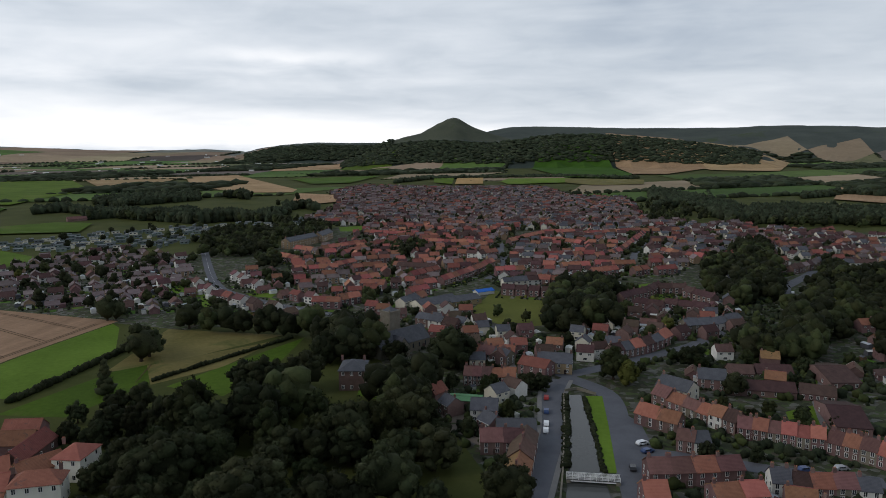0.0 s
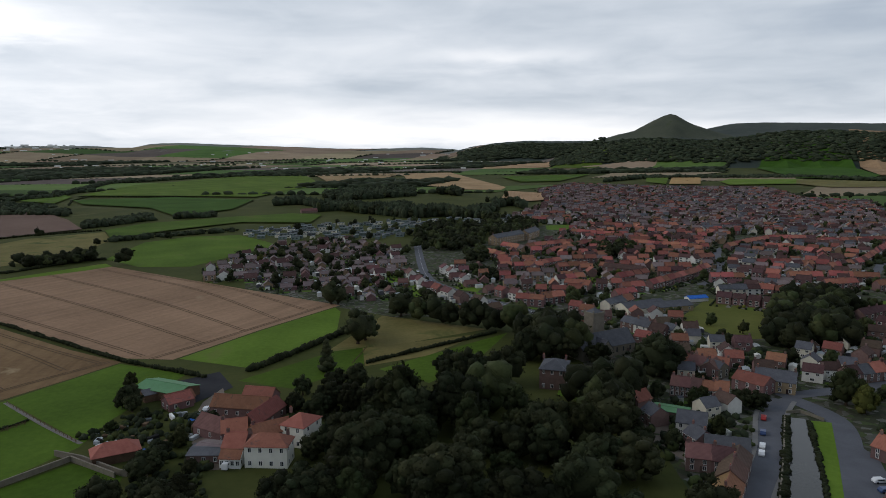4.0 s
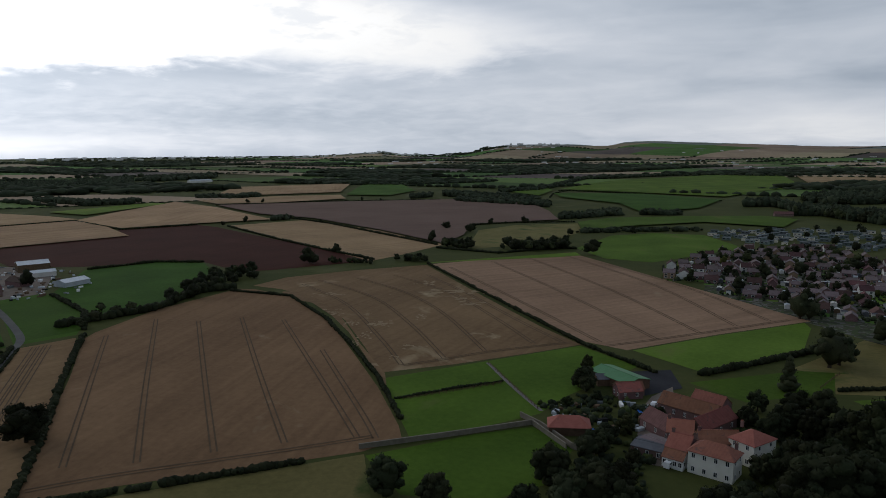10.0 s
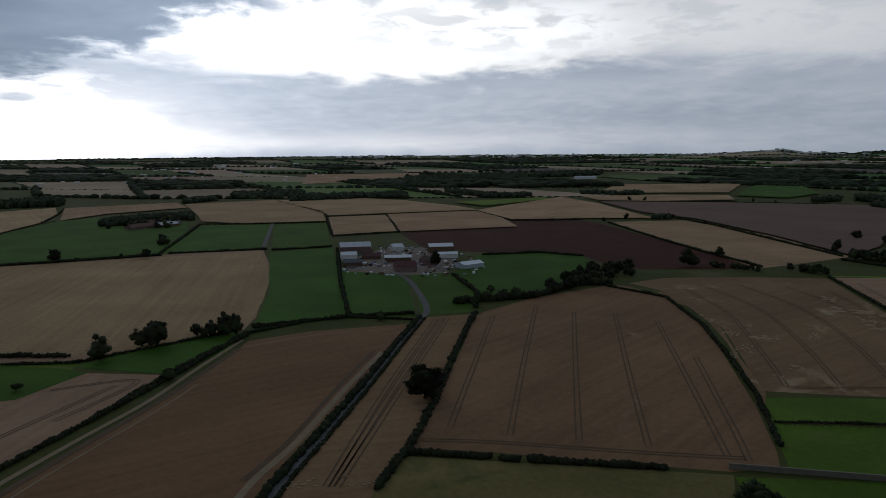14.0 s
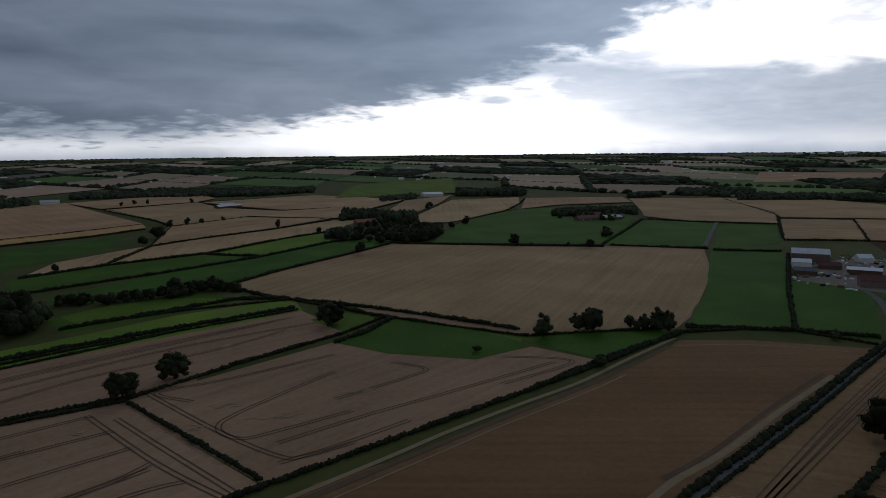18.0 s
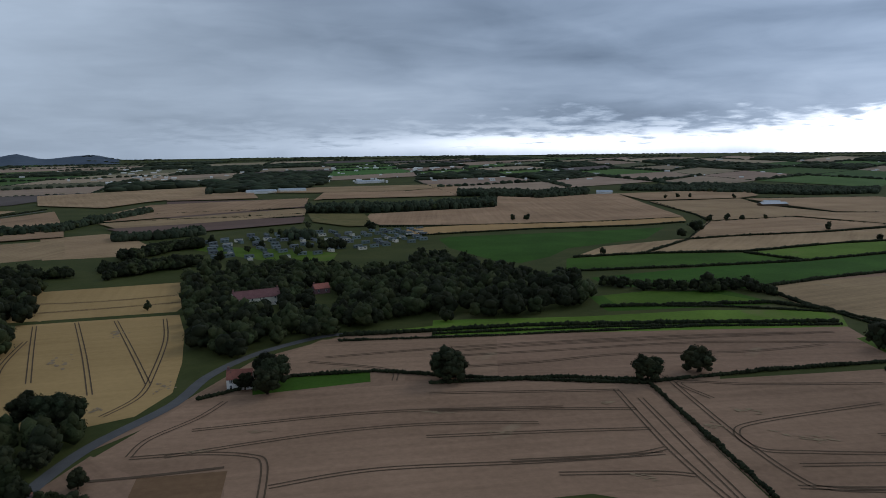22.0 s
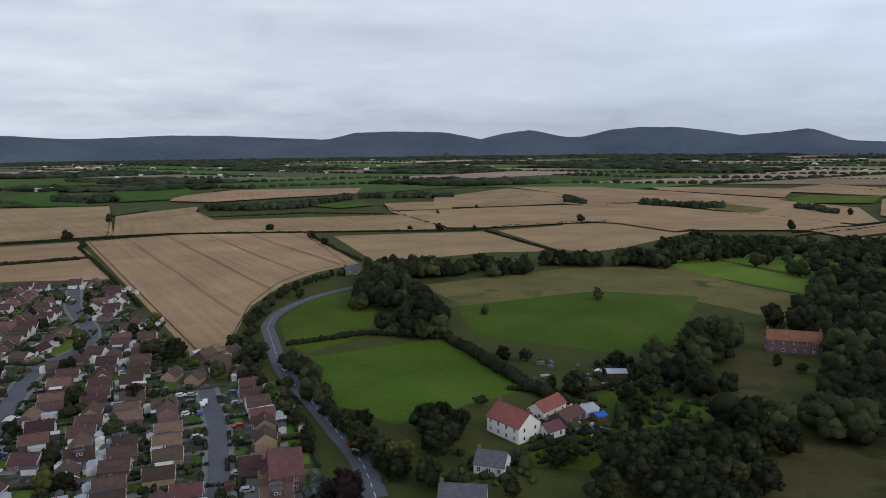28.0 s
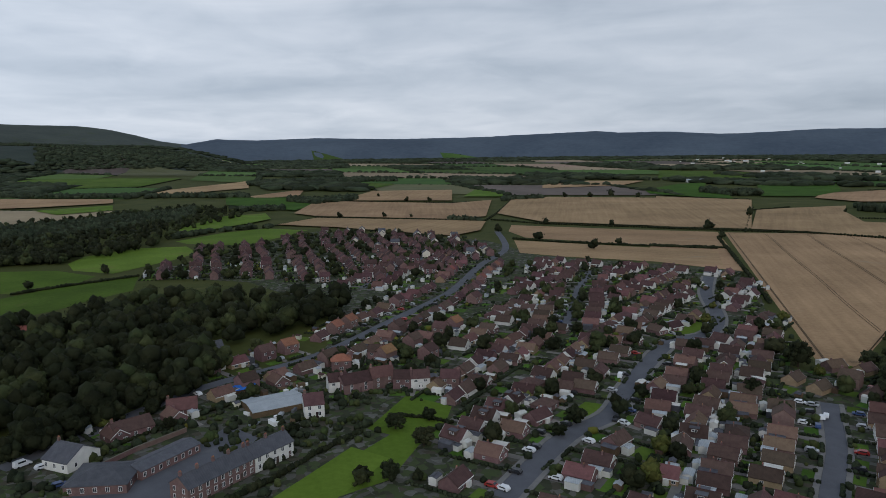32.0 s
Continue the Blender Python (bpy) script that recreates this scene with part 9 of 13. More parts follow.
roof_row([(199.5, 484.9), (211.6, 493.0)], ['far_grey'], 266, 8.6)
roof_row([(111.7, 428.1), (128.9, 444.6), (145.1, 464.2)], ['far_brown'], 267, 8.6)
roof_row([(145.9, 454.9), (162.1, 454.6)], ['far_brown'], 268, 8.6)
roof_row([(157.3, 440.6), (164.0, 424.0)], ['far_brown'], 269, 8.6)
roof_row([(134.0, 406.2), (152.3, 394.5)], ['far_brown'], 270, 8.6)
roof_row([(117.3, 409.4), (125.6, 403.5)], ['far_brown'], 271, 8.6)
roof_row([(75.9, 377.3), (95.6, 369.5)], ['far_tan', 'far_white'], 272, 8.6)
stand(long_building("flats_block", "three-storey buff brick flats under a grey tiled roof", "buff_brick", "slate", 48.5, 10, 7.2, 10.4, 12, 3, False, 4, "flats", 2), -141.3, 693.2, 1.16)
stand(long_building("flats_block", "three-storey buff brick flats under a grey tiled roof", "buff_brick", "slate", 36.8, 10, 7.2, 10.4, 9, 3, False, 4, "flats", 2), -125.2, 733.5, 1.42)
stand(long_building("school_block", "low pale school block under a slate roof", "cream_render", "slate", 28.3, 14, 3.6, 6.4, 5, 1), -5.5, 417.9, 0.69)
stand(long_building("school_block", "low school wing under a slate roof", "buff_brick", "slate", 22.3, 12, 3.2, 5.4, 4, 1), 11.1, 426.9, 0.59)
stand(long_building("flats_block", "two-storey brick flats under brown tiles", "brick", "brown_tile", 29.9, 9, 5.2, 7.6, 5, 2), -20.5, 538.7, -0.28)
joined_houses([(-132.3, 574.7), (-121.9, 674.0), (-85.4, 736), (-15.4, 799), (74.4, 796), (51.9, 669.0), (39.7, 570.5), (2.3, 497.5), (-31.5, 458.4), (-66.4, 441.4), (-97.1, 450.7)], 300, 0.25, ['far_semi', 'far_orange', 'far_semi', 'far_brown', 'far_white', 'far_tan'], gap=9.0, spacing=10.5, row=19.0, keep=0.8, roads=True)
joined_houses([(65.3, 668.6), (107.0, 754), (212.0, 760), (149.9, 567.8), (107.0, 495.2), (82.8, 471.2), (43.9, 466.3), (43.6, 507.6)], 301, -0.2, ['far_semi', 'far_orange', 'far_brown', 'far_white', 'far_tan', 'far_grey'], gap=9.0, spacing=10.5, row=19.0, keep=0.8, roads=True)
joined_houses([(196.5, 664.9), (249.0, 801), (355.4, 856), (406.4, 769), (441.5, 698.0), (357.5, 562.7), (317.9, 563.7), (272.7, 564.8), (276.1, 662.6), (224.5, 595.4), (153.5, 516.6)], 302, 0.1, ['far_brown', 'far_tan', 'far_white', 'far_grey', 'far_semi'], gap=9.0, spacing=10.5, row=19.0, keep=0.8, roads=True)
joined_houses([(-101.4, 723), (-89.1, 860), (-16.7, 870), (79.8, 854), (73.4, 786), (-15.2, 789)], 303, 0.1, ['far_tan', 'far_orange', 'far_semi', 'far_brown'], gap=9.0, spacing=10.5, row=19.0, keep=0.8, roads=True)
joined_houses([(119.1, 841), (310.2, 846), (276.1, 768), (109.7, 774)], 304, 0.0, ['far_tan', 'far_grey', 'far_white', 'far_semi'], gap=9.0, spacing=10.5, row=19.0, keep=0.8, roads=True)
joined_houses([(-189.8, 932), (-170.6, 1160), (-236.3, 1490), (-197.3, 1724), (-31.0, 1650), (229.6, 1632), (244.7, 1352), (336.6, 1290), (271.0, 942), (314.7, 858), (148.0, 852), (75.4, 807), (-58.8, 872), (-130.2, 881)], 23, 0.10, ["far_tan", "far_brown", "far_tan", "far_grey", "far_semi", "far_pale", "far_white", "far_tan"], gap=8.0, spacing=10.0, row=20.0, keep=0.9)
joined_houses([(-325.9, 439.4), (-362.3, 603), (-325.5, 669), (-231.3, 621), (-193.5, 533), (-181.6, 415.5), (-230.4, 412.3)], 24, 0.60, ['far_low', 'far_low', 'far_low_pale', 'far_tan', 'far_white'], gap=9.5)
caravans([(-458.6, 726), (-364.9, 835), (-175.3, 977), (-169.3, 864), (-268.1, 686), (-408.8, 645)], 31, 0.3, 14, 13)
caravans([(-6.6, -775), (-66.6, -827), (-257.6, -799), (-227.3, -686), (-49.5, -620), (-10, -639)], 32, 0.2, 15, 14, 0.6)

# woods and trees
CLEARINGS.append([(-20.9, -451.7), (-52.6, -445.4), (-47.6, -404), (-18.7, -409.7)])
CLEARINGS.append([(-73.8, -481.9), (-93.2, -477.9), (-78.1, -401.1), (-61.7, -404.3)])
CLEARINGS.append([(172.8, -315.6), (132.6, -329.4), (107.2, -265.8), (129.3, -239.4)])
CLEARINGS.append([(97.2, -216.7), (78.1, -241.2), (65.7, -215), (70.7, -190.5), (81.3, -184.7)])
grove([(115.5, -182.9), (98.4, -200.7), (83.7, -181.8), (76.3, -158), (96, -150.8)], 11, 10, 15, ['broad', 'broad', 'mid'], 660)
scrub([(159.6, -221.8), (126.3, -233.7), (95.6, -199.3), (102.8, -174.8), (136.1, -194.7)], 4.5, 1020, 0.8, 2.2, 0.3)
grove([(-92.9, 187), (-102.3, 213.2), (-104.7, 229), (-92.9, 244.3), (-71.6, 241.4), (-64.2, 252.4), (-45.9, 243.8), (-37.2, 221.3), (-23.3, 221.2), (-16.8, 235.6), (-10.9, 235.5), (2.6, 212.2), (11.7, 186.1), (22.1, 168.1), (-25.6, 160.6), (-69.9, 160.9), (-82.7, 174.5)], 13, 12, 22, ['broad', 'broad', 'mid', 'mid', 'broad', 'mid', 'broad', 'broad'], 41, keep=0.92)
grove([(-41.3, 241.1), (-24.4, 243.6), (-21, 216.7), (-35.6, 216.9)], 9, 6, 9, ['mid', 'mid', 'broad'], 411)
tree(-136.8, 309.8, 20.0, "broad")
tree(-135.9, 316.8, 17.0, "broad")
tree(-135.9, 368.6, 18.0, "broad")
tree(-135.4, 375.9, 16.0, "broad")
tree(-188.4, 387.0, 16.0, "broad")
tree(-184.8, 389.6, 14.0, "broad")
tree(-69.2, 259.7, 19.0, "broad")
tree(-76.0, 264.7, 16.0, "broad")
tree(-55.2, 271.0, 18.0, "broad")
tree(-52.8, 304.5, 17.0, "broad")
tree(-64.2, 271.1, 15.0, "broad")
tree(-90.8, 244.3, 14.0, "broad")
tree(3.7, 298.0, 20.0, "broad")
tree(7.6, 303.7, 16.0, "broad")
tree(32.4, 268.6, 9.0, "broad")
tree(35.9, 269.9, 7.0, "broad")
tree(252.4, 462.2, 10.0, "light")
tree(218.5, 407.7, 10.0, "light")
tree(230.2, 412.0, 9.0, "light")
tree(137.9, 306.1, 14.0, "broad")
tree(152.9, 288.3, 9.0, "broad")
tree(198.1, 305.3, 14.0, "broad")
tree(-45.8, 308.6, 17.0, "broad")
tree(-55.1, 326.8, 15.0, "broad")
tree(-36.9, 308.5, 15.0, "broad")
tree(3.9, 307.9, 16.0, "mid")
tree(-1.2, 308.0, 13.0, "broad")
tree(-21.6, 308.3, 12.0, "broad")
tree(39.2, 269.9, 8.0, "broad")
tree(70.2, 282.0, 14.0, "mid")
tree(74.6, 274.9, 11.0, "light")
tree(107.3, 296.6, 12.0, "broad")
tree(63.0, 356.1, 13.0, "broad")
tree(102.6, 306.6, 7.0, "bush")
tree(-15.3, 212.4, 15.0, "broad")
tree(19.1, 270.1, 7.0, "mid")
tree(112.5, 262.5, 10.0, "broad")
tree(-132.5, 266.6, 13.0, "fir", 1.3)
tree(-16.0, 394.8, 7.0, "broad")
tree(133.4, 392.2, 8.0, "broad")
tree_row([(-120, 361.3), (-97.9, 356.4), (-64.1, 347.1)], 9, 13, 18, ['broad', 'broad', 'mid'], 42)
grove([(56.2, 380.3), (96, 404.1), (90.5, 367.3), (63.6, 343), (55.5, 345.3)], 10, 13, 18, ['broad', 'broad', 'mid'], 43)
grove([(268.6, 644), (331.6, 702), (199.1, 412.6), (194.7, 473)], 11, 11, 17, ['broad', 'broad', 'mid'], 44)
grove([(253.1, 481.8), (341.3, 536.7), (250.3, 390.2), (201.8, 343), (209.8, 390.9)], 11, 9, 15, ['broad', 'broad', 'mid'], 45, keep=0.85)
grove([(144.3, 333.6), (190.6, 348.6), (164.6, 301.6), (133.6, 302)], 9, 11, 16, ['broad', 'broad', 'mid'], 46)
grove([(-56.4, 672), (-13.4, 691), (-7, 618), (-41, 602)], 16, 9, 12, ['broad', 'broad', 'mid'], 50)
tree(-183.8, 207.2, 10.0, "broad")
tree(-143.1, 326.4, 15.0, "broad")
tree(-158.3, 97.5, 12.0, "broad")
tree(-143.6, 103.7, 11.0, "broad")
tree(-119.2, 139.2, 14.0, "broad")
tree(-126.8, 120.7, 9.0, "broad")
grove([(-430.3, 101.2), (-468.3, 156.4), (-517.5, 189.3), (-548.9, 190.6), (-459.3, 120.7)], 10, 5, 10, ['broad', 'broad', 'mid'], 52)
grove([(-85.8, 158.8), (-84.2, 180.7), (-76.8, 176.4), (-72.4, 158.9), (-81, 149.7)], 9, 11, 15, ['broad', 'broad', 'mid'], 53)
tree(-134.6, 138.2, 13.0, "broad")
tree(-116.9, 144.5, 13.0, "broad")
tree(-121.7, 145.6, 11.0, "broad")
tree(-197.7, 224.5, 7.0, "mid")
tree(-72.0, 264.7, 17.0, "broad")
tree(-42.1, 321.3, 16.0, "broad")
tree(-128.6, 404.7, 9.0, "broad")
tree(-428.2, 75.0, 8.0, "broad")
tree(-433.5, 86.8, 8.0, "broad")
tree(-439.5, 97.4, 8.0, "broad")
tree(-414.4, 65.6, 6.0, "broad")
tree(-453.0, 83.2, 6.0, "broad")
tree(-260.1, 22.1, 15.0, "broad")
tree(-356.2, -103.4, 14.0, "broad")
tree(-367.3, -72.6, 10.0, "broad")
tree(-367.8, -66.7, 12.0, "broad")
tree(-365.9, -78.7, 9.0, "broad")
tree(-368.2, -86.8, 8.0, "broad")
tree(-350.4, -108.8, 11.0, "broad")
tree(-387.7, 8.1, 5.0, "bush")
tree(-296.6, -82.4, 6.0, "broad")
tree(-198.5, -236.4, 13.0, "broad")
tree(-171.8, -234.3, 13.0, "broad")
tree(-95.9, -265.7, 16.0, "broad")
tree(-299.0, -233.1, 13.0, "broad")
tree(-329.7, -121.2, 13.0, "broad")
tree(-351.1, -102.2, 15.0, "broad")
tree(-368.4, -71.4, 13.0, "broad")
tree(-363.4, -81.7, 7.0, "broad")
tree(-294.8, -81.7, 6.0, "bush")
tree(-290.5, -139.5, 4.0, "bush")
grove([(-584, -446.7), (-712, -500.2), (-828, -515.7), (-712, -390.3), (-623, -347.9), (-590.8, -380.9)], 15, 8, 12, ['broad', 'broad', 'mid'], 54)
grove([(-897, -309.6), (-1018, -285.3), (-975, -237.8), (-890, -222.9)], 15, 8, 12, ['broad', 'broad', 'mid'], 55)
grove([(-167.1, -556.9), (-198.2, -565.3), (-253.1, -419.6), (-228.4, -370.8), (-179, -352.3), (-126, -367.8), (-109, -372.8)], 14, 10, 15, ['broad', 'broad', 'mid'], 56)
tree(-96.7, -264.2, 15.0, "broad")
tree(-24.4, -275.8, 13.0, "broad")
tree(-172.9, -235.8, 12.0, "broad")
tree(-199.5, -236.2, 12.0, "broad")
tree(48.9, -264.4, 17.0, "broad")
tree(43.2, -260.4, 16.0, "broad")
tree(56.5, -271.8, 15.0, "broad")
tree(27.9, -454.3, 7.0, "broad")
grove([(174.5, -385), (213.3, -491.2), (198.5, -537.5), (156, -583.8), (99.4, -556.6), (88.3, -441.3), (88.4, -374.4), (79.8, -282.4), (63.4, -240.1), (72.3, -208.2), (104.5, -247.3), (134.5, -292.2)], 13, 11, 16, ['broad', 'broad', 'mid'], 57)
grove([(7, -353.5), (-16.3, -527.6), (-52.2, -545.3), (-107.7, -508.6), (-165, -496.7), (-231, -386.4), (-214.1, -357.5), (-119.6, -358.7), (-82.8, -362), (-56.7, -352.7), (-26.4, -341.8), (-3.5, -312.5), (7, -305.9)], 14, 8, 13, ['broad', 'broad', 'mid'], 58, keep=0.85)
grove([(340.5, -451.4), (369.7, -599.5), (332.2, -624), (299.9, -562.6), (310.4, -445.6)], 14, 9, 12, ['broad', 'broad', 'mid'], 62)
grove([(142.8, -325.9), (166.4, -404.7), (152.2, -457.9), (100.5, -418.1), (85.9, -377.3), (84.6, -334.5), (76.2, -269.1), (86, -254.8), (102.9, -271.3), (127.2, -319.8), (149.3, -346.2)], 11, 9, 15, ['broad', 'broad', 'mid', 'mid'], 640)
grove([(174.7, -272.4), (184.1, -317.7), (169, -314.5), (150.4, -295.7), (147.4, -281.9), (155.7, -281), (161.9, -258.9)], 11, 9, 15, ['broad', 'broad', 'mid', 'mid'], 641)
grove([(111.9, -229.1), (100, -257), (81.9, -246.1), (89, -234.2), (95, -206.9), (107.2, -197.5), (117.9, -209.3), (122.1, -235.1)], 11, 9, 15, ['broad', 'broad', 'mid', 'mid'], 642)
grove([(126.8, -152.8), (122.5, -165.6), (117.8, -186.6), (107.5, -190.3), (87.7, -178.3), (85.4, -156.2), (113, -139.9)], 11, 9, 15, ['broad', 'broad', 'mid', 'mid'], 643)
grove([(67.4, -227.4), (63.7, -261.4), (48.2, -261.5), (37.9, -251.2), (49.5, -211.3), (57.6, -203.9)], 11, 9, 15, ['broad', 'broad', 'mid', 'mid'], 644)
grove([(178.4, -257.4), (156.6, -269.5), (132.5, -245.5), (141.2, -225), (161.1, -231.7)], 11, 9, 15, ['broad', 'broad', 'mid', 'mid'], 645)
tree(39.4, -197.9, 9.0, "mid")
tree(33.4, -192.4, 10.0, "broad")
tree(42.5, -181.9, 9.0, "broad")
tree(27.8, -187.3, 8.0, "mid")
tree(34.8, -214.4, 7.0, "broad")
tree(180.1, -135.1, 12.0, "broad")
tree(172.3, -141.7, 11.0, "broad")
tree(185.0, -144.8, 9.0, "broad")
tree(142.4, -187.3, 8.0, "fir")
tree(134.7, -187.6, 7.0, "mid")
tree(-16.5, -284.5, 8.0, "broad")
tree(-28.2, -285.4, 15.0, "broad")
tree(-26.0, -294.6, 13.0, "broad")
tree(140.2, -294.2, 5.0, "mid")
tree(129.4, -293.0, 5.0, "broad")
tree(172.2, -355.0, 13.0, "broad")
tree(175.7, -303.0, 14.0, "broad")
tree(176.1, -289.9, 11.0, "broad")
tree(176.8, -360.7, 13.0, "broad")
tree(180.5, -237.6, 10.0, "broad")
tree(273.3, -338.8, 6.0, "mid")
tree(292.5, -262.6, 6.0, "mid")
tree(54.6, -209.5, 13.0, "broad")
tree(58.5, -203.6, 10.0, "broad")
tree(145.9, -202.0, 7.0, "bush")
tree(48.5, -207.2, 10.0, "broad")
tree_row([(275.8, -133.6), (234, -123.3), (193.5, -113.8), (160.2, -106.9)], 9, 7, 11, ['mid', 'mid', 'broad'], 65)
tree(291.9, -125.0, 13.0, "broad")
tree(359.7, -150.3, 8.0, "mid")
tree(403.4, -203.3, 7.0, "mid")
tree(389.9, -177.7, 7.0, "broad")
tree(371.9, -165.8, 8.0, "broad")
tree(163.0, -111.9, 11.0, "light")
tree(166.2, -129.3, 13.0, "broad")
tree(153.3, -87.8, 13.0, "copper")
tree(161.6, -84.8, 9.0, "silver")
tree(183.0, -115.9, 7.0, "broad")
tree(197.1, -120.5, 8.0, "broad")
tree(173.6, -141.0, 6.0, "bush")
tree(186.8, -165.2, 5.0, "bush")
tree(184.0, -240.7, 8.0, "broad")
tree(171.9, -201.1, 11.0, "broad")
tree(182.5, -198.4, 6.0, "mid")
tree(221.5, -209.5, 8.0, "broad")
tree(215.0, -217.1, 7.0, "broad")
tree(168.0, -127.2, 8.0, "broad")
tree(277.8, -344.9, 6.0, "mid")
tree(130.7, -126.8, 6.0, "mid")
grove([(460, -288), (447.9, -308.8), (326.9, -249.2), (283.1, -232.6), (258.8, -210.8), (291.9, -188.3), (312, -214.4), (355.7, -228)], 12, 10, 14, ['broad', 'broad', 'mid'], 66)
grove([(340.9, -457.1), (334.7, -560.2), (298.5, -639), (200.4, -581), (164.5, -480.1), (205.2, -474), (299.3, -543.8), (311.1, -451.9)], 20, 10, 14, ['broad', 'broad', 'mid'], 68)
grove([(285.4, 307.4), (308.6, 290.3), (335, 268), (377.3, 258.5), (396.2, 232.2), (407.7, 140.4), (369.4, 123.5), (327.8, 149.5), (307.3, 163.7), (271.3, 158.3), (244.1, 149.1), (193.3, 164.8), (181.1, 174.9), (163.1, 181.1)], 13, 11, 17, ['broad', 'broad', 'broad', 'mid'], 71)
grove([(720, 709), (968, 642), (1066, 603), (963, 465.1), (770, 452.1), (600, 400.7), (530.7, 435.5), (491.1, 487.2)], 16, 9, 13, ['broad', 'broad', 'mid'], 72)
tree(315.4, -96.3, 13.0, "broad")
tree(331.5, -90.9, 11.0, "broad")
tree(265.3, 200.3, 15.0, "broad")
tree(287.6, 100.0, 8.0, "broad")
tree(223.7, 58.3, 7.0, "broad")
tree(211.5, 45.9, 8.0, "broad")
tree(182.4, 57.9, 6.0, "bush")
tree(187.0, 50.8, 7.0, "broad")
tree(327.0, 7.6, 8.0, "broad")
tree(272.6, -45.2, 6.0, "bush")
tree(276.0, -68.4, 8.0, "broad")
tree(319.7, -126.3, 9.0, "broad")

# more of the plain to the south
field("meadow", [(-210.6, 7.4), (-183.9, 105.7), (-155.6, 91.4), (-180.5, -0.6)])

# river and bridge
sheet("river", [(48.4, 263.3), (53.2, 263.2), (50.2, 229.9), (46.7, 196.9), (45.4, 174.9), (31.9, 175.1), (36.9, 198.1), (43.3, 229.9)], "water", 0.07, "slow grey river between grassy banks", "river")
sheet("river_bank", [(53.4, 262), (61.2, 261.9), (56.4, 229.8), (51, 196.9), (47, 196.9), (50.6, 229.9)], "bright_grass", 0.1, "bright green mown river bank", "bank")
hedge([(47.1, 263.3), (41.9, 229.9), (36.4, 200)], 1.4, 2.4, label='rough green waterside plants along the river wall')
hedge([(53.9, 260.1), (51, 229.9), (47.3, 196.9)], 1.0, 1.6, label='low green waterside plants on the river bank')
wall_line("river_wall", [(46.6, 263.3), (41.2, 230), (34.9, 196.3), (30.5, 175.1)], 0.9, 0.4, "stone", "low stone wall along the river")
wall_line("bridge_parapet", [(47.7, 267.1), (52.7, 269.7), (59.1, 263.2)], 1.0, 0.4, "stone", "curved stone parapet of the road bridge")
footbridge(35.3, 192.0, 50.1, 189.8)
church(-19.6, 326.3, 0.80)

# walls, yards and vehicles
wall_line("garden_wall", [(-188.3, 106.4), (-175.7, 144), (-169.3, 164.3), (-148, 158.8)], 1.7, 0.4, "stone", "long weathered stone garden wall with stone coping")
sheet("yard", [(-188, 233.7), (-176.6, 253.1), (-159.5, 237.2), (-163.4, 218.1), (-177.1, 225)], "tarmac", 0.07, "dark farm yard", "yard")
sheet("yard", [(-156.5, 208.8), (-161, 219.3), (-163, 235.4), (-153.4, 223.2), (-152.3, 208.3)], "gravel", 0.07, "pale gravel farm yard", "yard")
sheet("yard", [(-129.7, 167.8), (-139.9, 182.9), (-157.2, 214.1), (-158.4, 226.6), (-131.6, 225.7), (-119.8, 207.3), (-127, 185.8), (-117.6, 174)], "gravel", 0.07, "gravel court before the hall", "yard")
sheet("yard", [(-602, -17.4), (-673, 16.8), (-687, 49.2), (-637, 86.2), (-534.1, 63.2), (-526.9, 37), (-551.3, -12.2)], "gravel", 0.07, "farm yard with pale gravel and clutter", "yard")
fence_line([(-231.3, 197.4), (-177.9, 175.6)])
fence_line([(-216.4, 142.1), (-207.3, 183.7)])
fence_line([(-125.9, 278.8), (-129.5, 303.3)])
car("red", 39.2, 259.0, 1.41)
car("blue", 37.2, 245.1, 1.41)
car("white", 35.5, 233.5, 1.41)
car("white", 34.5, 227.6, 1.41)
car("black", 56.2, 199.0, 1.42)
car("white", 64.1, 216.8, 0.35)
car("blue", 64.0, 210.8, 0.40)
car("black", 144.8, 320.2, 0.52)
car("silver", 164.2, 329.4, 0.70)
car("white", 168.8, 334.3, 0.71)
car("white", 8.5, 504.1, -1.49)
car("blue", 85.5, 188.8, 0.28)
car("blue", 106.7, 197.5, 0.22)
car("silver", 117.9, 198.1, 0.09)
car("white", -173.0, 508.1, -1.16)
car("van", -153.4, 468.5, -0.92)
car("white", 228.6, 453.4, 1.15)
car("white", 181.9, -109.3, -0.28)
car("red", 187.8, -110.2, -0.29)
car("white", 273.4, -129.2, 2.89)
car("white", 269.3, -83.7, -1.90)
car("silver", 267.1, -87.3, -2.03)
car("white", 256.5, -88.5, -0.35)
car("white", 263.4, 0.6, 1.16)
car("black", 267.4, -0.9, 1.20)
car("white", 249.0, 9.6, 1.19)
car("white", 212.4, 12.3, 1.19)
car("black", 215.2, 10.7, 1.28)
car("black", 196.9, 15.4, 1.23)
car("white", 186.0, 18.0, 1.10)
car("van", 290.9, -20.7, -0.22)
car("van", 178.3, 164.4, -0.40)
car("white", 177.9, 157.2, -0.54)
car("blue", 168.3, 143.7, -0.70)
car("black", 242.5, -16.1, -0.32)
car("white", 254.6, -86.6, -0.26)
car("blue", 246.4, -82.7, -0.28)
car("black", 269.0, 80.5, -0.84)
stand(long_building("builder_shed", "low timber shed with a bright blue sheet roof", "timber", "blue_sheet", 13.2, 6, 2.0, 2.7), 250.0, 129.0, -0.86)
stand(long_building("marquee", "low marquee with a blue sheet roof", "white_render", "blue_sheet", 13.2, 6, 2.2, 3.4), 26.6, 456.3, 0.56)
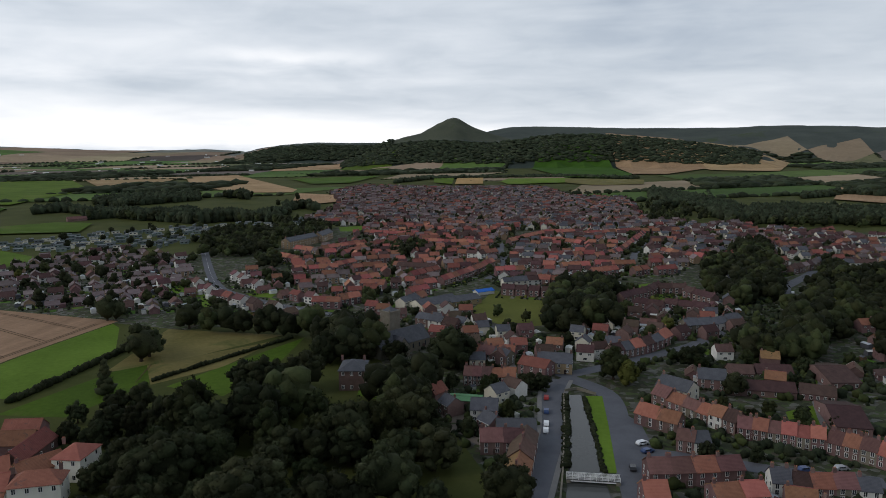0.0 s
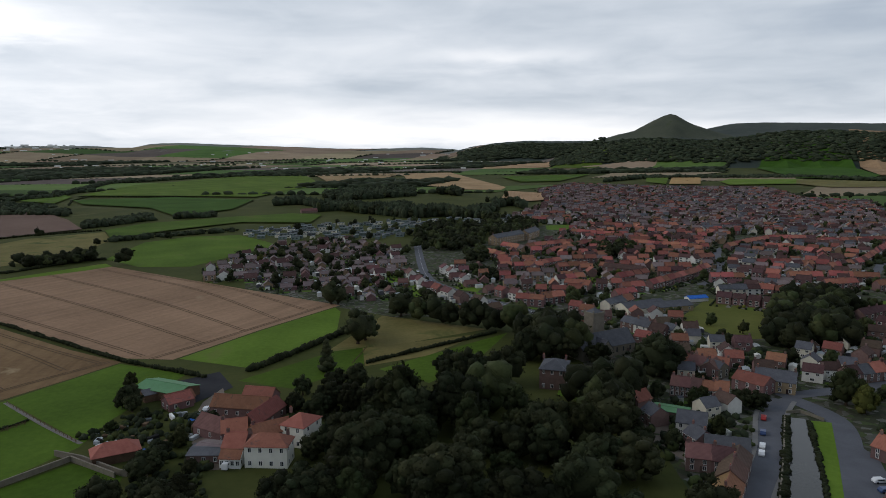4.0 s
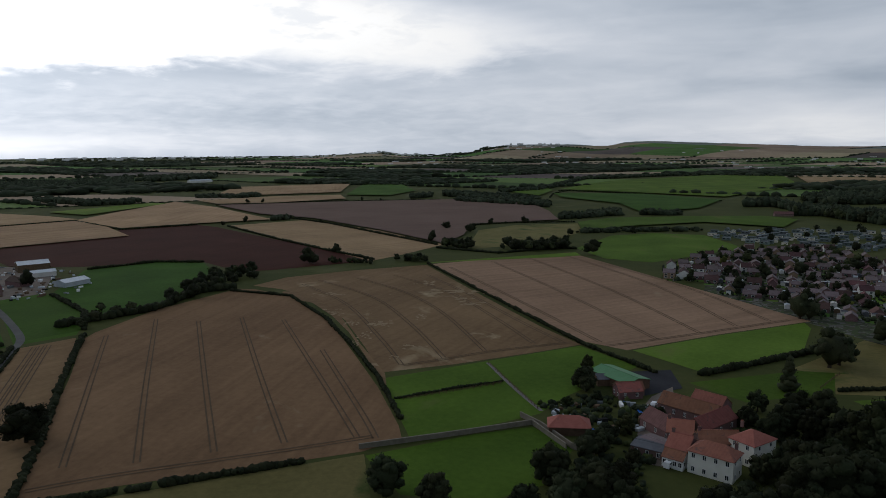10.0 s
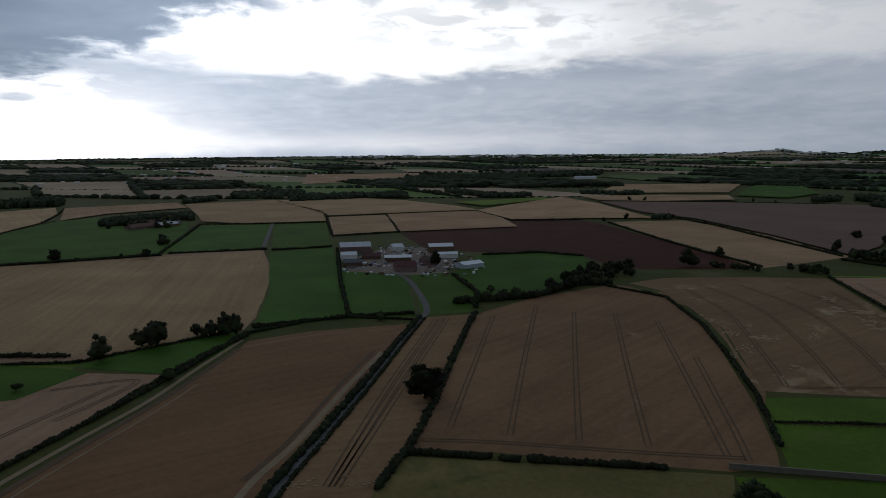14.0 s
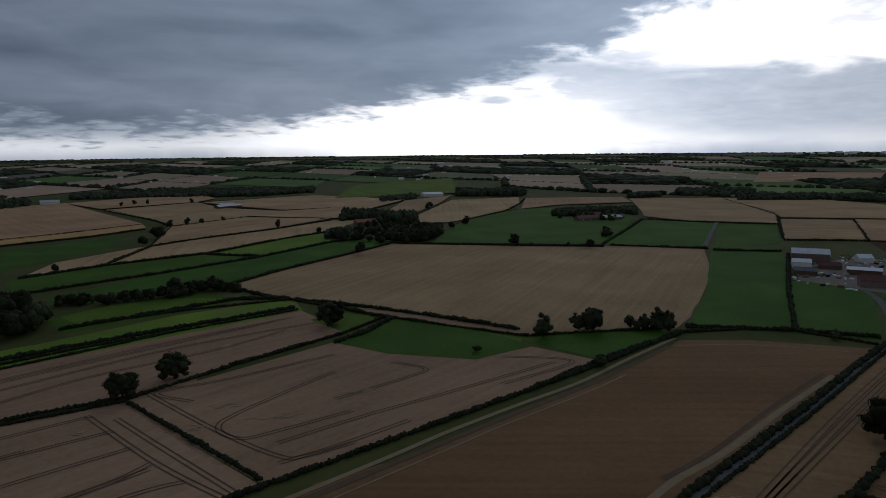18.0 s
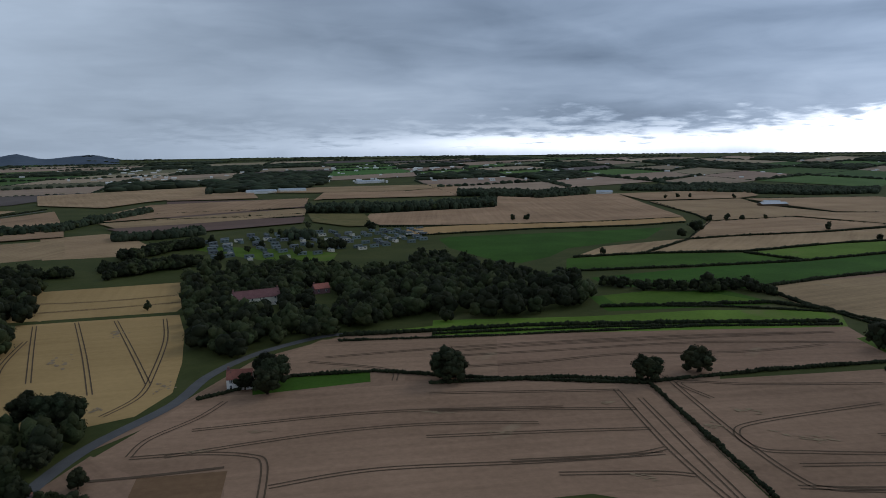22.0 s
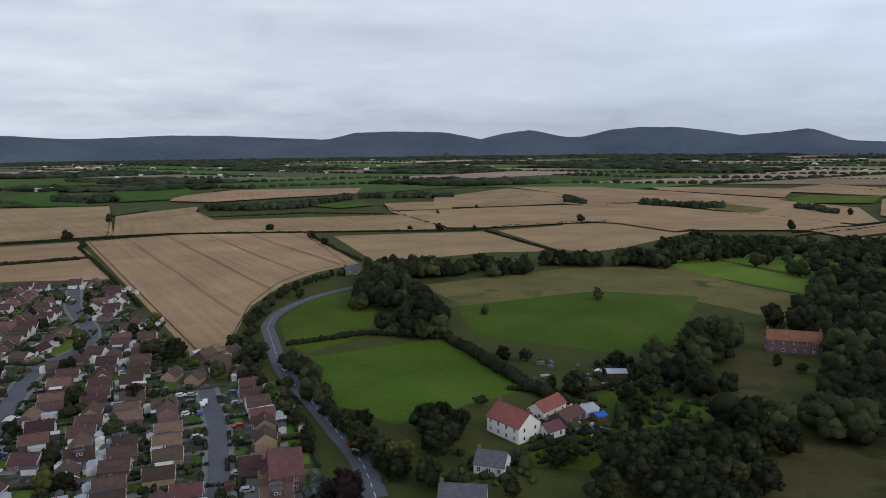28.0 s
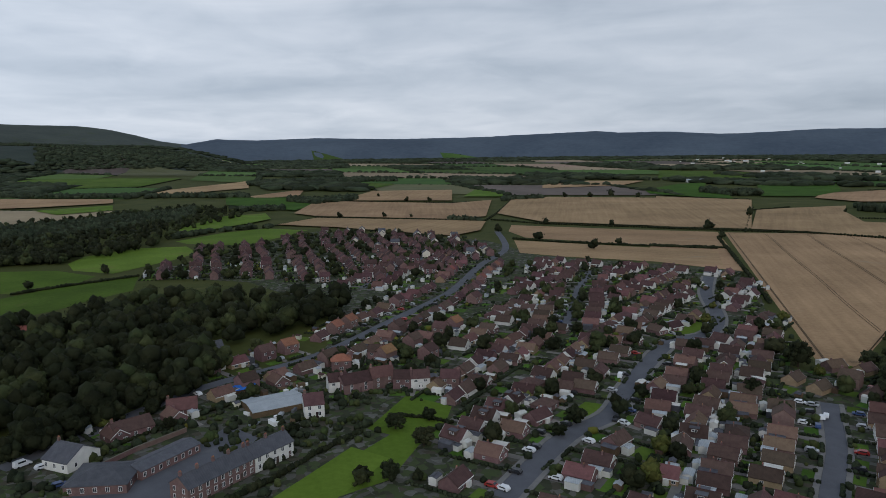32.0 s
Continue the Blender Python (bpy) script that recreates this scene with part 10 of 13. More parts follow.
stand(long_building("play_shed", "small shed with a bright blue cover", "timber", "blue_sheet", 4.2, 4, 1.8, 2.6), 150.9, -188.7, -1.77)
stand(long_building("poly_tunnel", "pale garden polytunnel beside the farm", "white_render", "tin", 7.9, 6, 2.0, 3.2), 157.3, -189.1, -1.54)
stand(long_building("brick_outbuilding", "brick outbuilding under a brown tile roof", "brick", "red_tile", 11.9, 7, 2.6, 4.6, 2), 156.8, -178.8, -1.42)
stand(long_building("white_outbuilding", "low white outbuilding under pantiles", "white_render", "red_tile", 7.6, 6, 2.6, 4.4, 2), 152.7, -166.0, -1.63)
stand(long_building("field_shed", "grey sheet-roofed field shed", "timber", "tin", 8.0, 6, 2.6, 3.4), 175.6, -229.9, -2.28)
stand(long_building("lodge", "small stone lodge at the road bend", "stone", "slate", 12.1, 8, 3.6, 6.6, 2, 1, False, 1, "house"), 454.7, -274.1, -1.91)
stand(long_building("grey_cottage", "pale cottage under a grey slate roof", "cream_render", "slate", 12.6, 8, 3.4, 6.2, 3, 1, False, 1, "house"), 135.3, -113.5, -2.36)
stand(long_building("big_house", "large brick house under a steep red-brown tile roof", "brick", "red_tile", 9.3, 12, 5.2, 10.5, 2, 2, False, 1, "house"), 177.0, -82.5, -1.91)
stand(long_building("brick_garage", "double garage under a brown tile roof", "brick", "brown_tile", 6.4, 7, 2.5, 4.6), 191.4, -78.2, -2.04)
sheet("driveway", [(188.1, -73.6), (184.6, -79.9), (167.2, -73.5), (170.6, -67.1)], "drive", 0.07, "pale paved driveway", "driveway")
stand(long_building("wood_hall", "grey-roofed house among trees", "cream_render", "red_tile", 28.5, 10, 5.6, 9.5, 4, 2, False, 2, "house"), -35.1, -444.9, -2.97)
stand(long_building("wood_cottage", "brick cottage under orange pantiles among trees", "brick", "orange_tile", 10.6, 7, 3.6, 6.2, 2, 1, False, 1, "house"), -79.4, -467.7, -2.97)
stand(long_building("brick_house", "brick house under red pantiles among trees", "brick", "red_tile", 15.2, 10, 5.4, 8.6, 4, 2, False, 2, "house"), 143.7, -324.3, -2.91)
stand(long_building("roadside_house", "brick house under weathered pink pantiles", "brick", "pantile", 35.3, 7, 3.4, 5.8, 5, 1, False, 2, "house"), 48.1, -183.5, -1.86)
stand(long_building("far_shed", "distant pale industrial shed among fields", "white_render", "tin", 63.2, 30, 5, 8, category="barn"), -147.4, -1587.7, -3.14)
stand(long_building("far_shed", "distant pale industrial shed among fields", "white_render", "tin", 58.5, 30, 5, 8, category="barn"), -216.1, -1606.4, -3.11)
stand(long_building("far_shed", "distant long pale warehouse among fields", "white_render", "tin", 87.7, 40, 5, 8, category="barn"), 746.9, -2575.5, -2.94)
stand(long_building("far_shed", "distant pale farm shed among fields", "white_render", "tin", 63.6, 30, 5, 8, category="barn"), -452.8, -1864.6, -3.05)
stand(long_building("far_shed", "distant pale farm shed among fields", "white_render", "tin", 62.3, 20, 5, 8, category="barn"), -1946.8, 626.7, 1.69)
stand(long_building("farm_range", "low brick farm range under red tiles among trees", "brick", "red_tile", 24, 9, 3, 6, category="barn"), -491.5, 945.3, 0.72)
stand(long_building("far_shed", "distant pale farm shed among fields", "white_render", "tin", 46.0, 30, 5, 8, category="barn"), 1803.9, -295.0, -1.46)
stand(long_building("far_shed", "distant white farm shed among fields", "white_render", "tin", 53.5, 30, 5, 8, category="barn"), 1845.6, -295.3, -1.19)
stand(long_building("far_shed", "distant pale farm shed among fields", "white_render", "tin", 30.7, 20, 5, 8, category="barn"), -776.4, -1216.8, 2.60)
stand(long_building("far_shed", "distant pale farm shed among fields", "white_render", "tin", 24.6, 20, 5, 8, category="barn"), -858.9, -870.2, 2.60)
stand(long_building("far_shed", "distant pale farm shed among fields", "white_render", "tin", 40.6, 20, 5, 8, category="barn"), -1214.1, -680.2, 2.46)
stand(long_building("far_shed", "distant white farmhouse on the hill among fields", "white_render", "tin", 55.5, 20, 5, 8, category="barn"), 2361.2, 4075.3, -0.53)
sheet("car_park", [(176.1, 132.2), (195, 125.4), (215.5, 112.3), (205, 94.3), (180.8, 102.2), (160.6, 104.5), (156.3, 131.7), (166.5, 137.8)], "asphalt", 0.05, "grey asphalt school yard and car park", "yard")
sheet("lawn", [(162.6, 82.9), (190, 74.2), (207.2, 68.8), (200.9, 54.4), (185.8, 58.9), (165.4, 65.1)], "bright_grass", 0.06, "bright green lawn behind a hedge", "lawn")
hedge([(167.2, 91.7), (181, 84.7), (200.2, 78), (219.6, 69.1)], 2.0, 1.8, label='tall dark garden hedge beside the terrace')
hedge([(235.9, 63.5), (234.4, 48.7), (231.5, 40.1)], 1.6, 1.4, label='clipped dark hedge across the lawns')
hedge([(191.7, 147.1), (225.6, 132.7), (238.5, 123.7)], 1.8, 1.6, label='dark hedge along the road')
tree(232.8, 48.4, 6.0, "broad")
tree(185.8, 58.9, 5.0, "broad")
tree(187.0, 50.8, 5.0, "broad")
tree(213.8, 91.1, 5.0, "broad")
tree(212.0, 135.7, 5.0, "broad")
tree(190.3, 156.2, 6.0, "broad")
road("street", [(61.4, 211.6), (80.4, 205.3), (102, 196.4), (125.7, 189.5)], 7.0, "grey asphalt back street with parked cars")
sheet("forecourt", [(64.9, 245.3), (68.4, 233.7), (66.7, 211.6), (59.5, 174.8), (52.5, 174.9), (56.1, 199.8)], "asphalt", 0.05, "grey asphalt forecourt beside the high street", "yard")
sheet("forecourt", [(-3, 234.4), (10.7, 234.3), (29.4, 211.9), (25.6, 189.3), (15.1, 212.1)], "gravel", 0.05, "pale yard behind the high street", "yard")
road("footpath", [(168, 305.7), (152.4, 275.3), (142.9, 262.2), (133.3, 239.2), (129.9, 229)], 2.0, "pale curving footpath between lawns", material='paving')
estate([(76.3, 224.8), (91.5, 215.6), (125, 188.5), (108.7, 162.1), (56.3, 162.5), (62.6, 192.5)], ['semi', 'stone', 'slate', 'bungalow_red', 'white', 'semi'], 61, -0.84, row=16, spacing=10, gap=9.4, limit=14)
estate([(-3.3, 263.9), (35.9, 269.9), (30.5, 220.6), (13.8, 192.9), (2.8, 230.4)], ['semi', 'slate', 'stone', 'white'], 62, -0.84, row=14, spacing=9.5, gap=9.0, limit=16)
estate([(-46.7, 395.3), (-22.3, 424.4), (17.9, 394.2), (51.3, 356.3), (54.6, 307.2), (42.8, 295.1), (8.5, 291.7), (-1.3, 346.1), (-30.5, 395)], ['semi', 'slate', 'semi', 'white', 'stone'], 63, 0.15, row=15, spacing=10, gap=9.5, limit=34)
estate([(70.2, 380.1), (173.7, 420.7), (145.7, 343.9), (83.2, 320.1), (62.2, 320.4)], ['semi', 'slate', 'stone', 'bungalow_red'], 64, -0.40, row=16, spacing=10, gap=9.5, limit=40)
estate([(106, 294.3), (173, 305.6), (192.5, 297.1), (170.6, 261.9), (134.2, 262.3), (99.5, 269.2)], ['bungalow_red', 'semi', 'bungalow_hip'], 65, -0.30, row=18, spacing=11, gap=11, limit=14)
tree(30.8, 394.0, 8, "mid")
tree(45.4, 380.5, 8, "mid")
tree(109.4, 290.4, 8, "mid")
tree(131.9, 297.9, 8, "mid")
tree(152.4, 289.8, 8, "mid")
tree(175.9, 297.3, 8, "mid")
tree(99.1, 239.5, 8, "mid")
tree(121.9, 229.1, 8, "mid")
tree(16.4, 263.7, 8, "mid")
tree(22.8, 237.7, 8, "mid")
tree(75.8, 334.6, 8, "mid")
tree(104.6, 392.7, 8, "mid")
tree(119.0, 366.9, 8, "mid")
tree(166.8, 366.1, 8, "mid")
tree(187.7, 365.7, 8, "mid")
tree(-91.1, 499.7, 8, "mid")
tree(-133.4, 523.2, 8, "mid")
tree(80.2, 456.4, 8, "mid")
tree(-39.0, 572.7, 8, "mid")

# village trees
grove([(-61.7, 336.7), (-38.1, 357.7), (-30.6, 317.2), (-45.3, 296.3), (-53.4, 300.4)], 10, 14, 20, ['broad', 'broad', 'mid'], 81)
grove([(-25.4, 270.7), (-8.2, 282.9), (-3.3, 263.9), (-4, 238), (-16.7, 234.5), (-26.3, 252)], 9, 12, 18, ['broad', 'broad', 'mid'], 82)
grove([(190.7, 391.2), (220.8, 412.2), (221.4, 377.5), (196, 332.9), (173.8, 343.5)], 10, 11, 16, ['broad', 'broad', 'mid'], 84)
grove([(-159.2, 708), (-176.1, 805), (-170.6, 889), (-143.3, 875), (-120.4, 771), (-134.0, 743)], 9, 9, 13, ["broad", "broad", "mid"], 700, keep=0.9)
grove([(-192.7, 612.5), (-216.8, 709), (-206.4, 745), (-175.7, 717), (-154.9, 652.4), (-165.4, 631.6)], 9, 9, 13, ["broad", "broad", "mid"], 701, keep=0.95)
grove([(-237.3, 677.3), (-257.3, 791), (-236.1, 829), (-193.1, 789), (-200.1, 877), (-192.9, 910), (-176.5, 816), (-177.8, 726), (-210.6, 718), (-216.4, 646.9)], 11, 10, 14, ["broad", "broad", "mid"], 702, keep=0.9)
grove([(-144.9, 542.8), (-161.3, 611.6), (-155.2, 631.3), (-137.6, 598.5), (-132.7, 552.9)], 8, 8, 12, ["broad", "broad", "mid"], 703, keep=0.95)
grove([(-130.0, 509.1), (-114.1, 532.2), (-85.8, 517.3), (-89.5, 490.9), (-115.7, 483.2)], 8, 5, 8, ["broad", "broad", "mid"], 704, keep=0.8)
grove([(-45.4, 596.1), (-45.6, 671.8), (-24.4, 687.0), (-12.6, 648.5), (-19.8, 627.7)], 8, 7, 10, ["broad", "broad", "mid"], 705, keep=0.95)
grove([(-9.5, 614.1), (3.1, 648.0), (13.3, 633.6), (7.7, 594.8)], 8, 5, 8, ["broad", "broad", "mid"], 706, keep=0.8)
grove([(59.7, 393.4), (68.3, 438.9), (84.7, 471.2), (99.6, 478.8), (111.6, 455.6), (98.3, 406.8), (79.5, 395.8), (68.9, 390.5)], 8.5, 10, 15, ["broad", "broad", "mid"], 707, keep=1.0)
grove([(184.9, 493.6), (213.8, 566.3), (238.8, 571.3), (267.4, 594.3), (245.6, 514.5), (190.8, 420.3), (170.6, 413.0), (170.3, 436.9)], 10, 10, 15, ["broad", "broad", "mid"], 708, keep=0.9)
grove([(245.9, 588.7), (286.7, 662.3), (320.4, 702), (296.5, 625.9), (256.9, 565.2)], 9, 8, 12, ["broad", "broad", "mid"], 709, keep=0.9)
grove([(250.0, 874), (347.3, 1201), (440.5, 1324), (455.1, 1194), (397.4, 959), (333.6, 911)], 16, 9, 14, ["broad", "broad", "mid"], 710, keep=0.8)
grove([(361.4, 889), (475.3, 1066), (546.5, 1008), (554.3, 880), (517.0, 820), (443.5, 841), (370.4, 844)], 12, 9, 14, ["broad", "broad", "mid"], 711, keep=0.85)
grove([(266.3, 491.8), (308.9, 563.9), (314.9, 542.3), (278.1, 491.6)], 9, 9, 13, ["broad", "broad", "mid"], 712, keep=0.9)
grove([(218.0, 419.8), (256.4, 492.0), (276.0, 502.5), (254.9, 452.8), (227.5, 412.0)], 9, 6, 9, ["broad", "broad", "mid"], 713, keep=0.8)
grove([(240.8, 411.7), (267.6, 452.5), (300.3, 470.7), (268.2, 418.9)], 9, 8, 12, ["broad", "broad", "mid"], 714, keep=0.9)
grove([(155.5, 698.2), (185.5, 728), (185.6, 706), (153.8, 666.1)], 9, 5, 8, ["broad", "broad", "mid"], 715, keep=0.6)
grove([(89.8, 631.5), (116.2, 717), (121.8, 699.2), (110.2, 631.0)], 9, 5, 8, ["broad", "broad", "mid"], 716, keep=0.5)
grove([(-51.9, 441.1), (-39.7, 467.9), (-34.6, 449.5), (-45.8, 416.9)], 8, 6, 9, ["broad", "broad", "mid"], 717, keep=0.8)
grove([(27.9, 356.5), (32.4, 374.3), (43.9, 368.0), (43.2, 349.7)], 7, 4, 7, ["broad", "broad", "mid"], 718, keep=0.9)
grove([(-197.2, 1100), (-162.4, 1523), (-31.4, 1672), (352.4, 1489), (352.1, 962), (284.7, 812), (148.1, 852), (58.5, 756), (-51.3, 760), (-129.3, 875)], 24, 5, 8, ['broad', 'broad', 'mid'], 85, keep=0.55)
grove([(-368.8, 580.9), (-337.6, 610), (-218.7, 623), (-151.3, 426.8), (-177.1, 397.6), (-269.8, 421.1)], 22, 5, 9, ['broad', 'broad', 'mid'], 87, keep=0.5)
grove([(-458.6, 726), (-364.9, 835), (-175.3, 977), (-169.3, 864), (-268.1, 686), (-408.8, 645)], 34, 7, 11, ['broad', 'broad', 'mid'], 89, keep=0.5)
grove([(228.8, 390.6), (268.2, 419), (197.6, 305.3), (210.2, 342.9)], 12, 9, 13, ['broad', 'broad', 'mid'], 90, keep=0.8)
grove([(-46.7, 395.3), (17.9, 394.2), (51.3, 356.3), (54.6, 307.2), (8.5, 291.7), (-30.5, 395)], 26, 6, 10, ['broad', 'broad', 'mid'], 91, keep=0.45)
grove([(75.7, 259.8), (115.1, 253.3), (147.1, 224.1), (108.7, 162.1), (56.3, 162.5)], 34, 5, 8, ['mid', 'mid', 'broad'], 92, keep=0.35)
grove([(-325.9, 439.4), (-362.3, 603), (-325.5, 669), (-231.3, 621), (-193.5, 533), (-181.6, 415.5), (-230.4, 412.3)], 26, 6, 11, ['broad', 'broad', 'mid'], 93, keep=0.6)
grove([(472.8, 317.2), (635, 356), (672, 307.8), (771, 289.7), (717, 146), (660, 85.2), (534.6, 91.2), (470.9, 145)], 24, 6, 10, ['broad', 'broad', 'mid'], 94, keep=0.6)
grove([(5.7, -776), (-173.6, -906), (-123, -632), (-13.2, -597.2)], 38, 6, 11, ['broad', 'broad', 'mid'], 95, keep=0.5)

# school, yards and back gardens beside the east road
sheet("playground", [(199.2, 120.9), (215.8, 116.7), (211.1, 103), (195.7, 107.3)], "asphalt", 0.075, "grey asphalt playground with white court lines", "playground")
stand(long_building("school_hall", "dark grey low-domed school hall", "brick", "slate", 17.2, 15, 2.8, 5.6, 5, 1, True), 172.6, 132.1, -1.30)
stand(long_building("bungalow", "white rendered bungalow with white gables under dark brown tiles", "white_render", "brown_tile", 7.0, 9.5, 4.8, 7.6, 2, 2, False, 1, "bungalow", 1, both=False), 233.6, 91.5, -1.11)
stand(long_building("brick_house", "red brick house beside the nursery under dark brown tiles", "brick", "brown_tile", 12.1, 8.3, 4.1, 6.9, 2, 2, False, 1, "terrace", 1, both=False), 260.4, 84.3, -0.86)
stand(long_building("brick_house", "red brick house beside the nursery under weathered red-brown tiles", "brick", "red_tile", 9.5, 8.1, 4.8, 7.8, 2, 2, False, 2, "terrace", 1, both=False), 267.2, 75.3, -0.99)
house("bungalow_red", 201.4, 149.1, -0.56)
house("bungalow_red", 219.5, 138.3, -0.61)
house("bungalow_red", 302.5, 101.5, -0.78)
house("bungalow_red", 261.8, 117.4, -0.68)
scrub([(190.8, 152.5), (230.2, 139.9), (247.2, 128), (236.3, 118.1), (197.6, 137), (176.8, 140.1)], 4.2, 900, 0.7, 2.0, 0.3)
scrub([(223.7, 127.2), (221.8, 111.2), (229.4, 88.9), (229.3, 72), (218.7, 59), (202.2, 78.8), (186.6, 88.9), (196.7, 114.6)], 4.2, 901, 0.7, 2.0, 0.3)
scrub([(250.4, 105.9), (298.8, 79.8), (263.2, 63.6), (242.6, 76.1), (232, 89.8)], 4.2, 902, 0.7, 2.0, 0.3)
scrub([(163, 89.5), (180, 84.2), (178.9, 80.3), (163.7, 85)], 4.2, 903, 0.7, 2.0, 0.3)
scrub([(154.8, 151.1), (169.8, 160.9), (172.2, 145.9), (163.3, 137.1), (154.9, 140.7)], 4.2, 904, 0.7, 2.0, 0.3)
scrub([(288.3, 95), (337.1, 81), (341.3, 50), (256.9, 62.2)], 4.2, 905, 0.7, 2.0, 0.3)
grove([(288.3, 95), (347.8, 83.5), (452, 58.5), (497.8, 4.1), (534.1, -120.5), (361.5, -98.7), (277.6, -78.9), (244.9, -82.6), (185.5, -43.2), (216.8, -16.3), (229.4, 20.2), (245, 59.4)], 22, 5, 9, ['broad', 'broad', 'mid'], 950, keep=0.5)
wall_line("garden_wall", [(177.4, 140.6), (193.3, 136.2), (210.6, 128.5)], 1.6, 0.3, "brick", "red brick wall beside the school")

# round the hall
stand(long_building("garden_room", "low garden room under a dark flat roof", "brick", "slate", 10.5, 9, 2.7, 3.1, 3), -130.0, 178.2, 0.32)
stand(long_building("hall_link", "brick link range under bright pantiles", "brick", "orange_tile", 8.2, 9, 4.6, 7.4, 3, 2, False, 1), -129.5, 192.2, 0.57)
stand(long_building("brick_store", "small brick store under red pantiles", "brick", "pantile", 9.4, 7, 3.0, 5.2, 2), -167.3, 213.0, 1.07)
stand(long_building("grey_shed", "low shed under grey sheets", "timber", "slate", 10.2, 8, 2.8, 3.8), -182.2, 219.0, 1.00)
tree(-180.2, 203.9, 8.0, "broad")
tree(-186.4, 206.2, 7.0, "broad")
tree(-170.6, 199.4, 5.0, "broad")
tree(-144.0, 182.8, 8.0, "mid")
tree(-139.6, 165.3, 9.0, "broad")
tree(-138.8, 159.4, 10.0, "broad")
tree(-143.5, 174.5, 6.0, "broad")
tree(-127.9, 166.4, 6.0, "broad")
tree(-120.1, 130.2, 13.0, "broad")
tree(-116.3, 137.3, 14.0, "broad")
tree(-108.8, 137.5, 12.0, "broad")
tree(-108.7, 144.8, 7.0, "mid")
tree(-92.1, 155.4, 12.0, "broad")
tree(-84.7, 158.4, 15.0, "broad")
tree(-78.8, 165.2, 14.0, "broad")
tree(-85.7, 152.4, 12.0, "broad")
tree(-75.1, 168.3, 13.0, "broad")
tree(-139.1, 138.1, 8.0, "fir")
tree(-134.6, 136.9, 7.0, "fir")
tree(-98.8, 186.5, 9.0, "broad")
tree(-95.2, 189.8, 11.0, "broad")
tree(-145.2, 202.9, 5.0, "broad")
tree(-172.8, 185.3, 5.0, "mid")
tree(-92.1, 196.8, 12.0, "broad")
tree(-85.1, 196.3, 13.0, "broad")
tree(-122.1, 219.0, 9.0, "broad")
tree(-111.2, 216.1, 11.0, "broad")
tree(-111.6, 225.7, 12.0, "broad")
tree(-102.2, 225.1, 13.0, "broad")
tree(-94.9, 223.4, 13.0, "broad")
tree(-128.3, 236.9, 9.0, "broad")
tree(-118.0, 243.5, 11.0, "broad")
tree(-110.5, 248.2, 12.0, "broad")
tree(-80.6, 199.2, 14.0, "broad")
scrub([(-181.4, 195.4), (-165, 213.5), (-148.5, 202.2), (-142.5, 180.9), (-147.5, 172), (-167.6, 183.2)], 3.6, 970, 0.7, 1.9, 0.3)
scrub([(-149.1, 171), (-137.6, 184), (-122.4, 172.3), (-122.7, 158.1), (-139.2, 156.7)], 3.6, 971, 0.7, 1.9, 0.3)
scrub([(-147.9, 155.9), (-124.5, 166.2), (-106.6, 147.2), (-127.4, 133.8)], 3.6, 972, 0.7, 1.9, 0.3)
scrub([(-182.1, 180.7), (-175.7, 195.4), (-160.6, 181.3), (-167.3, 174)], 3.6, 973, 0.7, 1.9, 0.3)
scrub([(-133.5, 226), (-97.4, 256.6), (-76.1, 202.1), (-98, 183.1)], 3.6, 974, 0.7, 1.9, 0.3)
scrub([(-161.1, 208.4), (-150.1, 211.7), (-139.5, 194.8), (-147, 193.2)], 3.6, 975, 0.7, 1.9, 0.3)
wall_line("garden_wall", [(-177, 165.9), (-165.4, 165), (-147.2, 160.4), (-138.9, 161.7)], 1.9, 0.4, "stone", "pale stone garden wall by the cart shed")
car("white", -154.6, 212.5, 1.86)
car("silver", -148.0, 208.0, 2.04)
car("van", -120.2, 173.8, 1.76)
car("black", -174.3, 225.7, 1.41)
car("white", -164.0, 177.9, 1.53)
sheet("lawn", [(-33.6, 264.3), (-34, 283.3), (-26.1, 289.1), (-23.5, 280.3), (-25.3, 259.2)], "bright_grass", 0.06, "mown lawn beside the manor", "lawn")
scrub([(177.4, -176.3), (169.1, -204.4), (144.1, -198.8), (132, -176.6), (139.2, -143.2)], 4.5, 1000, 0.8, 2.2, 0.3)
scrub([(278.3, -130.8), (189.1, -115.5), (160.2, -106.9), (154.9, -97.7), (216.1, -113.6)], 4.5, 1001, 0.8, 2.2, 0.3)
scrub([(163.4, -132.7), (147.5, -151.6), (131.8, -135.6), (139.1, -116.7)], 4.5, 1002, 0.8, 2.2, 0.3)
scrub([(197.1, -237.8), (171.3, -267.8), (146.9, -230.5), (170.4, -212.7)], 4.5, 1003, 0.8, 2.2, 0.3)
tree(134.4, -149.0, 8.0, "broad")
tree(135.5, -156.5, 7.0, "mid")
tree(167.6, -175.1, 6.0, "broad")
tree(152.1, -206.2, 9.0, "broad")
tree(144.4, -202.5, 8.0, "broad")
tree(153.8, -222.4, 10.0, "broad")
tree(141.0, -114.4, 8.0, "broad")
tree(150.2, -113.6, 9.0, "mid")
tree(133.9, -167.8, 5.0, "bush")
tree(171.3, -267.8, 9.0, "broad")
tree(165.4, -250.6, 8.0, "broad")
tree(162.8, -265.4, 10.0, "broad")
car("white", 183.8, -229.2, -1.55)
car("silver", 182.3, -236.7, -1.76)
car("blue", 183.0, -221.0, -1.48)
car("white", 172.5, -233.3, -1.58)
hedge([(193.3, -185.8), (173.3, -199.5), (170.4, -212.7), (166.7, -260.8)], 2.2, 2.0)
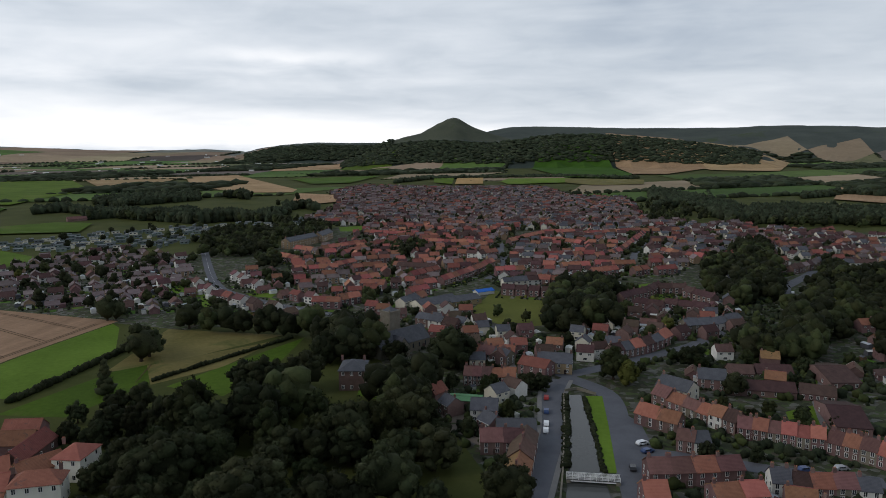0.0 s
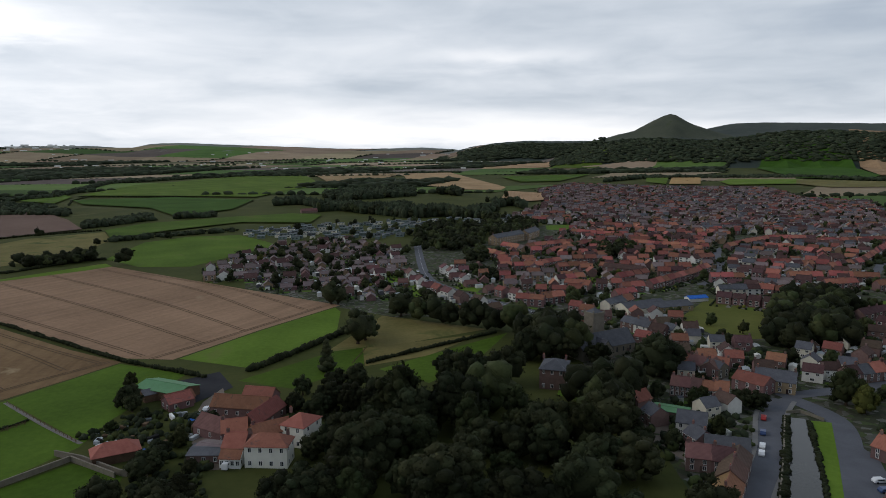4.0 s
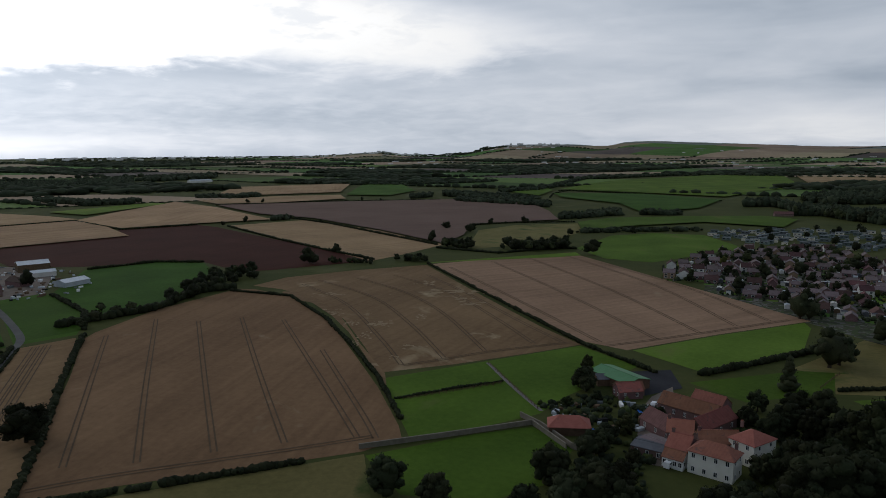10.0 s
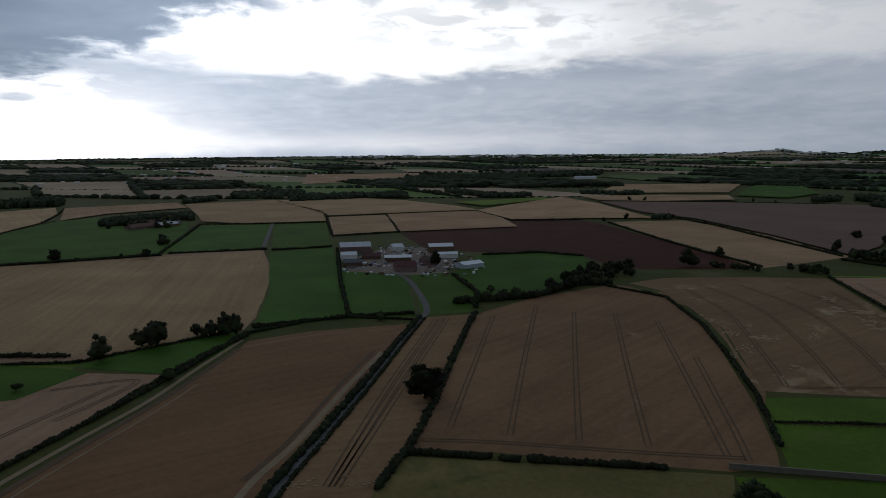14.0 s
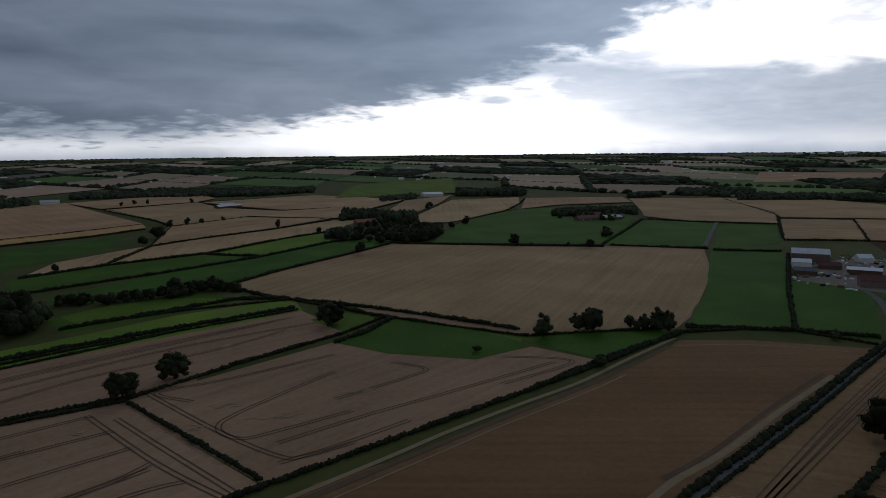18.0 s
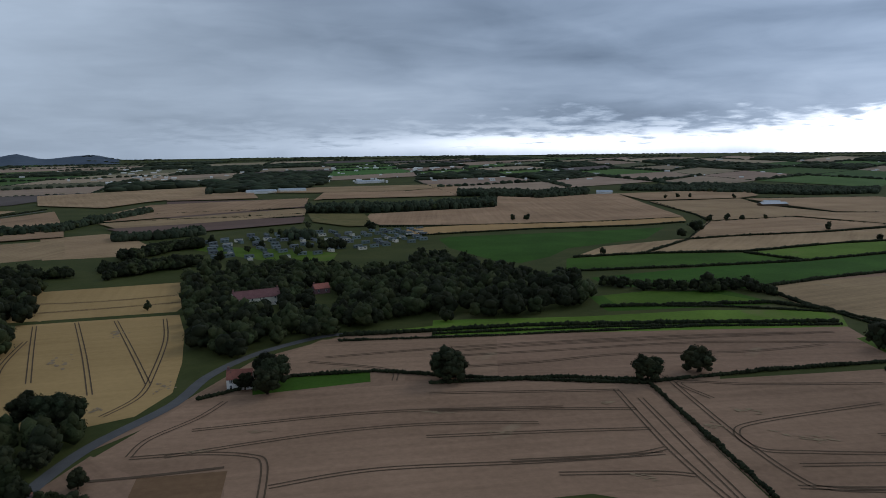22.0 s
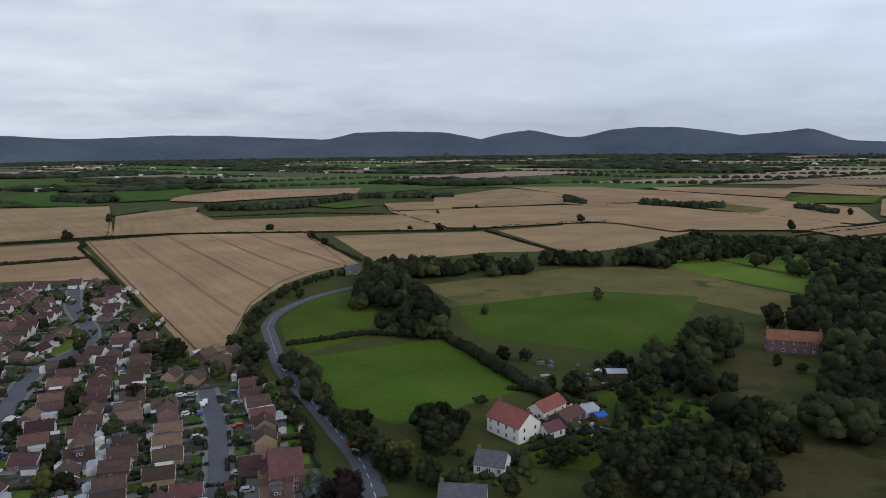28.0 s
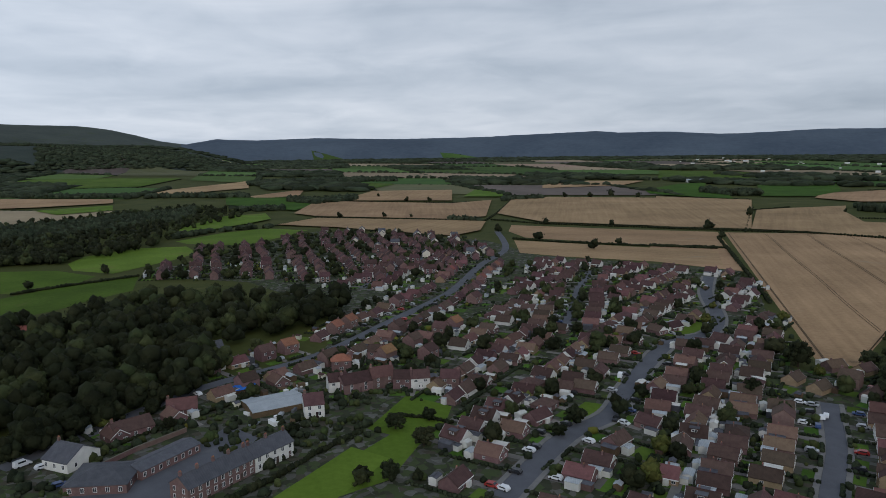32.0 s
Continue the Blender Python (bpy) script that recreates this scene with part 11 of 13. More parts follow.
hedge([(147.5, -151.6), (146.5, -180.4), (129.7, -179.3)], 2.0, 1.8)
tree(-570.2, 57.6, 13.0, "broad")
clutter([(-670, -21.9), (-700, 6.8), (-695, 49.8), (-651, 88.2), (-567.2, 99.8), (-521.9, 87.4), (-517.6, 36.3), (-542.6, -16.1)], 230, 5, "white bales, trailers and boxes about the farm yard")
clutter([(-178.5, 183), (-161.2, 215.9), (-151.9, 214.3), (-140.3, 194.3), (-150.7, 169.9), (-167.3, 174)], 40, 6, "boxes, bins and trailers behind the hall")
clutter([(174.7, -179.5), (158.7, -198.3), (139.9, -181), (148.1, -157.4)], 22, 7, "bins, boxes and trailers beside the farm")
clutter([(215, -217.1), (189.4, -259.9), (164.4, -229.9), (192.2, -197.3)], 20, 8, "trailers and boxes on the rough ground")
clutter([(252.4, 137.9), (264.5, 101.9), (226.9, 87.9), (218.7, 107.6)], 30, 9, "stacked goods and sheets in the builder's yard")
scrub([(75.7, 259.8), (147.1, 224.1), (108.7, 162.1), (56.3, 162.5)], 4.6, 1100, 0.8, 2.4, 0.3)
scrub([(-46.7, 395.3), (51.3, 356.3), (54.6, 307.2), (8.5, 291.7)], 4.6, 1101, 0.8, 2.4, 0.3)
scrub([(70.2, 380.1), (177.1, 420.7), (130.3, 306.2), (77.8, 298.6)], 4.6, 1102, 0.8, 2.4, 0.3)
scrub([(110.2, 306.5), (192.5, 297.1), (163.2, 249.9), (97.3, 262.7)], 4.6, 1103, 0.8, 2.4, 0.3)
scrub([(-1.1, 270.4), (37, 269.9), (29.9, 216.2), (13.8, 192.9), (0.9, 230.4)], 4.6, 1104, 0.8, 2.4, 0.3)
scrub([(-150.5, 656), (-14.2, 735), (55, 710), (166.6, 778), (209.2, 566.6), (108.7, 484.9), (34.6, 497), (-16.5, 458.3), (-82.4, 450.6)], 9, 1105, 0.7, 1.9, 0.3)

# bushes along the country road
tree_row([(283.0, -116.2), (327.2, -136.3), (369.6, -159.0), (404.5, -185.1), (435.2, -218.5), (452.1, -250.0), (457.7, -272.3)], 6.5, 4, 7, ["broad", "mid", "broad"], 881)
tree_row([(273.8, -117.1), (238.8, -109.2), (212.9, -105.0), (187.7, -99.5)], 8, 4, 6, ["broad", "mid"], 882)
scrub([(169.2, 402.9), (222.6, 468.3), (202.5, 404.6), (170.3, 355.0), (146.5, 343.5)], 4.0, 1110, 0.8, 2.2, 0.3)
scrub([(77.5, 268.3), (97.0, 257.3), (127.1, 223.9), (118.2, 207.3), (95.1, 217.8), (72.1, 234.6)], 4.2, 1111, 0.8, 2.4, 0.3)
scrub([(111.5, 297.9), (155.0, 316.3), (168.2, 301.0), (140.3, 248.6), (123.2, 261.6)], 4.2, 1112, 0.8, 2.4, 0.3)
tree(92.1, 242.3, 6.0, "mid")
tree(107.9, 236.8, 5.0, "broad")
tree(90.6, 269.3, 8.0, "broad")
tree(96.2, 269.2, 6.0, "broad")
tree(139.5, 268.7, 7.0, "broad")
tree(116.2, 242.0, 6.0, "mid")
tree(125.6, 236.6, 6.0, "broad")
tree(80.4, 205.3, 7.0, "broad")
tree(95.1, 203.2, 6.0, "broad")
tree(141.4, 236.5, 6.0, "broad")
tree(133.3, 229.0, 5.0, "broad")
tree(84.3, 290.7, 6.0, "broad")
tree(20.5, 291.5, 6.0, "broad")
tree(3.4, 270.3, 8.0, "broad")
tree(-4.9, 230.4, 9.0, "broad")
tree(-1.0, 223.2, 8.0, "broad")
tree(8.4, 225.5, 7.0, "broad")

# hedges, clumps and farms of the middle distance, west
grove([(-465.2, 145.7), (-522.8, 172.2), (-535.3, 206.3), (-502.3, 205.3), (-479.9, 171.9)], 10, 6, 10, ['broad', 'broad', 'mid'], 1302)
stand(long_building("farm_house", "distant brick farmhouse under a red roof", "brick", "red_tile", 29.8, 10, 4.5, 7.5, 3, 1, False, 1, "house"), -929.3, -277.1, 2.12)
stand(long_building("farm_barn", "distant low farm barn under grey sheets", "brick", "slate", 27.8, 12, 4.0, 6.5, category="barn"), -931.8, -246.5, 2.24)

# hedges, clumps and farms of the middle distance, south-west
stand(long_building("farm_house", "distant brick farmhouse under a red roof", "brick", "red_tile", 36.1, 12, 4.5, 7.5, 3, 1, False, 1, "house"), -890.5, -267.6, 2.50)
stand(long_building("farm_barn", "distant farm barn under pale sheets", "timber", "tin", 28.1, 14, 4.5, 6.8, category="barn"), -910.5, -244.3, 2.37)
stand(long_building("farm_barn", "distant grey farm barn among fields", "timber", "tin", 44.4, 14, 4.5, 6.8, category="barn"), -848.7, -857.3, 2.98)
stand(long_building("farm_house", "distant brick farmhouse under an orange roof", "brick", "pantile", 27.9, 10, 4.5, 7.5, 3, 1, False, 1, "house"), -734.9, -508.4, 2.64)

# the plain to the south

# clumps and hedgerow trees, south-east to north-west
grove([(-221.7, 618), (-247.2, 733), (-199.8, 814), (-163, 688), (-176.8, 619)], 14, 8, 12, ['broad', 'broad', 'mid'], 1403)
tree_row([(177.5, 169.7), (199.1, 163), (225.1, 155), (243.1, 147.3), (284.4, 151.9)], 8, 8, 12, ['broad', 'broad', 'mid'], 1500)

# the farmland all round: fields
field("stubble", [(-355.9, -369.6), (-408.3, -372.7), (-500, -365.9), (-596.4, -376.5), (-644, -211.6), (-679, -98.1), (-597.3, -80.4), (-518.1, -68.7), (-446.7, -64), (-379.7, -64.4), (-355.9, -91.9), (-335.5, -135.5), (-343.9, -193.5), (-346, -239.4), (-345.1, -278.5), (-341.9, -322.1)])
field("stubble", [(-774, -458.6), (-871, -511.2), (-1126, -591.5), (-1226, -501.8), (-1109, -452.1), (-989, -423.7), (-884, -421.6), (-797, -419.4)])
field("stubble", [(-1011, -409.7), (-1216, -484.2), (-1304, -328.1), (-1193, -283.1), (-1102, -380.8)])
field("stubble", [(-1266, -305.8), (-1336, -161.1), (-1205, -108), (-1062, -55), (-943, -48.5), (-932, -156.1), (-966, -213.1), (-1050, -236.1)])
field("stubble", [(-1323, -154.4), (-1373, -31.6), (-1287, 70.9), (-1152, 149.2), (-1070, 177.2), (-1039, 32.7), (-1020, -48.9), (-1089, -60.5)])
field("stubble", [(-996, -47.7), (-1014, 32), (-896, 38.2), (-811, 39.5), (-787, -33)])
field("stubble", [(-1023, 34.4), (-1053, 171.1), (-964, 187.7), (-833, 186.4), (-806, 40.4)])
field("stubble", [(-1849, -153.2), (-2380, -180.1), (-2395, 193.1), (-1983, 147.4)])
field("dark_grass", [(-617, -344.5), (-757, -398.4), (-870, -414.9), (-1001, -410.3), (-1041, -364.7), (-917, -317.3), (-955, -226.6), (-837, -202.1), (-672, -188)])
field("dark_grass", [(-680, -187.5), (-825, -199.1), (-921, -203.1), (-927, -114.8), (-696, -94), (-674, -179.9)])
field("dark_grass", [(-682, -86.6), (-927, -114.8), (-935, -48.1), (-704, -31.3)])
field("dark_grass", [(-666, -87.2), (-693, -29.7), (-556.8, -20), (-399.9, -9.9), (-382.3, -60.1), (-475.5, -63.7)])
field("dark_grass", [(-558.2, -15.1), (-523.2, 29.5), (-401.9, 27.9), (-396.6, -7.4)])
field("dark_grass", [(-514.5, 36.3), (-523.4, 67.2), (-453.7, 73.9), (-409.1, 64.5), (-403.7, 33.6)])
field("dark_grass", [(-523.9, 69), (-618, 102.7), (-638, 153.2), (-449.5, 109.9), (-449.9, 76.3)])
field("dark_grass", [(-273.8, -209.4), (-296.9, -209.5), (-329.7, -213.8), (-332.4, -187.2), (-319.4, -135.2), (-311.1, -119.9), (-279.6, -135.1), (-269.8, -175.9)])
field("dark_grass", [(-317, -121.5), (-335.4, -119.8), (-372.2, -58.5), (-340.7, -64.7), (-304.4, -83.9)])
field("grass", [(-1199, -889), (-1403, -1016), (-1603, -1037), (-1664, -855), (-1296, -667), (-1172, -748)])
field("stubble", [(47.3, -1714), (-83.8, -1656), (-130.6, -1583), (-125.6, -1418), (-70.4, -1414), (40.8, -1425)])
field("fallow", [(40.2, -1399), (-212.2, -1353), (-177.9, -1167), (34.9, -1167)])
field("fallow", [(34.3, -1140), (-173.2, -1137), (-150.4, -1015), (32.8, -1072)])
field("fallow", [(32.2, -1049), (-146.8, -992), (-133, -945), (-27, -949), (30.4, -970)])
field("stubble", [(-270.9, -1515), (-447.6, -1479), (-604, -1591), (-544.5, -1402), (-494.4, -1303), (-237.9, -1334), (-214.1, -1308)])
field("stubble", [(-120.9, -1590), (-294.6, -1712), (-594.9, -1682), (-604, -1591), (-437.7, -1487), (-261.3, -1522)])
field("stubble", [(-218.3, -923), (-247.1, -1009), (-456, -1030), (-560.5, -1251), (-732, -1208), (-793, -1198), (-620, -779), (-474.7, -784), (-302.8, -821), (-222.7, -857)])
field("pale_stubble", [(-226.2, -755), (-242.3, -807), (-341.9, -808), (-471.1, -778), (-615, -773), (-588.9, -734), (-506.1, -726), (-373.7, -747), (-228.3, -741)])
field("meadow", [(-163.5, -1052), (-240.5, -1014), (-213.8, -849), (-182.7, -858), (-150.9, -932)])
field("dark_grass", [(-245.6, -701), (-263.6, -716), (-422, -697), (-526.5, -695), (-444.1, -616), (-335.5, -586.2), (-296.1, -547.9), (-257.1, -525.7), (-241.1, -547.5), (-233.2, -635)])
field("stubble", [(-793, -1198), (-1080, -1181), (-988, -1031), (-913, -998), (-744, -1033)])
field("stubble", [(-733, -1009), (-904, -987), (-839, -862), (-838, -731), (-735, -721), (-625, -726), (-659, -802)])
field("stubble", [(-912, -981), (-1131, -906), (-1124, -781), (-1101, -674), (-921, -630), (-910, -697), (-852, -744), (-879, -890)])
field("stubble", [(-610, -719), (-741, -717), (-775, -593.3), (-653, -585.8), (-544.9, -594.1), (-478.4, -591.6), (-559.7, -670)])
field("stubble", [(-312.7, -536.4), (-373, -584.2), (-468.6, -598.6), (-585.7, -591.6), (-653, -585.8), (-764, -584.4), (-779, -547.4), (-664, -507.4), (-588.6, -512.2), (-470.9, -505.1), (-382.2, -530.3)])
field("stubble", [(-754, -728), (-838, -731), (-910, -697), (-913, -625), (-820, -576.7), (-781, -589.1)])
field("stubble", [(-868, -568.4), (-1082, -662), (-1225, -643), (-1057, -577.9), (-912, -533.9)])
field("bright_grass", [(-462.9, -496.5), (-584.9, -509), (-655, -500.8), (-584.6, -449.4), (-474.7, -444.1)])
field("dark_grass", [(-302.8, -531.4), (-380.1, -527.4), (-460.7, -498), (-472.2, -441.7), (-388.2, -457.1), (-271.2, -476.1)])
field("dark_grass", [(-273.6, -444.5), (-382.3, -450.2), (-469.7, -439.4), (-580, -442.6), (-613, -429.3), (-619, -386.8), (-536.7, -380.8), (-436.7, -378.9), (-354.5, -368), (-285.7, -396.4), (-268.5, -420.7)])
field("grass", [(-246.9, -387.1), (-279.8, -388.1), (-314.3, -369.8), (-329.9, -331.8), (-290.2, -341.2), (-239, -355.2)])
field("bright_grass", [(-69.4, -353.2), (-128.2, -353.2), (-192.3, -343.5), (-279.4, -328.5), (-340.7, -303.6), (-325.8, -279.5), (-260, -305.6), (-167.2, -336.6), (-101.7, -347.3)])
field("grass", [(-1082, -818), (-1452, -1025), (-1840, -959), (-1290, -670), (-1152, -757)])
field("grass", [(-1.4, -753), (-41.8, -725), (-126.5, -646), (-112.8, -600), (-56.1, -629), (-1, -724)])
field("stubble", [(251.2, -1402), (300.6, -1680), (-142.6, -1902), (-82.4, -1572), (79, -1404), (135.7, -1302)])
field("stubble", [(143.1, -1114), (64.4, -1331), (-216.6, -1373), (-178.8, -1186), (109.2, -1048)])
field("stubble", [(115.6, -1029), (-178.4, -1154), (-156.1, -1033), (83, -942)])
field("fallow", [(99.7, -956), (-152.4, -1008), (-136.8, -926), (-6.1, -878), (71.5, -893)])
field("stubble", [(159.4, -887), (95.1, -912), (61.1, -848), (36.1, -752), (62.1, -704), (127.4, -708)])
field("stubble", [(740, -833), (703, -850), (666, -929), (516.9, -900), (426.3, -884), (328.4, -856), (340.3, -830), (350.6, -770), (438.4, -774), (434, -665), (530.4, -689), (589.5, -661)])
field("stubble", [(578.6, -648), (527, -684), (431.4, -661), (424.5, -613), (401.2, -532.1), (448.3, -499.5)])
field("stubble", [(1023, -1155), (931, -1188), (820, -1195), (578.5, -1160), (542, -1128), (413.5, -1081), (325.6, -913), (333.4, -870), (429.6, -891), (517, -916), (686, -970), (714, -863), (752, -846)])
field("stubble", [(897, -1272), (790, -1338), (667, -1391), (669, -1572), (424.6, -1483), (469.9, -1322), (620, -1316), (569, -1184), (828, -1208)])
field("stubble", [(355.5, -780), (323.5, -844), (269.1, -1140), (203.2, -1261), (153.3, -1002), (136.2, -889), (272.8, -847), (291.7, -742)])
field("stubble", [(300.6, -731), (254.7, -835), (133.1, -869), (110.9, -722), (167, -704), (237.6, -736)])
field("stubble", [(445.8, -1253), (379.5, -1324), (262.9, -1299), (286.7, -1173), (314.5, -952), (353.3, -991)])
field("grass", [(547.6, -1162), (565.6, -1248), (469.9, -1322), (425.7, -1167), (507.5, -1097)])
field("meadow", [(541.8, -914), (586.1, -1022), (491, -983), (476, -918)])
field("stubble", [(1330, -149.6), (1249, -290.8), (833, -194.4), (854, -93)])
field("stubble", [(831, -196.8), (1069, -259.1), (1099, -310.1), (1140, -401), (1044, -366.6), (916, -343.4), (796, -569.6), (699, -534.8), (624, -501.2), (714, -377.1), (812, -252)])
field("stubble", [(669, -380.3), (586.5, -524.1), (429.6, -472.6), (464.4, -425.2), (476.7, -364.2), (497.1, -319.8)])
field("stubble", [(583.3, -542.7), (551.2, -703), (433.3, -668), (426.5, -690), (401.2, -529), (405.2, -493.9), (432.6, -479.6)])
field("stubble", [(814, -88.2), (795, -155.5), (688, -145.1), (698, -74.5)])
field("stubble", [(691, -73.7), (680, -143.5), (557.1, -127.7), (601, -62.9)])
field("stubble", [(1292, -404.4), (1395, -447.9), (1494, -614), (1336, -835), (1200, -736), (1215, -586.2), (1215, -447.6)])
field("dark_grass", [(1490, -168.5), (1535, -267.6), (1378, -284.1), (1270, -269.7), (1380, -155.5)])
field("dark_grass", [(1662, -400.9), (1743, -588.8), (1447, -499), (1332, -417.1), (1333, -329.4)])
field("grass", [(1042, -542.1), (1042, -650), (961, -621), (948, -550.9)])
field("stubble", [(975, -652), (928, -759), (817, -668), (861, -586)])
field("stubble", [(847, -576.1), (800, -709), (741, -833), (678, -934), (626, -877), (500.8, -904), (350.4, -888), (344.7, -774), (422.3, -694), (551.2, -703), (604, -544.6), (636, -511.7), (753, -548.3)])
field("stubble", [(1009, -783), (1095, -1052), (900, -1012), (749, -897), (790, -759), (851, -660)])
field("stubble", [(1121, -1077), (984, -1195), (710, -1180), (545.5, -1158), (610, -1100), (704, -969), (729, -886), (900, -1012)])
field("grass", [(2399, -277.1), (2284, -476.4), (2025, -577.2), (1833, -443), (1939, -222.2)])
field("plough", [(-797, 41.4), (-816, 76.8), (-842, 184.1), (-911, 191.8), (-904, 287.1), (-862, 296.5), (-695, 303.3), (-596.5, 307), (-518.4, 312.1), (-517, 281.9), (-525.2, 219.5), (-535.9, 198.9), (-605, 191.9), (-628, 160.9), (-638, 104.9), (-676, 57.7), (-754, 47.5)])
field("dark_grass", [(-529.8, 67.4), (-620, 106.7), (-625, 160), (-594.8, 191.2), (-542.4, 181.6), (-479.2, 139), (-446.1, 113.7), (-432.9, 73.8), (-460.3, 74.8)])
field("stubble", [(-1058, 171.3), (-1156, 248.7), (-1295, 371.9), (-1134, 390.3), (-990, 385.7), (-898, 383.5), (-912, 289.4), (-917, 196.8)])
field("stubble", [(-871, 311.4), (-874, 423.2), (-700, 431.6), (-609, 421.6), (-558.1, 417.7), (-528, 348.7), (-514, 306.8), (-599.9, 308.7), (-704, 307.3)])
field("fallow", [(-1179, 406), (-1112, 593), (-1004, 805), (-871, 835), (-746, 753), (-648, 673), (-682, 556), (-602, 477.5), (-558.1, 417.7), (-700, 431.6), (-878, 433.8), (-984, 401.4)])
field("stubble", [(-1294, 411.1), (-1307, 570), (-1256, 682), (-1162, 643), (-1163, 507.3), (-1203, 414.2)])
field("stubble", [(-1433, 493.5), (-1647, 612), (-1591, 895), (-1330, 722), (-1362, 568.3)])
field("dark_grass", [(-1252, 692), (-1517, 885), (-1514, 994), (-1261, 868), (-1176, 748)])
field("bright_grass", [(-1217, 158.9), (-1296, 333.4), (-1261, 345.8), (-1131, 197)])
field("meadow", [(-548.1, 442.9), (-631, 522.6), (-644, 592.9), (-608, 665), (-544.7, 604), (-514.5, 535.4), (-508, 466.8), (-516.2, 419.9)])
field("grass", [(-612, 670), (-617, 742), (-551.5, 853), (-500.4, 912), (-449.1, 902), (-417.5, 806), (-508.6, 787), (-540.2, 682), (-548.5, 608)])
field("grass", [(-456.5, 497.7), (-499.5, 600), (-484, 652), (-438.8, 679), (-352.2, 616), (-358.9, 564.9), (-359.4, 483.9), (-399.1, 471)])
field("bright_grass", [(-475.5, 332), (-475.1, 347.1), (-439, 478.4), (-422.9, 468.1), (-428.9, 445.6), (-457.6, 383)])
field("grass", [(-1083, 1123), (-1216, 1443), (-1199, 1856), (-1072, 2035), (-761, 1541), (-765, 1421), (-727, 1186), (-894, 1168)])
field("dark_grass", [(-1010, 1031), (-874, 1142), (-693, 1122), (-626, 952), (-639, 834), (-766, 937), (-923, 964)])
field("grass", [(-1085, 988), (-1151, 1149), (-1069, 1091), (-980, 963)])
field("stubble", [(-985, 1955), (-785, 2119), (-717, 1808), (-762, 1590)])
field("stubble", [(-770, 2125), (-650, 2252), (-323.4, 1574), (-315.3, 1484), (-402.4, 1478), (-590.9, 1672)])
field("stubble", [(-269.7, 1273), (-298.9, 1457), (-180, 1389), (-170.9, 1259), (-237.9, 1164)])
field("stubble", [(-614, 2523), (-668, 2920), (-426.2, 3225), (-389.7, 2690)])
field("grass", [(-431.6, 2023), (-191.7, 2211), (-239.2, 1831), (-330.6, 1791)])
field("grass", [(-395.4, 2996), (-181.4, 3159), (-215.1, 2652), (-376.8, 2602)])
field("grass", [(1754, 1598), (1897, 1608), (1968, 1450), (1979, 1170), (1616, 1066), (1480, 1258)])
field("stubble", [(1376, 882), (1499, 917), (1788, 892), (1867, 897), (1564, 752), (1467, 787), (1380, 806)])
field("stubble", [(1310, 631), (1528, 597.6), (1343, 537.7), (1256, 582.1)])
field("dark_grass", [(1121, 581.8), (1280, 664), (1286, 526.3), (1186, 422.8), (1028, 421.6), (1073, 478.7)])
field("bright_grass", [(741, 457.2), (829, 478.6), (937, 487.4), (981, 447), (904, 403.9), (847, 409.8), (772, 424.2)])
field("bright_grass", [(681, 413.7), (762, 397.8), (805, 367.8), (792, 308.2), (727, 312.7), (658, 325.6), (665, 391.5)])
field("bright_grass", [(531.8, 425.4), (571.8, 439.2), (629, 419.5), (645, 379.9), (606, 345.7), (564.9, 344.6), (492.7, 354.8), (501.1, 396.3)])
field("grass", [(489.4, 453.9), (499.5, 410.5), (479.7, 360.2), (446.3, 354), (410, 373.2), (410.7, 382.7)])
field("grass", [(395.9, 369.3), (435.2, 358.9), (470.3, 339), (483.5, 326.7), (432.6, 297.4), (395.1, 306.3), (371, 307.4), (341, 319.6)])
field("stubble", [(1211, 1106), (1227, 871), (1142, 811), (1046, 892), (1022, 936)])
field("bright_grass", [(990, 844), (1097, 780), (1009, 718), (934, 759)])
field("stubble", [(984, 403.8), (1209, 452.3), (1171, 198.5), (1244, 139.9), (960, 115.7), (920, 156.1), (946, 354.5)])
field("stubble", [(837, 366.8), (923, 346), (905, 153.7), (894, 107.9), (796, 102.6), (743, 126.3), (812, 276.4)])
field("stubble", [(1223, 414.6), (1476, 423.1), (1512, 256.1), (1230, 208.4)])
field("grass", [(1567, 613), (1789, 527.5), (1716, 433.3), (1476, 448.4)])
field("stubble", [(1000, 104.5), (1310, 105.3), (1311, 12.7), (1285, -228.6), (1249, -293.9), (835, -198.1), (866, -58.7), (892, 36.2)])
field("stubble", [(864, 72.8), (830, -56.4), (811, -157.4), (743, -150), (681, -135.3), (704, -48.1), (744, 47.9), (799, 70.6)])
field("stubble", [(721, 57.9), (688, -47.1), (662, -129.3), (583.9, -118.7), (616, 5.3), (635, 45.9)])
field("dark_grass", [(1506, -145.6), (1691, -238.1), (1751, -310.1), (1393, -237.4), (1395, -145.4)])
field("stubble", [(1664, 68.3), (1845, 18.3), (1832, -176.5), (1657, -110.2), (1565, 64.1)])
field("bright_grass", [(1322, 202.3), (1512, 206.7), (1477, 142.4), (1323, 127.6)])
field("bright_grass", [(151.3, 1871), (186.3, 2008), (364.4, 2021), (311.5, 1806), (162.1, 1746)])
field("pale_stubble", [(30, 1756), (44.6, 2114), (121.9, 2141), (101.1, 1775)])
field("grass", [(-22.7, 1833), (-26.1, 2120), (36.2, 2115), (23, 1757)])
field("meadow", [(311.5, 1806), (343.6, 1993), (543, 1912), (487.7, 1716), (357.9, 1684)])
field("dark_grass", [(335.2, 2694), (440.3, 3140), (680, 3098), (596.1, 2226), (505.1, 2004), (359.2, 2084)])
field("stubble", [(733, 3222), (896, 3568), (1086, 3285), (960, 2588), (698, 2211), (596.1, 2226)])
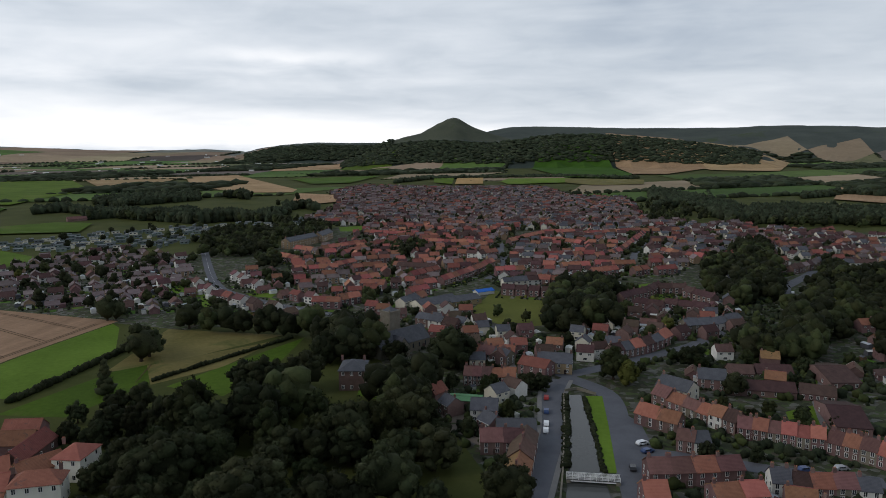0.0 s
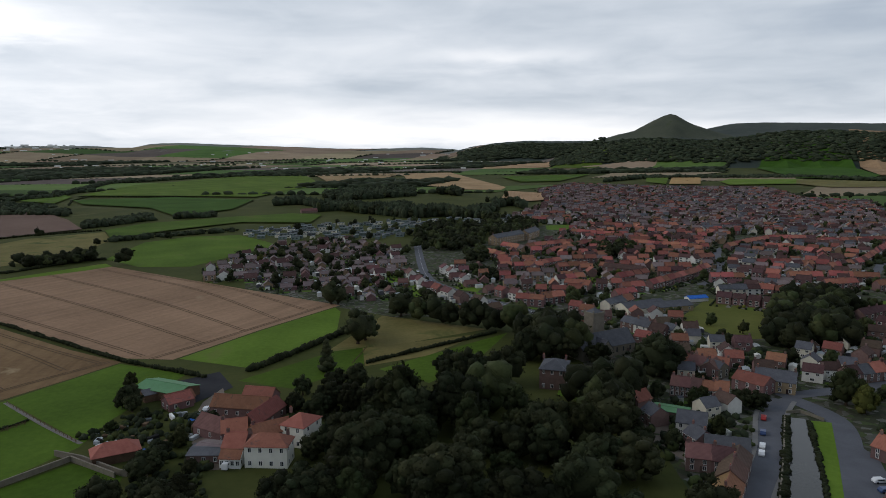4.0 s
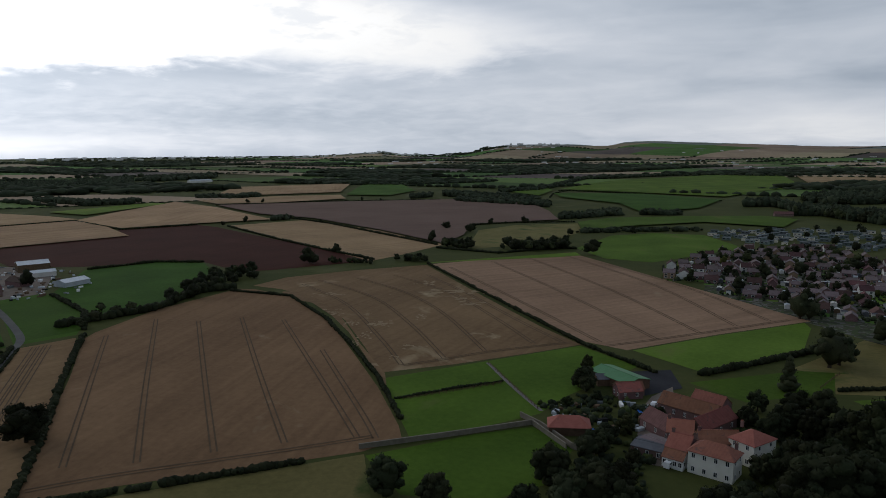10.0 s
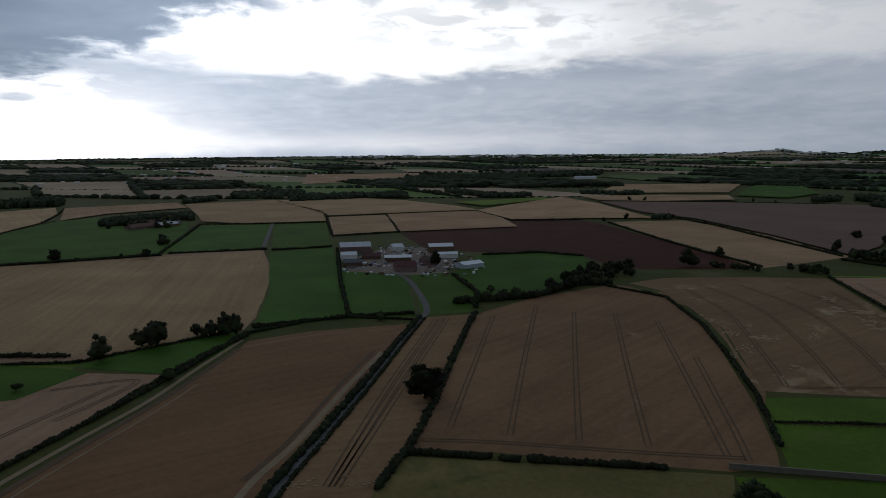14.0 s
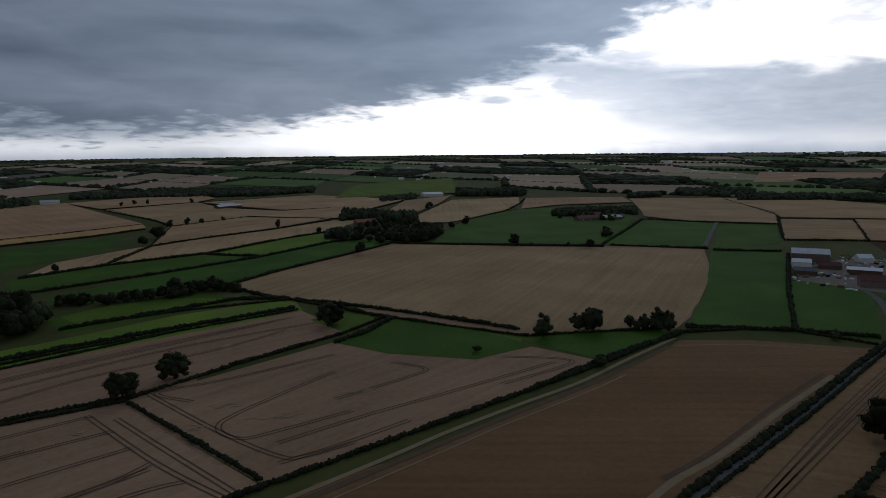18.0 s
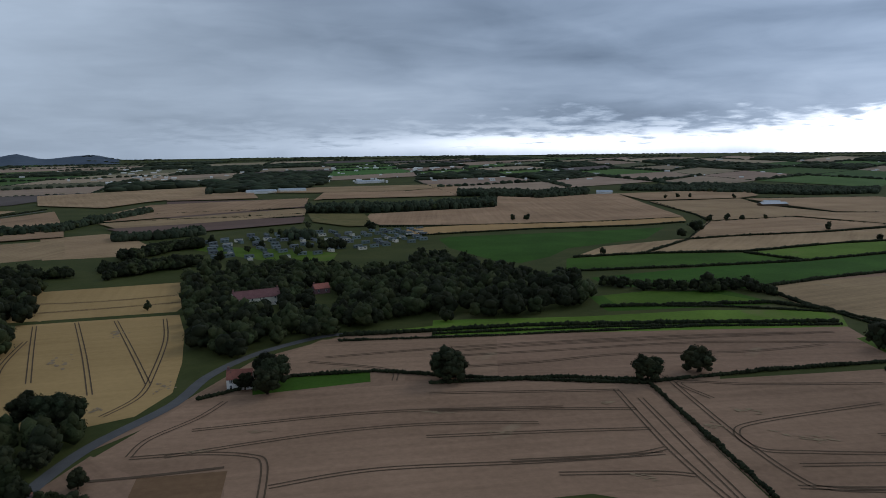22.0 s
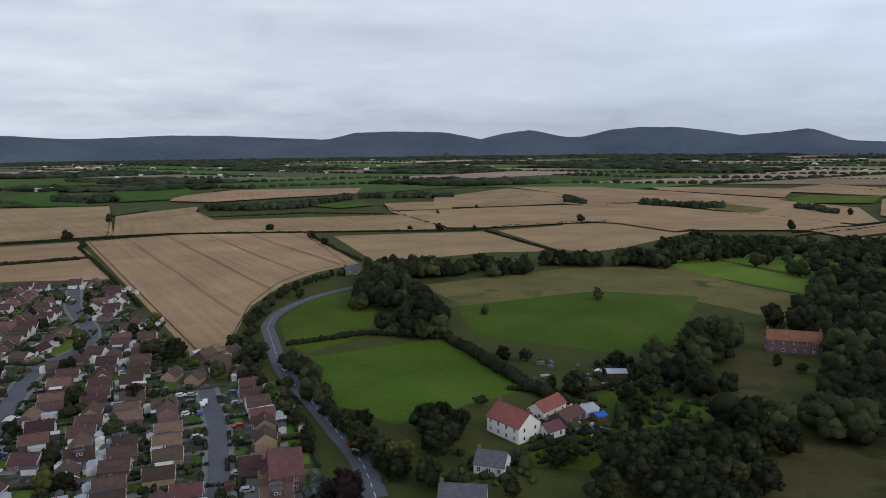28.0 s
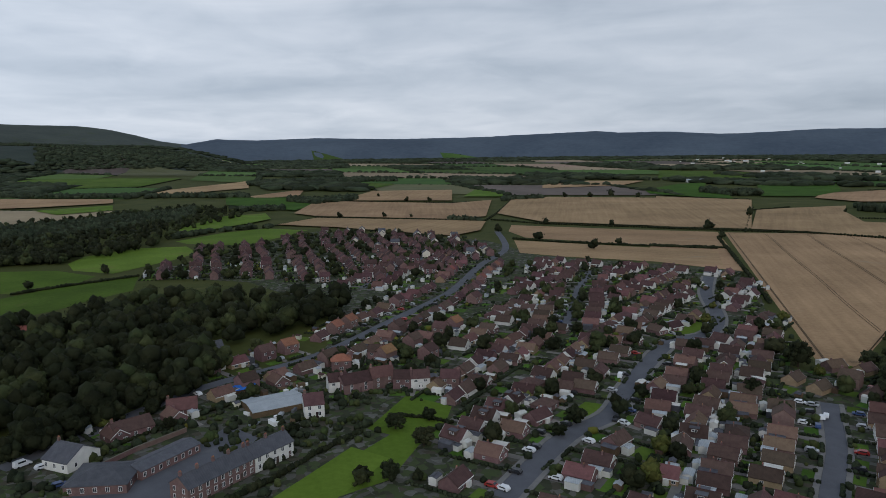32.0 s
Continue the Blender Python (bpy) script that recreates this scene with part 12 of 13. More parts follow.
field("stubble", [(983, 2971), (1181, 3188), (1513, 3091), (1106, 2332), (930, 2454)])
field("stubble", [(684, 1236), (913, 1620), (1006, 1607), (722, 1150)])
field("meadow", [(562, 1061), (639, 1180), (654, 1124), (592, 1031)])
field("stubble", [(629, 1656), (796, 1935), (795, 1825), (663, 1610)])
road("lane", [(341, -733), (321.1, -837), (308.3, -985), (274.2, -1162), (217.9, -1287)], 5, "straight grey country road between stubble fields", material="lane")

# its hedges, copses and hedgerow trees
hedge([(-358.7, -372.5), (-341.3, -313), (-344.8, -274.2), (-345.7, -235.4), (-343.9, -193.5), (-337.2, -137.8)], 2.6, 2.4)
hedge([(-600, -378.7), (-634, -266.4), (-664, -183.1)], 2.6, 2.4)
hedge([(-674, -179.9), (-688, -92.9)], 2.6, 2.4)
hedge([(-682, -86.6), (-696, -30.9)], 2.6, 2.4)
hedge([(-936, -206.4), (-927, -114.8), (-935, -48.1)], 2.6, 2.4)
hedge([(-1004, -48.1), (-1022, 32.3), (-1062, 175.9)], 2.6, 2.4)
hedge([(-1309, -152.8), (-1193, -107), (-1053, -56.1), (-797, -34.6)], 2.6, 2.4)
hedge([(-1015, 34.2), (-896, 38.2), (-806, 40.4)], 2.6, 2.4)
hedge([(-782, -32.7), (-806, 40.4)], 2.6, 2.4)
hedge([(-757, -398.4), (-870, -414.9), (-1001, -410.3)], 2.6, 2.4)
hedge([(-672, -188), (-825, -199.1), (-935, -208.6)], 2.6, 2.4)
hedge([(-382.3, -60.1), (-397.3, -9.8), (-400.6, 27.8)], 2.6, 2.4)
hedge([(-682, -25.1), (-509.9, -17.3), (-401.5, -9.4)], 2.6, 2.4)
hedge([(-521.4, 67.6), (-453.7, 73.9), (-409.5, 65.9)], 2.6, 2.4)
hedge([(-1216, -484.2), (-1109, -452.1), (-989, -423.7)], 2.6, 2.4)
hedge([(-871, -511.2), (-1126, -591.5)], 2.6, 2.4)
hedge([(-273.8, -209.4), (-297.7, -206.8), (-327.9, -210.9), (-340.1, -274.5)], 2.6, 2.4)
hedge([(-219.4, -845), (-300.6, -815), (-467.5, -772), (-615, -773)], 2.6, 2.4)
hedge([(-221.8, -740), (-371, -742), (-502.4, -721), (-584.3, -729)], 2.6, 2.4)
hedge([(-741, -1019), (-659, -802), (-612, -717), (-478.4, -591.6), (-382.2, -530.3)], 2.6, 2.4)
hedge([(-605, -713), (-741, -717), (-769, -588.8)], 2.6, 2.4)
hedge([(-904, -987), (-862, -873), (-845, -737), (-910, -697)], 2.6, 2.4)
hedge([(-478.4, -591.6), (-544.9, -594.1), (-649, -581.7), (-764, -584.4)], 2.6, 2.4)
hedge([(-311, -533.6), (-380.1, -527.4), (-468.2, -502.2), (-584.9, -509), (-660, -504.1)], 2.6, 2.4)
hedge([(-269.9, -473.9), (-384.3, -452.5), (-472.2, -441.7), (-583.3, -445.2), (-616, -431.9)], 2.6, 2.4)
hedge([(-462.9, -496.5), (-474.7, -444.1)], 2.6, 2.4)
hedge([(-354.5, -368), (-434.7, -377.1), (-534, -378.8), (-615, -384.6)], 2.6, 2.4)
hedge([(-228.5, -358.3), (-289.1, -339.9), (-327.3, -329.2), (-343.6, -301.7)], 2.6, 2.4)
hedge([(-69, -351.1), (-101.1, -345.2), (-166.1, -334.3), (-258.2, -303.5), (-324.7, -278.5)], 2.6, 2.4)
hedge([(34.7, -1158), (-174.7, -1146)], 2.6, 2.4)
hedge([(32.6, -1064), (-149.2, -1007)], 2.6, 2.4)
hedge([(40.2, -1399), (-212.2, -1353)], 2.6, 2.4)
hedge([(-1124, -781), (-1091, -668), (-913, -625)], 2.6, 2.4)
hedge([(-913, -998), (-1131, -906), (-1124, -781)], 2.6, 2.4)
hedge([(347.8, -748), (328.4, -856), (316.2, -1010), (282.3, -1197), (224.8, -1328)], 2.6, 2.4)
hedge([(333.4, -724), (312.9, -825), (299.2, -969)], 2.6, 2.4)
hedge([(740, -833), (703, -850), (666, -929)], 2.6, 2.4)
hedge([(512.9, -908), (429.6, -891), (323.4, -863)], 2.6, 2.4)
hedge([(585.9, -656), (546.9, -692)], 2.6, 2.4)
hedge([(1023, -1155), (828, -1208), (578.5, -1160)], 2.6, 2.4)
hedge([(897, -1272), (667, -1391)], 2.6, 2.4)
hedge([(145.8, -1134), (-181.6, -1175)], 2.6, 2.4)
hedge([(116.6, -1038), (-163.9, -1059)], 2.6, 2.4)
hedge([(809, -185.7), (1075, -253), (1128, -318.4)], 2.6, 2.4)
hedge([(843, -91.7), (822, -172), (799, -266.3), (709, -381.8), (597.1, -520.8)], 2.6, 2.4)
hedge([(758, -147.9), (555.7, -129.3), (442.8, -117.7)], 2.6, 2.4)
hedge([(686, -362.3), (565.3, -327), (503.6, -312.7)], 2.6, 2.4)
hedge([(948, -634), (777, -555.9), (636, -511.7)], 2.6, 2.4)
hedge([(971, -348.6), (929, -482.7), (832, -556.1)], 2.6, 2.4)
hedge([(1330, -149.6), (1272, -296.4)], 2.6, 2.4)
hedge([(695, -74.1), (682, -141.5)], 2.6, 2.4)
hedge([(836, -649), (783, -752), (754, -848), (684, -957)], 2.6, 2.4)
hedge([(601, -524.4), (603, -579.3), (577.1, -649), (547.1, -698)], 2.6, 2.4)
hedge([(584.3, -526.4), (498.2, -494.1), (427.3, -470.1)], 2.6, 2.4)
hedge([(1095, -1052), (881, -902)], 2.6, 2.4)
hedge([(1023, -1046), (739, -877)], 2.6, 2.4)
hedge([(1495, -564.5), (1494, -614), (1336, -835)], 2.6, 2.4)
hedge([(-924, 414.3), (-811, 423), (-689, 416.5), (-559.7, 410.1)], 2.6, 2.4)
hedge([(-1177, 530.3), (-1120, 633), (-1056, 745)], 2.6, 2.4)
hedge([(-541.6, 396.6), (-478.3, 419.5), (-467.9, 486.5), (-453.9, 494.8)], 2.6, 2.4)
hedge([(-677, 552.8), (-663, 611), (-621, 673)], 2.6, 2.4)
hedge([(-543, 592.6), (-532.4, 672), (-464.4, 718)], 2.6, 2.4)
hedge([(-1070, 1110), (-884, 1155), (-686, 1110)], 2.6, 2.4)
hedge([(-942, 954), (-1010, 1031), (-1216, 1443)], 2.6, 2.4)
hedge([(-864, 309), (-699, 305.3), (-596.5, 307), (-518.4, 312.1)], 2.6, 2.4)
hedge([(-1049, 169.8), (-910, 195.2), (-904, 287.1)], 2.6, 2.4)
hedge([(-1191, 410.1), (-1112, 593), (-1034, 770)], 2.6, 2.4)
hedge([(-620, 106.7), (-625, 160), (-598, 192.2)], 2.6, 2.4)
hedge([(-525.1, 66.7), (-456.6, 74.2), (-431.2, 73.5)], 2.6, 2.4)
hedge([(1170, 229.3), (1232, 138.5)], 2.6, 2.4)
hedge([(923, 103.8), (879, 35.7), (854, -57.9), (824, -195.5)], 2.6, 2.4)
hedge([(730, 58.6), (708, 6.3), (690, -68.1), (677, -132.1)], 2.6, 2.4)
hedge([(1323, 106.4), (1298, -230.9), (1261, -296.7)], 2.6, 2.4)
hedge([(938, 351.6), (922, 233.8), (915, 110.4)], 2.6, 2.4)
hedge([(1209, 452.3), (1194, 202.4)], 2.6, 2.4)
hedge([(1480, 1258), (1616, 1066), (1979, 1170)], 2.6, 2.4)
hedge([(1499, 917), (1813, 904), (1867, 897)], 2.6, 2.4)
hedge([(824, 368.7), (923, 346)], 2.6, 2.4)
hedge([(408.3, 371.7), (444.4, 352.4), (483.5, 326.7)], 2.6, 2.4)
hedge([(915, 110.4), (1017, 106.3), (1310, 105.3)], 2.6, 2.4)
hedge([(733, 3222), (596.1, 2226)], 2.6, 2.4)
hedge([(1002, 3029), (1513, 3091)], 2.6, 2.4)
copse([(-1227, -632), (-1281, -512.7)], 110, 12)
copse([(-1064, -1312), (-1225, -985)], 90, 8)
copse([(-791, -584.4), (-819, -563.7)], 50, 11)
copse([(-780, -545.4), (-791, -469)], 60, 12)
copse([(-611, -385.5), (-622, -359.8), (-689, -376.8)], 50, 11)
copse([(-602, -467.1), (-624, -455.1)], 30, 9)
copse([(-923, -326), (-1010, -248.2), (-996, -232.2)], 50, 9)
copse([(-1301, -126.8), (-1358, 36.8), (-1339, 82.8)], 100, 9)
copse([(-1785, 108.8), (-1906, 444.5)], 300, 13)
copse([(-1395, -245.5), (-1434, -118.2)], 120, 10)
copse([(-1292, -312.3), (-1359, -272.2)], 60, 8)
copse([(-166.3, -1069), (-246.6, -1040), (-328.2, -1032), (-464.4, -1049)], 80, 12)
copse([(-498.8, -1300), (-556.1, -1254), (-612, -1174), (-732, -1208)], 120, 11)
copse([(-869, -1291), (-975, -1151), (-1088, -1008), (-1221, -978)], 120, 9)
copse([(-1049, -689), (-1134, -675)], 80, 8)
copse([(-763, -567.7), (-819, -559.7)], 25, 7)
copse([(-263.9, -413.6), (-283.3, -393), (-314.3, -369.8), (-344.9, -369.3), (-346.5, -343.4)], 12, 8)
copse([(665, -921), (592.8, -926), (542.7, -946)], 40, 9)
copse([(472.2, -1020), (397.8, -971)], 35, 8)
copse([(203.6, -928), (146, -954)], 45, 9)
copse([(782, -880), (736, -869)], 35, 9)
copse([(153.8, -953), (125, -1038), (57, -1181)], 30, 9)
copse([(79.7, -829), (33.2, -826), (-12.6, -853)], 30, 9)
copse([(47.9, -665), (23, -716), (-5.4, -755)], 25, 9)
copse([(68.7, -610), (-4.7, -617)], 25, 9)
copse([(-93.2, -762), (-126.2, -755)], 30, 11)
copse([(-116.5, -680), (-137.9, -674)], 20, 11)
copse([(1433, -244.6), (1364, -281.3), (1360, -336.2)], 80, 11)
copse([(1080, -392.8), (1026, -447.4), (1011, -516), (1110, -669)], 50, 10)
copse([(1118, -698), (1087, -727)], 40, 9)
copse([(1071, -742), (995, -814)], 50, 9)
copse([(838, -942), (732, -870)], 25, 8)
copse([(-1732, 785), (-1508, 922), (-1448, 1025), (-1407, 1226)], 70, 8)
copse([(-1106, 977), (-1095, 1076), (-1326, 1476), (-1258, 1948)], 60, 8)
copse([(-1280, 1981), (-1148, 2130), (-860, 2167), (-619, 2264)], 50, 8)
copse([(-1106, 829), (-956, 844), (-861, 845)], 90, 9)
copse([(-657, 685), (-651, 722), (-643, 792)], 45, 8)
copse([(-436, 969), (-372.5, 964), (-356.6, 1013)], 70, 12)
copse([(-325.4, 971), (-291.5, 990)], 40, 12)
copse([(-578.2, 1183), (-521.9, 1183), (-447.3, 1299)], 110, 13)
copse([(-253.6, 992), (-224.2, 1027)], 40, 11)
copse([(-623, 813), (-589.9, 852)], 25, 8)
copse([(-543.8, 407.3), (-519, 422.2)], 18, 9)
copse([(-492.5, 442.1), (-467.9, 457), (-462.3, 489.8)], 25, 11)
copse([(-503.8, 326.6), (-480.6, 340.7)], 12, 7)
copse([(-530.2, 275.9), (-499.7, 300.2)], 10, 5)
copse([(-537.4, 595.9), (-502.2, 655), (-463.6, 705)], 12, 5)
copse([(-1476, 176.1), (-1324, 231), (-1318, 316.9)], 70, 9)
copse([(-2055, 512.2), (-2137, 736)], 200, 12)
copse([(-1100, 746), (-1106, 799)], 40, 9)
copse([(-984, 766), (-801, 809)], 80, 8)
copse([(-1367, 434.3), (-1321, 538.9)], 50, 8)
copse([(-891, 380.5), (-895, 412)], 14, 8)
copse([(1195, 500.2), (1151, 430.6), (1237, 387)], 80, 10)
copse([(615, 567.6), (660, 539.6), (736, 525.9), (826, 508.9), (889, 508.8)], 140, 12)
copse([(1265, 1155), (1264, 960), (1284, 861)], 60, 9)
copse([(1013, 517), (1045, 447.5)], 40, 8)
copse([(514.5, 476.6), (534, 432.7)], 60, 11)
copse([(693, 428), (761, 411.5), (812, 363.3)], 10, 6)
copse([(1272, 828), (1304, 762), (1282, 618)], 60, 9)
copse([(1669, 802), (1790, 731), (1865, 470.5)], 150, 10)
copse([(2653, 2409), (2590, 1828), (2701, 1443)], 200, 12)
copse([(912, 158.6), (901, 116)], 14, 7)
copse([(1244, 120), (1284, 52.5)], 30, 8)
copse([(3300, 1227), (3648, 918), (3323, 293.9)], 120, 9)
copse([(380.9, 1300), (378.6, 1035), (365.8, 882)], 220, 13)
copse([(365.8, 882), (469.6, 877), (535, 849)], 160, 13)
copse([(159.2, 2072), (364.7, 2116), (543.5, 1970)], 60, 9)
copse([(-122.4, 1839), (-37.9, 2027), (159.2, 2072)], 60, 10)

# woods behind the caravan park
copse([(-485.9, 955), (-461.4, 985), (-405.2, 946), (-361.3, 930), (-317.6, 901)], 60, 15)
copse([(-312.5, 901), (-288.1, 935), (-246.4, 919), (-201.6, 884)], 60, 15)
copse([(-592.3, 1206), (-565.9, 1278), (-514.2, 1330), (-470.3, 1357)], 70, 14)
copse([(-602.0, 1038), (-579.1, 1073), (-526.4, 1036)], 40, 13)
copse([(-411.3, 1342), (-400.2, 1370), (-360.5, 1312)], 30, 17)
copse([(-241.6, 1082), (-222.7, 1141), (-193.7, 1080)], 30, 14)
copse([(324.2, 1075), (377.5, 1132), (408.5, 1070)], 60, 14)
copse([(437.0, 997), (507.7, 1028), (553.2, 991), (601.4, 956)], 60, 13)
copse([(650.5, 1278), (774, 1352), (809, 1290)], 60, 12)
# woods round the hidden house
grove([(7.8, -533.4), (-11.3, -595.4), (-40.0, -565.9), (-94.1, -571.4), (-118.7, -516.0), (-192.9, -540.6), (-216.6, -506.5), (-210.9, -452.1), (-147.8, -398.4), (-103.7, -370.2), (-65.4, -352.2), (-38.2, -363.3), (-11.2, -327.7), (5.2, -362.5), (9.5, -431.2)], 9.5, 9, 14, ["broad", "mid", "mid"], 771, keep=0.72)
copse([(133.5, -584.4), (114.7, -600.6), (87.7, -599.3)], 14, 9)
copse([(61.9, -578.1), (35.4, -598.4), (5.9, -614.8)], 16, 11)
copse([(60.1, -677.6), (26.4, -723), (-9.8, -732)], 16, 11)
# tree belts round the southern meadow
copse([(347.4, -214.8), (406.6, -263.4), (414.7, -285.7), (403.5, -308.0), (395.9, -323.1)], 28, 14)
copse([(392.5, -320.3), (405.5, -347.8), (397.6, -363.9)], 14, 11)
copse([(377.0, -344.0), (373.4, -361.7), (363.6, -372.6)], 16, 14)
copse([(380.5, -405.6), (370.6, -424.3), (346.0, -435.7)], 14, 12)
copse([(341.0, -448.8), (338.3, -475.7), (319.4, -480.3)], 14, 10)
copse([(350.1, -524.2), (336.3, -563.0), (308.4, -588.1)], 16, 12)
copse([(305.2, -582.0), (295.3, -611.9), (270.1, -619.9)], 20, 14)
copse([(261.8, -601.4), (248.5, -633.9), (223.9, -646.9)], 22, 14)
copse([(350.1, -456.6), (336.8, -466.9), (312.1, -460.7)], 18, 14)
copse([(372.0, -553.0), (360.2, -566.7), (336.2, -562.6)], 16, 12)
copse([(370.5, -592.4), (333.4, -617.3), (267.4, -608.9)], 18, 13)
copse([(259.3, -602.7), (230.5, -612.3), (196.9, -608.4)], 18, 13)
copse([(215.8, -586.8), (167.6, -597.8), (110.4, -590.5)], 20, 13)

tree(-741, -388.7, 10, "broad")
tree(-790, -393.7, 12, "broad")
tree(-638, -265.8, 12, "broad")
tree(-643, -249.1, 4, "broad")
tree(-652, -215.7, 5, "broad")
tree(-649, -193.1, 9, "broad")
tree(-734, -200.9, 13, "broad")
tree(-997, -560.8, 10, "broad")
tree(-644, -510, 8, "broad")
tree(-396.3, 9.2, 4, "broad")
tree(-1346, -30.9, 9, "broad")
tree(-666, -591.6, 11, "broad")
tree(-479.7, -603, 12, "broad")
tree(-531.9, -645, 16, "broad")
tree(-616, -723, 10, "broad")
tree(-647, -728, 10, "broad")
tree(-662, -717, 8, "broad")
tree(-694, -712, 8, "broad")
tree(-554, -587.5, 4, "broad")
tree(-342.4, -536.4, 8, "broad")
tree(-525.9, -369.3, 13, "broad")
tree(-906, -1004, 10, "broad")
tree(-849, -1051, 10, "broad")
tree(-833, -1065, 10, "broad")
tree(-800, -1056, 9, "broad")
tree(-959, -546.1, 11, "broad")
tree(-278.3, -406.4, 7, "broad")
tree(-298.8, -387.6, 9, "broad")
tree(-319.9, -373.4, 13, "broad")
tree(-333.4, -377, 9, "broad")
tree(-302.1, -233.3, 16, "broad")
tree(-394.9, -835, 11, "broad")
tree(-413.1, -830, 11, "broad")
tree(-204, -842, 10, "broad")
tree(380.9, -972, 11, "broad")
tree(314.1, -976, 16, "broad")
tree(359.4, -769, 13, "broad")
tree(571.4, -671, 12, "broad")
tree(-200.2, -810, 11, "broad")
tree(-79.5, -1047, 5, "broad")
tree(277.3, -342.9, 8, "broad")
tree(986, -231.5, 15, "broad")
tree(835, -151.1, 10, "broad")
tree(755, -150.8, 9, "broad")
tree(762, -350.8, 10, "broad")
tree(660, -348.5, 10, "broad")
tree(612, -338.1, 9, "broad")
tree(1044, -366.6, 7, "broad")
tree(778, -610, 7, "broad")
tree(653, -470.9, 7, "broad")
tree(620, -489, 11, "broad")
tree(575.4, -679, 9, "broad")
tree(601, -524.4, 7, "broad")
tree(804, -705, 7, "broad")
tree(-666, 502, 11, "broad")
tree(-619, 500.8, 13, "broad")
tree(-662, 568.2, 10, "broad")
tree(-638, 603, 12, "broad")
tree(-584.7, 421, 13, "broad")
tree(-418.7, 478.5, 16, "broad")
tree(-527.2, 566.3, 9, "broad")
tree(-496.9, 632, 10, "broad")
tree(-580, 308.7, 9, "broad")
tree(-534.9, 259.7, 16, "broad")
tree(-828, 419.1, 5, "broad")
tree(-1114, 648, 9, "broad")
tree(-1081, 668, 7, "broad")
tree(-364.8, 1341, 16, "broad")
tree(-379, 1318, 16, "broad")
tree(-264, 1289, 16, "broad")
tree(-270.5, 1158, 14, "broad")
tree(-890, 342.7, 10, "broad")
tree(-1195, 465.7, 9, "broad")
tree(-1185, 489.1, 9, "broad")
tree(-534.1, 261.8, 12, "broad")
tree(-873, 306.6, 7, "broad")
tree(866, 31.8, 10, "broad")
tree(859, -47.1, 9, "broad")
tree(838, -153.4, 12, "broad")
tree(666, -20.1, 11, "broad")
tree(700, -45.2, 8, "broad")
tree(723, 33.8, 11, "broad")
tree(792, 81.5, 11, "broad")
tree(913, 147.5, 8, "broad")
tree(1311, 12.7, 12, "broad")
tree(1338, -69.2, 16, "broad")
tree(1311, -32.9, 12, "broad")
tree(1311, -117.3, 12, "broad")
tree(1319, 367, 9, "broad")
tree(940, 318.5, 9, "broad")
tree(944, 255.3, 9, "broad")
tree(946, 218.1, 6, "broad")
tree(1204, 244, 11, "broad")
tree(1228, 289.8, 10, "broad")
tree(491.9, 361.7, 10, "broad")
tree(429.1, 376.4, 7, "broad")
tree(559.5, 335.9, 6, "broad")

FAR_WOODS = []


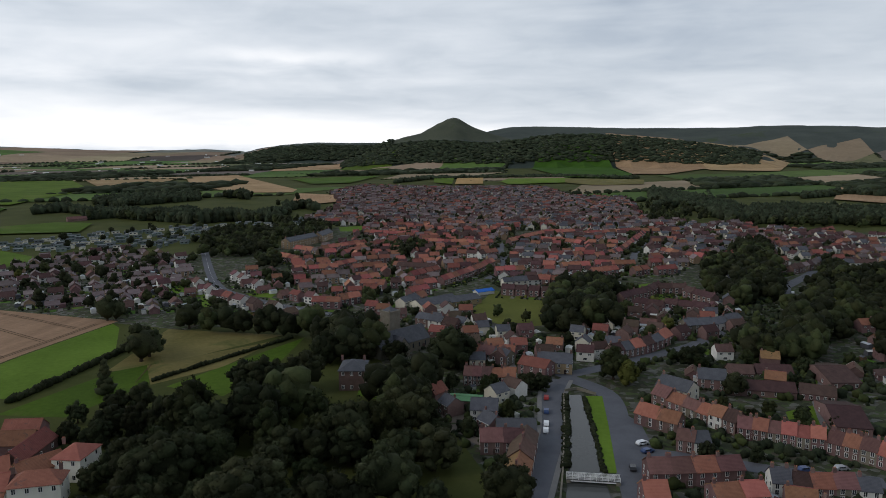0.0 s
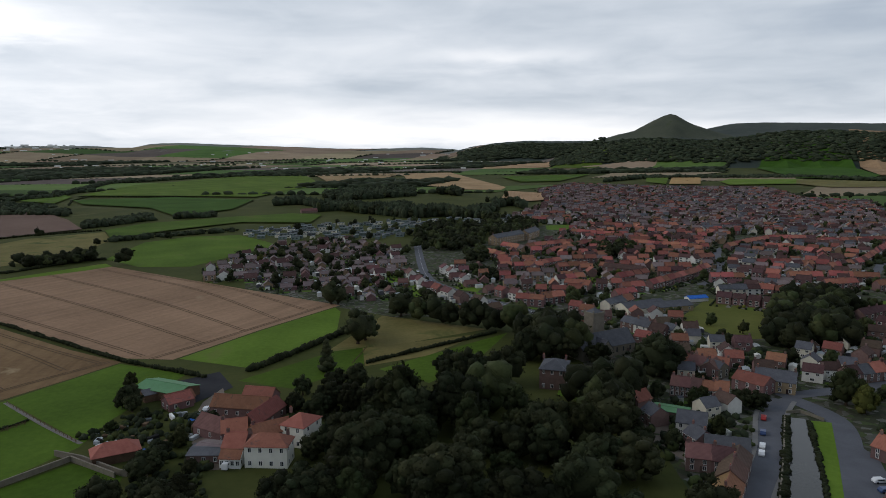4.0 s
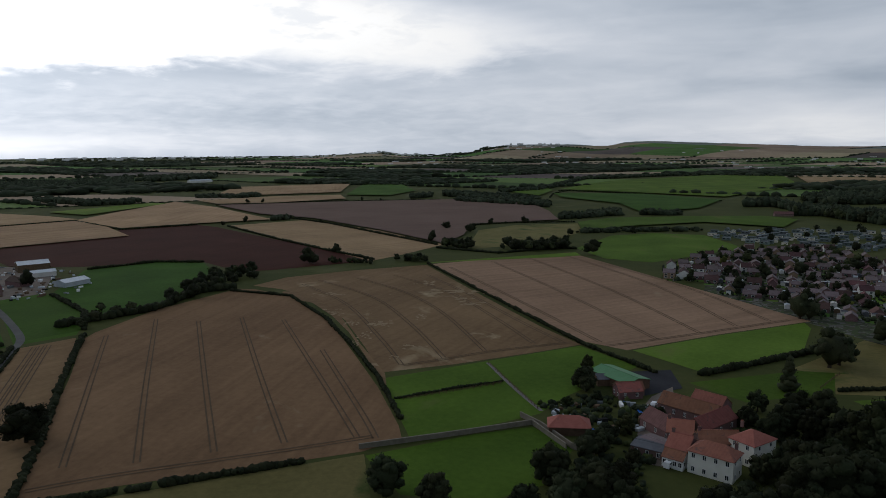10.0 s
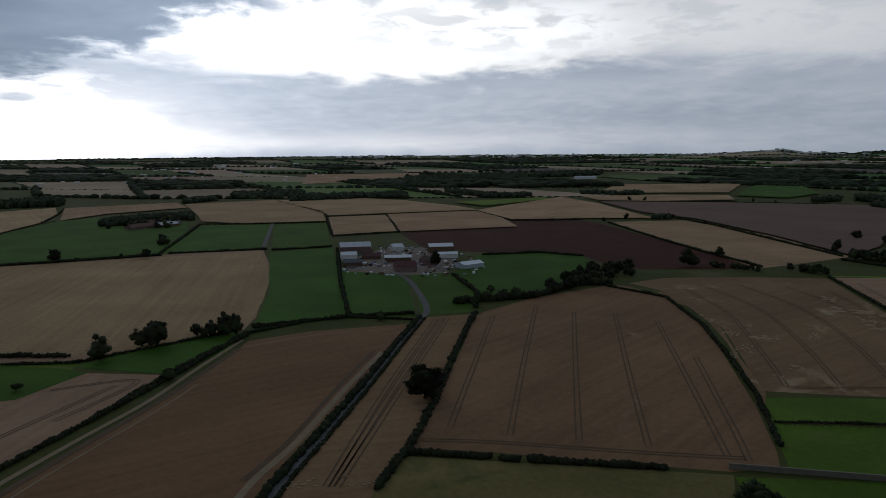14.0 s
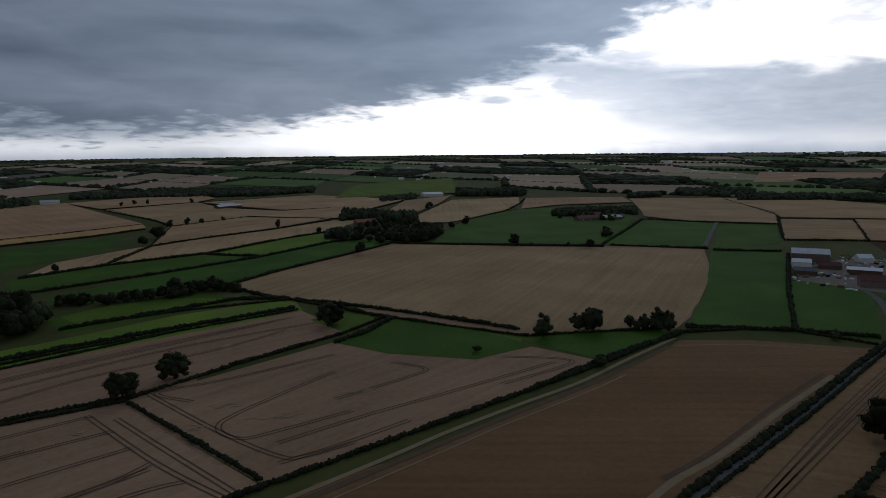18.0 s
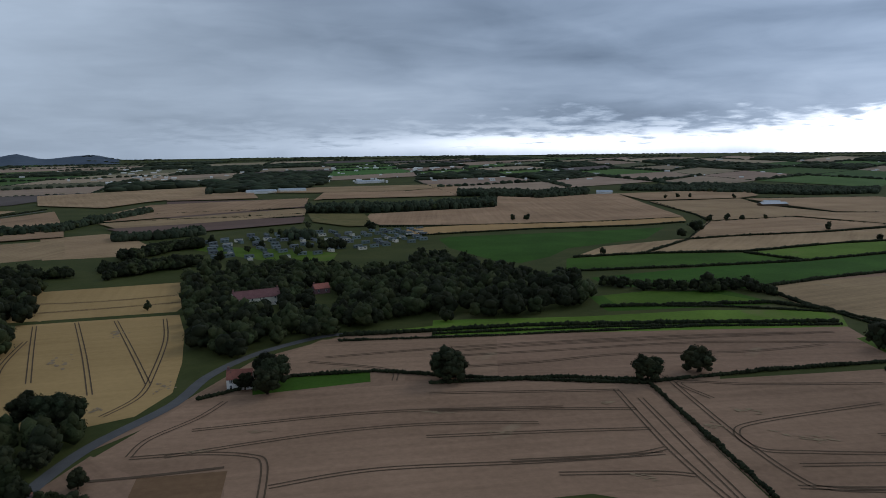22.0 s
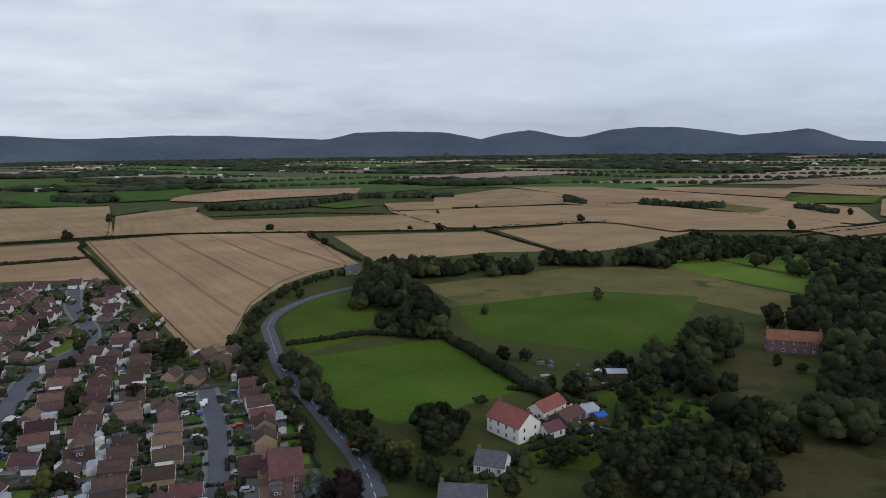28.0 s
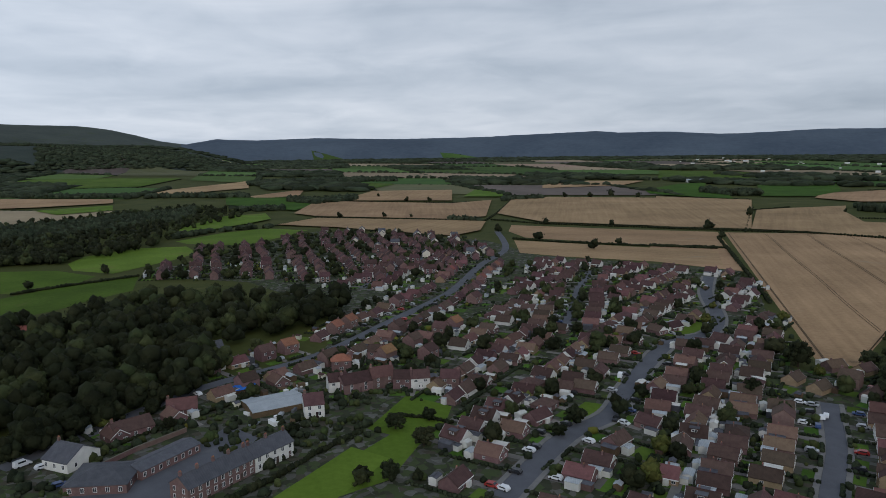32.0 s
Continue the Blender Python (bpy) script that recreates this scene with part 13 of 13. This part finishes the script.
# ---------------------------------------------------------------- distance: patchwork of far fields, hedgerows and woods
def far_country():
    rng = random.Random(77)
    mats = ["far_stubble", "far_grass", "far_meadow", "far_fallow"]
    V, F, M = [], [], []
    lines, belts, woods = [], [], []
    cu, cv, tilt = 330.0, 240.0, 0.42
    ct, st = math.cos(tilt), math.sin(tilt)

    def corner(i, j):
        u = i * cu + 90 * noise.noise((i * 0.73, j * 0.61, 2.2)) + (0.5 * cu if j % 2 else 0)
        v = j * cv + 90 * noise.noise((i * 0.67, j * 0.79, 8.2))
        return u * ct - v * st, u * st + v * ct

    for i in range(-15, 16):
        for j in range(-20, 21):
            q = [corner(i, j), corner(i + 1, j), corner(i + 1, j + 1), corner(i, j + 1)]
            if j % 2:
                q[2], q[3] = corner(i + 2, j + 1), corner(i + 1, j + 1)
            x, y = sum(p[0] for p in q) / 4, sum(p[1] for p in q) / 4
            r = math.hypot(x, y)
            rise = hill_z(x, y) - far_rise(r)
            way = math.degrees(math.atan2(-x, y))
            farmed = 15 < way < 70 or (-50 < way < -14 and r > 3500)
            if r < 900 or r > (4450 if farmed else 3900) or rise > (75 if farmed else 18):
                continue
            taken = sum(any(inside(a, b, f) for f in FIELD_OUTLINES) for a, b in [(x, y)] + [((x + p[0]) / 2, (y + p[1]) / 2) for p in q])
            if taken > (0 if r < 1400 else 1) or any(math.hypot(x - a, y - b) < 90 for a, b in PLACED[::5]):
                continue
            turn = math.degrees(math.atan2(-x, y)) % 360
            dry = (0.66 if 80 < turn < 240 else 0.40) * (1.0 if r < 1500 else 0.72)
            pick = rng.random()
            wooded = 0.06 if r < 1300 else 0.16 if r < 1700 else 0.10 if rise > 12 else 0.26
            if pick < wooded:
                woods.append([(a + (x - a) * 0.1, b + (y - b) * 0.1) for a, b in q])
            else:
                pick = rng.random()
                m = 0 if pick < dry else 3 if pick < dry + 0.1 else 2 if pick < dry + 0.2 else 1
                n, base = 4, len(V)
                for s in range(n + 1):
                    for t in range(n + 1):
                        k, l = s / n, t / n
                        a = (q[0][0] * (1 - k) + q[1][0] * k) * (1 - l) + (q[3][0] * (1 - k) + q[2][0] * k) * l
                        b = (q[0][1] * (1 - k) + q[1][1] * k) * (1 - l) + (q[3][1] * (1 - k) + q[2][1] * k) * l
                        V.append((a, b, hill_z(a, b) + 0.3 + math.hypot(a, b) / 1600))
                for s in range(n):
                    for t in range(n):
                        o = base + s * (n + 1) + t
                        F.append((o, o + n + 1, o + n + 2, o + 1))
                        M.append(m)
            for a, b in ((0, 1), (1, 2)):
                pick = rng.random()
                if rise > 12 and pick > 0.45:
                    continue
                if pick < (0.62 if r < 1500 else 0.35):
                    lines.append([q[a], q[b]])
                elif pick < 0.85:
                    belts.append([q[a], q[b]])
    me = bpy.data.meshes.new("far_fields")
    me.from_pydata(V, [], F)
    for m in mats:
        me.materials.append(MAT[m])
    me.polygons.foreach_set("material_index", M)
    tagged(new("far_fields", me), "distant patchwork of tan and green fields", "fields", kind="stuff")
    wood_lines("hedgerows", lines, 15, 2.6, 3.0, "distant dark hedgerows between fields", 9)
    wood_lines("tree_belts", belts, 24, 8.5, 7.0, "distant belts of dark trees along field edges", 10)
    woodland("far_woods", woods, 31, 11, "distant dark green woods among the fields", 12)


def sector(a0, a1, r0, r1):
    """A piece of the far ring between two turns and two distances."""
    return [(-math.sin(radians(a)) * r, math.cos(radians(a)) * r) for a, r in ((a0, r0), ((a0 + a1) / 2, r0), (a1, r0), (a1, r1), ((a0 + a1) / 2, r1), (a0, r1))]


HILL_WOODS = [sector(8, -8, 2860, 3260), sector(-8, -24, 2860, 3260), sector(17, 4, 3560, 3930), sector(-50, -60, 2950, 3350), sector(-60, -72, 2900, 3300)]
far_country()
for k, wood in enumerate(FAR_WOODS):
    near = min(math.hypot(x, y) for x, y in wood)
    grove(wood, 17 if near < 1200 else 27, 8, 13, ["broad", "broad", "broad", "mid"], 300 + k)
arcs = []
for dist in (3980, 4150, 4330, 4520, 4700):
    for turn in range(62, 190, 5):
        x, y = -math.sin(radians(turn + 2.5)) * dist, math.cos(radians(turn + 2.5)) * dist
        if hill_z(x, y) - far_rise(dist) < 4 and noise.noise((turn * 0.31, dist * 0.01, 3.3)) > -0.12:
            arcs.append([(-math.sin(radians(turn + k)) * dist, math.cos(radians(turn + k)) * dist) for k in (0, 1.7, 3.4, 5.0)])
wood_lines("horizon_woods", arcs, 26, 4.5, 12.0, "dark woods along the far horizon", 15)
woodland("foot_woods", [sector(a, a + 22, 3540, 3960) for a in range(206, 316, 22)], 34, 8, "dark woods and hedges along the foot of the hills", 16)
woodland("hill_woods", HILL_WOODS, 17, 9, "dark conifer and broadleaf woods on the hillsides", 14)
def distant_town(name, label, turns, dists, count, seed, tall):
    """Pale sheds and houses of a far town, a few metres high each, in one mesh."""
    rng = random.Random(seed)
    s = Shape()
    for _ in range(count):
        a, r = radians(rng.uniform(*turns)), rng.uniform(*dists)
        x, y = -math.sin(a) * r, math.cos(a) * r
        z = hill_z(x, y)
        w, d, h = rng.uniform(6, 26) * r / 3000, rng.uniform(6, 14), rng.uniform(*tall)
        b = Shape().gable_body(-w / 2, w / 2, -d / 2, d / 2, -1, h * 0.7, h)
        c, t = math.cos(a), math.sin(a)
        s.add([(x + p * c - q * t, y + p * t + q * c, z + k) for p, q, k in b.v], b.f)
    return tagged(new(name, s.mesh(name, "white_render")), label, "town", kind="stuff")


distant_town("distant_town", "pale sheds and houses of a far town on the plain", (44, 92), (4250, 4650), 170, 3, (5, 13))
distant_town("distant_town", "pale sheds and houses of a far town on the plain", (150, 186), (1900, 3300), 190, 4, (4, 8))
distant_town("distant_town", "pale scattered farms below the hills", (186, 262), (2300, 3600), 120, 5, (4, 8))
distant_town("distant_town", "pale scattered farms on the northern slopes", (12, 62), (2600, 4100), 110, 6, (4, 8))
distant_town("distant_town", "pale scattered farms of the plain", (92, 150), (1900, 3600), 90, 7, (4, 8))
build_gardens()
build_far_houses()
build_far_caravans()
build_far_trees()
for ob in {*PROTO.values(), *CARS.values(), *VANS}:
    for child in ob.children_recursive:
        bpy.data.objects.remove(child)
    bpy.data.objects.remove(ob)
